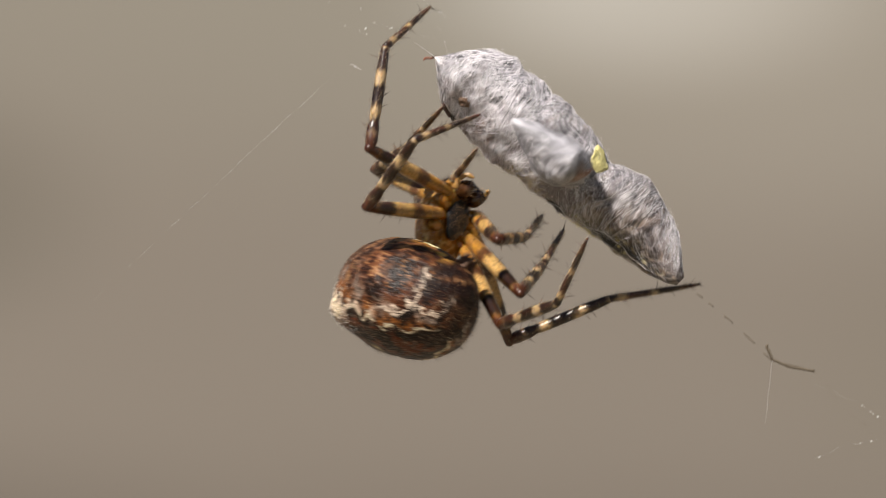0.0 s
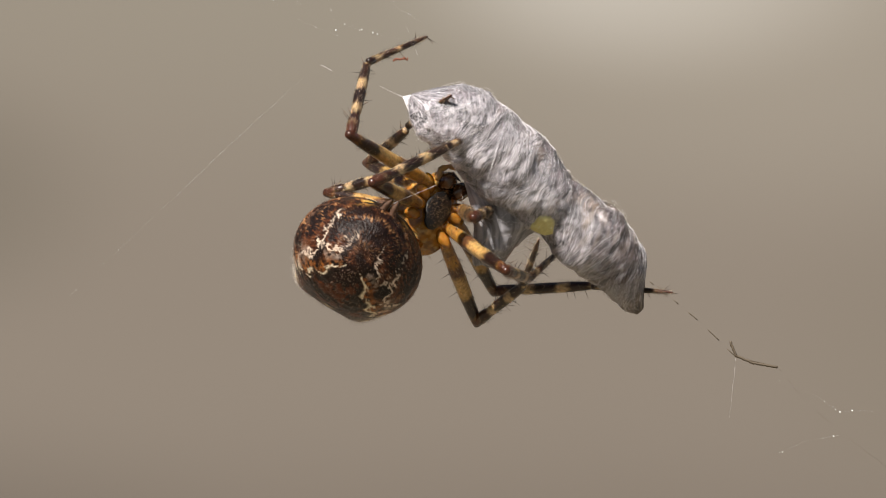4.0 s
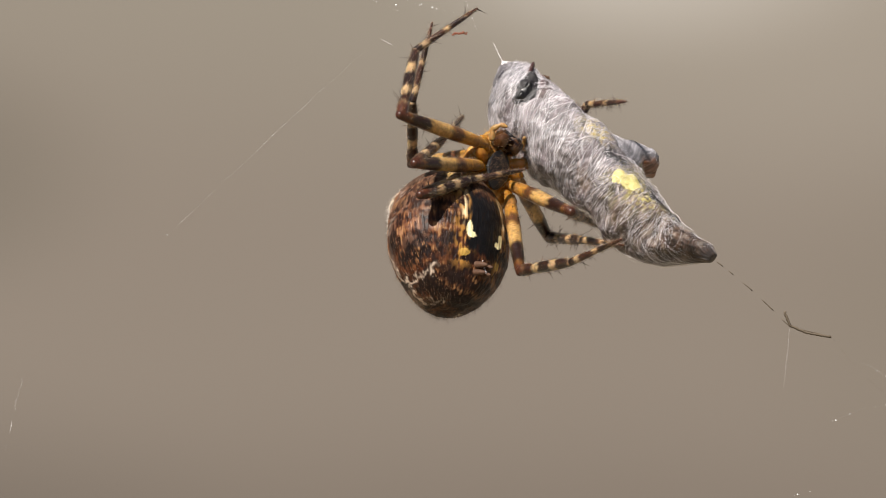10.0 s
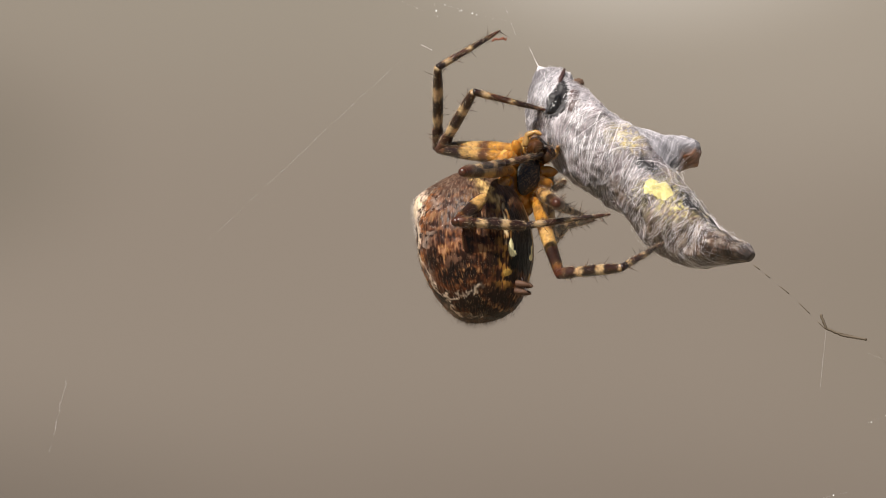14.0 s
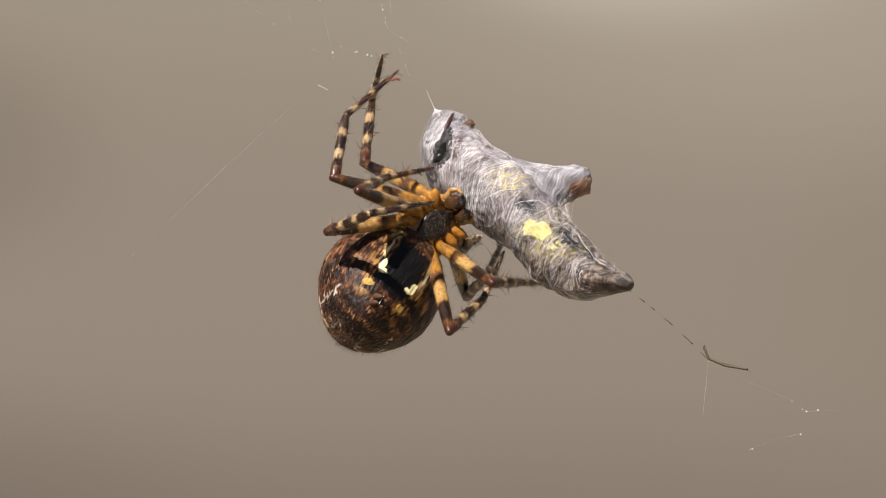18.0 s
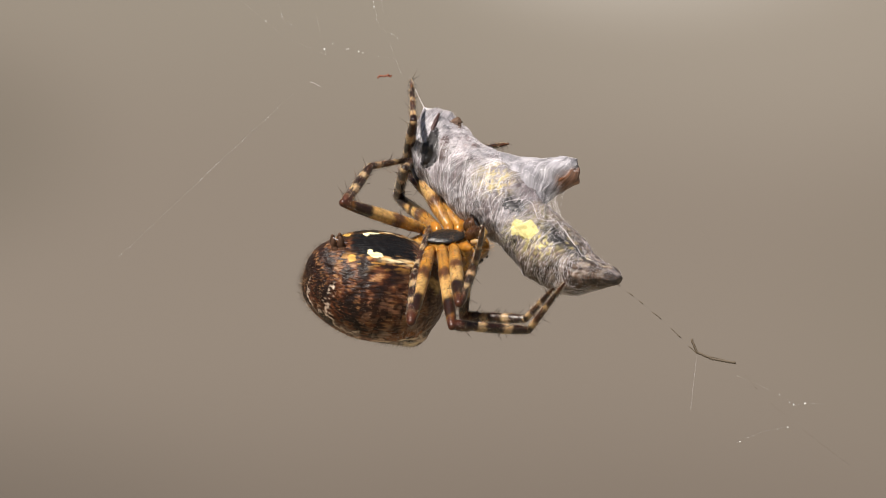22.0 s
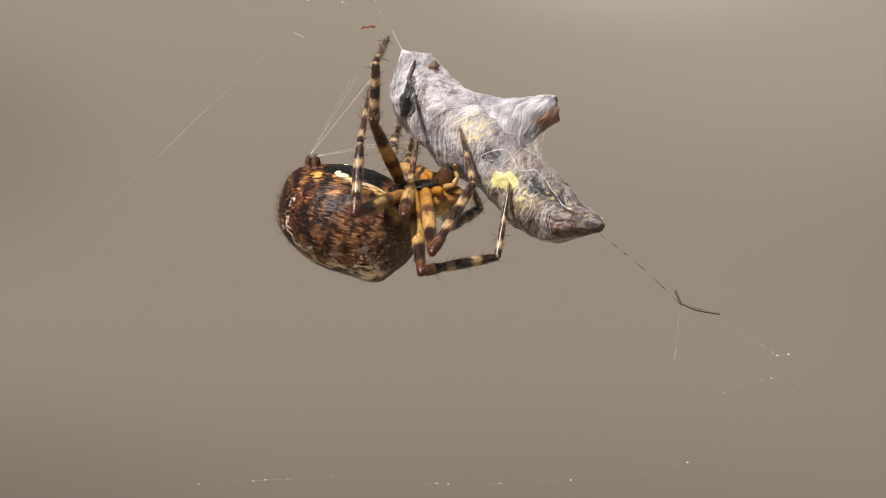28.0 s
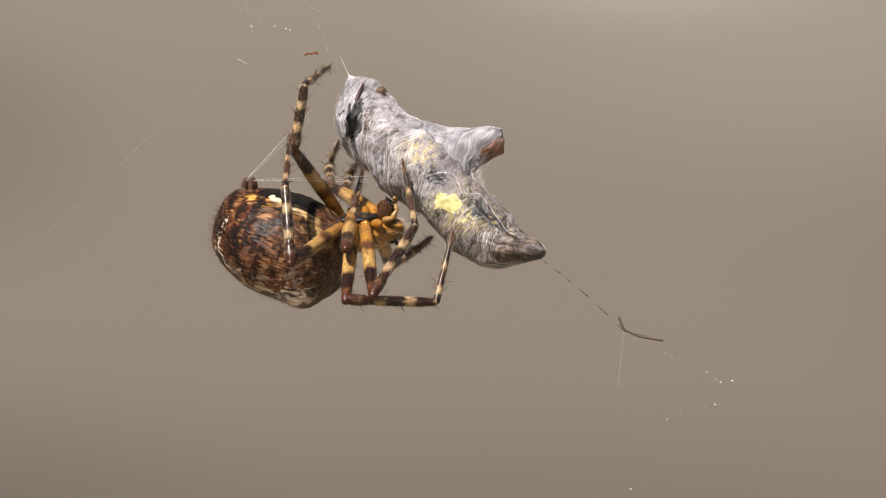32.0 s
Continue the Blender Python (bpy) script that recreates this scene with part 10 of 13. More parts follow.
    walk(tibias['e'], [
        (0, pose(0.000000, -0.000000, 0.005400, -49.7, -14.1, -16.8)), (0.5, pose(0.000000, -0.000000, 0.005400, -56.5, -41.7, -5.2)),
        (0.733, pose(0.000000, 0.000000, 0.005400, -60.9, -28.8, 1.1)), (1, pose(-0.000000, -0.000000, 0.005400, -62.3, -13.7, 6.4)),
        (1.167, pose(0.000000, 0.000000, 0.005400, -67.7, -30.7, 4.5)), (1.333, pose(-0.000000, 0.000000, 0.005400, -72.0, -48.3, 3.8)),
        (1.5, pose(0.000000, -0.000000, 0.005400, -76.6, -66.1, 5.4)), (1.667, pose(0.000000, 0.000000, 0.005400, -131.9, -66.7, 54.4)),
        (1.833, pose(-0.000000, 0.000000, 0.005400, -167.2, -53.7, 83.3)), (2, pose(-0.000000, 0.000000, 0.005400, 174.9, -36.2, 94.3)),
        (2.5, pose(-0.000000, 0.000000, 0.005400, 170.1, -36.2, 97.3)), (3, pose(-0.000000, 0.000000, 0.005400, 176.8, -32.6, 93.6)),
        (3.5, pose(0.000000, -0.000000, 0.005400, 168.6, -46.3, 97.5)), (5.5, pose(0.000000, -0.000000, 0.005400, 179.8, -48.9, 81.6)),
        (6, pose(0.000000, -0.000000, 0.005400, 175.6, -50.8, 82.6)), (6.5, pose(0.000000, -0.000000, 0.005400, 171.9, -58.5, 83.3)),
        (7, pose(0.000000, -0.000000, 0.005400, 164.3, -60.3, 87.2)), (7.5, pose(0.000000, 0.000000, 0.005400, 153.6, -60.3, 93.4)),
        (8, pose(0.000000, 0.000000, 0.005400, 155.1, -60.9, 88.5)), (8.167, pose(-0.000000, -0.000000, 0.005400, -144.9, -64.8, 33.7)),
        (8.333, pose(-0.000000, 0.000000, 0.005400, -106.0, -48.0, 0.4)), (8.5, pose(0.000000, -0.000000, 0.005400, -89.0, -25.0, -10.1)),
        (9, pose(0.000000, -0.000000, 0.005400, -97.6, -18.7, -10.8)), (9.167, pose(-0.000000, 0.000000, 0.005400, -92.5, -17.2, -12.8)),
        (9.333, pose(-0.000000, 0.000000, 0.005400, -87.6, -15.6, -14.9)), (9.5, pose(0.000000, -0.000000, 0.005400, -82.8, -13.7, -16.8)),
        (9.733, pose(-0.000000, -0.000000, 0.005400, -66.9, -11.7, -15.5)), (10, pose(0.000000, -0.000000, 0.005400, -48.6, -9.7, -14.2)),
        (10.167, pose(0.000000, 0.000000, 0.005400, -59.5, -3.9, -22.1)), (10.333, pose(0.000000, -0.000000, 0.005400, -71.1, 0.4, -30.7)),
        (10.5, pose(0.000000, -0.000000, 0.005400, -83.2, 2.8, -40.0)), (10.733, pose(-0.000000, 0.000000, 0.005400, -71.1, 1.3, -31.4)),
        (11, pose(0.000000, 0.000000, 0.005400, -57.6, -2.6, -22.4)), (11.5, pose(0.000000, 0.000000, 0.005400, -51.6, -1.1, -20.5)),
        (12, pose(0.000000, 0.000000, 0.005400, -46.8, 7.4, -23.5)), (12.5, pose(0.000000, -0.000000, 0.005400, -44.1, 5.9, -23.3)),
        (13, pose(0.000000, -0.000000, 0.005400, -46.2, -3.1, -22.5)), (13.5, pose(0.000000, 0.000000, 0.005400, -47.7, -3.1, -20.8)),
        (14, pose(0.000000, -0.000000, 0.005400, -48.3, -6.6, -21.0)), (14.5, pose(0.000000, -0.000000, 0.005400, -54.5, -6.2, -23.3)),
        (15, pose(0.000000, 0.000000, 0.005400, -75.2, -2.0, -31.3)), (15.5, pose(0.000000, 0.000000, 0.005400, -96.4, -1.1, -40.1)),
        (16, pose(-0.000000, 0.000000, 0.005400, -117.4, -3.6, -48.6)), (16.5, pose(0.000000, -0.000000, 0.005400, -138.1, -9.2, -55.5)),
        (17, pose(0.000000, -0.000000, 0.005400, -145.0, -11.4, -57.1)), (17.5, pose(0.000000, -0.000000, 0.005400, -146.1, -12.3, -57.2)),
        (18, pose(0.000000, -0.000000, 0.005400, -146.8, -13.5, -57.5)), (18.5, pose(0.000000, -0.000000, 0.005400, -146.3, -13.9, -57.6)),
        (19, pose(0.000000, 0.000000, 0.005400, -145.7, -14.3, -57.6)), (19.5, pose(0.000000, 0.000000, 0.005400, -150.3, -12.8, -55.8)),
        (20, pose(0.000000, 0.000000, 0.005400, -154.3, -11.4, -54.4)), (20.5, pose(0.000000, 0.000000, 0.005400, -158.4, -12.1, -54.7)),
        (21, pose(0.000000, -0.000000, 0.005400, -162.3, -12.9, -55.0)), (21.5, pose(0.000000, -0.000000, 0.005400, -174.5, -6.3, -53.1)),
        (22, pose(0.000000, -0.000000, 0.005400, 173.8, 0.8, -53.0)), (22.267, pose(0.000000, 0.000000, 0.005400, 157.0, 24.5, -59.3)),
        (22.5, pose(0.000000, -0.000000, 0.005400, 135.6, 42.5, -73.7)), (22.733, pose(0.000000, 0.000000, 0.005400, 101.6, 52.7, -101.4)),
        (23, pose(0.000000, -0.000000, 0.005400, 57.3, 47.8, -138.9)), (23.267, pose(0.000000, 0.000000, 0.005400, 90.2, 52.8, -115.6)),
        (23.5, pose(0.000000, -0.000000, 0.005400, 119.9, 49.6, -94.6)), (23.733, pose(-0.000000, -0.000000, 0.005400, 140.5, 42.3, -82.1)),
        (24, pose(0.000000, -0.000000, 0.005400, 158.5, 30.9, -74.3)), (24.5, pose(0.000000, -0.000000, 0.005400, 162.6, 36.5, -71.0)),
        (25, pose(0.000000, -0.000000, 0.005400, 166.8, 43.1, -67.4)), (25.5, pose(0.000000, -0.000000, 0.005400, 164.3, 42.3, -69.0)),
        (27.5, pose(0.000000, -0.000000, 0.005400, 146.2, 36.6, -80.8)), (28, pose(0.000000, -0.000000, 0.005400, 143.7, 35.9, -82.6)),
        (28.5, pose(0.000000, -0.000000, 0.005400, 143.0, 35.3, -82.2)), (29, pose(0.000000, -0.000000, 0.005400, 141.2, 34.2, -81.5)),
        (29.5, pose(0.000000, -0.000000, 0.005400, 139.3, 33.0, -80.9)), (30, pose(0.000000, -0.000000, 0.005400, 138.3, 32.5, -80.7)),
        (30.5, pose(0.000000, -0.000000, 0.005400, 137.8, 32.8, -81.5)), (31, pose(0.000000, -0.000000, 0.005400, 136.7, 33.5, -83.5)),
        (31.5, pose(0.000000, -0.000000, 0.005400, 135.5, 34.1, -85.5)), (32, pose(0.000000, -0.000000, 0.005400, 134.9, 34.4, -86.4)),])
    walk(tarsi['e'], [
        (0, pose(0.000255, 0.002853, 0.007710, -81.0, -20.7, 9.6)), (0.5, pose(-0.001066, 0.003178, 0.006918, -94.4, -39.4, 5.1)),
        (0.733, pose(-0.000923, 0.003199, 0.006967, -97.0, -24.3, 0.2)), (1, pose(-0.000765, 0.003194, 0.007060, -103.1, -7.7, -4.5)),
        (1.167, pose(-0.000977, 0.003338, 0.006601, -103.8, -26.5, 1.0)), (1.333, pose(-0.001082, 0.003435, 0.006157, -110.0, -44.4, 10.7)),
        (1.5, pose(-0.001111, 0.003491, 0.005745, -128.4, -59.2, 31.5)), (1.667, pose(-0.000914, 0.003430, 0.004429, -162.6, -50.4, 63.1)),
        (1.833, pose(-0.000472, 0.002967, 0.003275, 178.5, -34.0, 78.1)), (2, pose(0.000164, 0.002186, 0.002444, 166.9, -15.2, 83.6)),
        (2.5, pose(0.000356, 0.002206, 0.002476, 171.2, -15.0, 84.4)), (3, pose(0.000079, 0.001991, 0.002306, -176.7, -9.4, 83.3)),
        (3.5, pose(0.000382, 0.002681, 0.002909, -178.9, -23.8, 83.8)), (5.5, pose(0.000418, 0.002741, 0.002981, -165.8, -23.6, 77.1)),
        (6, pose(0.000641, 0.002783, 0.003079, -167.1, -25.1, 77.4)), (6.5, pose(0.000874, 0.003025, 0.003494, -165.1, -31.4, 77.5)),
        (7, pose(0.001148, 0.003023, 0.003644, -165.6, -31.9, 78.9)), (7.5, pose(0.001468, 0.002953, 0.003767, -167.6, -30.8, 81.0)),
        (8, pose(0.001629, 0.002872, 0.003776, -162.3, -29.0, 79.4)), (8.167, pose(0.001091, 0.003273, 0.004120, -131.1, -37.0, 62.6)),
        (8.333, pose(0.000730, 0.003543, 0.004722, -96.9, -36.4, 42.5)), (8.5, pose(0.000620, 0.003627, 0.005459, -66.4, -27.5, 26.7)),
        (9, pose(0.000836, 0.003554, 0.004938, -63.8, -20.7, 27.0)), (9.167, pose(0.000864, 0.003574, 0.005244, -77.0, -16.1, 17.1)),
        (9.333, pose(0.000903, 0.003565, 0.005549, -90.9, -13.5, 6.9)), (9.5, pose(0.000953, 0.003526, 0.005850, -105.4, -13.2, -3.0)),
        (9.733, pose(0.000625, 0.003340, 0.006813, -83.1, -10.9, -4.5)), (10, pose(0.000282, 0.002778, 0.007797, -57.8, -7.6, -6.1)),
        (10.167, pose(0.001074, 0.002987, 0.007263, -78.8, -8.8, -3.0)), (10.333, pose(0.001786, 0.002988, 0.006594, -99.9, -8.8, 0.4)),
        (10.5, pose(0.002367, 0.002784, 0.005835, -120.9, -7.6, 3.6)), (10.733, pose(0.001838, 0.002957, 0.006592, -142.6, -14.2, -4.2)),
        (11, pose(0.001099, 0.002909, 0.007368, -167.3, -24.3, -9.5)), (11.5, pose(0.000971, 0.002717, 0.007685, -166.4, -25.1, -11.5)),
        (12, pose(0.001366, 0.002329, 0.007900, -165.3, -25.2, -14.7)), (12.5, pose(0.001265, 0.002245, 0.008027, -162.0, -28.0, -14.9)),
        (13, pose(0.000890, 0.002506, 0.007944, -158.8, -37.0, -14.4)), (13.5, pose(0.000842, 0.002593, 0.007872, -158.1, -36.1, -13.4)),
        (14, pose(0.000719, 0.002665, 0.007833, -158.8, -38.3, -12.8)), (14.5, pose(0.000971, 0.002842, 0.007526, -167.1, -34.7, -10.8)),
        (15, pose(0.001819, 0.003058, 0.006338, -169.4, -30.0, -9.2)), (15.5, pose(0.002362, 0.002793, 0.004991, -171.5, -25.2, -7.9)),
        (16, pose(0.002519, 0.002082, 0.003708, -173.3, -20.4, -7.0)), (16.5, pose(0.002273, 0.001034, 0.002697, -175.0, -15.5, -6.2)),
        (17, pose(0.002094, 0.000647, 0.002444, -174.1, -15.5, -6.1)), (17.5, pose(0.002081, 0.000564, 0.002417, -169.5, -16.8, -6.0)),
        (18, pose(0.002086, 0.000478, 0.002406, -164.9, -18.2, -5.8)), (18.5, pose(0.002119, 0.000475, 0.002429, -164.5, -19.9, -6.1)),
        (19, pose(0.002151, 0.000476, 0.002453, -164.1, -21.6, -6.4)), (19.5, pose(0.001907, 0.000436, 0.002283, -159.6, -22.3, -6.8)),
        (20, pose(0.001681, 0.000397, 0.002150, -154.9, -22.8, -7.5)), (20.5, pose(0.001519, 0.000195, 0.002054, -161.4, -16.5, -5.1)),
        (21, pose(0.001365, -0.000003, 0.001983, -167.3, -9.8, -3.4)), (21.5, pose(0.000522, -0.000110, 0.001759, -173.7, -5.7, -3.1)),
        (22, pose(-0.000347, -0.000197, 0.001742, -179.7, -1.4, -2.9)), (22.267, pose(-0.001954, 0.000477, 0.002319, 170.9, -5.0, -2.7)),
        (22.5, pose(-0.002971, 0.000978, 0.003462, 162.5, -8.0, -1.9)), (22.733, pose(-0.003418, 0.001289, 0.004951, 162.0, 8.9, -7.2)),
        (23, pose(-0.003147, 0.001361, 0.006737, 159.3, 28.1, -14.3)), (23.267, pose(-0.003314, 0.001600, 0.005392, 167.2, 20.0, -8.9)),
        (23.5, pose(-0.003070, 0.001646, 0.004212, 173.4, 12.4, -6.0)), (23.733, pose(-0.002580, 0.001571, 0.003298, -173.1, 19.5, -5.4)),
        (24, pose(-0.001774, 0.001328, 0.002462, -157.1, 27.5, -3.6)), (24.5, pose(-0.001720, 0.001616, 0.002577, -156.4, 24.0, -0.9)),
        (25, pose(-0.001715, 0.001938, 0.002784, -155.9, 19.9, 0.9)), (25.5, pose(-0.001783, 0.001867, 0.002778, -156.5, 21.8, 0.8)),
        (27.5, pose(-0.002309, 0.001474, 0.002943, -162.7, 35.5, -3.8)), (28, pose(-0.002385, 0.001440, 0.002996, -163.7, 37.2, -4.9)),
        (28.5, pose(-0.002426, 0.001383, 0.003003, -163.9, 37.1, -5.0)), (29, pose(-0.002520, 0.001250, 0.003027, -164.0, 36.9, -5.2)),
        (29.5, pose(-0.002612, 0.001120, 0.003062, -164.1, 36.9, -5.4)), (30, pose(-0.002653, 0.001061, 0.003081, -164.2, 36.8, -5.6)),
        (30.5, pose(-0.002661, 0.001098, 0.003108, -166.5, 35.9, -6.2)), (31, pose(-0.002676, 0.001180, 0.003167, -171.5, 33.9, -7.4)),
        (31.5, pose(-0.002687, 0.001265, 0.003227, -176.5, 32.0, -8.2)), (32, pose(-0.002693, 0.001300, 0.003255, -178.7, 31.0, -8.6)),])
    walk(femurs['f'], [
        (0, pose(0.002206, 0.000813, 0.001547, -155.7, 16.5, -68.1)), (0.5, pose(0.001042, 0.000796, 0.002415, -149.7, -6.1, -79.7)),
        (0.733, pose(0.002223, 0.000683, 0.002163, -151.5, 14.6, -68.1)), (1, pose(0.003573, 0.000554, 0.001875, -147.8, 38.0, -53.0)),
        (1.267, pose(0.001867, 0.000683, 0.002641, -147.8, 14.5, -69.3)), (1.5, pose(0.000375, 0.000796, 0.003312, -142.5, -5.4, -83.1)),
        (1.733, pose(0.002133, 0.000683, 0.002433, -147.6, 15.2, -68.8)), (2, pose(0.004142, 0.000554, 0.001428, -146.7, 39.4, -51.5)),
        (2.5, pose(0.003416, 0.000863, 0.001533, -136.7, 40.3, -50.6)), (3, pose(0.003693, 0.000813, 0.002107, -137.8, 42.3, -48.1)),
        (3.5, pose(0.002677, 0.000554, 0.001790, -132.5, 38.5, -53.0)), (5.5, pose(0.003558, 0.000631, 0.001853, -151.0, 35.8, -55.7)),
        (6, pose(0.003491, 0.000703, 0.001576, -150.2, 36.4, -55.3)), (6.5, pose(0.003485, 0.000705, 0.001571, -149.0, 36.4, -55.2)),
        (7, pose(0.003475, 0.000708, 0.001563, -147.1, 36.6, -55.1)), (7.5, pose(0.003462, 0.000713, 0.001553, -144.5, 36.8, -55.0)),
        (8, pose(0.003448, 0.000718, 0.001543, -141.9, 36.9, -54.8)), (8.5, pose(0.003438, 0.000721, 0.001535, -140.0, 37.1, -54.7)),
        (9, pose(0.003432, 0.000722, 0.001530, -138.8, 37.1, -54.6)), (9.5, pose(0.003153, 0.000713, 0.002018, -135.2, 39.4, -51.9)),
        (10, pose(0.002873, 0.000703, 0.002506, -131.3, 41.6, -48.9)), (10.5, pose(0.002828, 0.000681, 0.002184, -126.4, 46.3, -40.7)),
        (11, pose(0.002781, 0.000658, 0.001863, -120.1, 50.5, -31.2)), (11.5, pose(0.002804, 0.000658, 0.002026, -119.9, 50.5, -31.1)),
        (12, pose(0.002903, 0.000658, 0.002156, -119.1, 50.6, -30.9)), (12.5, pose(0.002591, 0.000658, 0.002357, -118.3, 50.7, -30.5)),
        (13, pose(0.002228, 0.000658, 0.002401, -117.3, 51.2, -29.2)), (13.5, pose(0.002457, 0.000658, 0.002458, -126.9, 48.1, -36.8)),
        (14, pose(0.002492, 0.000658, 0.002369, -134.7, 46.4, -39.7)), (14.5, pose(0.002473, 0.000643, 0.002308, -134.5, 45.5, -40.9)),
        (14.9, pose(0.002646, 0.000619, 0.002129, -133.9, 45.8, -40.5)), (15.3, pose(0.002820, 0.000596, 0.001950, -133.3, 46.1, -40.1)),
        (15.7, pose(0.002993, 0.000572, 0.001771, -132.7, 46.3, -39.7)), (16.1, pose(0.003167, 0.000548, 0.001592, -132.1, 46.6, -39.2)),
        (16.5, pose(0.003340, 0.000524, 0.001413, -131.5, 46.9, -38.8)), (17, pose(0.003464, 0.000508, 0.001288, -131.0, 47.1, -38.4)),
        (17.5, pose(0.003271, 0.000498, 0.001325, -131.7, 46.2, -40.0)), (18, pose(0.003060, 0.000491, 0.001372, -132.5, 45.1, -41.8)),
        (18.5, pose(0.003219, 0.000507, 0.001144, -133.9, 45.5, -41.1)), (19, pose(0.003375, 0.000524, 0.000916, -135.2, 45.9, -40.5)),
        (19.5, pose(0.003492, 0.000376, 0.001088, -135.2, 47.0, -38.9)), (20, pose(0.003599, 0.000236, 0.001282, -135.2, 47.9, -37.6)),
        (20.167, pose(0.003609, 0.000145, 0.001129, -134.6, 47.7, -37.9)), (20.333, pose(0.003620, 0.000055, 0.000976, -134.0, 47.5, -38.1)),
        (20.5, pose(0.003630, -0.000036, 0.000823, -133.4, 47.4, -38.4)), (20.667, pose(0.003637, -0.000118, 0.000681, -133.0, 47.1, -38.8)),
        (20.833, pose(0.003643, -0.000200, 0.000539, -132.6, 46.8, -39.2)), (21, pose(0.003650, -0.000282, 0.000397, -132.2, 46.6, -39.7)),
        (21.167, pose(0.003654, -0.000391, 0.000454, -150.8, 31.9, -54.6)), (21.333, pose(0.003658, -0.000499, 0.000510, -163.0, 14.7, -62.6)),
        (21.5, pose(0.003662, -0.000608, 0.000567, -172.5, -3.5, -66.5)), (21.667, pose(0.003663, -0.000694, 0.000631, 178.5, -22.6, -67.6)),
        (21.833, pose(0.003663, -0.000781, 0.000695, 167.9, -41.5, -64.9)), (22, pose(0.003664, -0.000867, 0.000759, 150.3, -59.4, -54.2)),
        (22.5, pose(0.003633, -0.000798, 0.000736, 152.5, -57.5, -56.3)), (23, pose(0.003601, -0.000723, 0.000711, 154.6, -55.5, -58.0)),
        (23.5, pose(0.003678, -0.000890, 0.000669, 158.4, -53.5, -59.6)), (24, pose(0.003755, -0.001053, 0.000629, 161.9, -51.4, -60.8)),
        (24.5, pose(0.003666, -0.001053, 0.000629, 164.8, -50.6, -61.1)), (25, pose(0.003577, -0.001053, 0.000629, 167.5, -49.8, -61.5)),
        (25.5, pose(0.003529, -0.001077, 0.000677, 166.3, -50.6, -61.2)), (26, pose(0.003440, -0.001120, 0.000764, 164.0, -52.0, -60.6)),
        (26.5, pose(0.003352, -0.001163, 0.000852, 161.6, -53.5, -59.8)), (27, pose(0.003263, -0.001206, 0.000939, 159.1, -54.9, -59.0)),
        (27.5, pose(0.003175, -0.001249, 0.001027, 156.5, -56.2, -58.0)), (28, pose(0.003126, -0.001272, 0.001074, 155.0, -57.0, -57.4)),
        (28.5, pose(0.003130, -0.001272, 0.001015, 156.0, -56.4, -57.8)), (29, pose(0.003139, -0.001272, 0.000884, 158.0, -55.3, -58.7)),
        (29.5, pose(0.003147, -0.001272, 0.000753, 160.0, -54.2, -59.4)), (30, pose(0.003151, -0.001272, 0.000694, 160.8, -53.7, -59.7)),
        (30.5, pose(0.003120, -0.001272, 0.000710, 160.7, -53.6, -59.8)), (31, pose(0.003051, -0.001272, 0.000745, 160.3, -53.2, -60.0)),
        (31.5, pose(0.002982, -0.001272, 0.000780, 160.0, -53.0, -60.1)), (32, pose(0.002950, -0.001272, 0.000796, 159.9, -52.8, -60.3)),])
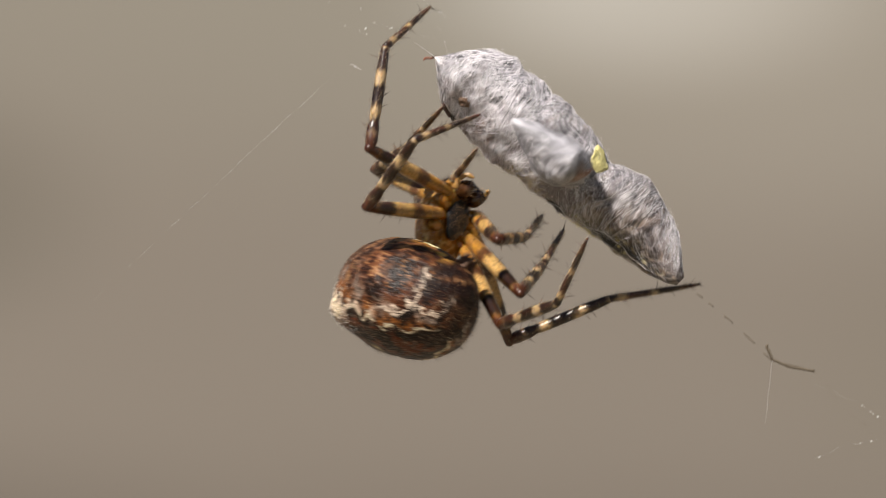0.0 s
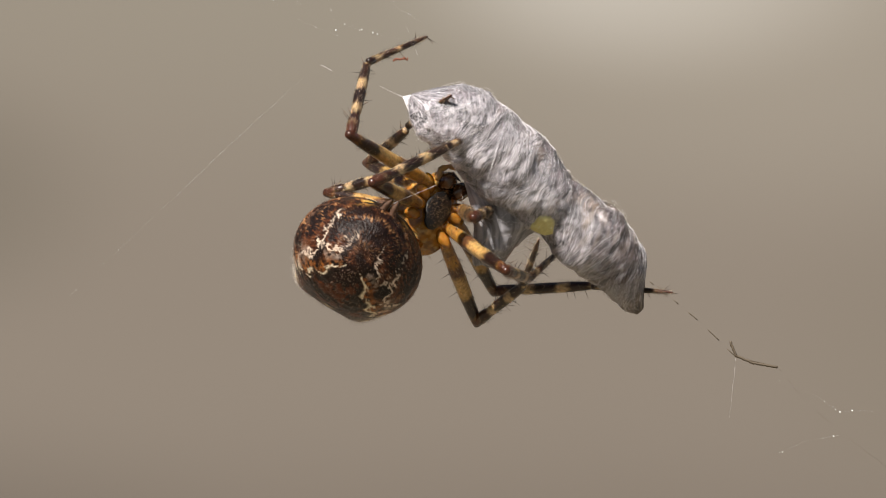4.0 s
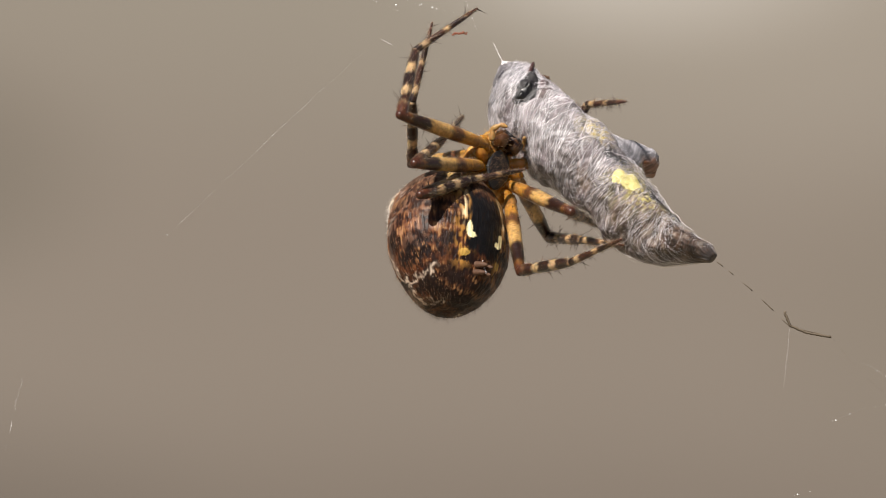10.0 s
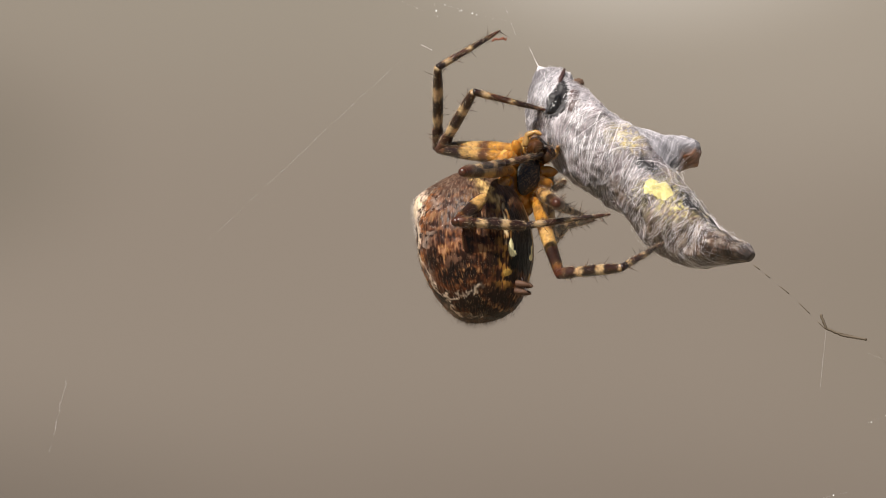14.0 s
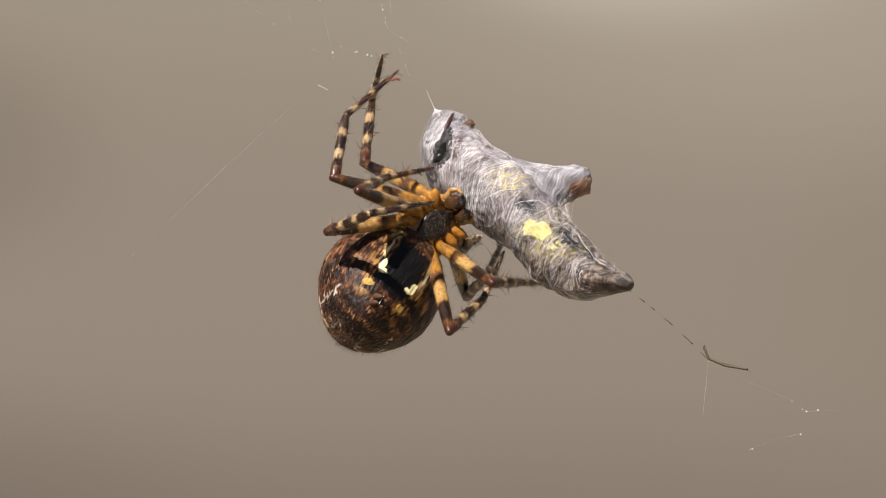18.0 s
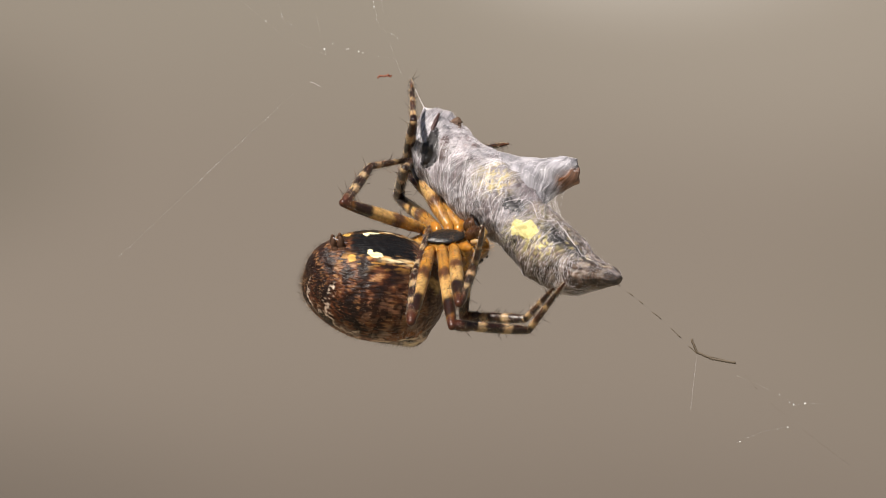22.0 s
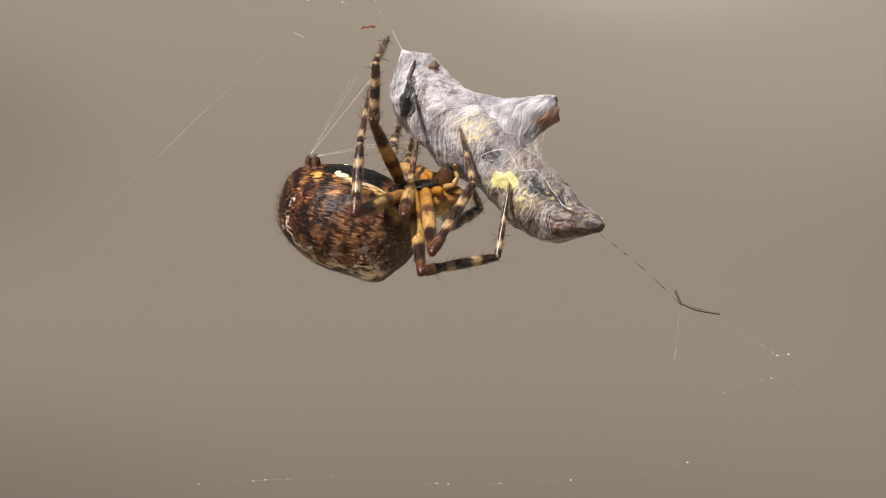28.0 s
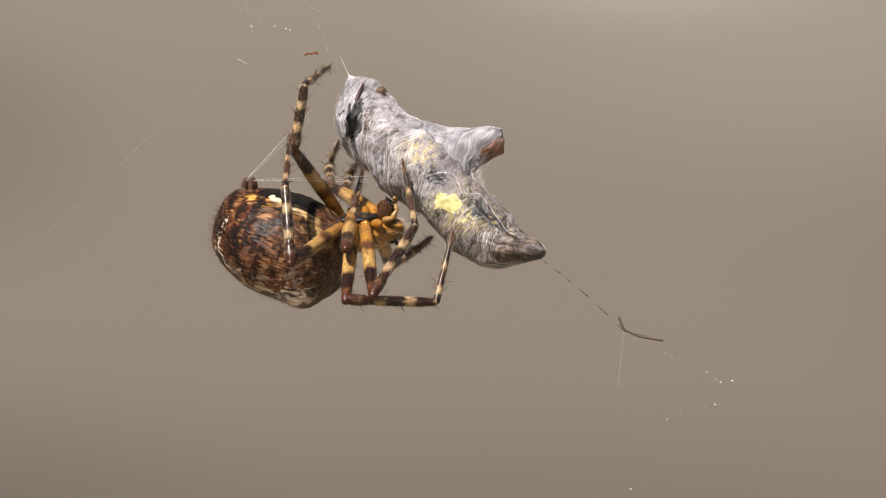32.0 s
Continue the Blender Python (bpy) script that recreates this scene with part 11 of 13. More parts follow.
    walk(tibias['f'], [
        (0, pose(0.000000, -0.000000, 0.005400, 101.6, -67.2, 3.3)), (0.5, pose(0.000000, 0.000000, 0.005400, 10.0, -73.8, 109.3)),
        (0.733, pose(-0.000000, 0.000000, 0.005400, 86.4, -68.0, 39.4)), (1, pose(0.000000, -0.000000, 0.005400, 116.1, -45.5, 17.8)),
        (1.267, pose(0.000000, -0.000000, 0.005400, 51.4, -61.5, 68.2)), (1.5, pose(0.000000, -0.000000, 0.005400, -4.8, -47.4, 109.0)),
        (1.733, pose(-0.000000, 0.000000, 0.005400, 52.4, -59.1, 70.8)), (2, pose(0.000000, 0.000000, 0.005400, 116.8, -44.7, 26.1)),
        (2.5, pose(0.000000, 0.000000, 0.005400, 101.8, -39.4, 34.5)), (3, pose(0.000000, 0.000000, 0.005400, 100.9, -38.9, 33.2)),
        (3.5, pose(0.000000, 0.000000, 0.005400, 90.8, -38.0, 39.6)), (5.5, pose(0.000000, 0.000000, 0.005400, 118.2, -48.5, 20.9)),
        (6, pose(-0.000000, 0.000000, 0.005400, 120.2, -47.1, 19.7)), (6.5, pose(-0.000000, 0.000000, 0.005400, 119.7, -46.6, 20.8)),
        (7, pose(-0.000000, 0.000000, 0.005400, 118.8, -45.8, 22.5)), (7.5, pose(-0.000000, 0.000000, 0.005400, 117.6, -44.6, 24.8)),
        (8, pose(0.000000, 0.000000, 0.005400, 116.3, -43.4, 27.1)), (8.5, pose(0.000000, 0.000000, 0.005400, 115.4, -42.5, 28.8)),
        (9, pose(-0.000000, 0.000000, 0.005400, 114.8, -41.9, 29.8)), (9.5, pose(-0.000000, 0.000000, 0.005400, 131.6, -38.8, 31.1)),
        (10, pose(-0.000000, 0.000000, 0.005400, 148.5, -36.1, 32.1)), (10.5, pose(-0.000000, -0.000000, 0.005400, 151.6, -28.8, 28.4)),
        (11, pose(-0.000000, -0.000000, 0.005400, 153.1, -21.8, 26.0)), (11.5, pose(-0.000000, -0.000000, 0.005400, 154.1, -21.5, 26.0)),
        (12, pose(-0.000000, -0.000000, 0.005400, 156.4, -20.7, 26.0)), (12.5, pose(-0.000000, -0.000000, 0.005400, 158.6, -19.9, 26.0)),
        (13, pose(-0.000000, -0.000000, 0.005400, 160.3, -18.9, 25.8)), (13.5, pose(-0.000000, -0.000000, 0.005400, 165.6, -21.3, 23.9)),
        (14, pose(-0.000000, -0.000000, 0.005400, 173.7, -21.5, 21.4)), (14.5, pose(-0.000000, -0.000000, 0.005400, 171.5, -22.6, 22.1)),
        (14.9, pose(0.000000, 0.000000, 0.005400, 170.3, -22.5, 22.2)), (15.3, pose(-0.000000, 0.000000, 0.005400, 169.2, -22.4, 22.3)),
        (15.7, pose(0.000000, -0.000000, 0.005400, 168.0, -22.3, 22.4)), (16.1, pose(0.000000, -0.000000, 0.005400, 166.8, -22.2, 22.6)),
        (16.5, pose(-0.000000, -0.000000, 0.005400, 165.6, -22.2, 22.8)), (17, pose(-0.000000, -0.000000, 0.005400, 164.8, -22.2, 22.9)),
        (17.5, pose(-0.000000, 0.000000, 0.005400, 164.9, -21.2, 22.6)), (18, pose(-0.000000, 0.000000, 0.005400, 164.8, -20.4, 22.4)),
        (18.5, pose(-0.000000, 0.000000, 0.005400, 165.4, -21.0, 21.8)), (19, pose(-0.000000, 0.000000, 0.005400, 165.9, -21.6, 21.2)),
        (19.5, pose(-0.000000, 0.000000, 0.005400, 170.1, -20.7, 20.7)), (20, pose(-0.000000, 0.000000, 0.005400, 174.3, -20.0, 20.2)),
        (20.167, pose(0.000000, -0.000000, 0.005400, 173.1, -18.6, 20.3)), (20.333, pose(0.000000, -0.000000, 0.005400, 172.0, -17.2, 20.4)),
        (20.5, pose(-0.000000, 0.000000, 0.005400, 170.9, -15.8, 20.4)), (20.667, pose(-0.000000, -0.000000, 0.005400, 169.7, -14.5, 20.4)),
        (20.833, pose(0.000000, -0.000000, 0.005400, 168.6, -13.3, 20.3)), (21, pose(-0.000000, 0.000000, 0.005400, 167.5, -12.1, 20.2)),
        (21.167, pose(0.000000, 0.000000, 0.005400, 165.9, -10.2, 14.2)), (21.333, pose(0.000000, -0.000000, 0.005400, 166.5, -7.9, 7.7)),
        (21.5, pose(-0.000000, 0.000000, 0.005400, 168.8, -4.7, 1.9)), (21.667, pose(-0.000000, 0.000000, 0.005400, 166.9, -4.4, -3.1)),
        (21.833, pose(-0.000000, 0.000000, 0.005400, 166.6, -3.3, -8.4)), (22, pose(-0.000000, 0.000000, 0.005400, 167.8, -1.0, -13.3)),
        (22.5, pose(-0.000000, 0.000000, 0.005400, 166.7, -4.3, -12.1)), (23, pose(-0.000000, 0.000000, 0.005400, 165.4, -7.5, -10.7)),
        (23.5, pose(-0.000000, 0.000000, 0.005400, 156.1, -11.1, -8.3)), (24, pose(-0.000000, 0.000000, 0.005400, 146.4, -14.2, -4.9)),
        (24.5, pose(-0.000000, 0.000000, 0.005400, 145.4, -17.9, -1.0)), (25, pose(-0.000000, 0.000000, 0.005400, 144.1, -21.4, 3.2)),
        (25.5, pose(-0.000000, 0.000000, 0.005400, 146.0, -21.7, 2.4)), (26, pose(-0.000000, 0.000000, 0.005400, 149.2, -22.5, 1.2)),
        (26.5, pose(-0.000000, 0.000000, 0.005400, 152.4, -23.2, -0.1)), (27, pose(-0.000000, 0.000000, 0.005400, 155.7, -23.9, -1.3)),
        (27.5, pose(-0.000000, 0.000000, 0.005400, 159.0, -24.5, -2.5)), (28, pose(-0.000000, -0.000000, 0.005400, 160.7, -24.9, -3.1)),
        (28.5, pose(-0.000000, 0.000000, 0.005400, 160.4, -24.0, -3.0)), (29, pose(-0.000000, 0.000000, 0.005400, 159.7, -22.1, -2.6)),
        (29.5, pose(-0.000000, -0.000000, 0.005400, 159.0, -20.3, -2.4)), (30, pose(-0.000000, -0.000000, 0.005400, 158.7, -19.5, -2.3)),
        (30.5, pose(-0.000000, -0.000000, 0.005400, 158.5, -19.6, -2.2)), (31, pose(-0.000000, -0.000000, 0.005400, 158.1, -20.0, -2.1)),
        (31.5, pose(-0.000000, -0.000000, 0.005400, 157.6, -20.3, -2.0)), (32, pose(-0.000000, -0.000000, 0.005400, 157.4, -20.5, -1.9)),])
    walk(tarsi['f'], [
        (0, pose(0.001103, -0.004420, 0.005044, 85.5, -80.8, 39.3)), (0.5, pose(0.002183, -0.003813, 0.006657, -10.2, -67.1, 143.9)),
        (0.733, pose(0.002691, -0.003692, 0.005509, 68.0, -77.9, 70.7)), (1, pose(0.002623, -0.003467, 0.003991, 126.5, -58.8, 18.3)),
        (1.267, pose(0.002387, -0.003652, 0.006760, 67.0, -74.9, 71.2)), (1.5, pose(0.000731, -0.003294, 0.008482, 1.7, -64.5, 131.4)),
        (1.733, pose(0.002633, -0.003449, 0.006834, 94.2, -75.6, 42.9)), (2, pose(0.003096, -0.003027, 0.003939, 140.2, -47.5, 0.5)),
        (2.5, pose(0.003021, -0.003352, 0.004678, 126.3, -50.0, 19.3)), (3, pose(0.002911, -0.003458, 0.004728, 127.5, -53.7, 26.0)),
        (3.5, pose(0.002943, -0.003496, 0.005347, 106.7, -53.6, 40.0)), (5.5, pose(0.002945, -0.003188, 0.003969, 107.5, -66.5, 23.6)),
        (6, pose(0.002919, -0.003148, 0.003834, 86.9, -66.1, 33.1)), (6.5, pose(0.002947, -0.003127, 0.003844, 88.9, -65.4, 33.7)),
        (7, pose(0.002992, -0.003094, 0.003863, 92.2, -64.3, 34.3)), (7.5, pose(0.003048, -0.003053, 0.003893, 96.8, -62.5, 34.9)),
        (8, pose(0.003105, -0.003013, 0.003927, 101.2, -60.7, 35.5)), (8.5, pose(0.003146, -0.002983, 0.003955, 104.7, -59.3, 35.8)),
        (9, pose(0.003172, -0.002964, 0.003973, 106.8, -58.4, 36.1)), (9.5, pose(0.003391, -0.001946, 0.003034, 127.8, -52.5, 28.7)),
        (10, pose(0.003213, -0.000802, 0.002251, 146.9, -44.8, 23.5)), (10.5, pose(0.002738, -0.000993, 0.001878, 155.8, -31.7, 16.5)),
        (11, pose(0.002266, -0.001192, 0.001615, 161.9, -17.9, 12.4)), (11.5, pose(0.002227, -0.001131, 0.001573, 162.3, -18.4, 12.7)),
        (12, pose(0.002134, -0.000997, 0.001484, 163.4, -19.4, 13.3)), (12.5, pose(0.002036, -0.000865, 0.001401, 164.4, -20.4, 13.8)),
        (13, pose(0.001926, -0.000781, 0.001330, 165.5, -20.0, 13.9)), (13.5, pose(0.001932, -0.000389, 0.001277, 166.6, -27.1, 13.0)),
        (14, pose(0.001733, 0.000141, 0.001174, 170.7, -31.2, 10.3)), (14.5, pose(0.001860, 0.000027, 0.001226, 163.5, -32.9, 11.3)),
        (14.9, pose(0.001884, -0.000060, 0.001237, 137.6, -34.6, 12.9)), (15.3, pose(0.001909, -0.000146, 0.001250, 111.1, -35.6, 15.6)),
        (15.7, pose(0.001933, -0.000233, 0.001265, 84.2, -35.4, 18.8)), (16.1, pose(0.001956, -0.000319, 0.001282, 57.5, -34.1, 21.8)),
        (16.5, pose(0.001979, -0.000404, 0.001301, 31.4, -31.8, 23.9)), (17, pose(0.001999, -0.000460, 0.001316, 25.6, -31.2, 24.1)),
        (17.5, pose(0.001928, -0.000487, 0.001285, 21.1, -39.8, 20.8)), (18, pose(0.001875, -0.000519, 0.001265, 16.6, -48.9, 18.2)),
        (18.5, pose(0.001899, -0.000483, 0.001271, 18.8, -50.6, 15.0)), (19, pose(0.001925, -0.000450, 0.001280, 21.0, -52.2, 11.7)),
        (19.5, pose(0.001764, -0.000172, 0.001187, 23.5, -48.4, 11.6)), (20, pose(0.001617, 0.000108, 0.001127, 25.7, -45.0, 11.9)),
        (20.167, pose(0.001546, -0.000011, 0.001100, 51.9, -57.5, -2.9)), (20.333, pose(0.001475, -0.000131, 0.001077, 92.2, -62.9, -32.0)),
        (20.5, pose(0.001403, -0.000251, 0.001058, 132.4, -57.6, -60.9)), (20.667, pose(0.001343, -0.000370, 0.001047, 159.1, -45.2, -75.3)),
        (20.833, pose(0.001281, -0.000488, 0.001040, 177.3, -30.4, -79.5)), (21, pose(0.001219, -0.000607, 0.001038, -167.7, -15.4, -78.2)),
        (21.167, pose(0.001032, -0.000884, 0.001037, -148.1, -8.7, -82.1)), (21.333, pose(0.000746, -0.000977, 0.000998, -129.2, -1.3, -83.1)),
        (21.5, pose(0.000399, -0.000873, 0.000932, -110.1, 5.7, -81.4)), (21.667, pose(0.000288, -0.001053, 0.000962, -91.0, 11.4, -77.6)),
        (21.833, pose(0.000097, -0.001083, 0.000961, -71.2, 15.1, -71.9)), (22, pose(-0.000144, -0.000959, 0.000934, -50.7, 16.3, -65.2)),
        (22.5, pose(0.000103, -0.001101, 0.000966, -53.9, 17.9, -67.5)), (23, pose(0.000355, -0.001236, 0.001015, -57.5, 19.5, -70.3)),
        (23.5, pose(0.000527, -0.001949, 0.001300, -71.1, 16.7, -68.8)), (24, pose(0.000714, -0.002602, 0.001711, -85.7, 14.7, -67.6)),
        (24.5, pose(0.001109, -0.002617, 0.001821, -83.5, 12.5, -65.6)), (25, pose(0.001496, -0.002602, 0.001954, -81.8, 10.4, -63.9)),
        (25.5, pose(0.001510, -0.002495, 0.001881, -87.9, 11.1, -65.4)), (26, pose(0.001551, -0.002310, 0.001774, -107.2, 11.6, -69.3)),
        (26.5, pose(0.001596, -0.002118, 0.001678, -126.5, 10.9, -72.8)), (27, pose(0.001644, -0.001920, 0.001592, -145.7, 9.1, -75.5)),
        (27.5, pose(0.001695, -0.001716, 0.001518, -164.6, 6.5, -77.1)), (28, pose(0.001728, -0.001605, 0.001486, -170.8, 6.0, -77.3)),
        (28.5, pose(0.001669, -0.001620, 0.001466, -169.1, 5.6, -77.4)), (29, pose(0.001541, -0.001657, 0.001430, -165.2, 4.9, -77.4)),
        (29.5, pose(0.001412, -0.001697, 0.001399, -161.2, 4.1, -77.5)), (30, pose(0.001352, -0.001717, 0.001386, -159.5, 3.8, -77.4)),
        (30.5, pose(0.001361, -0.001731, 0.001396, -160.4, 4.1, -77.4)), (31, pose(0.001384, -0.001760, 0.001416, -162.5, 4.9, -77.4)),
        (31.5, pose(0.001408, -0.001790, 0.001438, -164.5, 5.7, -77.3)), (32, pose(0.001416, -0.001804, 0.001447, -165.4, 6.0, -77.3)),])
    walk(femurs['g'], [
        (0, pose(0.002365, 0.001025, 0.001971, 105.1, 12.8, 16.6)), (0.267, pose(0.001753, 0.001027, 0.002425, 111.8, 8.1, 30.7)),
        (0.5, pose(0.001217, 0.001028, 0.002822, 116.6, 2.8, 42.5)), (0.733, pose(0.002420, 0.000910, 0.002562, 113.7, 10.8, 25.5)),
        (1, pose(0.003795, 0.000776, 0.002264, 107.3, 18.3, 5.0)), (1.167, pose(0.002713, 0.000860, 0.002749, 117.2, 8.9, 28.3)),
        (1.333, pose(0.001631, 0.000944, 0.003234, 122.5, -3.5, 49.5)), (1.5, pose(0.000549, 0.001028, 0.003719, 123.0, -16.9, 70.4)),
        (1.633, pose(0.001566, 0.000961, 0.003212, 116.3, -5.8, 50.8)), (1.733, pose(0.002329, 0.000910, 0.002831, 109.0, 0.7, 35.4)),
        (1.867, pose(0.003347, 0.000843, 0.002324, 97.2, 5.8, 13.7)), (2, pose(0.004364, 0.000776, 0.001817, 84.2, 6.1, -8.6)),
        (2.5, pose(0.003525, 0.001081, 0.001969, 84.5, 6.9, -0.1)), (3, pose(0.003852, 0.001025, 0.002531, 91.0, 6.6, -7.8)),
        (3.5, pose(0.002899, 0.000776, 0.002179, 90.5, 6.4, 8.2)), (3.833, pose(0.003035, 0.000787, 0.002195, 93.9, 6.4, 7.7)),
        (4.167, pose(0.003172, 0.000798, 0.002212, 97.3, 6.4, 7.3)), (4.5, pose(0.003308, 0.000809, 0.002228, 100.7, 6.5, 6.9)),
        (4.833, pose(0.003444, 0.000821, 0.002244, 104.1, 6.6, 6.5)), (5.167, pose(0.003581, 0.000832, 0.002261, 107.5, 6.7, 6.1)),
        (5.5, pose(0.003717, 0.000843, 0.002277, 110.9, 6.8, 5.7)), (6, pose(0.003600, 0.000922, 0.002012, 111.8, 5.6, 8.7)),
        (6.5, pose(0.003590, 0.000923, 0.002009, 111.7, 5.6, 8.8)), (7, pose(0.003576, 0.000925, 0.002003, 111.5, 5.6, 8.9)),
        (7.267, pose(0.003565, 0.000926, 0.001999, 111.4, 5.6, 9.0)), (7.5, pose(0.003556, 0.000927, 0.001995, 111.4, 5.5, 9.0)),
        (7.733, pose(0.003547, 0.000928, 0.001991, 111.3, 5.5, 9.1)), (8, pose(0.003536, 0.000930, 0.001987, 111.2, 5.5, 9.1)),
        (8.5, pose(0.003521, 0.000932, 0.001981, 111.1, 5.5, 9.2)), (9, pose(0.003511, 0.000933, 0.001977, 111.1, 5.4, 9.3)),
        (9.167, pose(0.003423, 0.000931, 0.002138, 118.5, -4.2, 30.0)), (9.333, pose(0.003335, 0.000929, 0.002299, 122.3, -15.9, 49.9)),
        (9.5, pose(0.003247, 0.000927, 0.002460, 121.6, -28.1, 70.8)), (9.667, pose(0.003159, 0.000925, 0.002621, 115.2, -39.4, 95.4)),
        (9.833, pose(0.003070, 0.000924, 0.002782, 101.6, -46.9, 125.8)), (10, pose(0.002982, 0.000922, 0.002943, 83.2, -47.9, 160.5)),
        (10.267, pose(0.002972, 0.000908, 0.002768, 84.7, -47.6, 165.6)), (10.5, pose(0.002963, 0.000896, 0.002615, 86.0, -47.3, 170.0)),
        (11, pose(0.002940, 0.000870, 0.002287, 88.9, -47.0, 179.4)), (11.5, pose(0.002963, 0.000870, 0.002450, 90.1, -47.0, 178.7)),
        (12, pose(0.003062, 0.000870, 0.002580, 92.8, -47.0, 176.6)), (12.5, pose(0.002750, 0.000870, 0.002781, 95.4, -46.9, 174.8)),
        (13, pose(0.002387, 0.000870, 0.002824, 95.6, -47.0, 175.8)), (13.5, pose(0.002616, 0.000870, 0.002882, 100.5, -46.6, 171.5)),
        (14, pose(0.002651, 0.000870, 0.002793, 102.5, -46.9, 173.7)), (14.5, pose(0.002643, 0.000856, 0.002727, 105.5, -46.2, 169.7)),
        (16.5, pose(0.003593, 0.000736, 0.001788, 117.7, -44.1, 162.1)), (17, pose(0.003728, 0.000718, 0.001657, 119.3, -43.7, 161.3)),
        (17.5, pose(0.003589, 0.000697, 0.001656, 114.6, -44.6, 163.7)), (18, pose(0.003426, 0.000674, 0.001659, 110.1, -45.2, 165.8)),
        (18.5, pose(0.003599, 0.000678, 0.001419, 109.6, -44.4, 162.5)), (19, pose(0.003769, 0.000681, 0.001179, 109.2, -43.5, 159.1)),
        (19.5, pose(0.003910, 0.000536, 0.001311, 109.6, -44.6, 163.3)), (20, pose(0.004039, 0.000391, 0.001463, 110.2, -45.6, 167.2)),
        (20.5, pose(0.004095, 0.000098, 0.000950, 114.3, -43.9, 161.5)), (21, pose(0.004133, -0.000181, 0.000474, 118.7, -41.6, 155.3)),
        (21.5, pose(0.004152, -0.000530, 0.000627, 137.6, -35.7, 145.6)), (22, pose(0.004159, -0.000818, 0.000808, 154.3, -27.0, 138.8)),
        (22.267, pose(0.004141, -0.000768, 0.000796, 169.9, -14.5, 134.5)), (22.5, pose(0.004125, -0.000724, 0.000785, -177.6, -3.0, 133.7)),
        (22.733, pose(0.004108, -0.000678, 0.000773, -164.7, 9.0, 135.5)), (23, pose(0.004089, -0.000625, 0.000760, -148.5, 21.7, 141.2)),
        (23.267, pose(0.004133, -0.000727, 0.000731, -166.4, 8.2, 135.4)), (23.5, pose(0.004171, -0.000816, 0.000706, 179.1, -4.6, 134.0)),
        (23.733, pose(0.004209, -0.000904, 0.000682, 164.5, -17.2, 135.9)), (24, pose(0.004252, -0.001004, 0.000654, 145.4, -30.4, 142.6)),
        (24.5, pose(0.004163, -0.001004, 0.000654, 130.1, -35.0, 147.5)), (25, pose(0.004074, -0.001004, 0.000654, 113.7, -38.2, 153.9)),
        (25.5, pose(0.004027, -0.001033, 0.000704, 114.4, -38.1, 153.5)), (27.5, pose(0.003673, -0.001244, 0.001074, 119.5, -36.8, 150.4)),
        (28, pose(0.003624, -0.001272, 0.001124, 120.1, -36.6, 150.0)), (28.5, pose(0.003628, -0.001272, 0.001064, 120.4, -36.4, 149.5)),
        (29, pose(0.003636, -0.001272, 0.000934, 121.2, -35.8, 148.4)), (29.5, pose(0.003645, -0.001272, 0.000803, 121.9, -35.3, 147.3)),
        (30, pose(0.003649, -0.001272, 0.000744, 122.3, -35.1, 146.8)), (30.5, pose(0.003618, -0.001272, 0.000760, 122.9, -35.1, 146.9)),
        (31, pose(0.003548, -0.001272, 0.000795, 124.4, -35.1, 147.0)), (31.5, pose(0.003479, -0.001272, 0.000830, 125.7, -35.3, 147.2)),
        (32, pose(0.003448, -0.001272, 0.000846, 126.4, -35.3, 147.2)),])
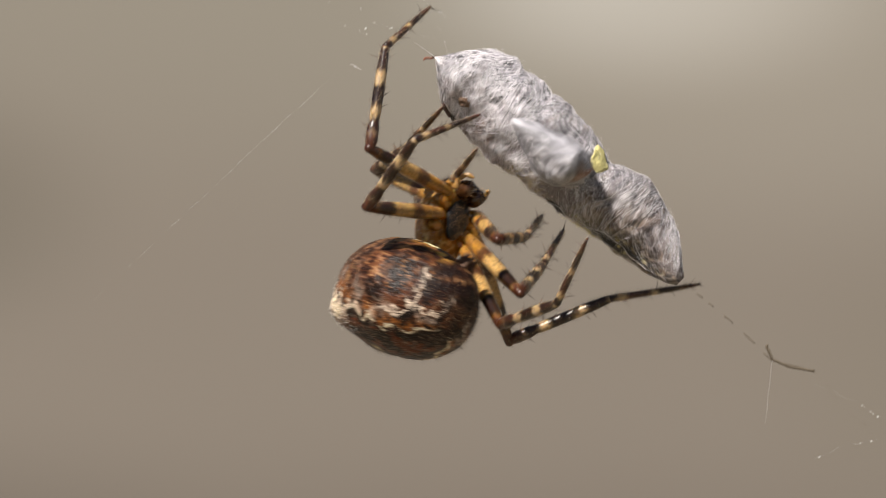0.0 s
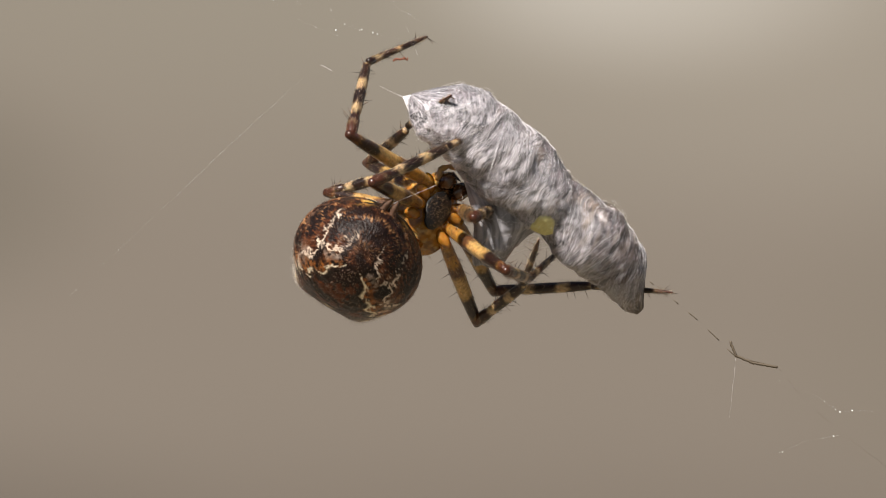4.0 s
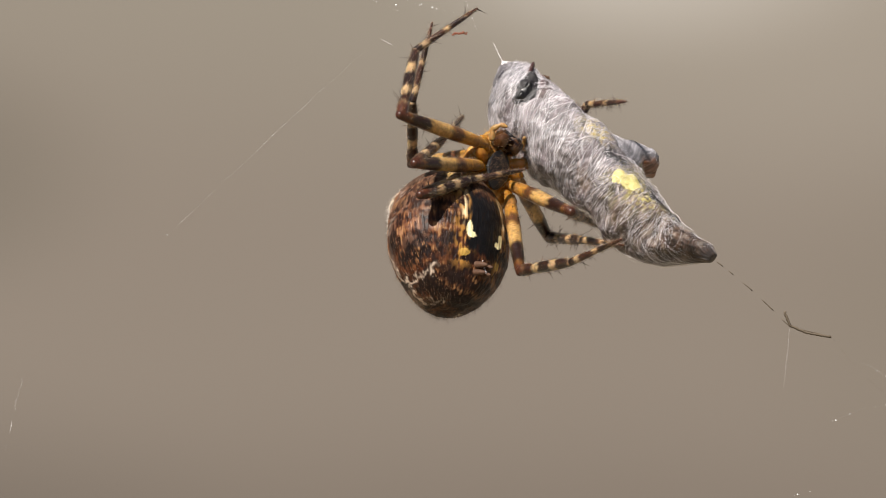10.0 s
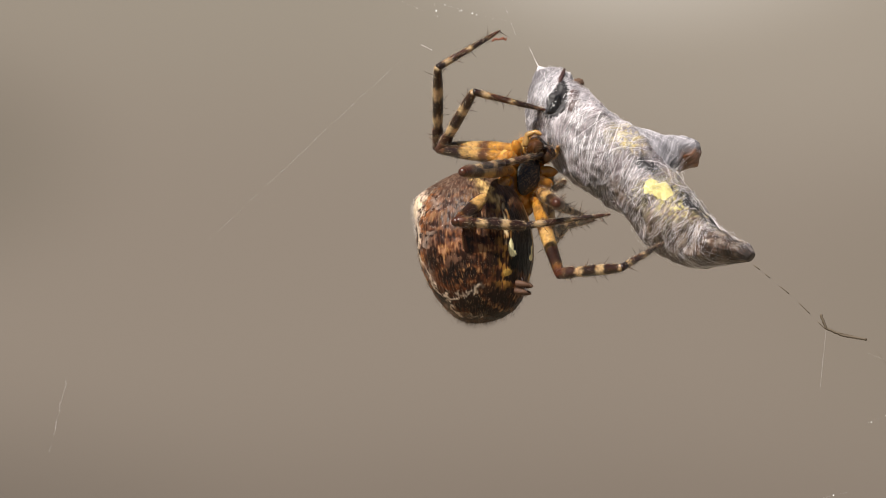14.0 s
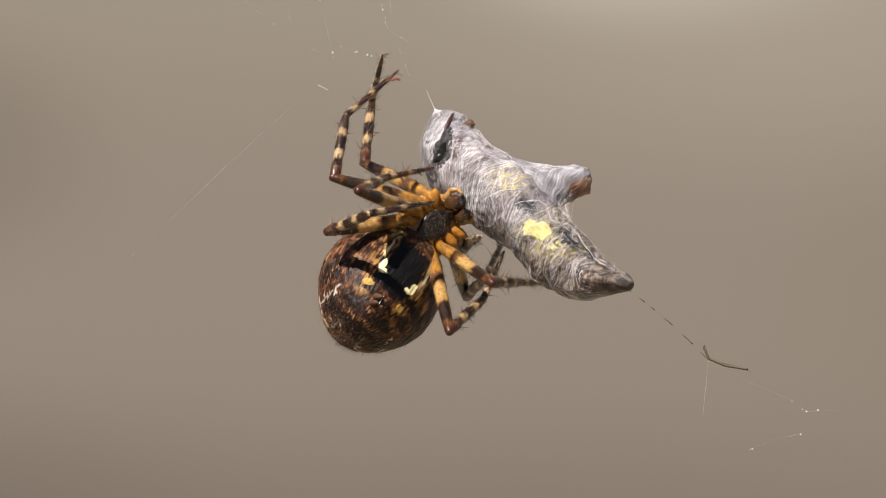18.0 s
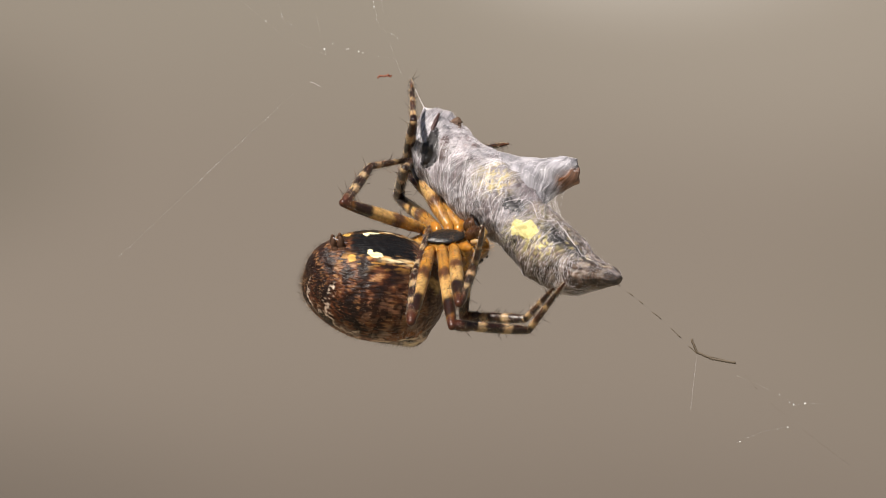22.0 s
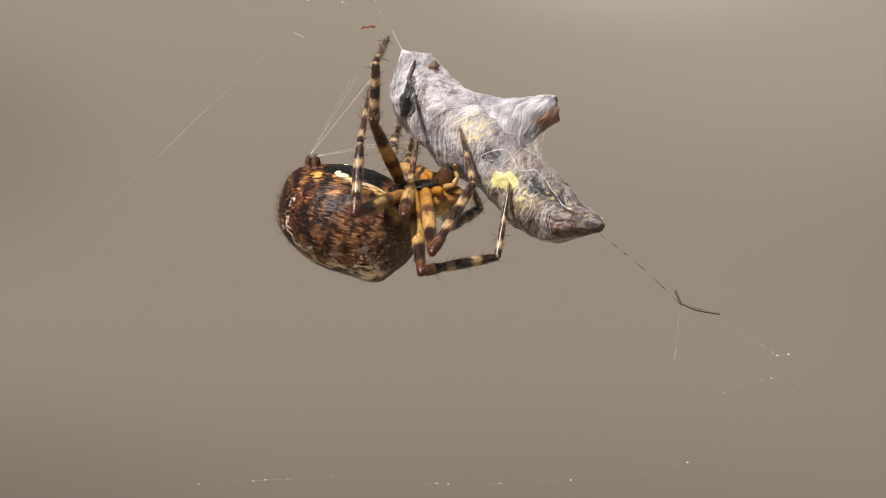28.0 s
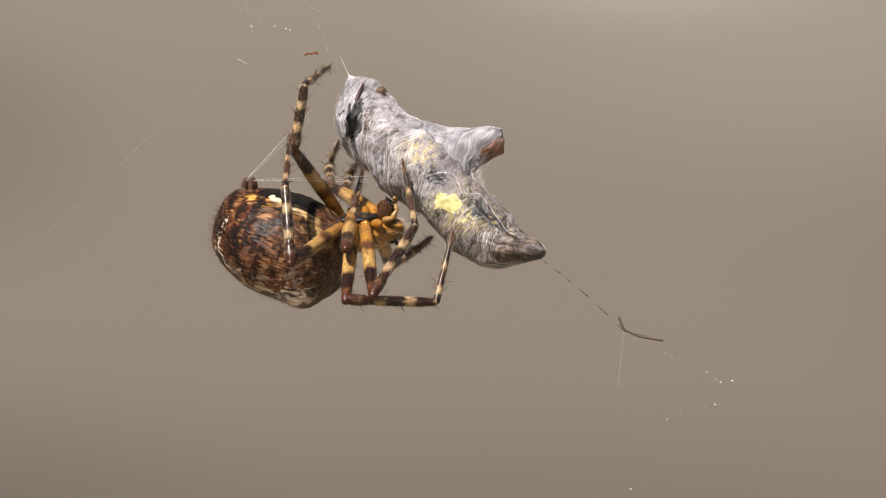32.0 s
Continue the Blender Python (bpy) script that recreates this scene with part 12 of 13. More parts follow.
    walk(tibias['g'], [
        (0, pose(0.000000, 0.000000, 0.003900, -178.6, -37.9, -4.8)), (0.267, pose(-0.000000, -0.000000, 0.003900, 178.2, -48.8, -1.7)),
        (0.5, pose(-0.000000, 0.000000, 0.003900, 173.4, -58.1, 3.1)), (0.733, pose(0.000000, -0.000000, 0.003900, 177.5, -36.3, 0.9)),
        (1, pose(0.000000, 0.000000, 0.003900, -179.3, -11.4, 0.3)), (1.167, pose(0.000000, 0.000000, 0.003900, 175.2, -36.5, 2.5)),
        (1.333, pose(-0.000000, 0.000000, 0.003900, 164.2, -61.1, 10.8)), (1.5, pose(0.000000, 0.000000, 0.003900, 102.6, -80.1, 70.0)),
        (1.633, pose(-0.000000, 0.000000, 0.003900, 176.0, -65.0, -1.8)), (1.733, pose(-0.000000, -0.000000, 0.003900, -173.6, -47.8, -10.9)),
        (1.867, pose(-0.000000, 0.000000, 0.003900, -167.5, -24.3, -14.9)), (2, pose(0.000000, 0.000000, 0.003900, -163.7, -0.6, -16.0)),
        (2.5, pose(-0.000000, 0.000000, 0.003900, -161.8, -11.3, -17.2)), (3, pose(0.000000, 0.000000, 0.003900, -172.4, -8.6, -16.1)),
        (3.5, pose(0.000000, 0.000000, 0.003900, -165.3, -20.6, -17.4)), (3.833, pose(-0.000000, -0.000000, 0.003900, -168.9, -19.9, -15.8)),
        (4.167, pose(-0.000000, -0.000000, 0.003900, -172.4, -19.0, -14.3)), (4.5, pose(0.000000, -0.000000, 0.003900, -175.9, -18.0, -13.0)),
        (4.833, pose(0.000000, -0.000000, 0.003900, -179.3, -17.0, -11.9)), (5.167, pose(-0.000000, -0.000000, 0.003900, 177.2, -15.9, -10.9)),
        (5.5, pose(0.000000, 0.000000, 0.003900, 173.9, -14.7, -10.1)), (6, pose(0.000000, 0.000000, 0.003900, 174.6, -16.3, -10.2)),
        (6.5, pose(0.000000, 0.000000, 0.003900, 174.7, -16.3, -10.3)), (7, pose(0.000000, 0.000000, 0.003900, 174.9, -16.3, -10.3)),
        (7.267, pose(-0.000000, -0.000000, 0.003900, 175.0, -16.4, -10.4)), (7.5, pose(0.000000, 0.000000, 0.003900, 175.1, -16.4, -10.4)),
        (7.733, pose(-0.000000, 0.000000, 0.003900, 175.3, -16.3, -10.4)), (8, pose(0.000000, 0.000000, 0.003900, 175.5, -16.2, -10.5)),
        (8.5, pose(0.000000, 0.000000, 0.003900, 175.6, -16.5, -10.5)), (9, pose(0.000000, 0.000000, 0.003900, 175.7, -16.5, -10.5)),
        (9.167, pose(-0.000000, -0.000000, 0.003900, -174.1, -21.9, -9.1)), (9.333, pose(-0.000000, 0.000000, 0.003900, -166.9, -27.3, -3.6)),
        (9.5, pose(0.000000, 0.000000, 0.003900, -164.8, -32.2, 6.1)), (9.667, pose(-0.000000, -0.000000, 0.003900, -155.6, -59.5, 15.3)),
        (9.833, pose(-0.000000, -0.000000, 0.003900, 164.4, -79.4, 75.6)), (10, pose(0.000000, 0.000000, 0.003900, 111.2, -64.5, 151.4)),
        (10.267, pose(0.000000, 0.000000, 0.003900, 140.9, -51.5, 130.6)), (10.5, pose(0.000000, 0.000000, 0.003900, 156.1, -37.4, 122.8)),
        (11, pose(0.000000, 0.000000, 0.003900, 176.8, -6.7, 118.1)), (11.5, pose(0.000000, 0.000000, 0.003900, 178.3, -6.3, 118.0)),
        (12, pose(-0.000000, 0.000000, 0.003900, -178.4, -5.4, 117.9)), (12.5, pose(0.000000, 0.000000, 0.003900, -175.1, -4.6, 117.7)),
        (13, pose(0.000000, 0.000000, 0.003900, -174.6, -3.4, 117.7)), (13.5, pose(0.000000, 0.000000, 0.003900, -170.3, -6.0, 117.1)),
        (14, pose(0.000000, 0.000000, 0.003900, -169.2, -5.1, 116.5)), (14.5, pose(0.000000, 0.000000, 0.003900, -167.8, -6.4, 116.2)),
        (16.5, pose(0.000000, 0.000000, 0.003900, -167.5, -3.5, 115.3)), (17, pose(0.000000, 0.000000, 0.003900, -167.5, -3.1, 115.3)),
        (17.5, pose(-0.000000, 0.000000, 0.003900, -170.5, -5.1, 115.4)), (18, pose(-0.000000, 0.000000, 0.003900, -173.3, -7.5, 115.7)),
        (18.5, pose(-0.000000, 0.000000, 0.003900, -174.7, -11.7, 115.5)), (19, pose(-0.000000, 0.000000, 0.003900, -176.0, -15.9, 115.1)),
        (19.5, pose(-0.000000, 0.000000, 0.003900, -175.8, -8.4, 115.7)), (20, pose(-0.000000, 0.000000, 0.003900, -175.1, -0.9, 116.0)),
        (20.5, pose(-0.000000, 0.000000, 0.003900, -163.1, -9.5, 114.4)), (21, pose(-0.000000, 0.000000, 0.003900, -149.5, -17.5, 110.4)),
        (21.5, pose(-0.000000, 0.000000, 0.003900, -127.5, -22.4, 91.2)), (22, pose(-0.000000, 0.000000, 0.003900, -103.3, -17.2, 66.1)),
        (22.267, pose(-0.000000, -0.000000, 0.003900, -99.4, -0.4, 54.9)), (22.5, pose(-0.000000, 0.000000, 0.003900, -101.3, 14.8, 45.9)),
        (22.733, pose(-0.000000, -0.000000, 0.003900, -93.1, 31.9, 40.7)), (23, pose(0.000000, 0.000000, 0.003900, -89.8, 51.6, 30.5)),
        (23.267, pose(0.000000, 0.000000, 0.003900, -114.7, 27.6, 14.9)), (23.5, pose(0.000000, 0.000000, 0.003900, -125.7, 4.4, 3.9)),
        (23.733, pose(0.000000, -0.000000, 0.003900, -112.9, -14.3, -8.8)), (24, pose(0.000000, 0.000000, 0.003900, -89.3, -25.5, -32.0)),
        (24.5, pose(0.000000, 0.000000, 0.003900, -56.4, -22.0, -41.4)), (25, pose(0.000000, 0.000000, 0.003900, -21.4, -13.6, -48.8)),
        (25.5, pose(0.000000, 0.000000, 0.003900, -23.0, -14.5, -48.3)), (27.5, pose(0.000000, 0.000000, 0.003900, -35.1, -20.1, -44.0)),
        (28, pose(-0.000000, 0.000000, 0.003900, -36.8, -20.7, -43.3)), (28.5, pose(0.000000, 0.000000, 0.003900, -36.4, -20.2, -43.3)),
        (29, pose(-0.000000, 0.000000, 0.003900, -35.4, -19.1, -43.3)), (29.5, pose(-0.000000, 0.000000, 0.003900, -34.4, -18.0, -43.4)),
        (30, pose(-0.000000, 0.000000, 0.003900, -34.0, -17.6, -43.4)), (30.5, pose(-0.000000, 0.000000, 0.003900, -35.2, -18.2, -43.2)),
        (31, pose(-0.000000, 0.000000, 0.003900, -38.0, -19.5, -42.6)), (31.5, pose(-0.000000, 0.000000, 0.003900, -40.8, -20.8, -42.1)),
        (32, pose(-0.000000, 0.000000, 0.003900, -42.1, -21.4, -41.8)),])
    walk(tarsi['g'], [
        (0, pose(0.001859, -0.000080, 0.001508, -170.3, -25.9, 4.0)), (0.267, pose(0.002275, -0.000159, 0.001905, -179.0, -37.9, 7.8)),
        (0.5, pose(0.002572, -0.000212, 0.002312, 171.3, -48.0, 13.1)), (0.733, pose(0.001796, -0.000102, 0.001462, 175.6, -28.0, 9.3)),
        (1, pose(0.000597, 0.000040, 0.000930, 178.3, -5.0, 7.9)), (1.167, pose(0.001804, -0.000177, 0.001472, 171.1, -29.3, 10.5)),
        (1.333, pose(0.002662, -0.000334, 0.002491, 158.3, -52.6, 20.0)), (1.5, pose(0.003001, -0.000402, 0.003787, 119.0, -70.9, 56.6)),
        (1.633, pose(0.002731, -0.000296, 0.002621, 168.9, -57.6, 11.6)), (1.733, pose(0.002256, -0.000089, 0.001879, -175.8, -42.1, 0.2)),
        (1.867, pose(0.001344, 0.000319, 0.001203, -164.1, -19.8, -5.6)), (2, pose(0.000260, 0.000808, 0.000991, -155.3, 3.0, -7.0)),
        (2.5, pose(0.000818, 0.000737, 0.001077, -156.1, -9.0, -8.8)), (3, pose(0.000541, 0.000263, 0.000930, -166.9, -6.3, -8.9)),
        (3.5, pose(0.001216, 0.000425, 0.001157, -163.2, -22.0, -10.3)), (3.833, pose(0.001132, 0.000288, 0.001104, -148.3, -39.7, -17.2)),
        (4.167, pose(0.001046, 0.000146, 0.001060, -124.8, -54.6, -32.7)), (4.5, pose(0.000960, 0.000000, 0.001026, -85.5, -62.1, -63.5)),
        (4.833, pose(0.000873, -0.000149, 0.001002, -43.7, -57.1, -95.7)), (5.167, pose(0.000785, -0.000300, 0.000989, -17.0, -44.1, -111.2)),
        (5.5, pose(0.000696, -0.000452, 0.000986, 0.5, -28.7, -115.3)), (6, pose(0.000782, -0.000431, 0.001005, 3.3, -26.5, -116.9)),
        (6.5, pose(0.000784, -0.000426, 0.001004, -0.9, -29.8, -117.0)), (7, pose(0.000787, -0.000417, 0.001004, -22.5, -43.1, -113.6)),
        (7.267, pose(0.000790, -0.000412, 0.001004, -48.2, -54.4, -101.4)), (7.5, pose(0.000793, -0.000407, 0.001004, -79.5, -59.7, -81.3)),
        (7.733, pose(0.000788, -0.000398, 0.001001, -113.1, -58.6, -61.6)), (8, pose(0.000783, -0.000388, 0.000999, -144.9, -51.1, -46.0)),
        (8.5, pose(0.000799, -0.000384, 0.001003, -167.3, -35.9, -36.8)), (9, pose(0.000804, -0.000380, 0.001003, -171.9, -32.7, -36.2)),
        (9.167, pose(0.001160, 0.000130, 0.001104, -131.6, -63.5, -57.1)), (9.333, pose(0.001394, 0.000600, 0.001277, -29.4, -66.1, -140.1)),
        (9.5, pose(0.001463, 0.000959, 0.001426, 17.0, -37.9, -164.2)), (9.667, pose(0.001963, 0.001833, 0.002497, 46.1, -5.9, -162.0)),
        (9.833, pose(0.001502, 0.002575, 0.003361, 81.3, 18.5, -147.5)), (10, pose(0.000483, 0.002954, 0.003429, 127.6, 26.8, -123.5)),
        (10.267, pose(0.000255, 0.002641, 0.002437, 139.9, 21.2, -117.8)), (10.5, pose(0.000118, 0.002077, 0.001698, 149.9, 15.5, -114.1)),
        (11, pose(-0.000016, 0.000391, 0.000895, 171.9, 6.8, -111.4)), (11.5, pose(-0.000076, 0.000335, 0.000890, 172.1, 5.7, -111.4)),
        (12, pose(-0.000208, 0.000215, 0.000885, 172.7, 3.4, -111.4)), (12.5, pose(-0.000342, 0.000094, 0.000891, 173.4, 1.1, -111.3)),
        (13, pose(-0.000336, 0.000024, 0.000889, 174.9, 0.3, -111.3)), (13.5, pose(-0.000598, 0.000047, 0.000930, 172.7, -1.2, -111.4)),
        (14, pose(-0.000626, -0.000014, 0.000935, 175.3, -2.6, -111.7)), (14.5, pose(-0.000722, 0.000013, 0.000957, 172.4, -3.5, -111.5)),
        (16.5, pose(-0.000672, -0.000118, 0.000948, 167.7, -10.6, -111.4)), (17, pose(-0.000661, -0.000137, 0.000946, 167.1, -11.6, -111.4)),
        (17.5, pose(-0.000566, 0.000026, 0.000923, 167.7, -8.0, -111.6)), (18, pose(-0.000489, 0.000203, 0.000917, 167.9, -4.3, -111.7)),
        (18.5, pose(-0.000516, 0.000431, 0.000946, 165.7, -0.5, -112.0)), (19, pose(-0.000545, 0.000662, 0.000994, 163.4, 3.1, -112.7)),
        (19.5, pose(-0.000392, 0.000299, 0.000910, 167.7, -1.4, -111.9)), (20, pose(-0.000254, -0.000069, 0.000881, 171.7, -6.4, -111.6)),
        (20.5, pose(-0.001000, 0.000070, 0.001041, 153.9, 0.4, -114.1)), (21, pose(-0.001714, 0.000199, 0.001409, 135.6, 5.1, -119.4)),
        (21.5, pose(-0.002417, 0.000651, 0.002193, 143.7, -3.6, -125.7)), (22, pose(-0.002611, 0.001385, 0.003233, 151.8, -13.6, -130.0)),
        (22.267, pose(-0.002444, 0.001722, 0.003407, 150.3, -25.3, -134.4)), (22.5, pose(-0.002240, 0.001957, 0.003324, 151.4, -35.6, -139.3)),
        (22.733, pose(-0.002039, 0.002237, 0.003762, 154.6, -46.3, -146.3)), (23, pose(-0.001530, 0.002616, 0.003906, 165.3, -57.3, -159.9)),
        (23.267, pose(-0.001277, 0.002508, 0.002777, 151.8, -51.8, -139.6)), (23.5, pose(-0.000303, 0.002446, 0.002138, 148.8, -45.1, -127.9)),
        (23.733, pose(0.000715, 0.002713, 0.002756, 150.8, -35.2, -122.8)), (24, pose(0.001593, 0.002577, 0.003933, 156.7, -24.4, -119.0)),
        (24.5, pose(0.001198, 0.002308, 0.005455, 162.2, -12.5, -117.9)), (25, pose(0.000393, 0.001229, 0.006642, 166.2, 5.3, -119.0)),
        (25.5, pose(0.000420, 0.001308, 0.006601, 167.4, 4.4, -118.9)), (27.5, pose(0.000599, 0.001845, 0.006228, 175.6, -2.4, -118.5)),
        (28, pose(0.000620, 0.001911, 0.006168, 176.7, -3.2, -118.5)), (28.5, pose(0.000620, 0.001887, 0.006188, 173.2, -3.4, -118.5)),
        (29, pose(0.000617, 0.001833, 0.006233, 165.3, -3.8, -118.5)), (29.5, pose(0.000614, 0.001777, 0.006276, 157.4, -4.1, -118.5)),
        (30, pose(0.000613, 0.001751, 0.006296, 153.9, -4.2, -118.6)), (30.5, pose(0.000634, 0.001803, 0.006251, 153.9, -5.5, -118.3)),
        (31, pose(0.000678, 0.001913, 0.006150, 154.0, -8.2, -117.7)), (31.5, pose(0.000723, 0.002015, 0.006044, 154.0, -10.8, -117.1)),
        (32, pose(0.000741, 0.002060, 0.005994, 154.0, -12.0, -116.9)),])
    walk(femurs['h'], [
        (0, pose(0.002031, 0.000579, 0.001081, 117.2, 22.9, 36.7)), (0.5, pose(0.000850, 0.000540, 0.001967, 123.4, 12.0, 56.1)),
        (0.733, pose(0.002006, 0.000433, 0.001724, 121.6, 20.4, 42.4)), (1, pose(0.003328, 0.000310, 0.001447, 116.7, 29.2, 25.2)),
        (1.167, pose(0.002280, 0.000387, 0.001919, 125.8, 17.8, 45.5)), (1.333, pose(0.001231, 0.000463, 0.002392, 130.1, 4.3, 62.9)),
        (1.5, pose(0.000183, 0.000540, 0.002864, 130.2, -9.8, 79.5)), (1.667, pose(0.001421, 0.000463, 0.002243, 129.1, 5.0, 61.9)),
        (1.833, pose(0.002660, 0.000387, 0.001621, 123.4, 18.7, 43.0)), (2, pose(0.003898, 0.000310, 0.001000, 112.4, 29.6, 20.8)),
        (2.5, pose(0.003296, 0.000623, 0.001053, 109.7, 28.0, 25.3)), (3, pose(0.003518, 0.000579, 0.001641, 114.3, 28.0, 25.5)),
        (3.5, pose(0.002433, 0.000310, 0.001362, 110.4, 24.0, 36.3)), (5.5, pose(0.003383, 0.000397, 0.001387, 111.8, 25.9, 30.9)),
        (6, pose(0.003371, 0.000463, 0.001096, 108.7, 26.1, 30.1)), (6.5, pose(0.003368, 0.000466, 0.001090, 109.2, 26.1, 30.4)),
        (7, pose(0.003364, 0.000471, 0.001080, 110.1, 25.9, 30.8)), (7.5, pose(0.003358, 0.000477, 0.001067, 111.3, 25.7, 31.5)),
        (8, pose(0.003352, 0.000484, 0.001055, 112.5, 25.4, 32.1)), (8.5, pose(0.003348, 0.000488, 0.001045, 113.5, 25.2, 32.6)),
        (9, pose(0.003345, 0.000491, 0.001039, 114.1, 25.1, 33.0)), (9.5, pose(0.003049, 0.000477, 0.001532, 108.8, 25.1, 32.9)),
        (10, pose(0.002753, 0.000463, 0.002026, 103.5, 25.1, 32.8)), (10.5, pose(0.002681, 0.000444, 0.001710, 99.6, 27.3, 21.2)),
        (11, pose(0.002606, 0.000425, 0.001396, 95.4, 28.7, 9.2)), (11.5, pose(0.002629, 0.000425, 0.001560, 95.9, 28.7, 9.5)),
        (12, pose(0.002728, 0.000425, 0.001689, 96.9, 28.6, 10.0)), (12.5, pose(0.002417, 0.000425, 0.001891, 98.0, 28.5, 10.6)),
        (13, pose(0.002053, 0.000425, 0.001935, 97.9, 28.6, 9.9)), (13.5, pose(0.002281, 0.000425, 0.001991, 97.8, 28.4, 11.5)),
        (14, pose(0.002317, 0.000425, 0.001903, 96.0, 28.7, 9.1)), (14.5, pose(0.002285, 0.000409, 0.001848, 97.4, 28.5, 11.0)),
        (16.5, pose(0.003063, 0.000291, 0.000999, 102.7, 28.3, 12.2)), (17, pose(0.003175, 0.000276, 0.000882, 103.4, 28.3, 12.3)),
        (17.5, pose(0.002922, 0.000280, 0.000961, 106.1, 25.9, 22.6)), (18, pose(0.002658, 0.000290, 0.001055, 108.4, 23.0, 32.7)),
        (18.5, pose(0.002800, 0.000319, 0.000840, 108.7, 23.7, 30.3)), (19, pose(0.002940, 0.000350, 0.000627, 109.0, 24.5, 27.9)),
        (19.5, pose(0.003032, 0.000200, 0.000843, 110.4, 25.2, 25.7)), (20, pose(0.003116, 0.000065, 0.001083, 112.1, 26.0, 23.6)),
        (20.5, pose(0.003119, -0.000183, 0.000683, 117.8, 25.9, 23.6)), (21, pose(0.003118, -0.000394, 0.000313, 123.7, 25.9, 23.7)),
        (21.267, pose(0.003120, -0.000553, 0.000414, 126.1, 25.4, 24.5)), (21.5, pose(0.003122, -0.000693, 0.000502, 128.2, 25.0, 25.1)),
        (21.733, pose(0.003121, -0.000800, 0.000596, 130.3, 24.5, 25.7)), (22, pose(0.003119, -0.000922, 0.000704, 132.5, 24.0, 26.3)),
        (22.267, pose(0.003105, -0.000899, 0.000692, 133.1, 24.5, 25.8)), (22.5, pose(0.003092, -0.000879, 0.000681, 133.6, 24.9, 25.3)),
        (22.733, pose(0.003079, -0.000856, 0.000670, 134.0, 25.3, 24.8)), (23, pose(0.003064, -0.000830, 0.000657, 134.6, 25.8, 24.3)),
        (23.5, pose(0.003136, -0.000971, 0.000629, 135.1, 24.4, 25.9)), (24, pose(0.003208, -0.001108, 0.000601, 135.5, 22.8, 27.5)),
        (24.5, pose(0.003120, -0.001108, 0.000601, 136.8, 20.7, 29.7)), (25, pose(0.003031, -0.001108, 0.000601, 138.0, 18.6, 31.8)),
        (25.5, pose(0.002982, -0.001126, 0.000646, 137.7, 19.1, 31.3)), (26.5, pose(0.002805, -0.001190, 0.000811, 136.5, 21.2, 29.2)),
        (27.5, pose(0.002627, -0.001255, 0.000975, 135.2, 23.2, 27.1)), (28, pose(0.002579, -0.001272, 0.001019, 134.8, 23.7, 26.6)),
        (28.5, pose(0.002583, -0.001272, 0.000960, 134.2, 24.4, 25.8)), (29, pose(0.002592, -0.001272, 0.000829, 132.7, 25.9, 24.0)),
        (29.5, pose(0.002600, -0.001272, 0.000699, 131.2, 27.3, 22.3)), (30, pose(0.002604, -0.001272, 0.000639, 130.5, 28.0, 21.3)),
        (30.5, pose(0.002573, -0.001272, 0.000655, 130.9, 28.1, 21.3)), (31, pose(0.002504, -0.001272, 0.000690, 131.9, 28.2, 21.1)),
        (31.5, pose(0.002435, -0.001272, 0.000725, 132.9, 28.4, 20.9)), (32, pose(0.002403, -0.001272, 0.000741, 133.3, 28.5, 20.8)),])
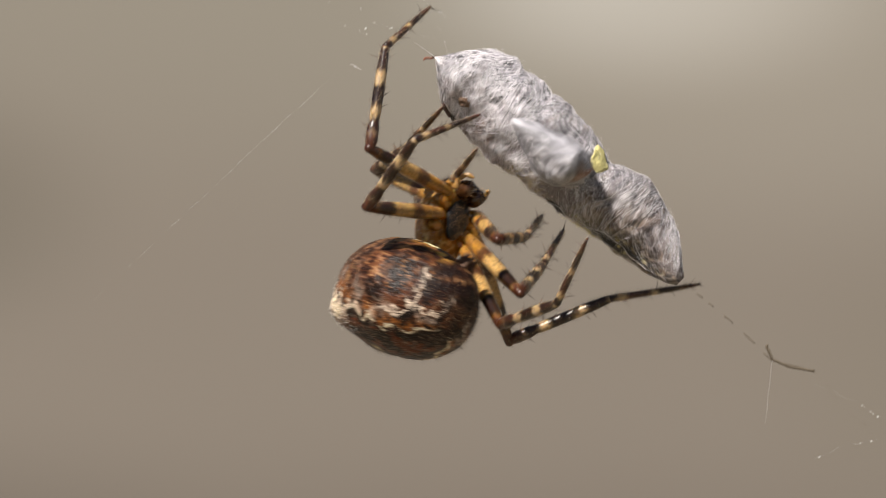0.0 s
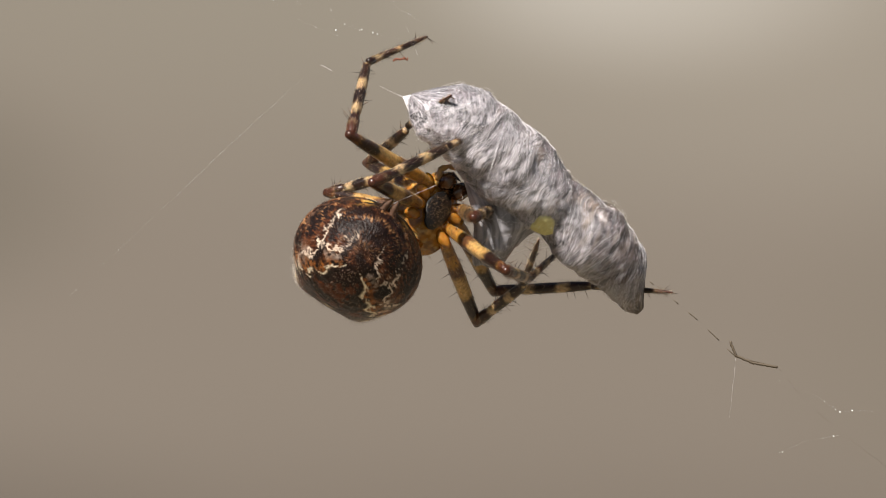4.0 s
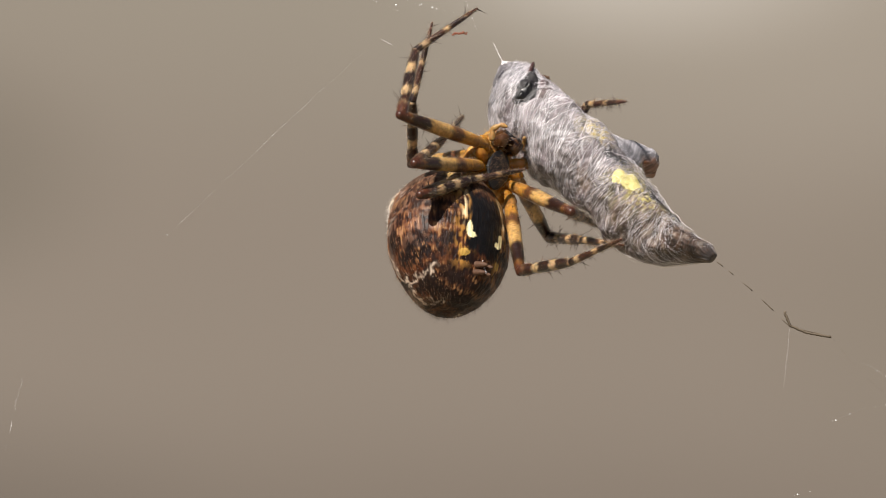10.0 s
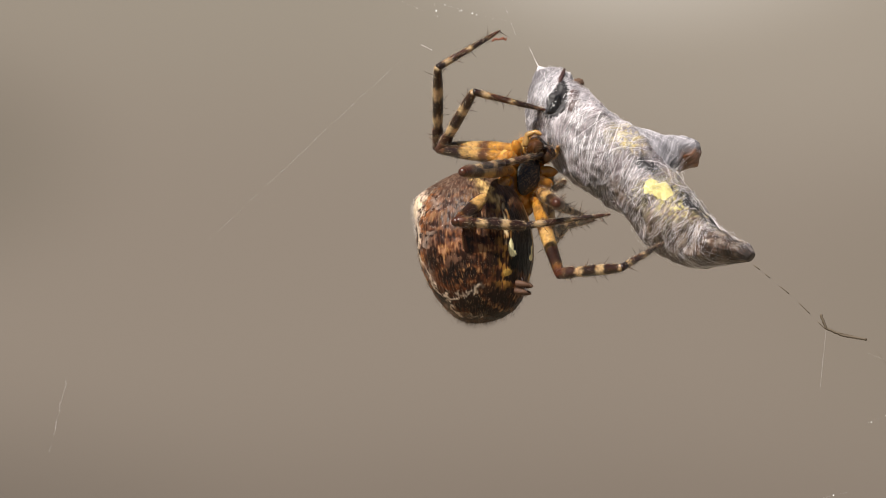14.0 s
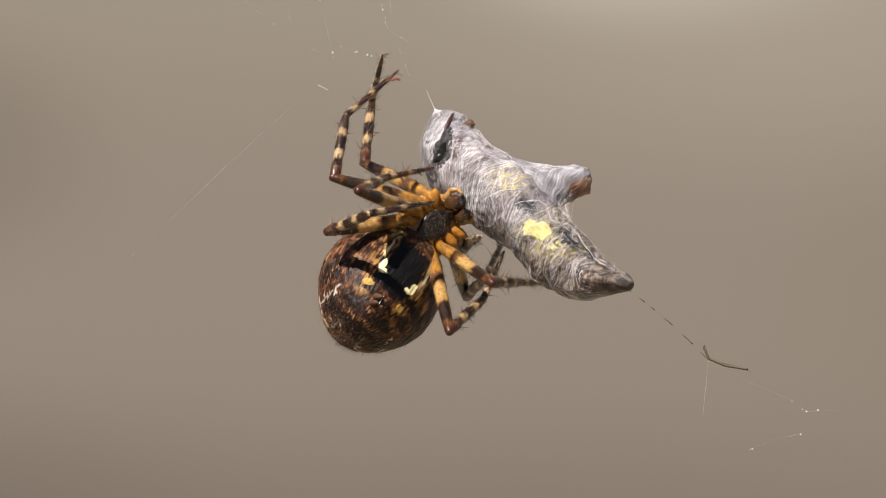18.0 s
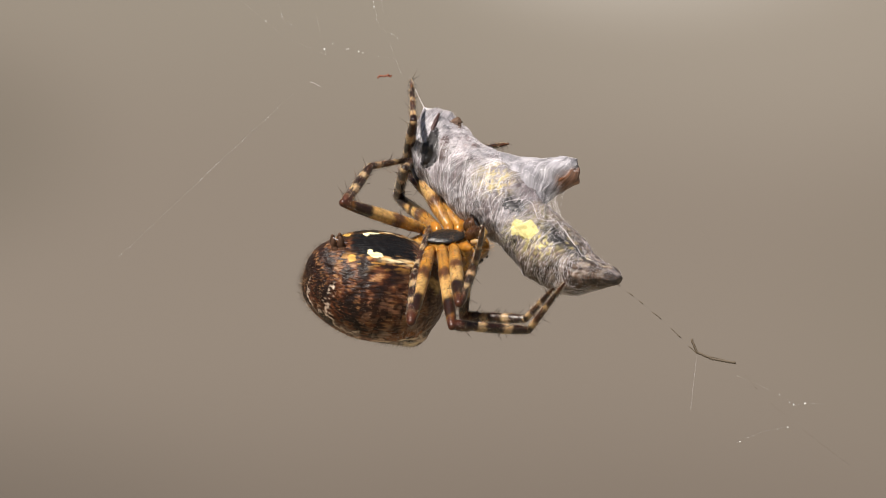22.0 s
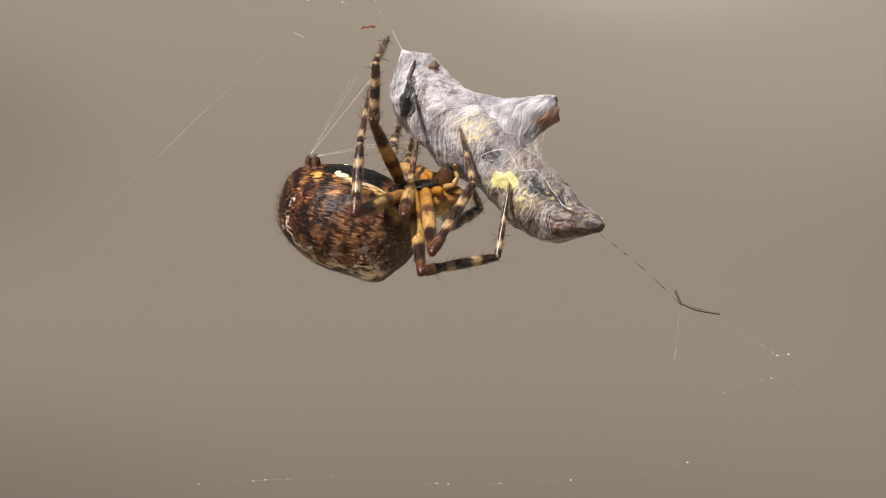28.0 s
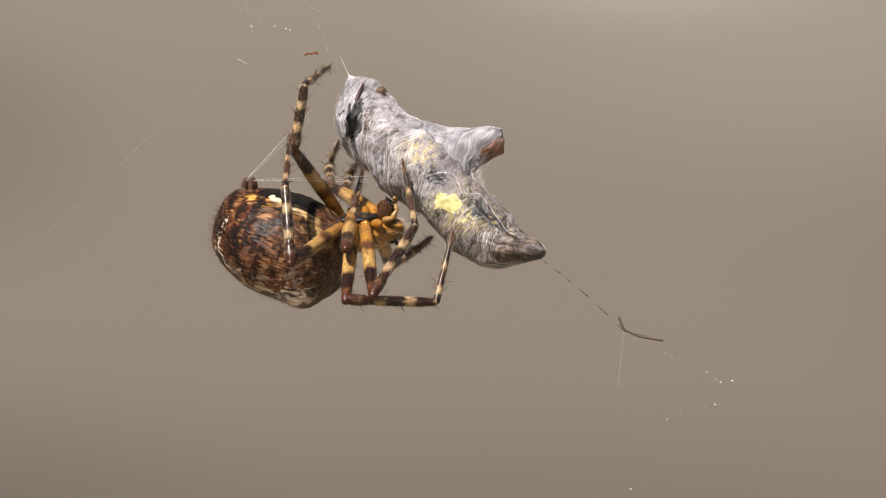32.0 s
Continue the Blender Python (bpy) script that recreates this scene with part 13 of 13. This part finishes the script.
    walk(tibias['h'], [
        (0, pose(-0.000000, 0.000000, 0.005400, 175.5, -37.9, 27.1)), (0.5, pose(-0.000000, 0.000000, 0.005400, 159.5, -55.4, 40.0)),
        (0.733, pose(-0.000000, -0.000000, 0.005400, 171.5, -41.4, 31.5)), (1, pose(0.000000, 0.000000, 0.005400, -179.7, -24.5, 27.1)),
        (1.167, pose(-0.000000, -0.000000, 0.005400, 164.0, -43.3, 35.4)), (1.333, pose(0.000000, -0.000000, 0.005400, 136.0, -58.7, 56.3)),
        (1.5, pose(0.000000, 0.000000, 0.005400, 88.1, -63.4, 97.4)), (1.667, pose(-0.000000, 0.000000, 0.005400, 137.9, -57.6, 51.7)),
        (1.833, pose(0.000000, 0.000000, 0.005400, 163.2, -39.2, 31.1)), (2, pose(-0.000000, 0.000000, 0.005400, 176.4, -17.4, 24.0)),
        (2.5, pose(-0.000000, 0.000000, 0.005400, 173.9, -29.5, 23.4)), (3, pose(0.000000, 0.000000, 0.005400, 163.1, -33.6, 27.3)),
        (3.5, pose(-0.000000, 0.000000, 0.005400, 164.9, -45.6, 24.2)), (5.5, pose(-0.000000, 0.000000, 0.005400, 152.7, -36.1, 23.6)),
        (6, pose(0.000000, 0.000000, 0.005400, 153.8, -35.9, 21.2)), (6.5, pose(-0.000000, 0.000000, 0.005400, 154.5, -35.7, 21.4)),
        (7, pose(-0.000000, 0.000000, 0.005400, 155.6, -35.4, 21.7)), (7.5, pose(0.000000, 0.000000, 0.005400, 157.1, -34.9, 22.1)),
        (8, pose(-0.000000, 0.000000, 0.005400, 158.5, -34.4, 22.5)), (8.5, pose(0.000000, 0.000000, 0.005400, 159.6, -34.1, 22.8)),
        (9, pose(-0.000000, 0.000000, 0.005400, 160.2, -33.8, 23.0)), (9.5, pose(0.000000, 0.000000, 0.005400, 166.6, -35.6, 19.5)),
        (10, pose(-0.000000, 0.000000, 0.005400, 172.9, -37.4, 15.9)), (10.5, pose(-0.000000, 0.000000, 0.005400, 178.3, -26.4, 14.9)),
        (11, pose(-0.000000, 0.000000, 0.005400, -176.7, -16.6, 14.3)), (11.5, pose(-0.000000, 0.000000, 0.005400, -177.8, -17.5, 14.4)),
        (12, pose(-0.000000, 0.000000, 0.005400, 180.0, -19.4, 14.7)), (12.5, pose(-0.000000, 0.000000, 0.005400, 177.7, -21.2, 15.1)),
        (13, pose(-0.000000, 0.000000, 0.005400, 177.0, -21.2, 15.1)), (13.5, pose(-0.000000, 0.000000, 0.005400, 175.8, -19.3, 14.7)),
        (14, pose(-0.000000, 0.000000, 0.005400, 175.3, -14.0, 14.1)), (14.5, pose(-0.000000, 0.000000, 0.005400, 174.9, -16.8, 14.4)),
        (16.5, pose(-0.000000, 0.000000, 0.005400, 174.2, -25.1, 17.2)), (17, pose(-0.000000, 0.000000, 0.005400, 174.1, -26.2, 17.6)),
        (17.5, pose(-0.000000, 0.000000, 0.005400, 173.0, -35.1, 18.1)), (18, pose(0.000000, 0.000000, 0.005400, 171.0, -45.5, 19.3)),
        (18.5, pose(0.000000, 0.000000, 0.005400, 170.5, -41.1, 19.3)), (19, pose(0.000000, 0.000000, 0.005400, 170.0, -36.8, 19.3)),
        (19.5, pose(0.000000, 0.000000, 0.005400, 169.1, -35.5, 20.8)), (20, pose(0.000000, 0.000000, 0.005400, 167.9, -34.6, 22.4)),
        (20.5, pose(0.000000, 0.000000, 0.005400, 157.8, -48.4, 33.6)), (21, pose(0.000000, 0.000000, 0.005400, 137.6, -60.0, 56.2)),
        (21.267, pose(0.000000, 0.000000, 0.005400, 134.5, -58.8, 59.6)), (21.5, pose(0.000000, 0.000000, 0.005400, 132.0, -57.7, 62.3)),
        (21.733, pose(0.000000, 0.000000, 0.005400, 129.1, -56.9, 65.5)), (22, pose(0.000000, 0.000000, 0.005400, 125.9, -55.8, 68.9)),
        (22.267, pose(0.000000, 0.000000, 0.005400, 114.7, -61.0, 87.8)), (22.5, pose(0.000000, 0.000000, 0.005400, 101.2, -63.7, 108.1)),
        (22.733, pose(0.000000, -0.000000, 0.005400, 85.1, -64.0, 131.0)), (23, pose(0.000000, 0.000000, 0.005400, 68.6, -61.2, 155.5)),
        (23.5, pose(0.000000, 0.000000, 0.005400, 57.1, -57.6, 163.5)), (24, pose(0.000000, 0.000000, 0.005400, 47.4, -53.3, 169.7)),
        (24.5, pose(0.000000, 0.000000, 0.005400, 70.4, -62.6, 134.4)), (25, pose(0.000000, 0.000000, 0.005400, 100.5, -62.7, 92.1)),
        (25.5, pose(0.000000, 0.000000, 0.005400, 106.1, -62.5, 87.8)), (26.5, pose(-0.000000, 0.000000, 0.005400, 124.9, -60.5, 73.5)),
        (27.5, pose(0.000000, -0.000000, 0.005400, 140.9, -56.7, 62.3)), (28, pose(0.000000, 0.000000, 0.005400, 144.7, -55.4, 59.9)),
        (28.5, pose(0.000000, 0.000000, 0.005400, 143.8, -57.2, 61.0)), (29, pose(0.000000, 0.000000, 0.005400, 141.5, -61.2, 63.7)),
        (29.5, pose(0.000000, 0.000000, 0.005400, 138.1, -65.2, 67.2)), (30, pose(0.000000, 0.000000, 0.005400, 136.2, -67.0, 69.2)),
        (30.5, pose(0.000000, 0.000000, 0.005400, 134.6, -67.2, 70.9)), (31, pose(0.000000, 0.000000, 0.005400, 131.0, -67.4, 74.8)),
        (31.5, pose(0.000000, 0.000000, 0.005400, 127.4, -67.6, 78.8)), (32, pose(0.000000, 0.000000, 0.005400, 125.8, -67.6, 80.6)),])
    walk(tarsi['h'], [
        (0, pose(0.002387, 0.000857, 0.002166, -174.2, -37.7, 25.1)), (0.5, pose(0.003355, 0.000931, 0.003215, 166.1, -51.5, 35.7)),
        (0.733, pose(0.002608, 0.000884, 0.002349, 173.6, -35.0, 28.9)), (1, pose(0.001504, 0.000798, 0.001659, 178.2, -15.7, 25.8)),
        (1.167, pose(0.002865, 0.000648, 0.002525, 168.4, -35.4, 31.4)), (1.333, pose(0.003777, 0.000515, 0.003864, 150.7, -52.9, 45.9)),
        (1.5, pose(0.004089, 0.000406, 0.005462, 114.3, -63.2, 79.8)), (1.667, pose(0.003757, 0.000312, 0.003763, 156.9, -54.3, 45.1)),
        (1.833, pose(0.002743, 0.000269, 0.002351, -179.1, -37.7, 29.3)), (2, pose(0.001227, 0.000264, 0.001486, -163.6, -18.6, 22.8)),
        (2.5, pose(0.002021, 0.000397, 0.001843, -162.8, -28.7, 20.0)), (3, pose(0.002483, -0.000059, 0.002126, -170.0, -31.6, 21.3)),
        (3.5, pose(0.003027, 0.000184, 0.002626, -164.9, -45.7, 17.2)), (5.5, pose(0.002724, -0.000862, 0.002446, -171.0, -46.3, 17.2)),
        (6, pose(0.002673, -0.000908, 0.002413, -167.0, -48.4, 13.4)), (6.5, pose(0.002661, -0.000856, 0.002387, -167.4, -48.6, 13.9)),
        (7, pose(0.002640, -0.000774, 0.002346, -168.1, -49.0, 14.8)), (7.5, pose(0.002607, -0.000668, 0.002294, -169.1, -49.5, 15.9)),
        (8, pose(0.002573, -0.000564, 0.002245, -170.2, -49.8, 17.2)), (8.5, pose(0.002544, -0.000487, 0.002209, -171.0, -50.1, 18.2)),
        (9, pose(0.002526, -0.000441, 0.002188, -171.7, -50.3, 18.8)), (9.5, pose(0.002510, -0.000123, 0.002148, -177.5, -47.1, 13.7)),
        (10, pose(0.002519, 0.000192, 0.002158, 177.0, -43.6, 8.5)), (10.5, pose(0.001796, 0.000353, 0.001720, -177.7, -32.3, 8.3)),
        (11, pose(0.001081, 0.000518, 0.001469, -172.4, -21.4, 8.2)), (11.5, pose(0.001155, 0.000463, 0.001483, -172.9, -23.0, 8.2)),
        (12, pose(0.001318, 0.000345, 0.001522, -173.8, -26.4, 8.2)), (12.5, pose(0.001480, 0.000227, 0.001572, -174.9, -29.9, 8.3)),
        (13, pose(0.001489, 0.000179, 0.001574, -175.1, -30.6, 8.2)), (13.5, pose(0.001390, 0.000051, 0.001532, -178.5, -32.1, 7.8)),
        (14, pose(0.001046, -0.000084, 0.001426, 178.4, -30.0, 7.3)), (14.5, pose(0.001233, -0.000057, 0.001480, 178.7, -33.4, 7.8)),
        (16.5, pose(0.001779, 0.000117, 0.001697, -178.3, -45.8, 11.7)), (17, pose(0.001846, 0.000142, 0.001731, -178.0, -47.4, 12.4)),
        (17.5, pose(0.002386, 0.000251, 0.002063, 179.3, -49.0, 12.6)), (18, pose(0.002945, 0.000349, 0.002555, 177.0, -51.3, 12.4)),
        (18.5, pose(0.002737, 0.000241, 0.002343, 178.0, -51.5, 13.5)), (19, pose(0.002522, 0.000128, 0.002157, 179.1, -51.7, 14.5)),
        (19.5, pose(0.002468, 0.000107, 0.002115, 176.5, -54.3, 17.1)), (20, pose(0.002438, 0.000073, 0.002092, 173.1, -56.8, 20.6)),
        (20.5, pose(0.003230, 0.000284, 0.002875, 174.6, -44.9, 25.4)), (21, pose(0.003765, 0.000644, 0.003882, 175.9, -33.1, 28.6)),
        (21.267, pose(0.003775, 0.000642, 0.003908, -162.4, -44.8, 28.6)), (21.5, pose(0.003784, 0.000641, 0.003930, -138.8, -53.9, 23.0)),
        (21.733, pose(0.003804, 0.000647, 0.003984, -107.8, -59.9, 9.6)), (22, pose(0.003824, 0.000658, 0.004045, -66.9, -60.1, -11.1)),
        (22.267, pose(0.003789, 0.001359, 0.004568, -111.9, -59.5, 21.5)), (22.5, pose(0.003611, 0.001930, 0.005047, -142.3, -50.3, 40.9)),
        (22.733, pose(0.003296, 0.002450, 0.005555, -165.7, -39.8, 47.6)), (23, pose(0.002785, 0.002935, 0.006122, 172.6, -26.5, 48.5)),
        (23.5, pose(0.002787, 0.002775, 0.006594, 177.6, -28.8, 49.3)), (24, pose(0.002731, 0.002583, 0.007062, -177.4, -31.6, 50.2)),
        (24.5, pose(0.003623, 0.001833, 0.006035, -157.0, -40.2, 50.1)), (25, pose(0.004013, 0.000818, 0.005055, -133.7, -54.9, 39.4)),
        (25.5, pose(0.003985, 0.000856, 0.004873, -137.9, -51.9, 42.8)), (26.5, pose(0.003812, 0.001009, 0.004240, -150.5, -39.5, 51.5)),
        (27.5, pose(0.003533, 0.001156, 0.003646, -159.1, -26.2, 56.6)), (28, pose(0.003441, 0.001197, 0.003498, -161.1, -22.8, 57.5)),
        (28.5, pose(0.003475, 0.001261, 0.003603, -159.8, -22.7, 57.0)), (29, pose(0.003543, 0.001393, 0.003851, -157.5, -22.6, 55.8)),
        (29.5, pose(0.003606, 0.001498, 0.004117, -155.5, -22.8, 54.6)), (30, pose(0.003630, 0.001541, 0.004244, -154.7, -22.9, 53.9)),
        (30.5, pose(0.003635, 0.001557, 0.004280, -155.3, -22.4, 54.0)), (31, pose(0.003644, 0.001593, 0.004364, -156.8, -21.1, 54.4)),
        (31.5, pose(0.003650, 0.001631, 0.004447, -158.3, -19.8, 54.6)), (32, pose(0.003652, 0.001648, 0.004484, -159.0, -19.3, 54.7)),])
    walk(drawn[0], [
        (0, pose(0.000000, -0.002370, -0.002430, -11.8, -70.2, -78.7)), (0.3, pose(0.000000, -0.002370, -0.002430, -11.8, -70.2, -78.7)),
        (0.4, pose(0.000000, -0.002370, -0.002430, -177.1, -76.3, 101.3)), (0.5, pose(0.000000, -0.002370, -0.002430, -163.4, -42.1, 101.3)),
        (0.7, pose(0.000000, -0.002370, -0.002430, 162.7, -53.2, 101.3)), (0.9, pose(0.000000, -0.002370, -0.002430, 163.1, -48.0, 101.3)),
        (1, pose(0.000000, -0.002370, -0.002430, 170.0, -46.2, 101.3)), (1.1, pose(0.000000, -0.002370, -0.002430, 167.2, -77.9, 101.3)),
        (1.2, pose(0.000000, -0.002370, -0.002430, -11.8, -70.2, -78.7)), (1.5, pose(0.000000, -0.002370, -0.002430, -11.8, -70.2, -78.7)),
        (1.7, pose(0.000000, -0.002370, -0.002430, 173.9, -52.9, 101.3)), (1.9, pose(0.000000, -0.002370, -0.002430, 157.4, -45.8, 101.3)),
        (2.1, pose(0.000000, -0.002370, -0.002430, 150.5, -44.7, 101.3)), (2.2, pose(0.000000, -0.002370, -0.002430, 155.9, -79.4, 101.3)),
        (2.3, pose(0.000000, -0.002370, -0.002430, -11.8, -70.2, -78.7)), (3.1, pose(0.000000, -0.002370, -0.002430, -11.8, -70.2, -78.7)),
        (3.2, pose(0.000000, -0.002370, -0.002430, -173.9, -82.7, 101.3)), (3.3, pose(0.000000, -0.002370, -0.002430, -157.5, -54.0, 101.3)),
        (3.5, pose(0.000000, -0.002370, -0.002430, -166.9, -60.0, 101.3)), (5.5, pose(0.000000, -0.002370, -0.002430, 170.5, -56.6, 101.3)),
        (6, pose(0.000000, -0.002370, -0.002430, -175.6, -43.8, 101.3)), (6.2, pose(0.000000, -0.002370, -0.002430, -175.8, -43.7, 101.3)),
        (6.35, pose(0.000000, -0.002370, -0.002430, 175.5, -76.4, 101.3)), (6.5, pose(0.000000, -0.002370, -0.002430, -11.8, -70.2, -78.7)),
        (22.5, pose(0.000000, -0.002370, -0.002430, -11.8, -70.2, -78.7)), (22.75, pose(0.000000, -0.002370, -0.002430, -36.9, -89.9, -78.7)),
        (23, pose(0.000000, -0.002370, -0.002430, 124.1, -54.1, 101.3)), (23.25, pose(0.000000, -0.002370, -0.002430, -36.9, -89.9, -78.7)),
        (23.5, pose(0.000000, -0.002370, -0.002430, -11.8, -70.2, -78.7)), (26, pose(0.000000, -0.002370, -0.002430, -11.8, -70.2, -78.7)),
        (26.5, pose(0.000000, -0.002370, -0.002430, 173.1, -63.8, 101.3)), (27, pose(0.000000, -0.002370, -0.002430, -177.9, -19.0, 101.3)),
        (28, pose(0.000000, -0.002370, -0.002430, -179.5, -27.8, 101.3)), (30, pose(0.000000, -0.002370, -0.002430, 179.4, -27.1, 101.3)),
        (31, pose(0.000000, -0.002370, -0.002430, 178.2, -31.6, 101.3)), (32, pose(0.000000, -0.002370, -0.002430, 178.7, -30.2, 101.3)),])
    walk(drawn[1], [
        (0, pose(0.000000, -0.002370, -0.002430, -11.8, -70.2, -78.7)), (0.3, pose(0.000000, -0.002370, -0.002430, -11.8, -70.2, -78.7)),
        (0.4, pose(0.000000, -0.002370, -0.002430, -176.1, -77.9, 101.3)), (0.5, pose(0.000000, -0.002370, -0.002430, -161.6, -44.9, 101.3)),
        (0.7, pose(0.000000, -0.002370, -0.002430, 163.2, -54.4, 101.3)), (0.9, pose(0.000000, -0.002370, -0.002430, 164.9, -53.1, 101.3)),
        (1, pose(0.000000, -0.002370, -0.002430, 177.5, -44.0, 101.3)), (1.1, pose(0.000000, -0.002370, -0.002430, 171.5, -76.5, 101.3)),
        (1.2, pose(0.000000, -0.002370, -0.002430, -11.8, -70.2, -78.7)), (1.5, pose(0.000000, -0.002370, -0.002430, -11.8, -70.2, -78.7)),
        (1.7, pose(0.000000, -0.002370, -0.002430, 175.1, -55.0, 101.3)), (1.9, pose(0.000000, -0.002370, -0.002430, 155.0, -46.5, 101.3)),
        (2.1, pose(0.000000, -0.002370, -0.002430, 146.0, -46.4, 101.3)), (2.2, pose(0.000000, -0.002370, -0.002430, 153.6, -81.0, 101.3)),
        (2.3, pose(0.000000, -0.002370, -0.002430, -11.8, -70.2, -78.7)), (23.4, pose(0.000000, -0.002370, -0.002430, -11.8, -70.2, -78.7)),
        (24, pose(0.000000, -0.002370, -0.002430, 166.4, -69.8, 101.3)), (25, pose(0.000000, -0.002370, -0.002430, 168.2, -68.1, 101.3)),
        (28, pose(0.000000, -0.002370, -0.002430, 170.8, -65.3, 101.3)), (30, pose(0.000000, -0.002370, -0.002430, 169.8, -68.9, 101.3)),
        (31, pose(0.000000, -0.002370, -0.002430, 170.0, -70.0, 101.3)), (32, pose(0.000000, -0.002370, -0.002430, 170.0, -71.5, 101.3)),])
    walk(drawn[2], [
        (0, pose(0.000000, -0.002370, -0.002430, -11.8, -70.2, -78.7)), (0.7, pose(0.000000, -0.002370, -0.002430, -11.8, -70.2, -78.7)),
        (1, pose(0.000000, -0.002370, -0.002430, 161.9, -48.6, 101.3)), (1.2, pose(0.000000, -0.002370, -0.002430, -11.8, -70.2, -78.7)),
        (1.7, pose(0.000000, -0.002370, -0.002430, -11.8, -70.2, -78.7)), (1.85, pose(0.000000, -0.002370, -0.002430, 153.5, -80.2, 101.3)),
        (2, pose(0.000000, -0.002370, -0.002430, 146.2, -44.7, 101.3)), (2.15, pose(0.000000, -0.002370, -0.002430, 153.5, -80.2, 101.3)),
        (2.3, pose(0.000000, -0.002370, -0.002430, -11.8, -70.2, -78.7)), (26.5, pose(0.000000, -0.002370, -0.002430, -11.8, -70.2, -78.7)),
        (27, pose(0.000000, -0.002370, -0.002430, 169.0, -54.8, 101.3)), (27.5, pose(0.000000, -0.002370, -0.002430, 178.8, -1.5, 101.3)),
        (28, pose(0.000000, -0.002370, -0.002430, 176.2, -18.6, 101.3)), (30, pose(0.000000, -0.002370, -0.002430, 173.2, -27.8, 101.3)),
        (31, pose(0.000000, -0.002370, -0.002430, 172.4, -32.5, 101.3)), (32, pose(0.000000, -0.002370, -0.002430, 172.7, -31.1, 101.3)),])


motions()
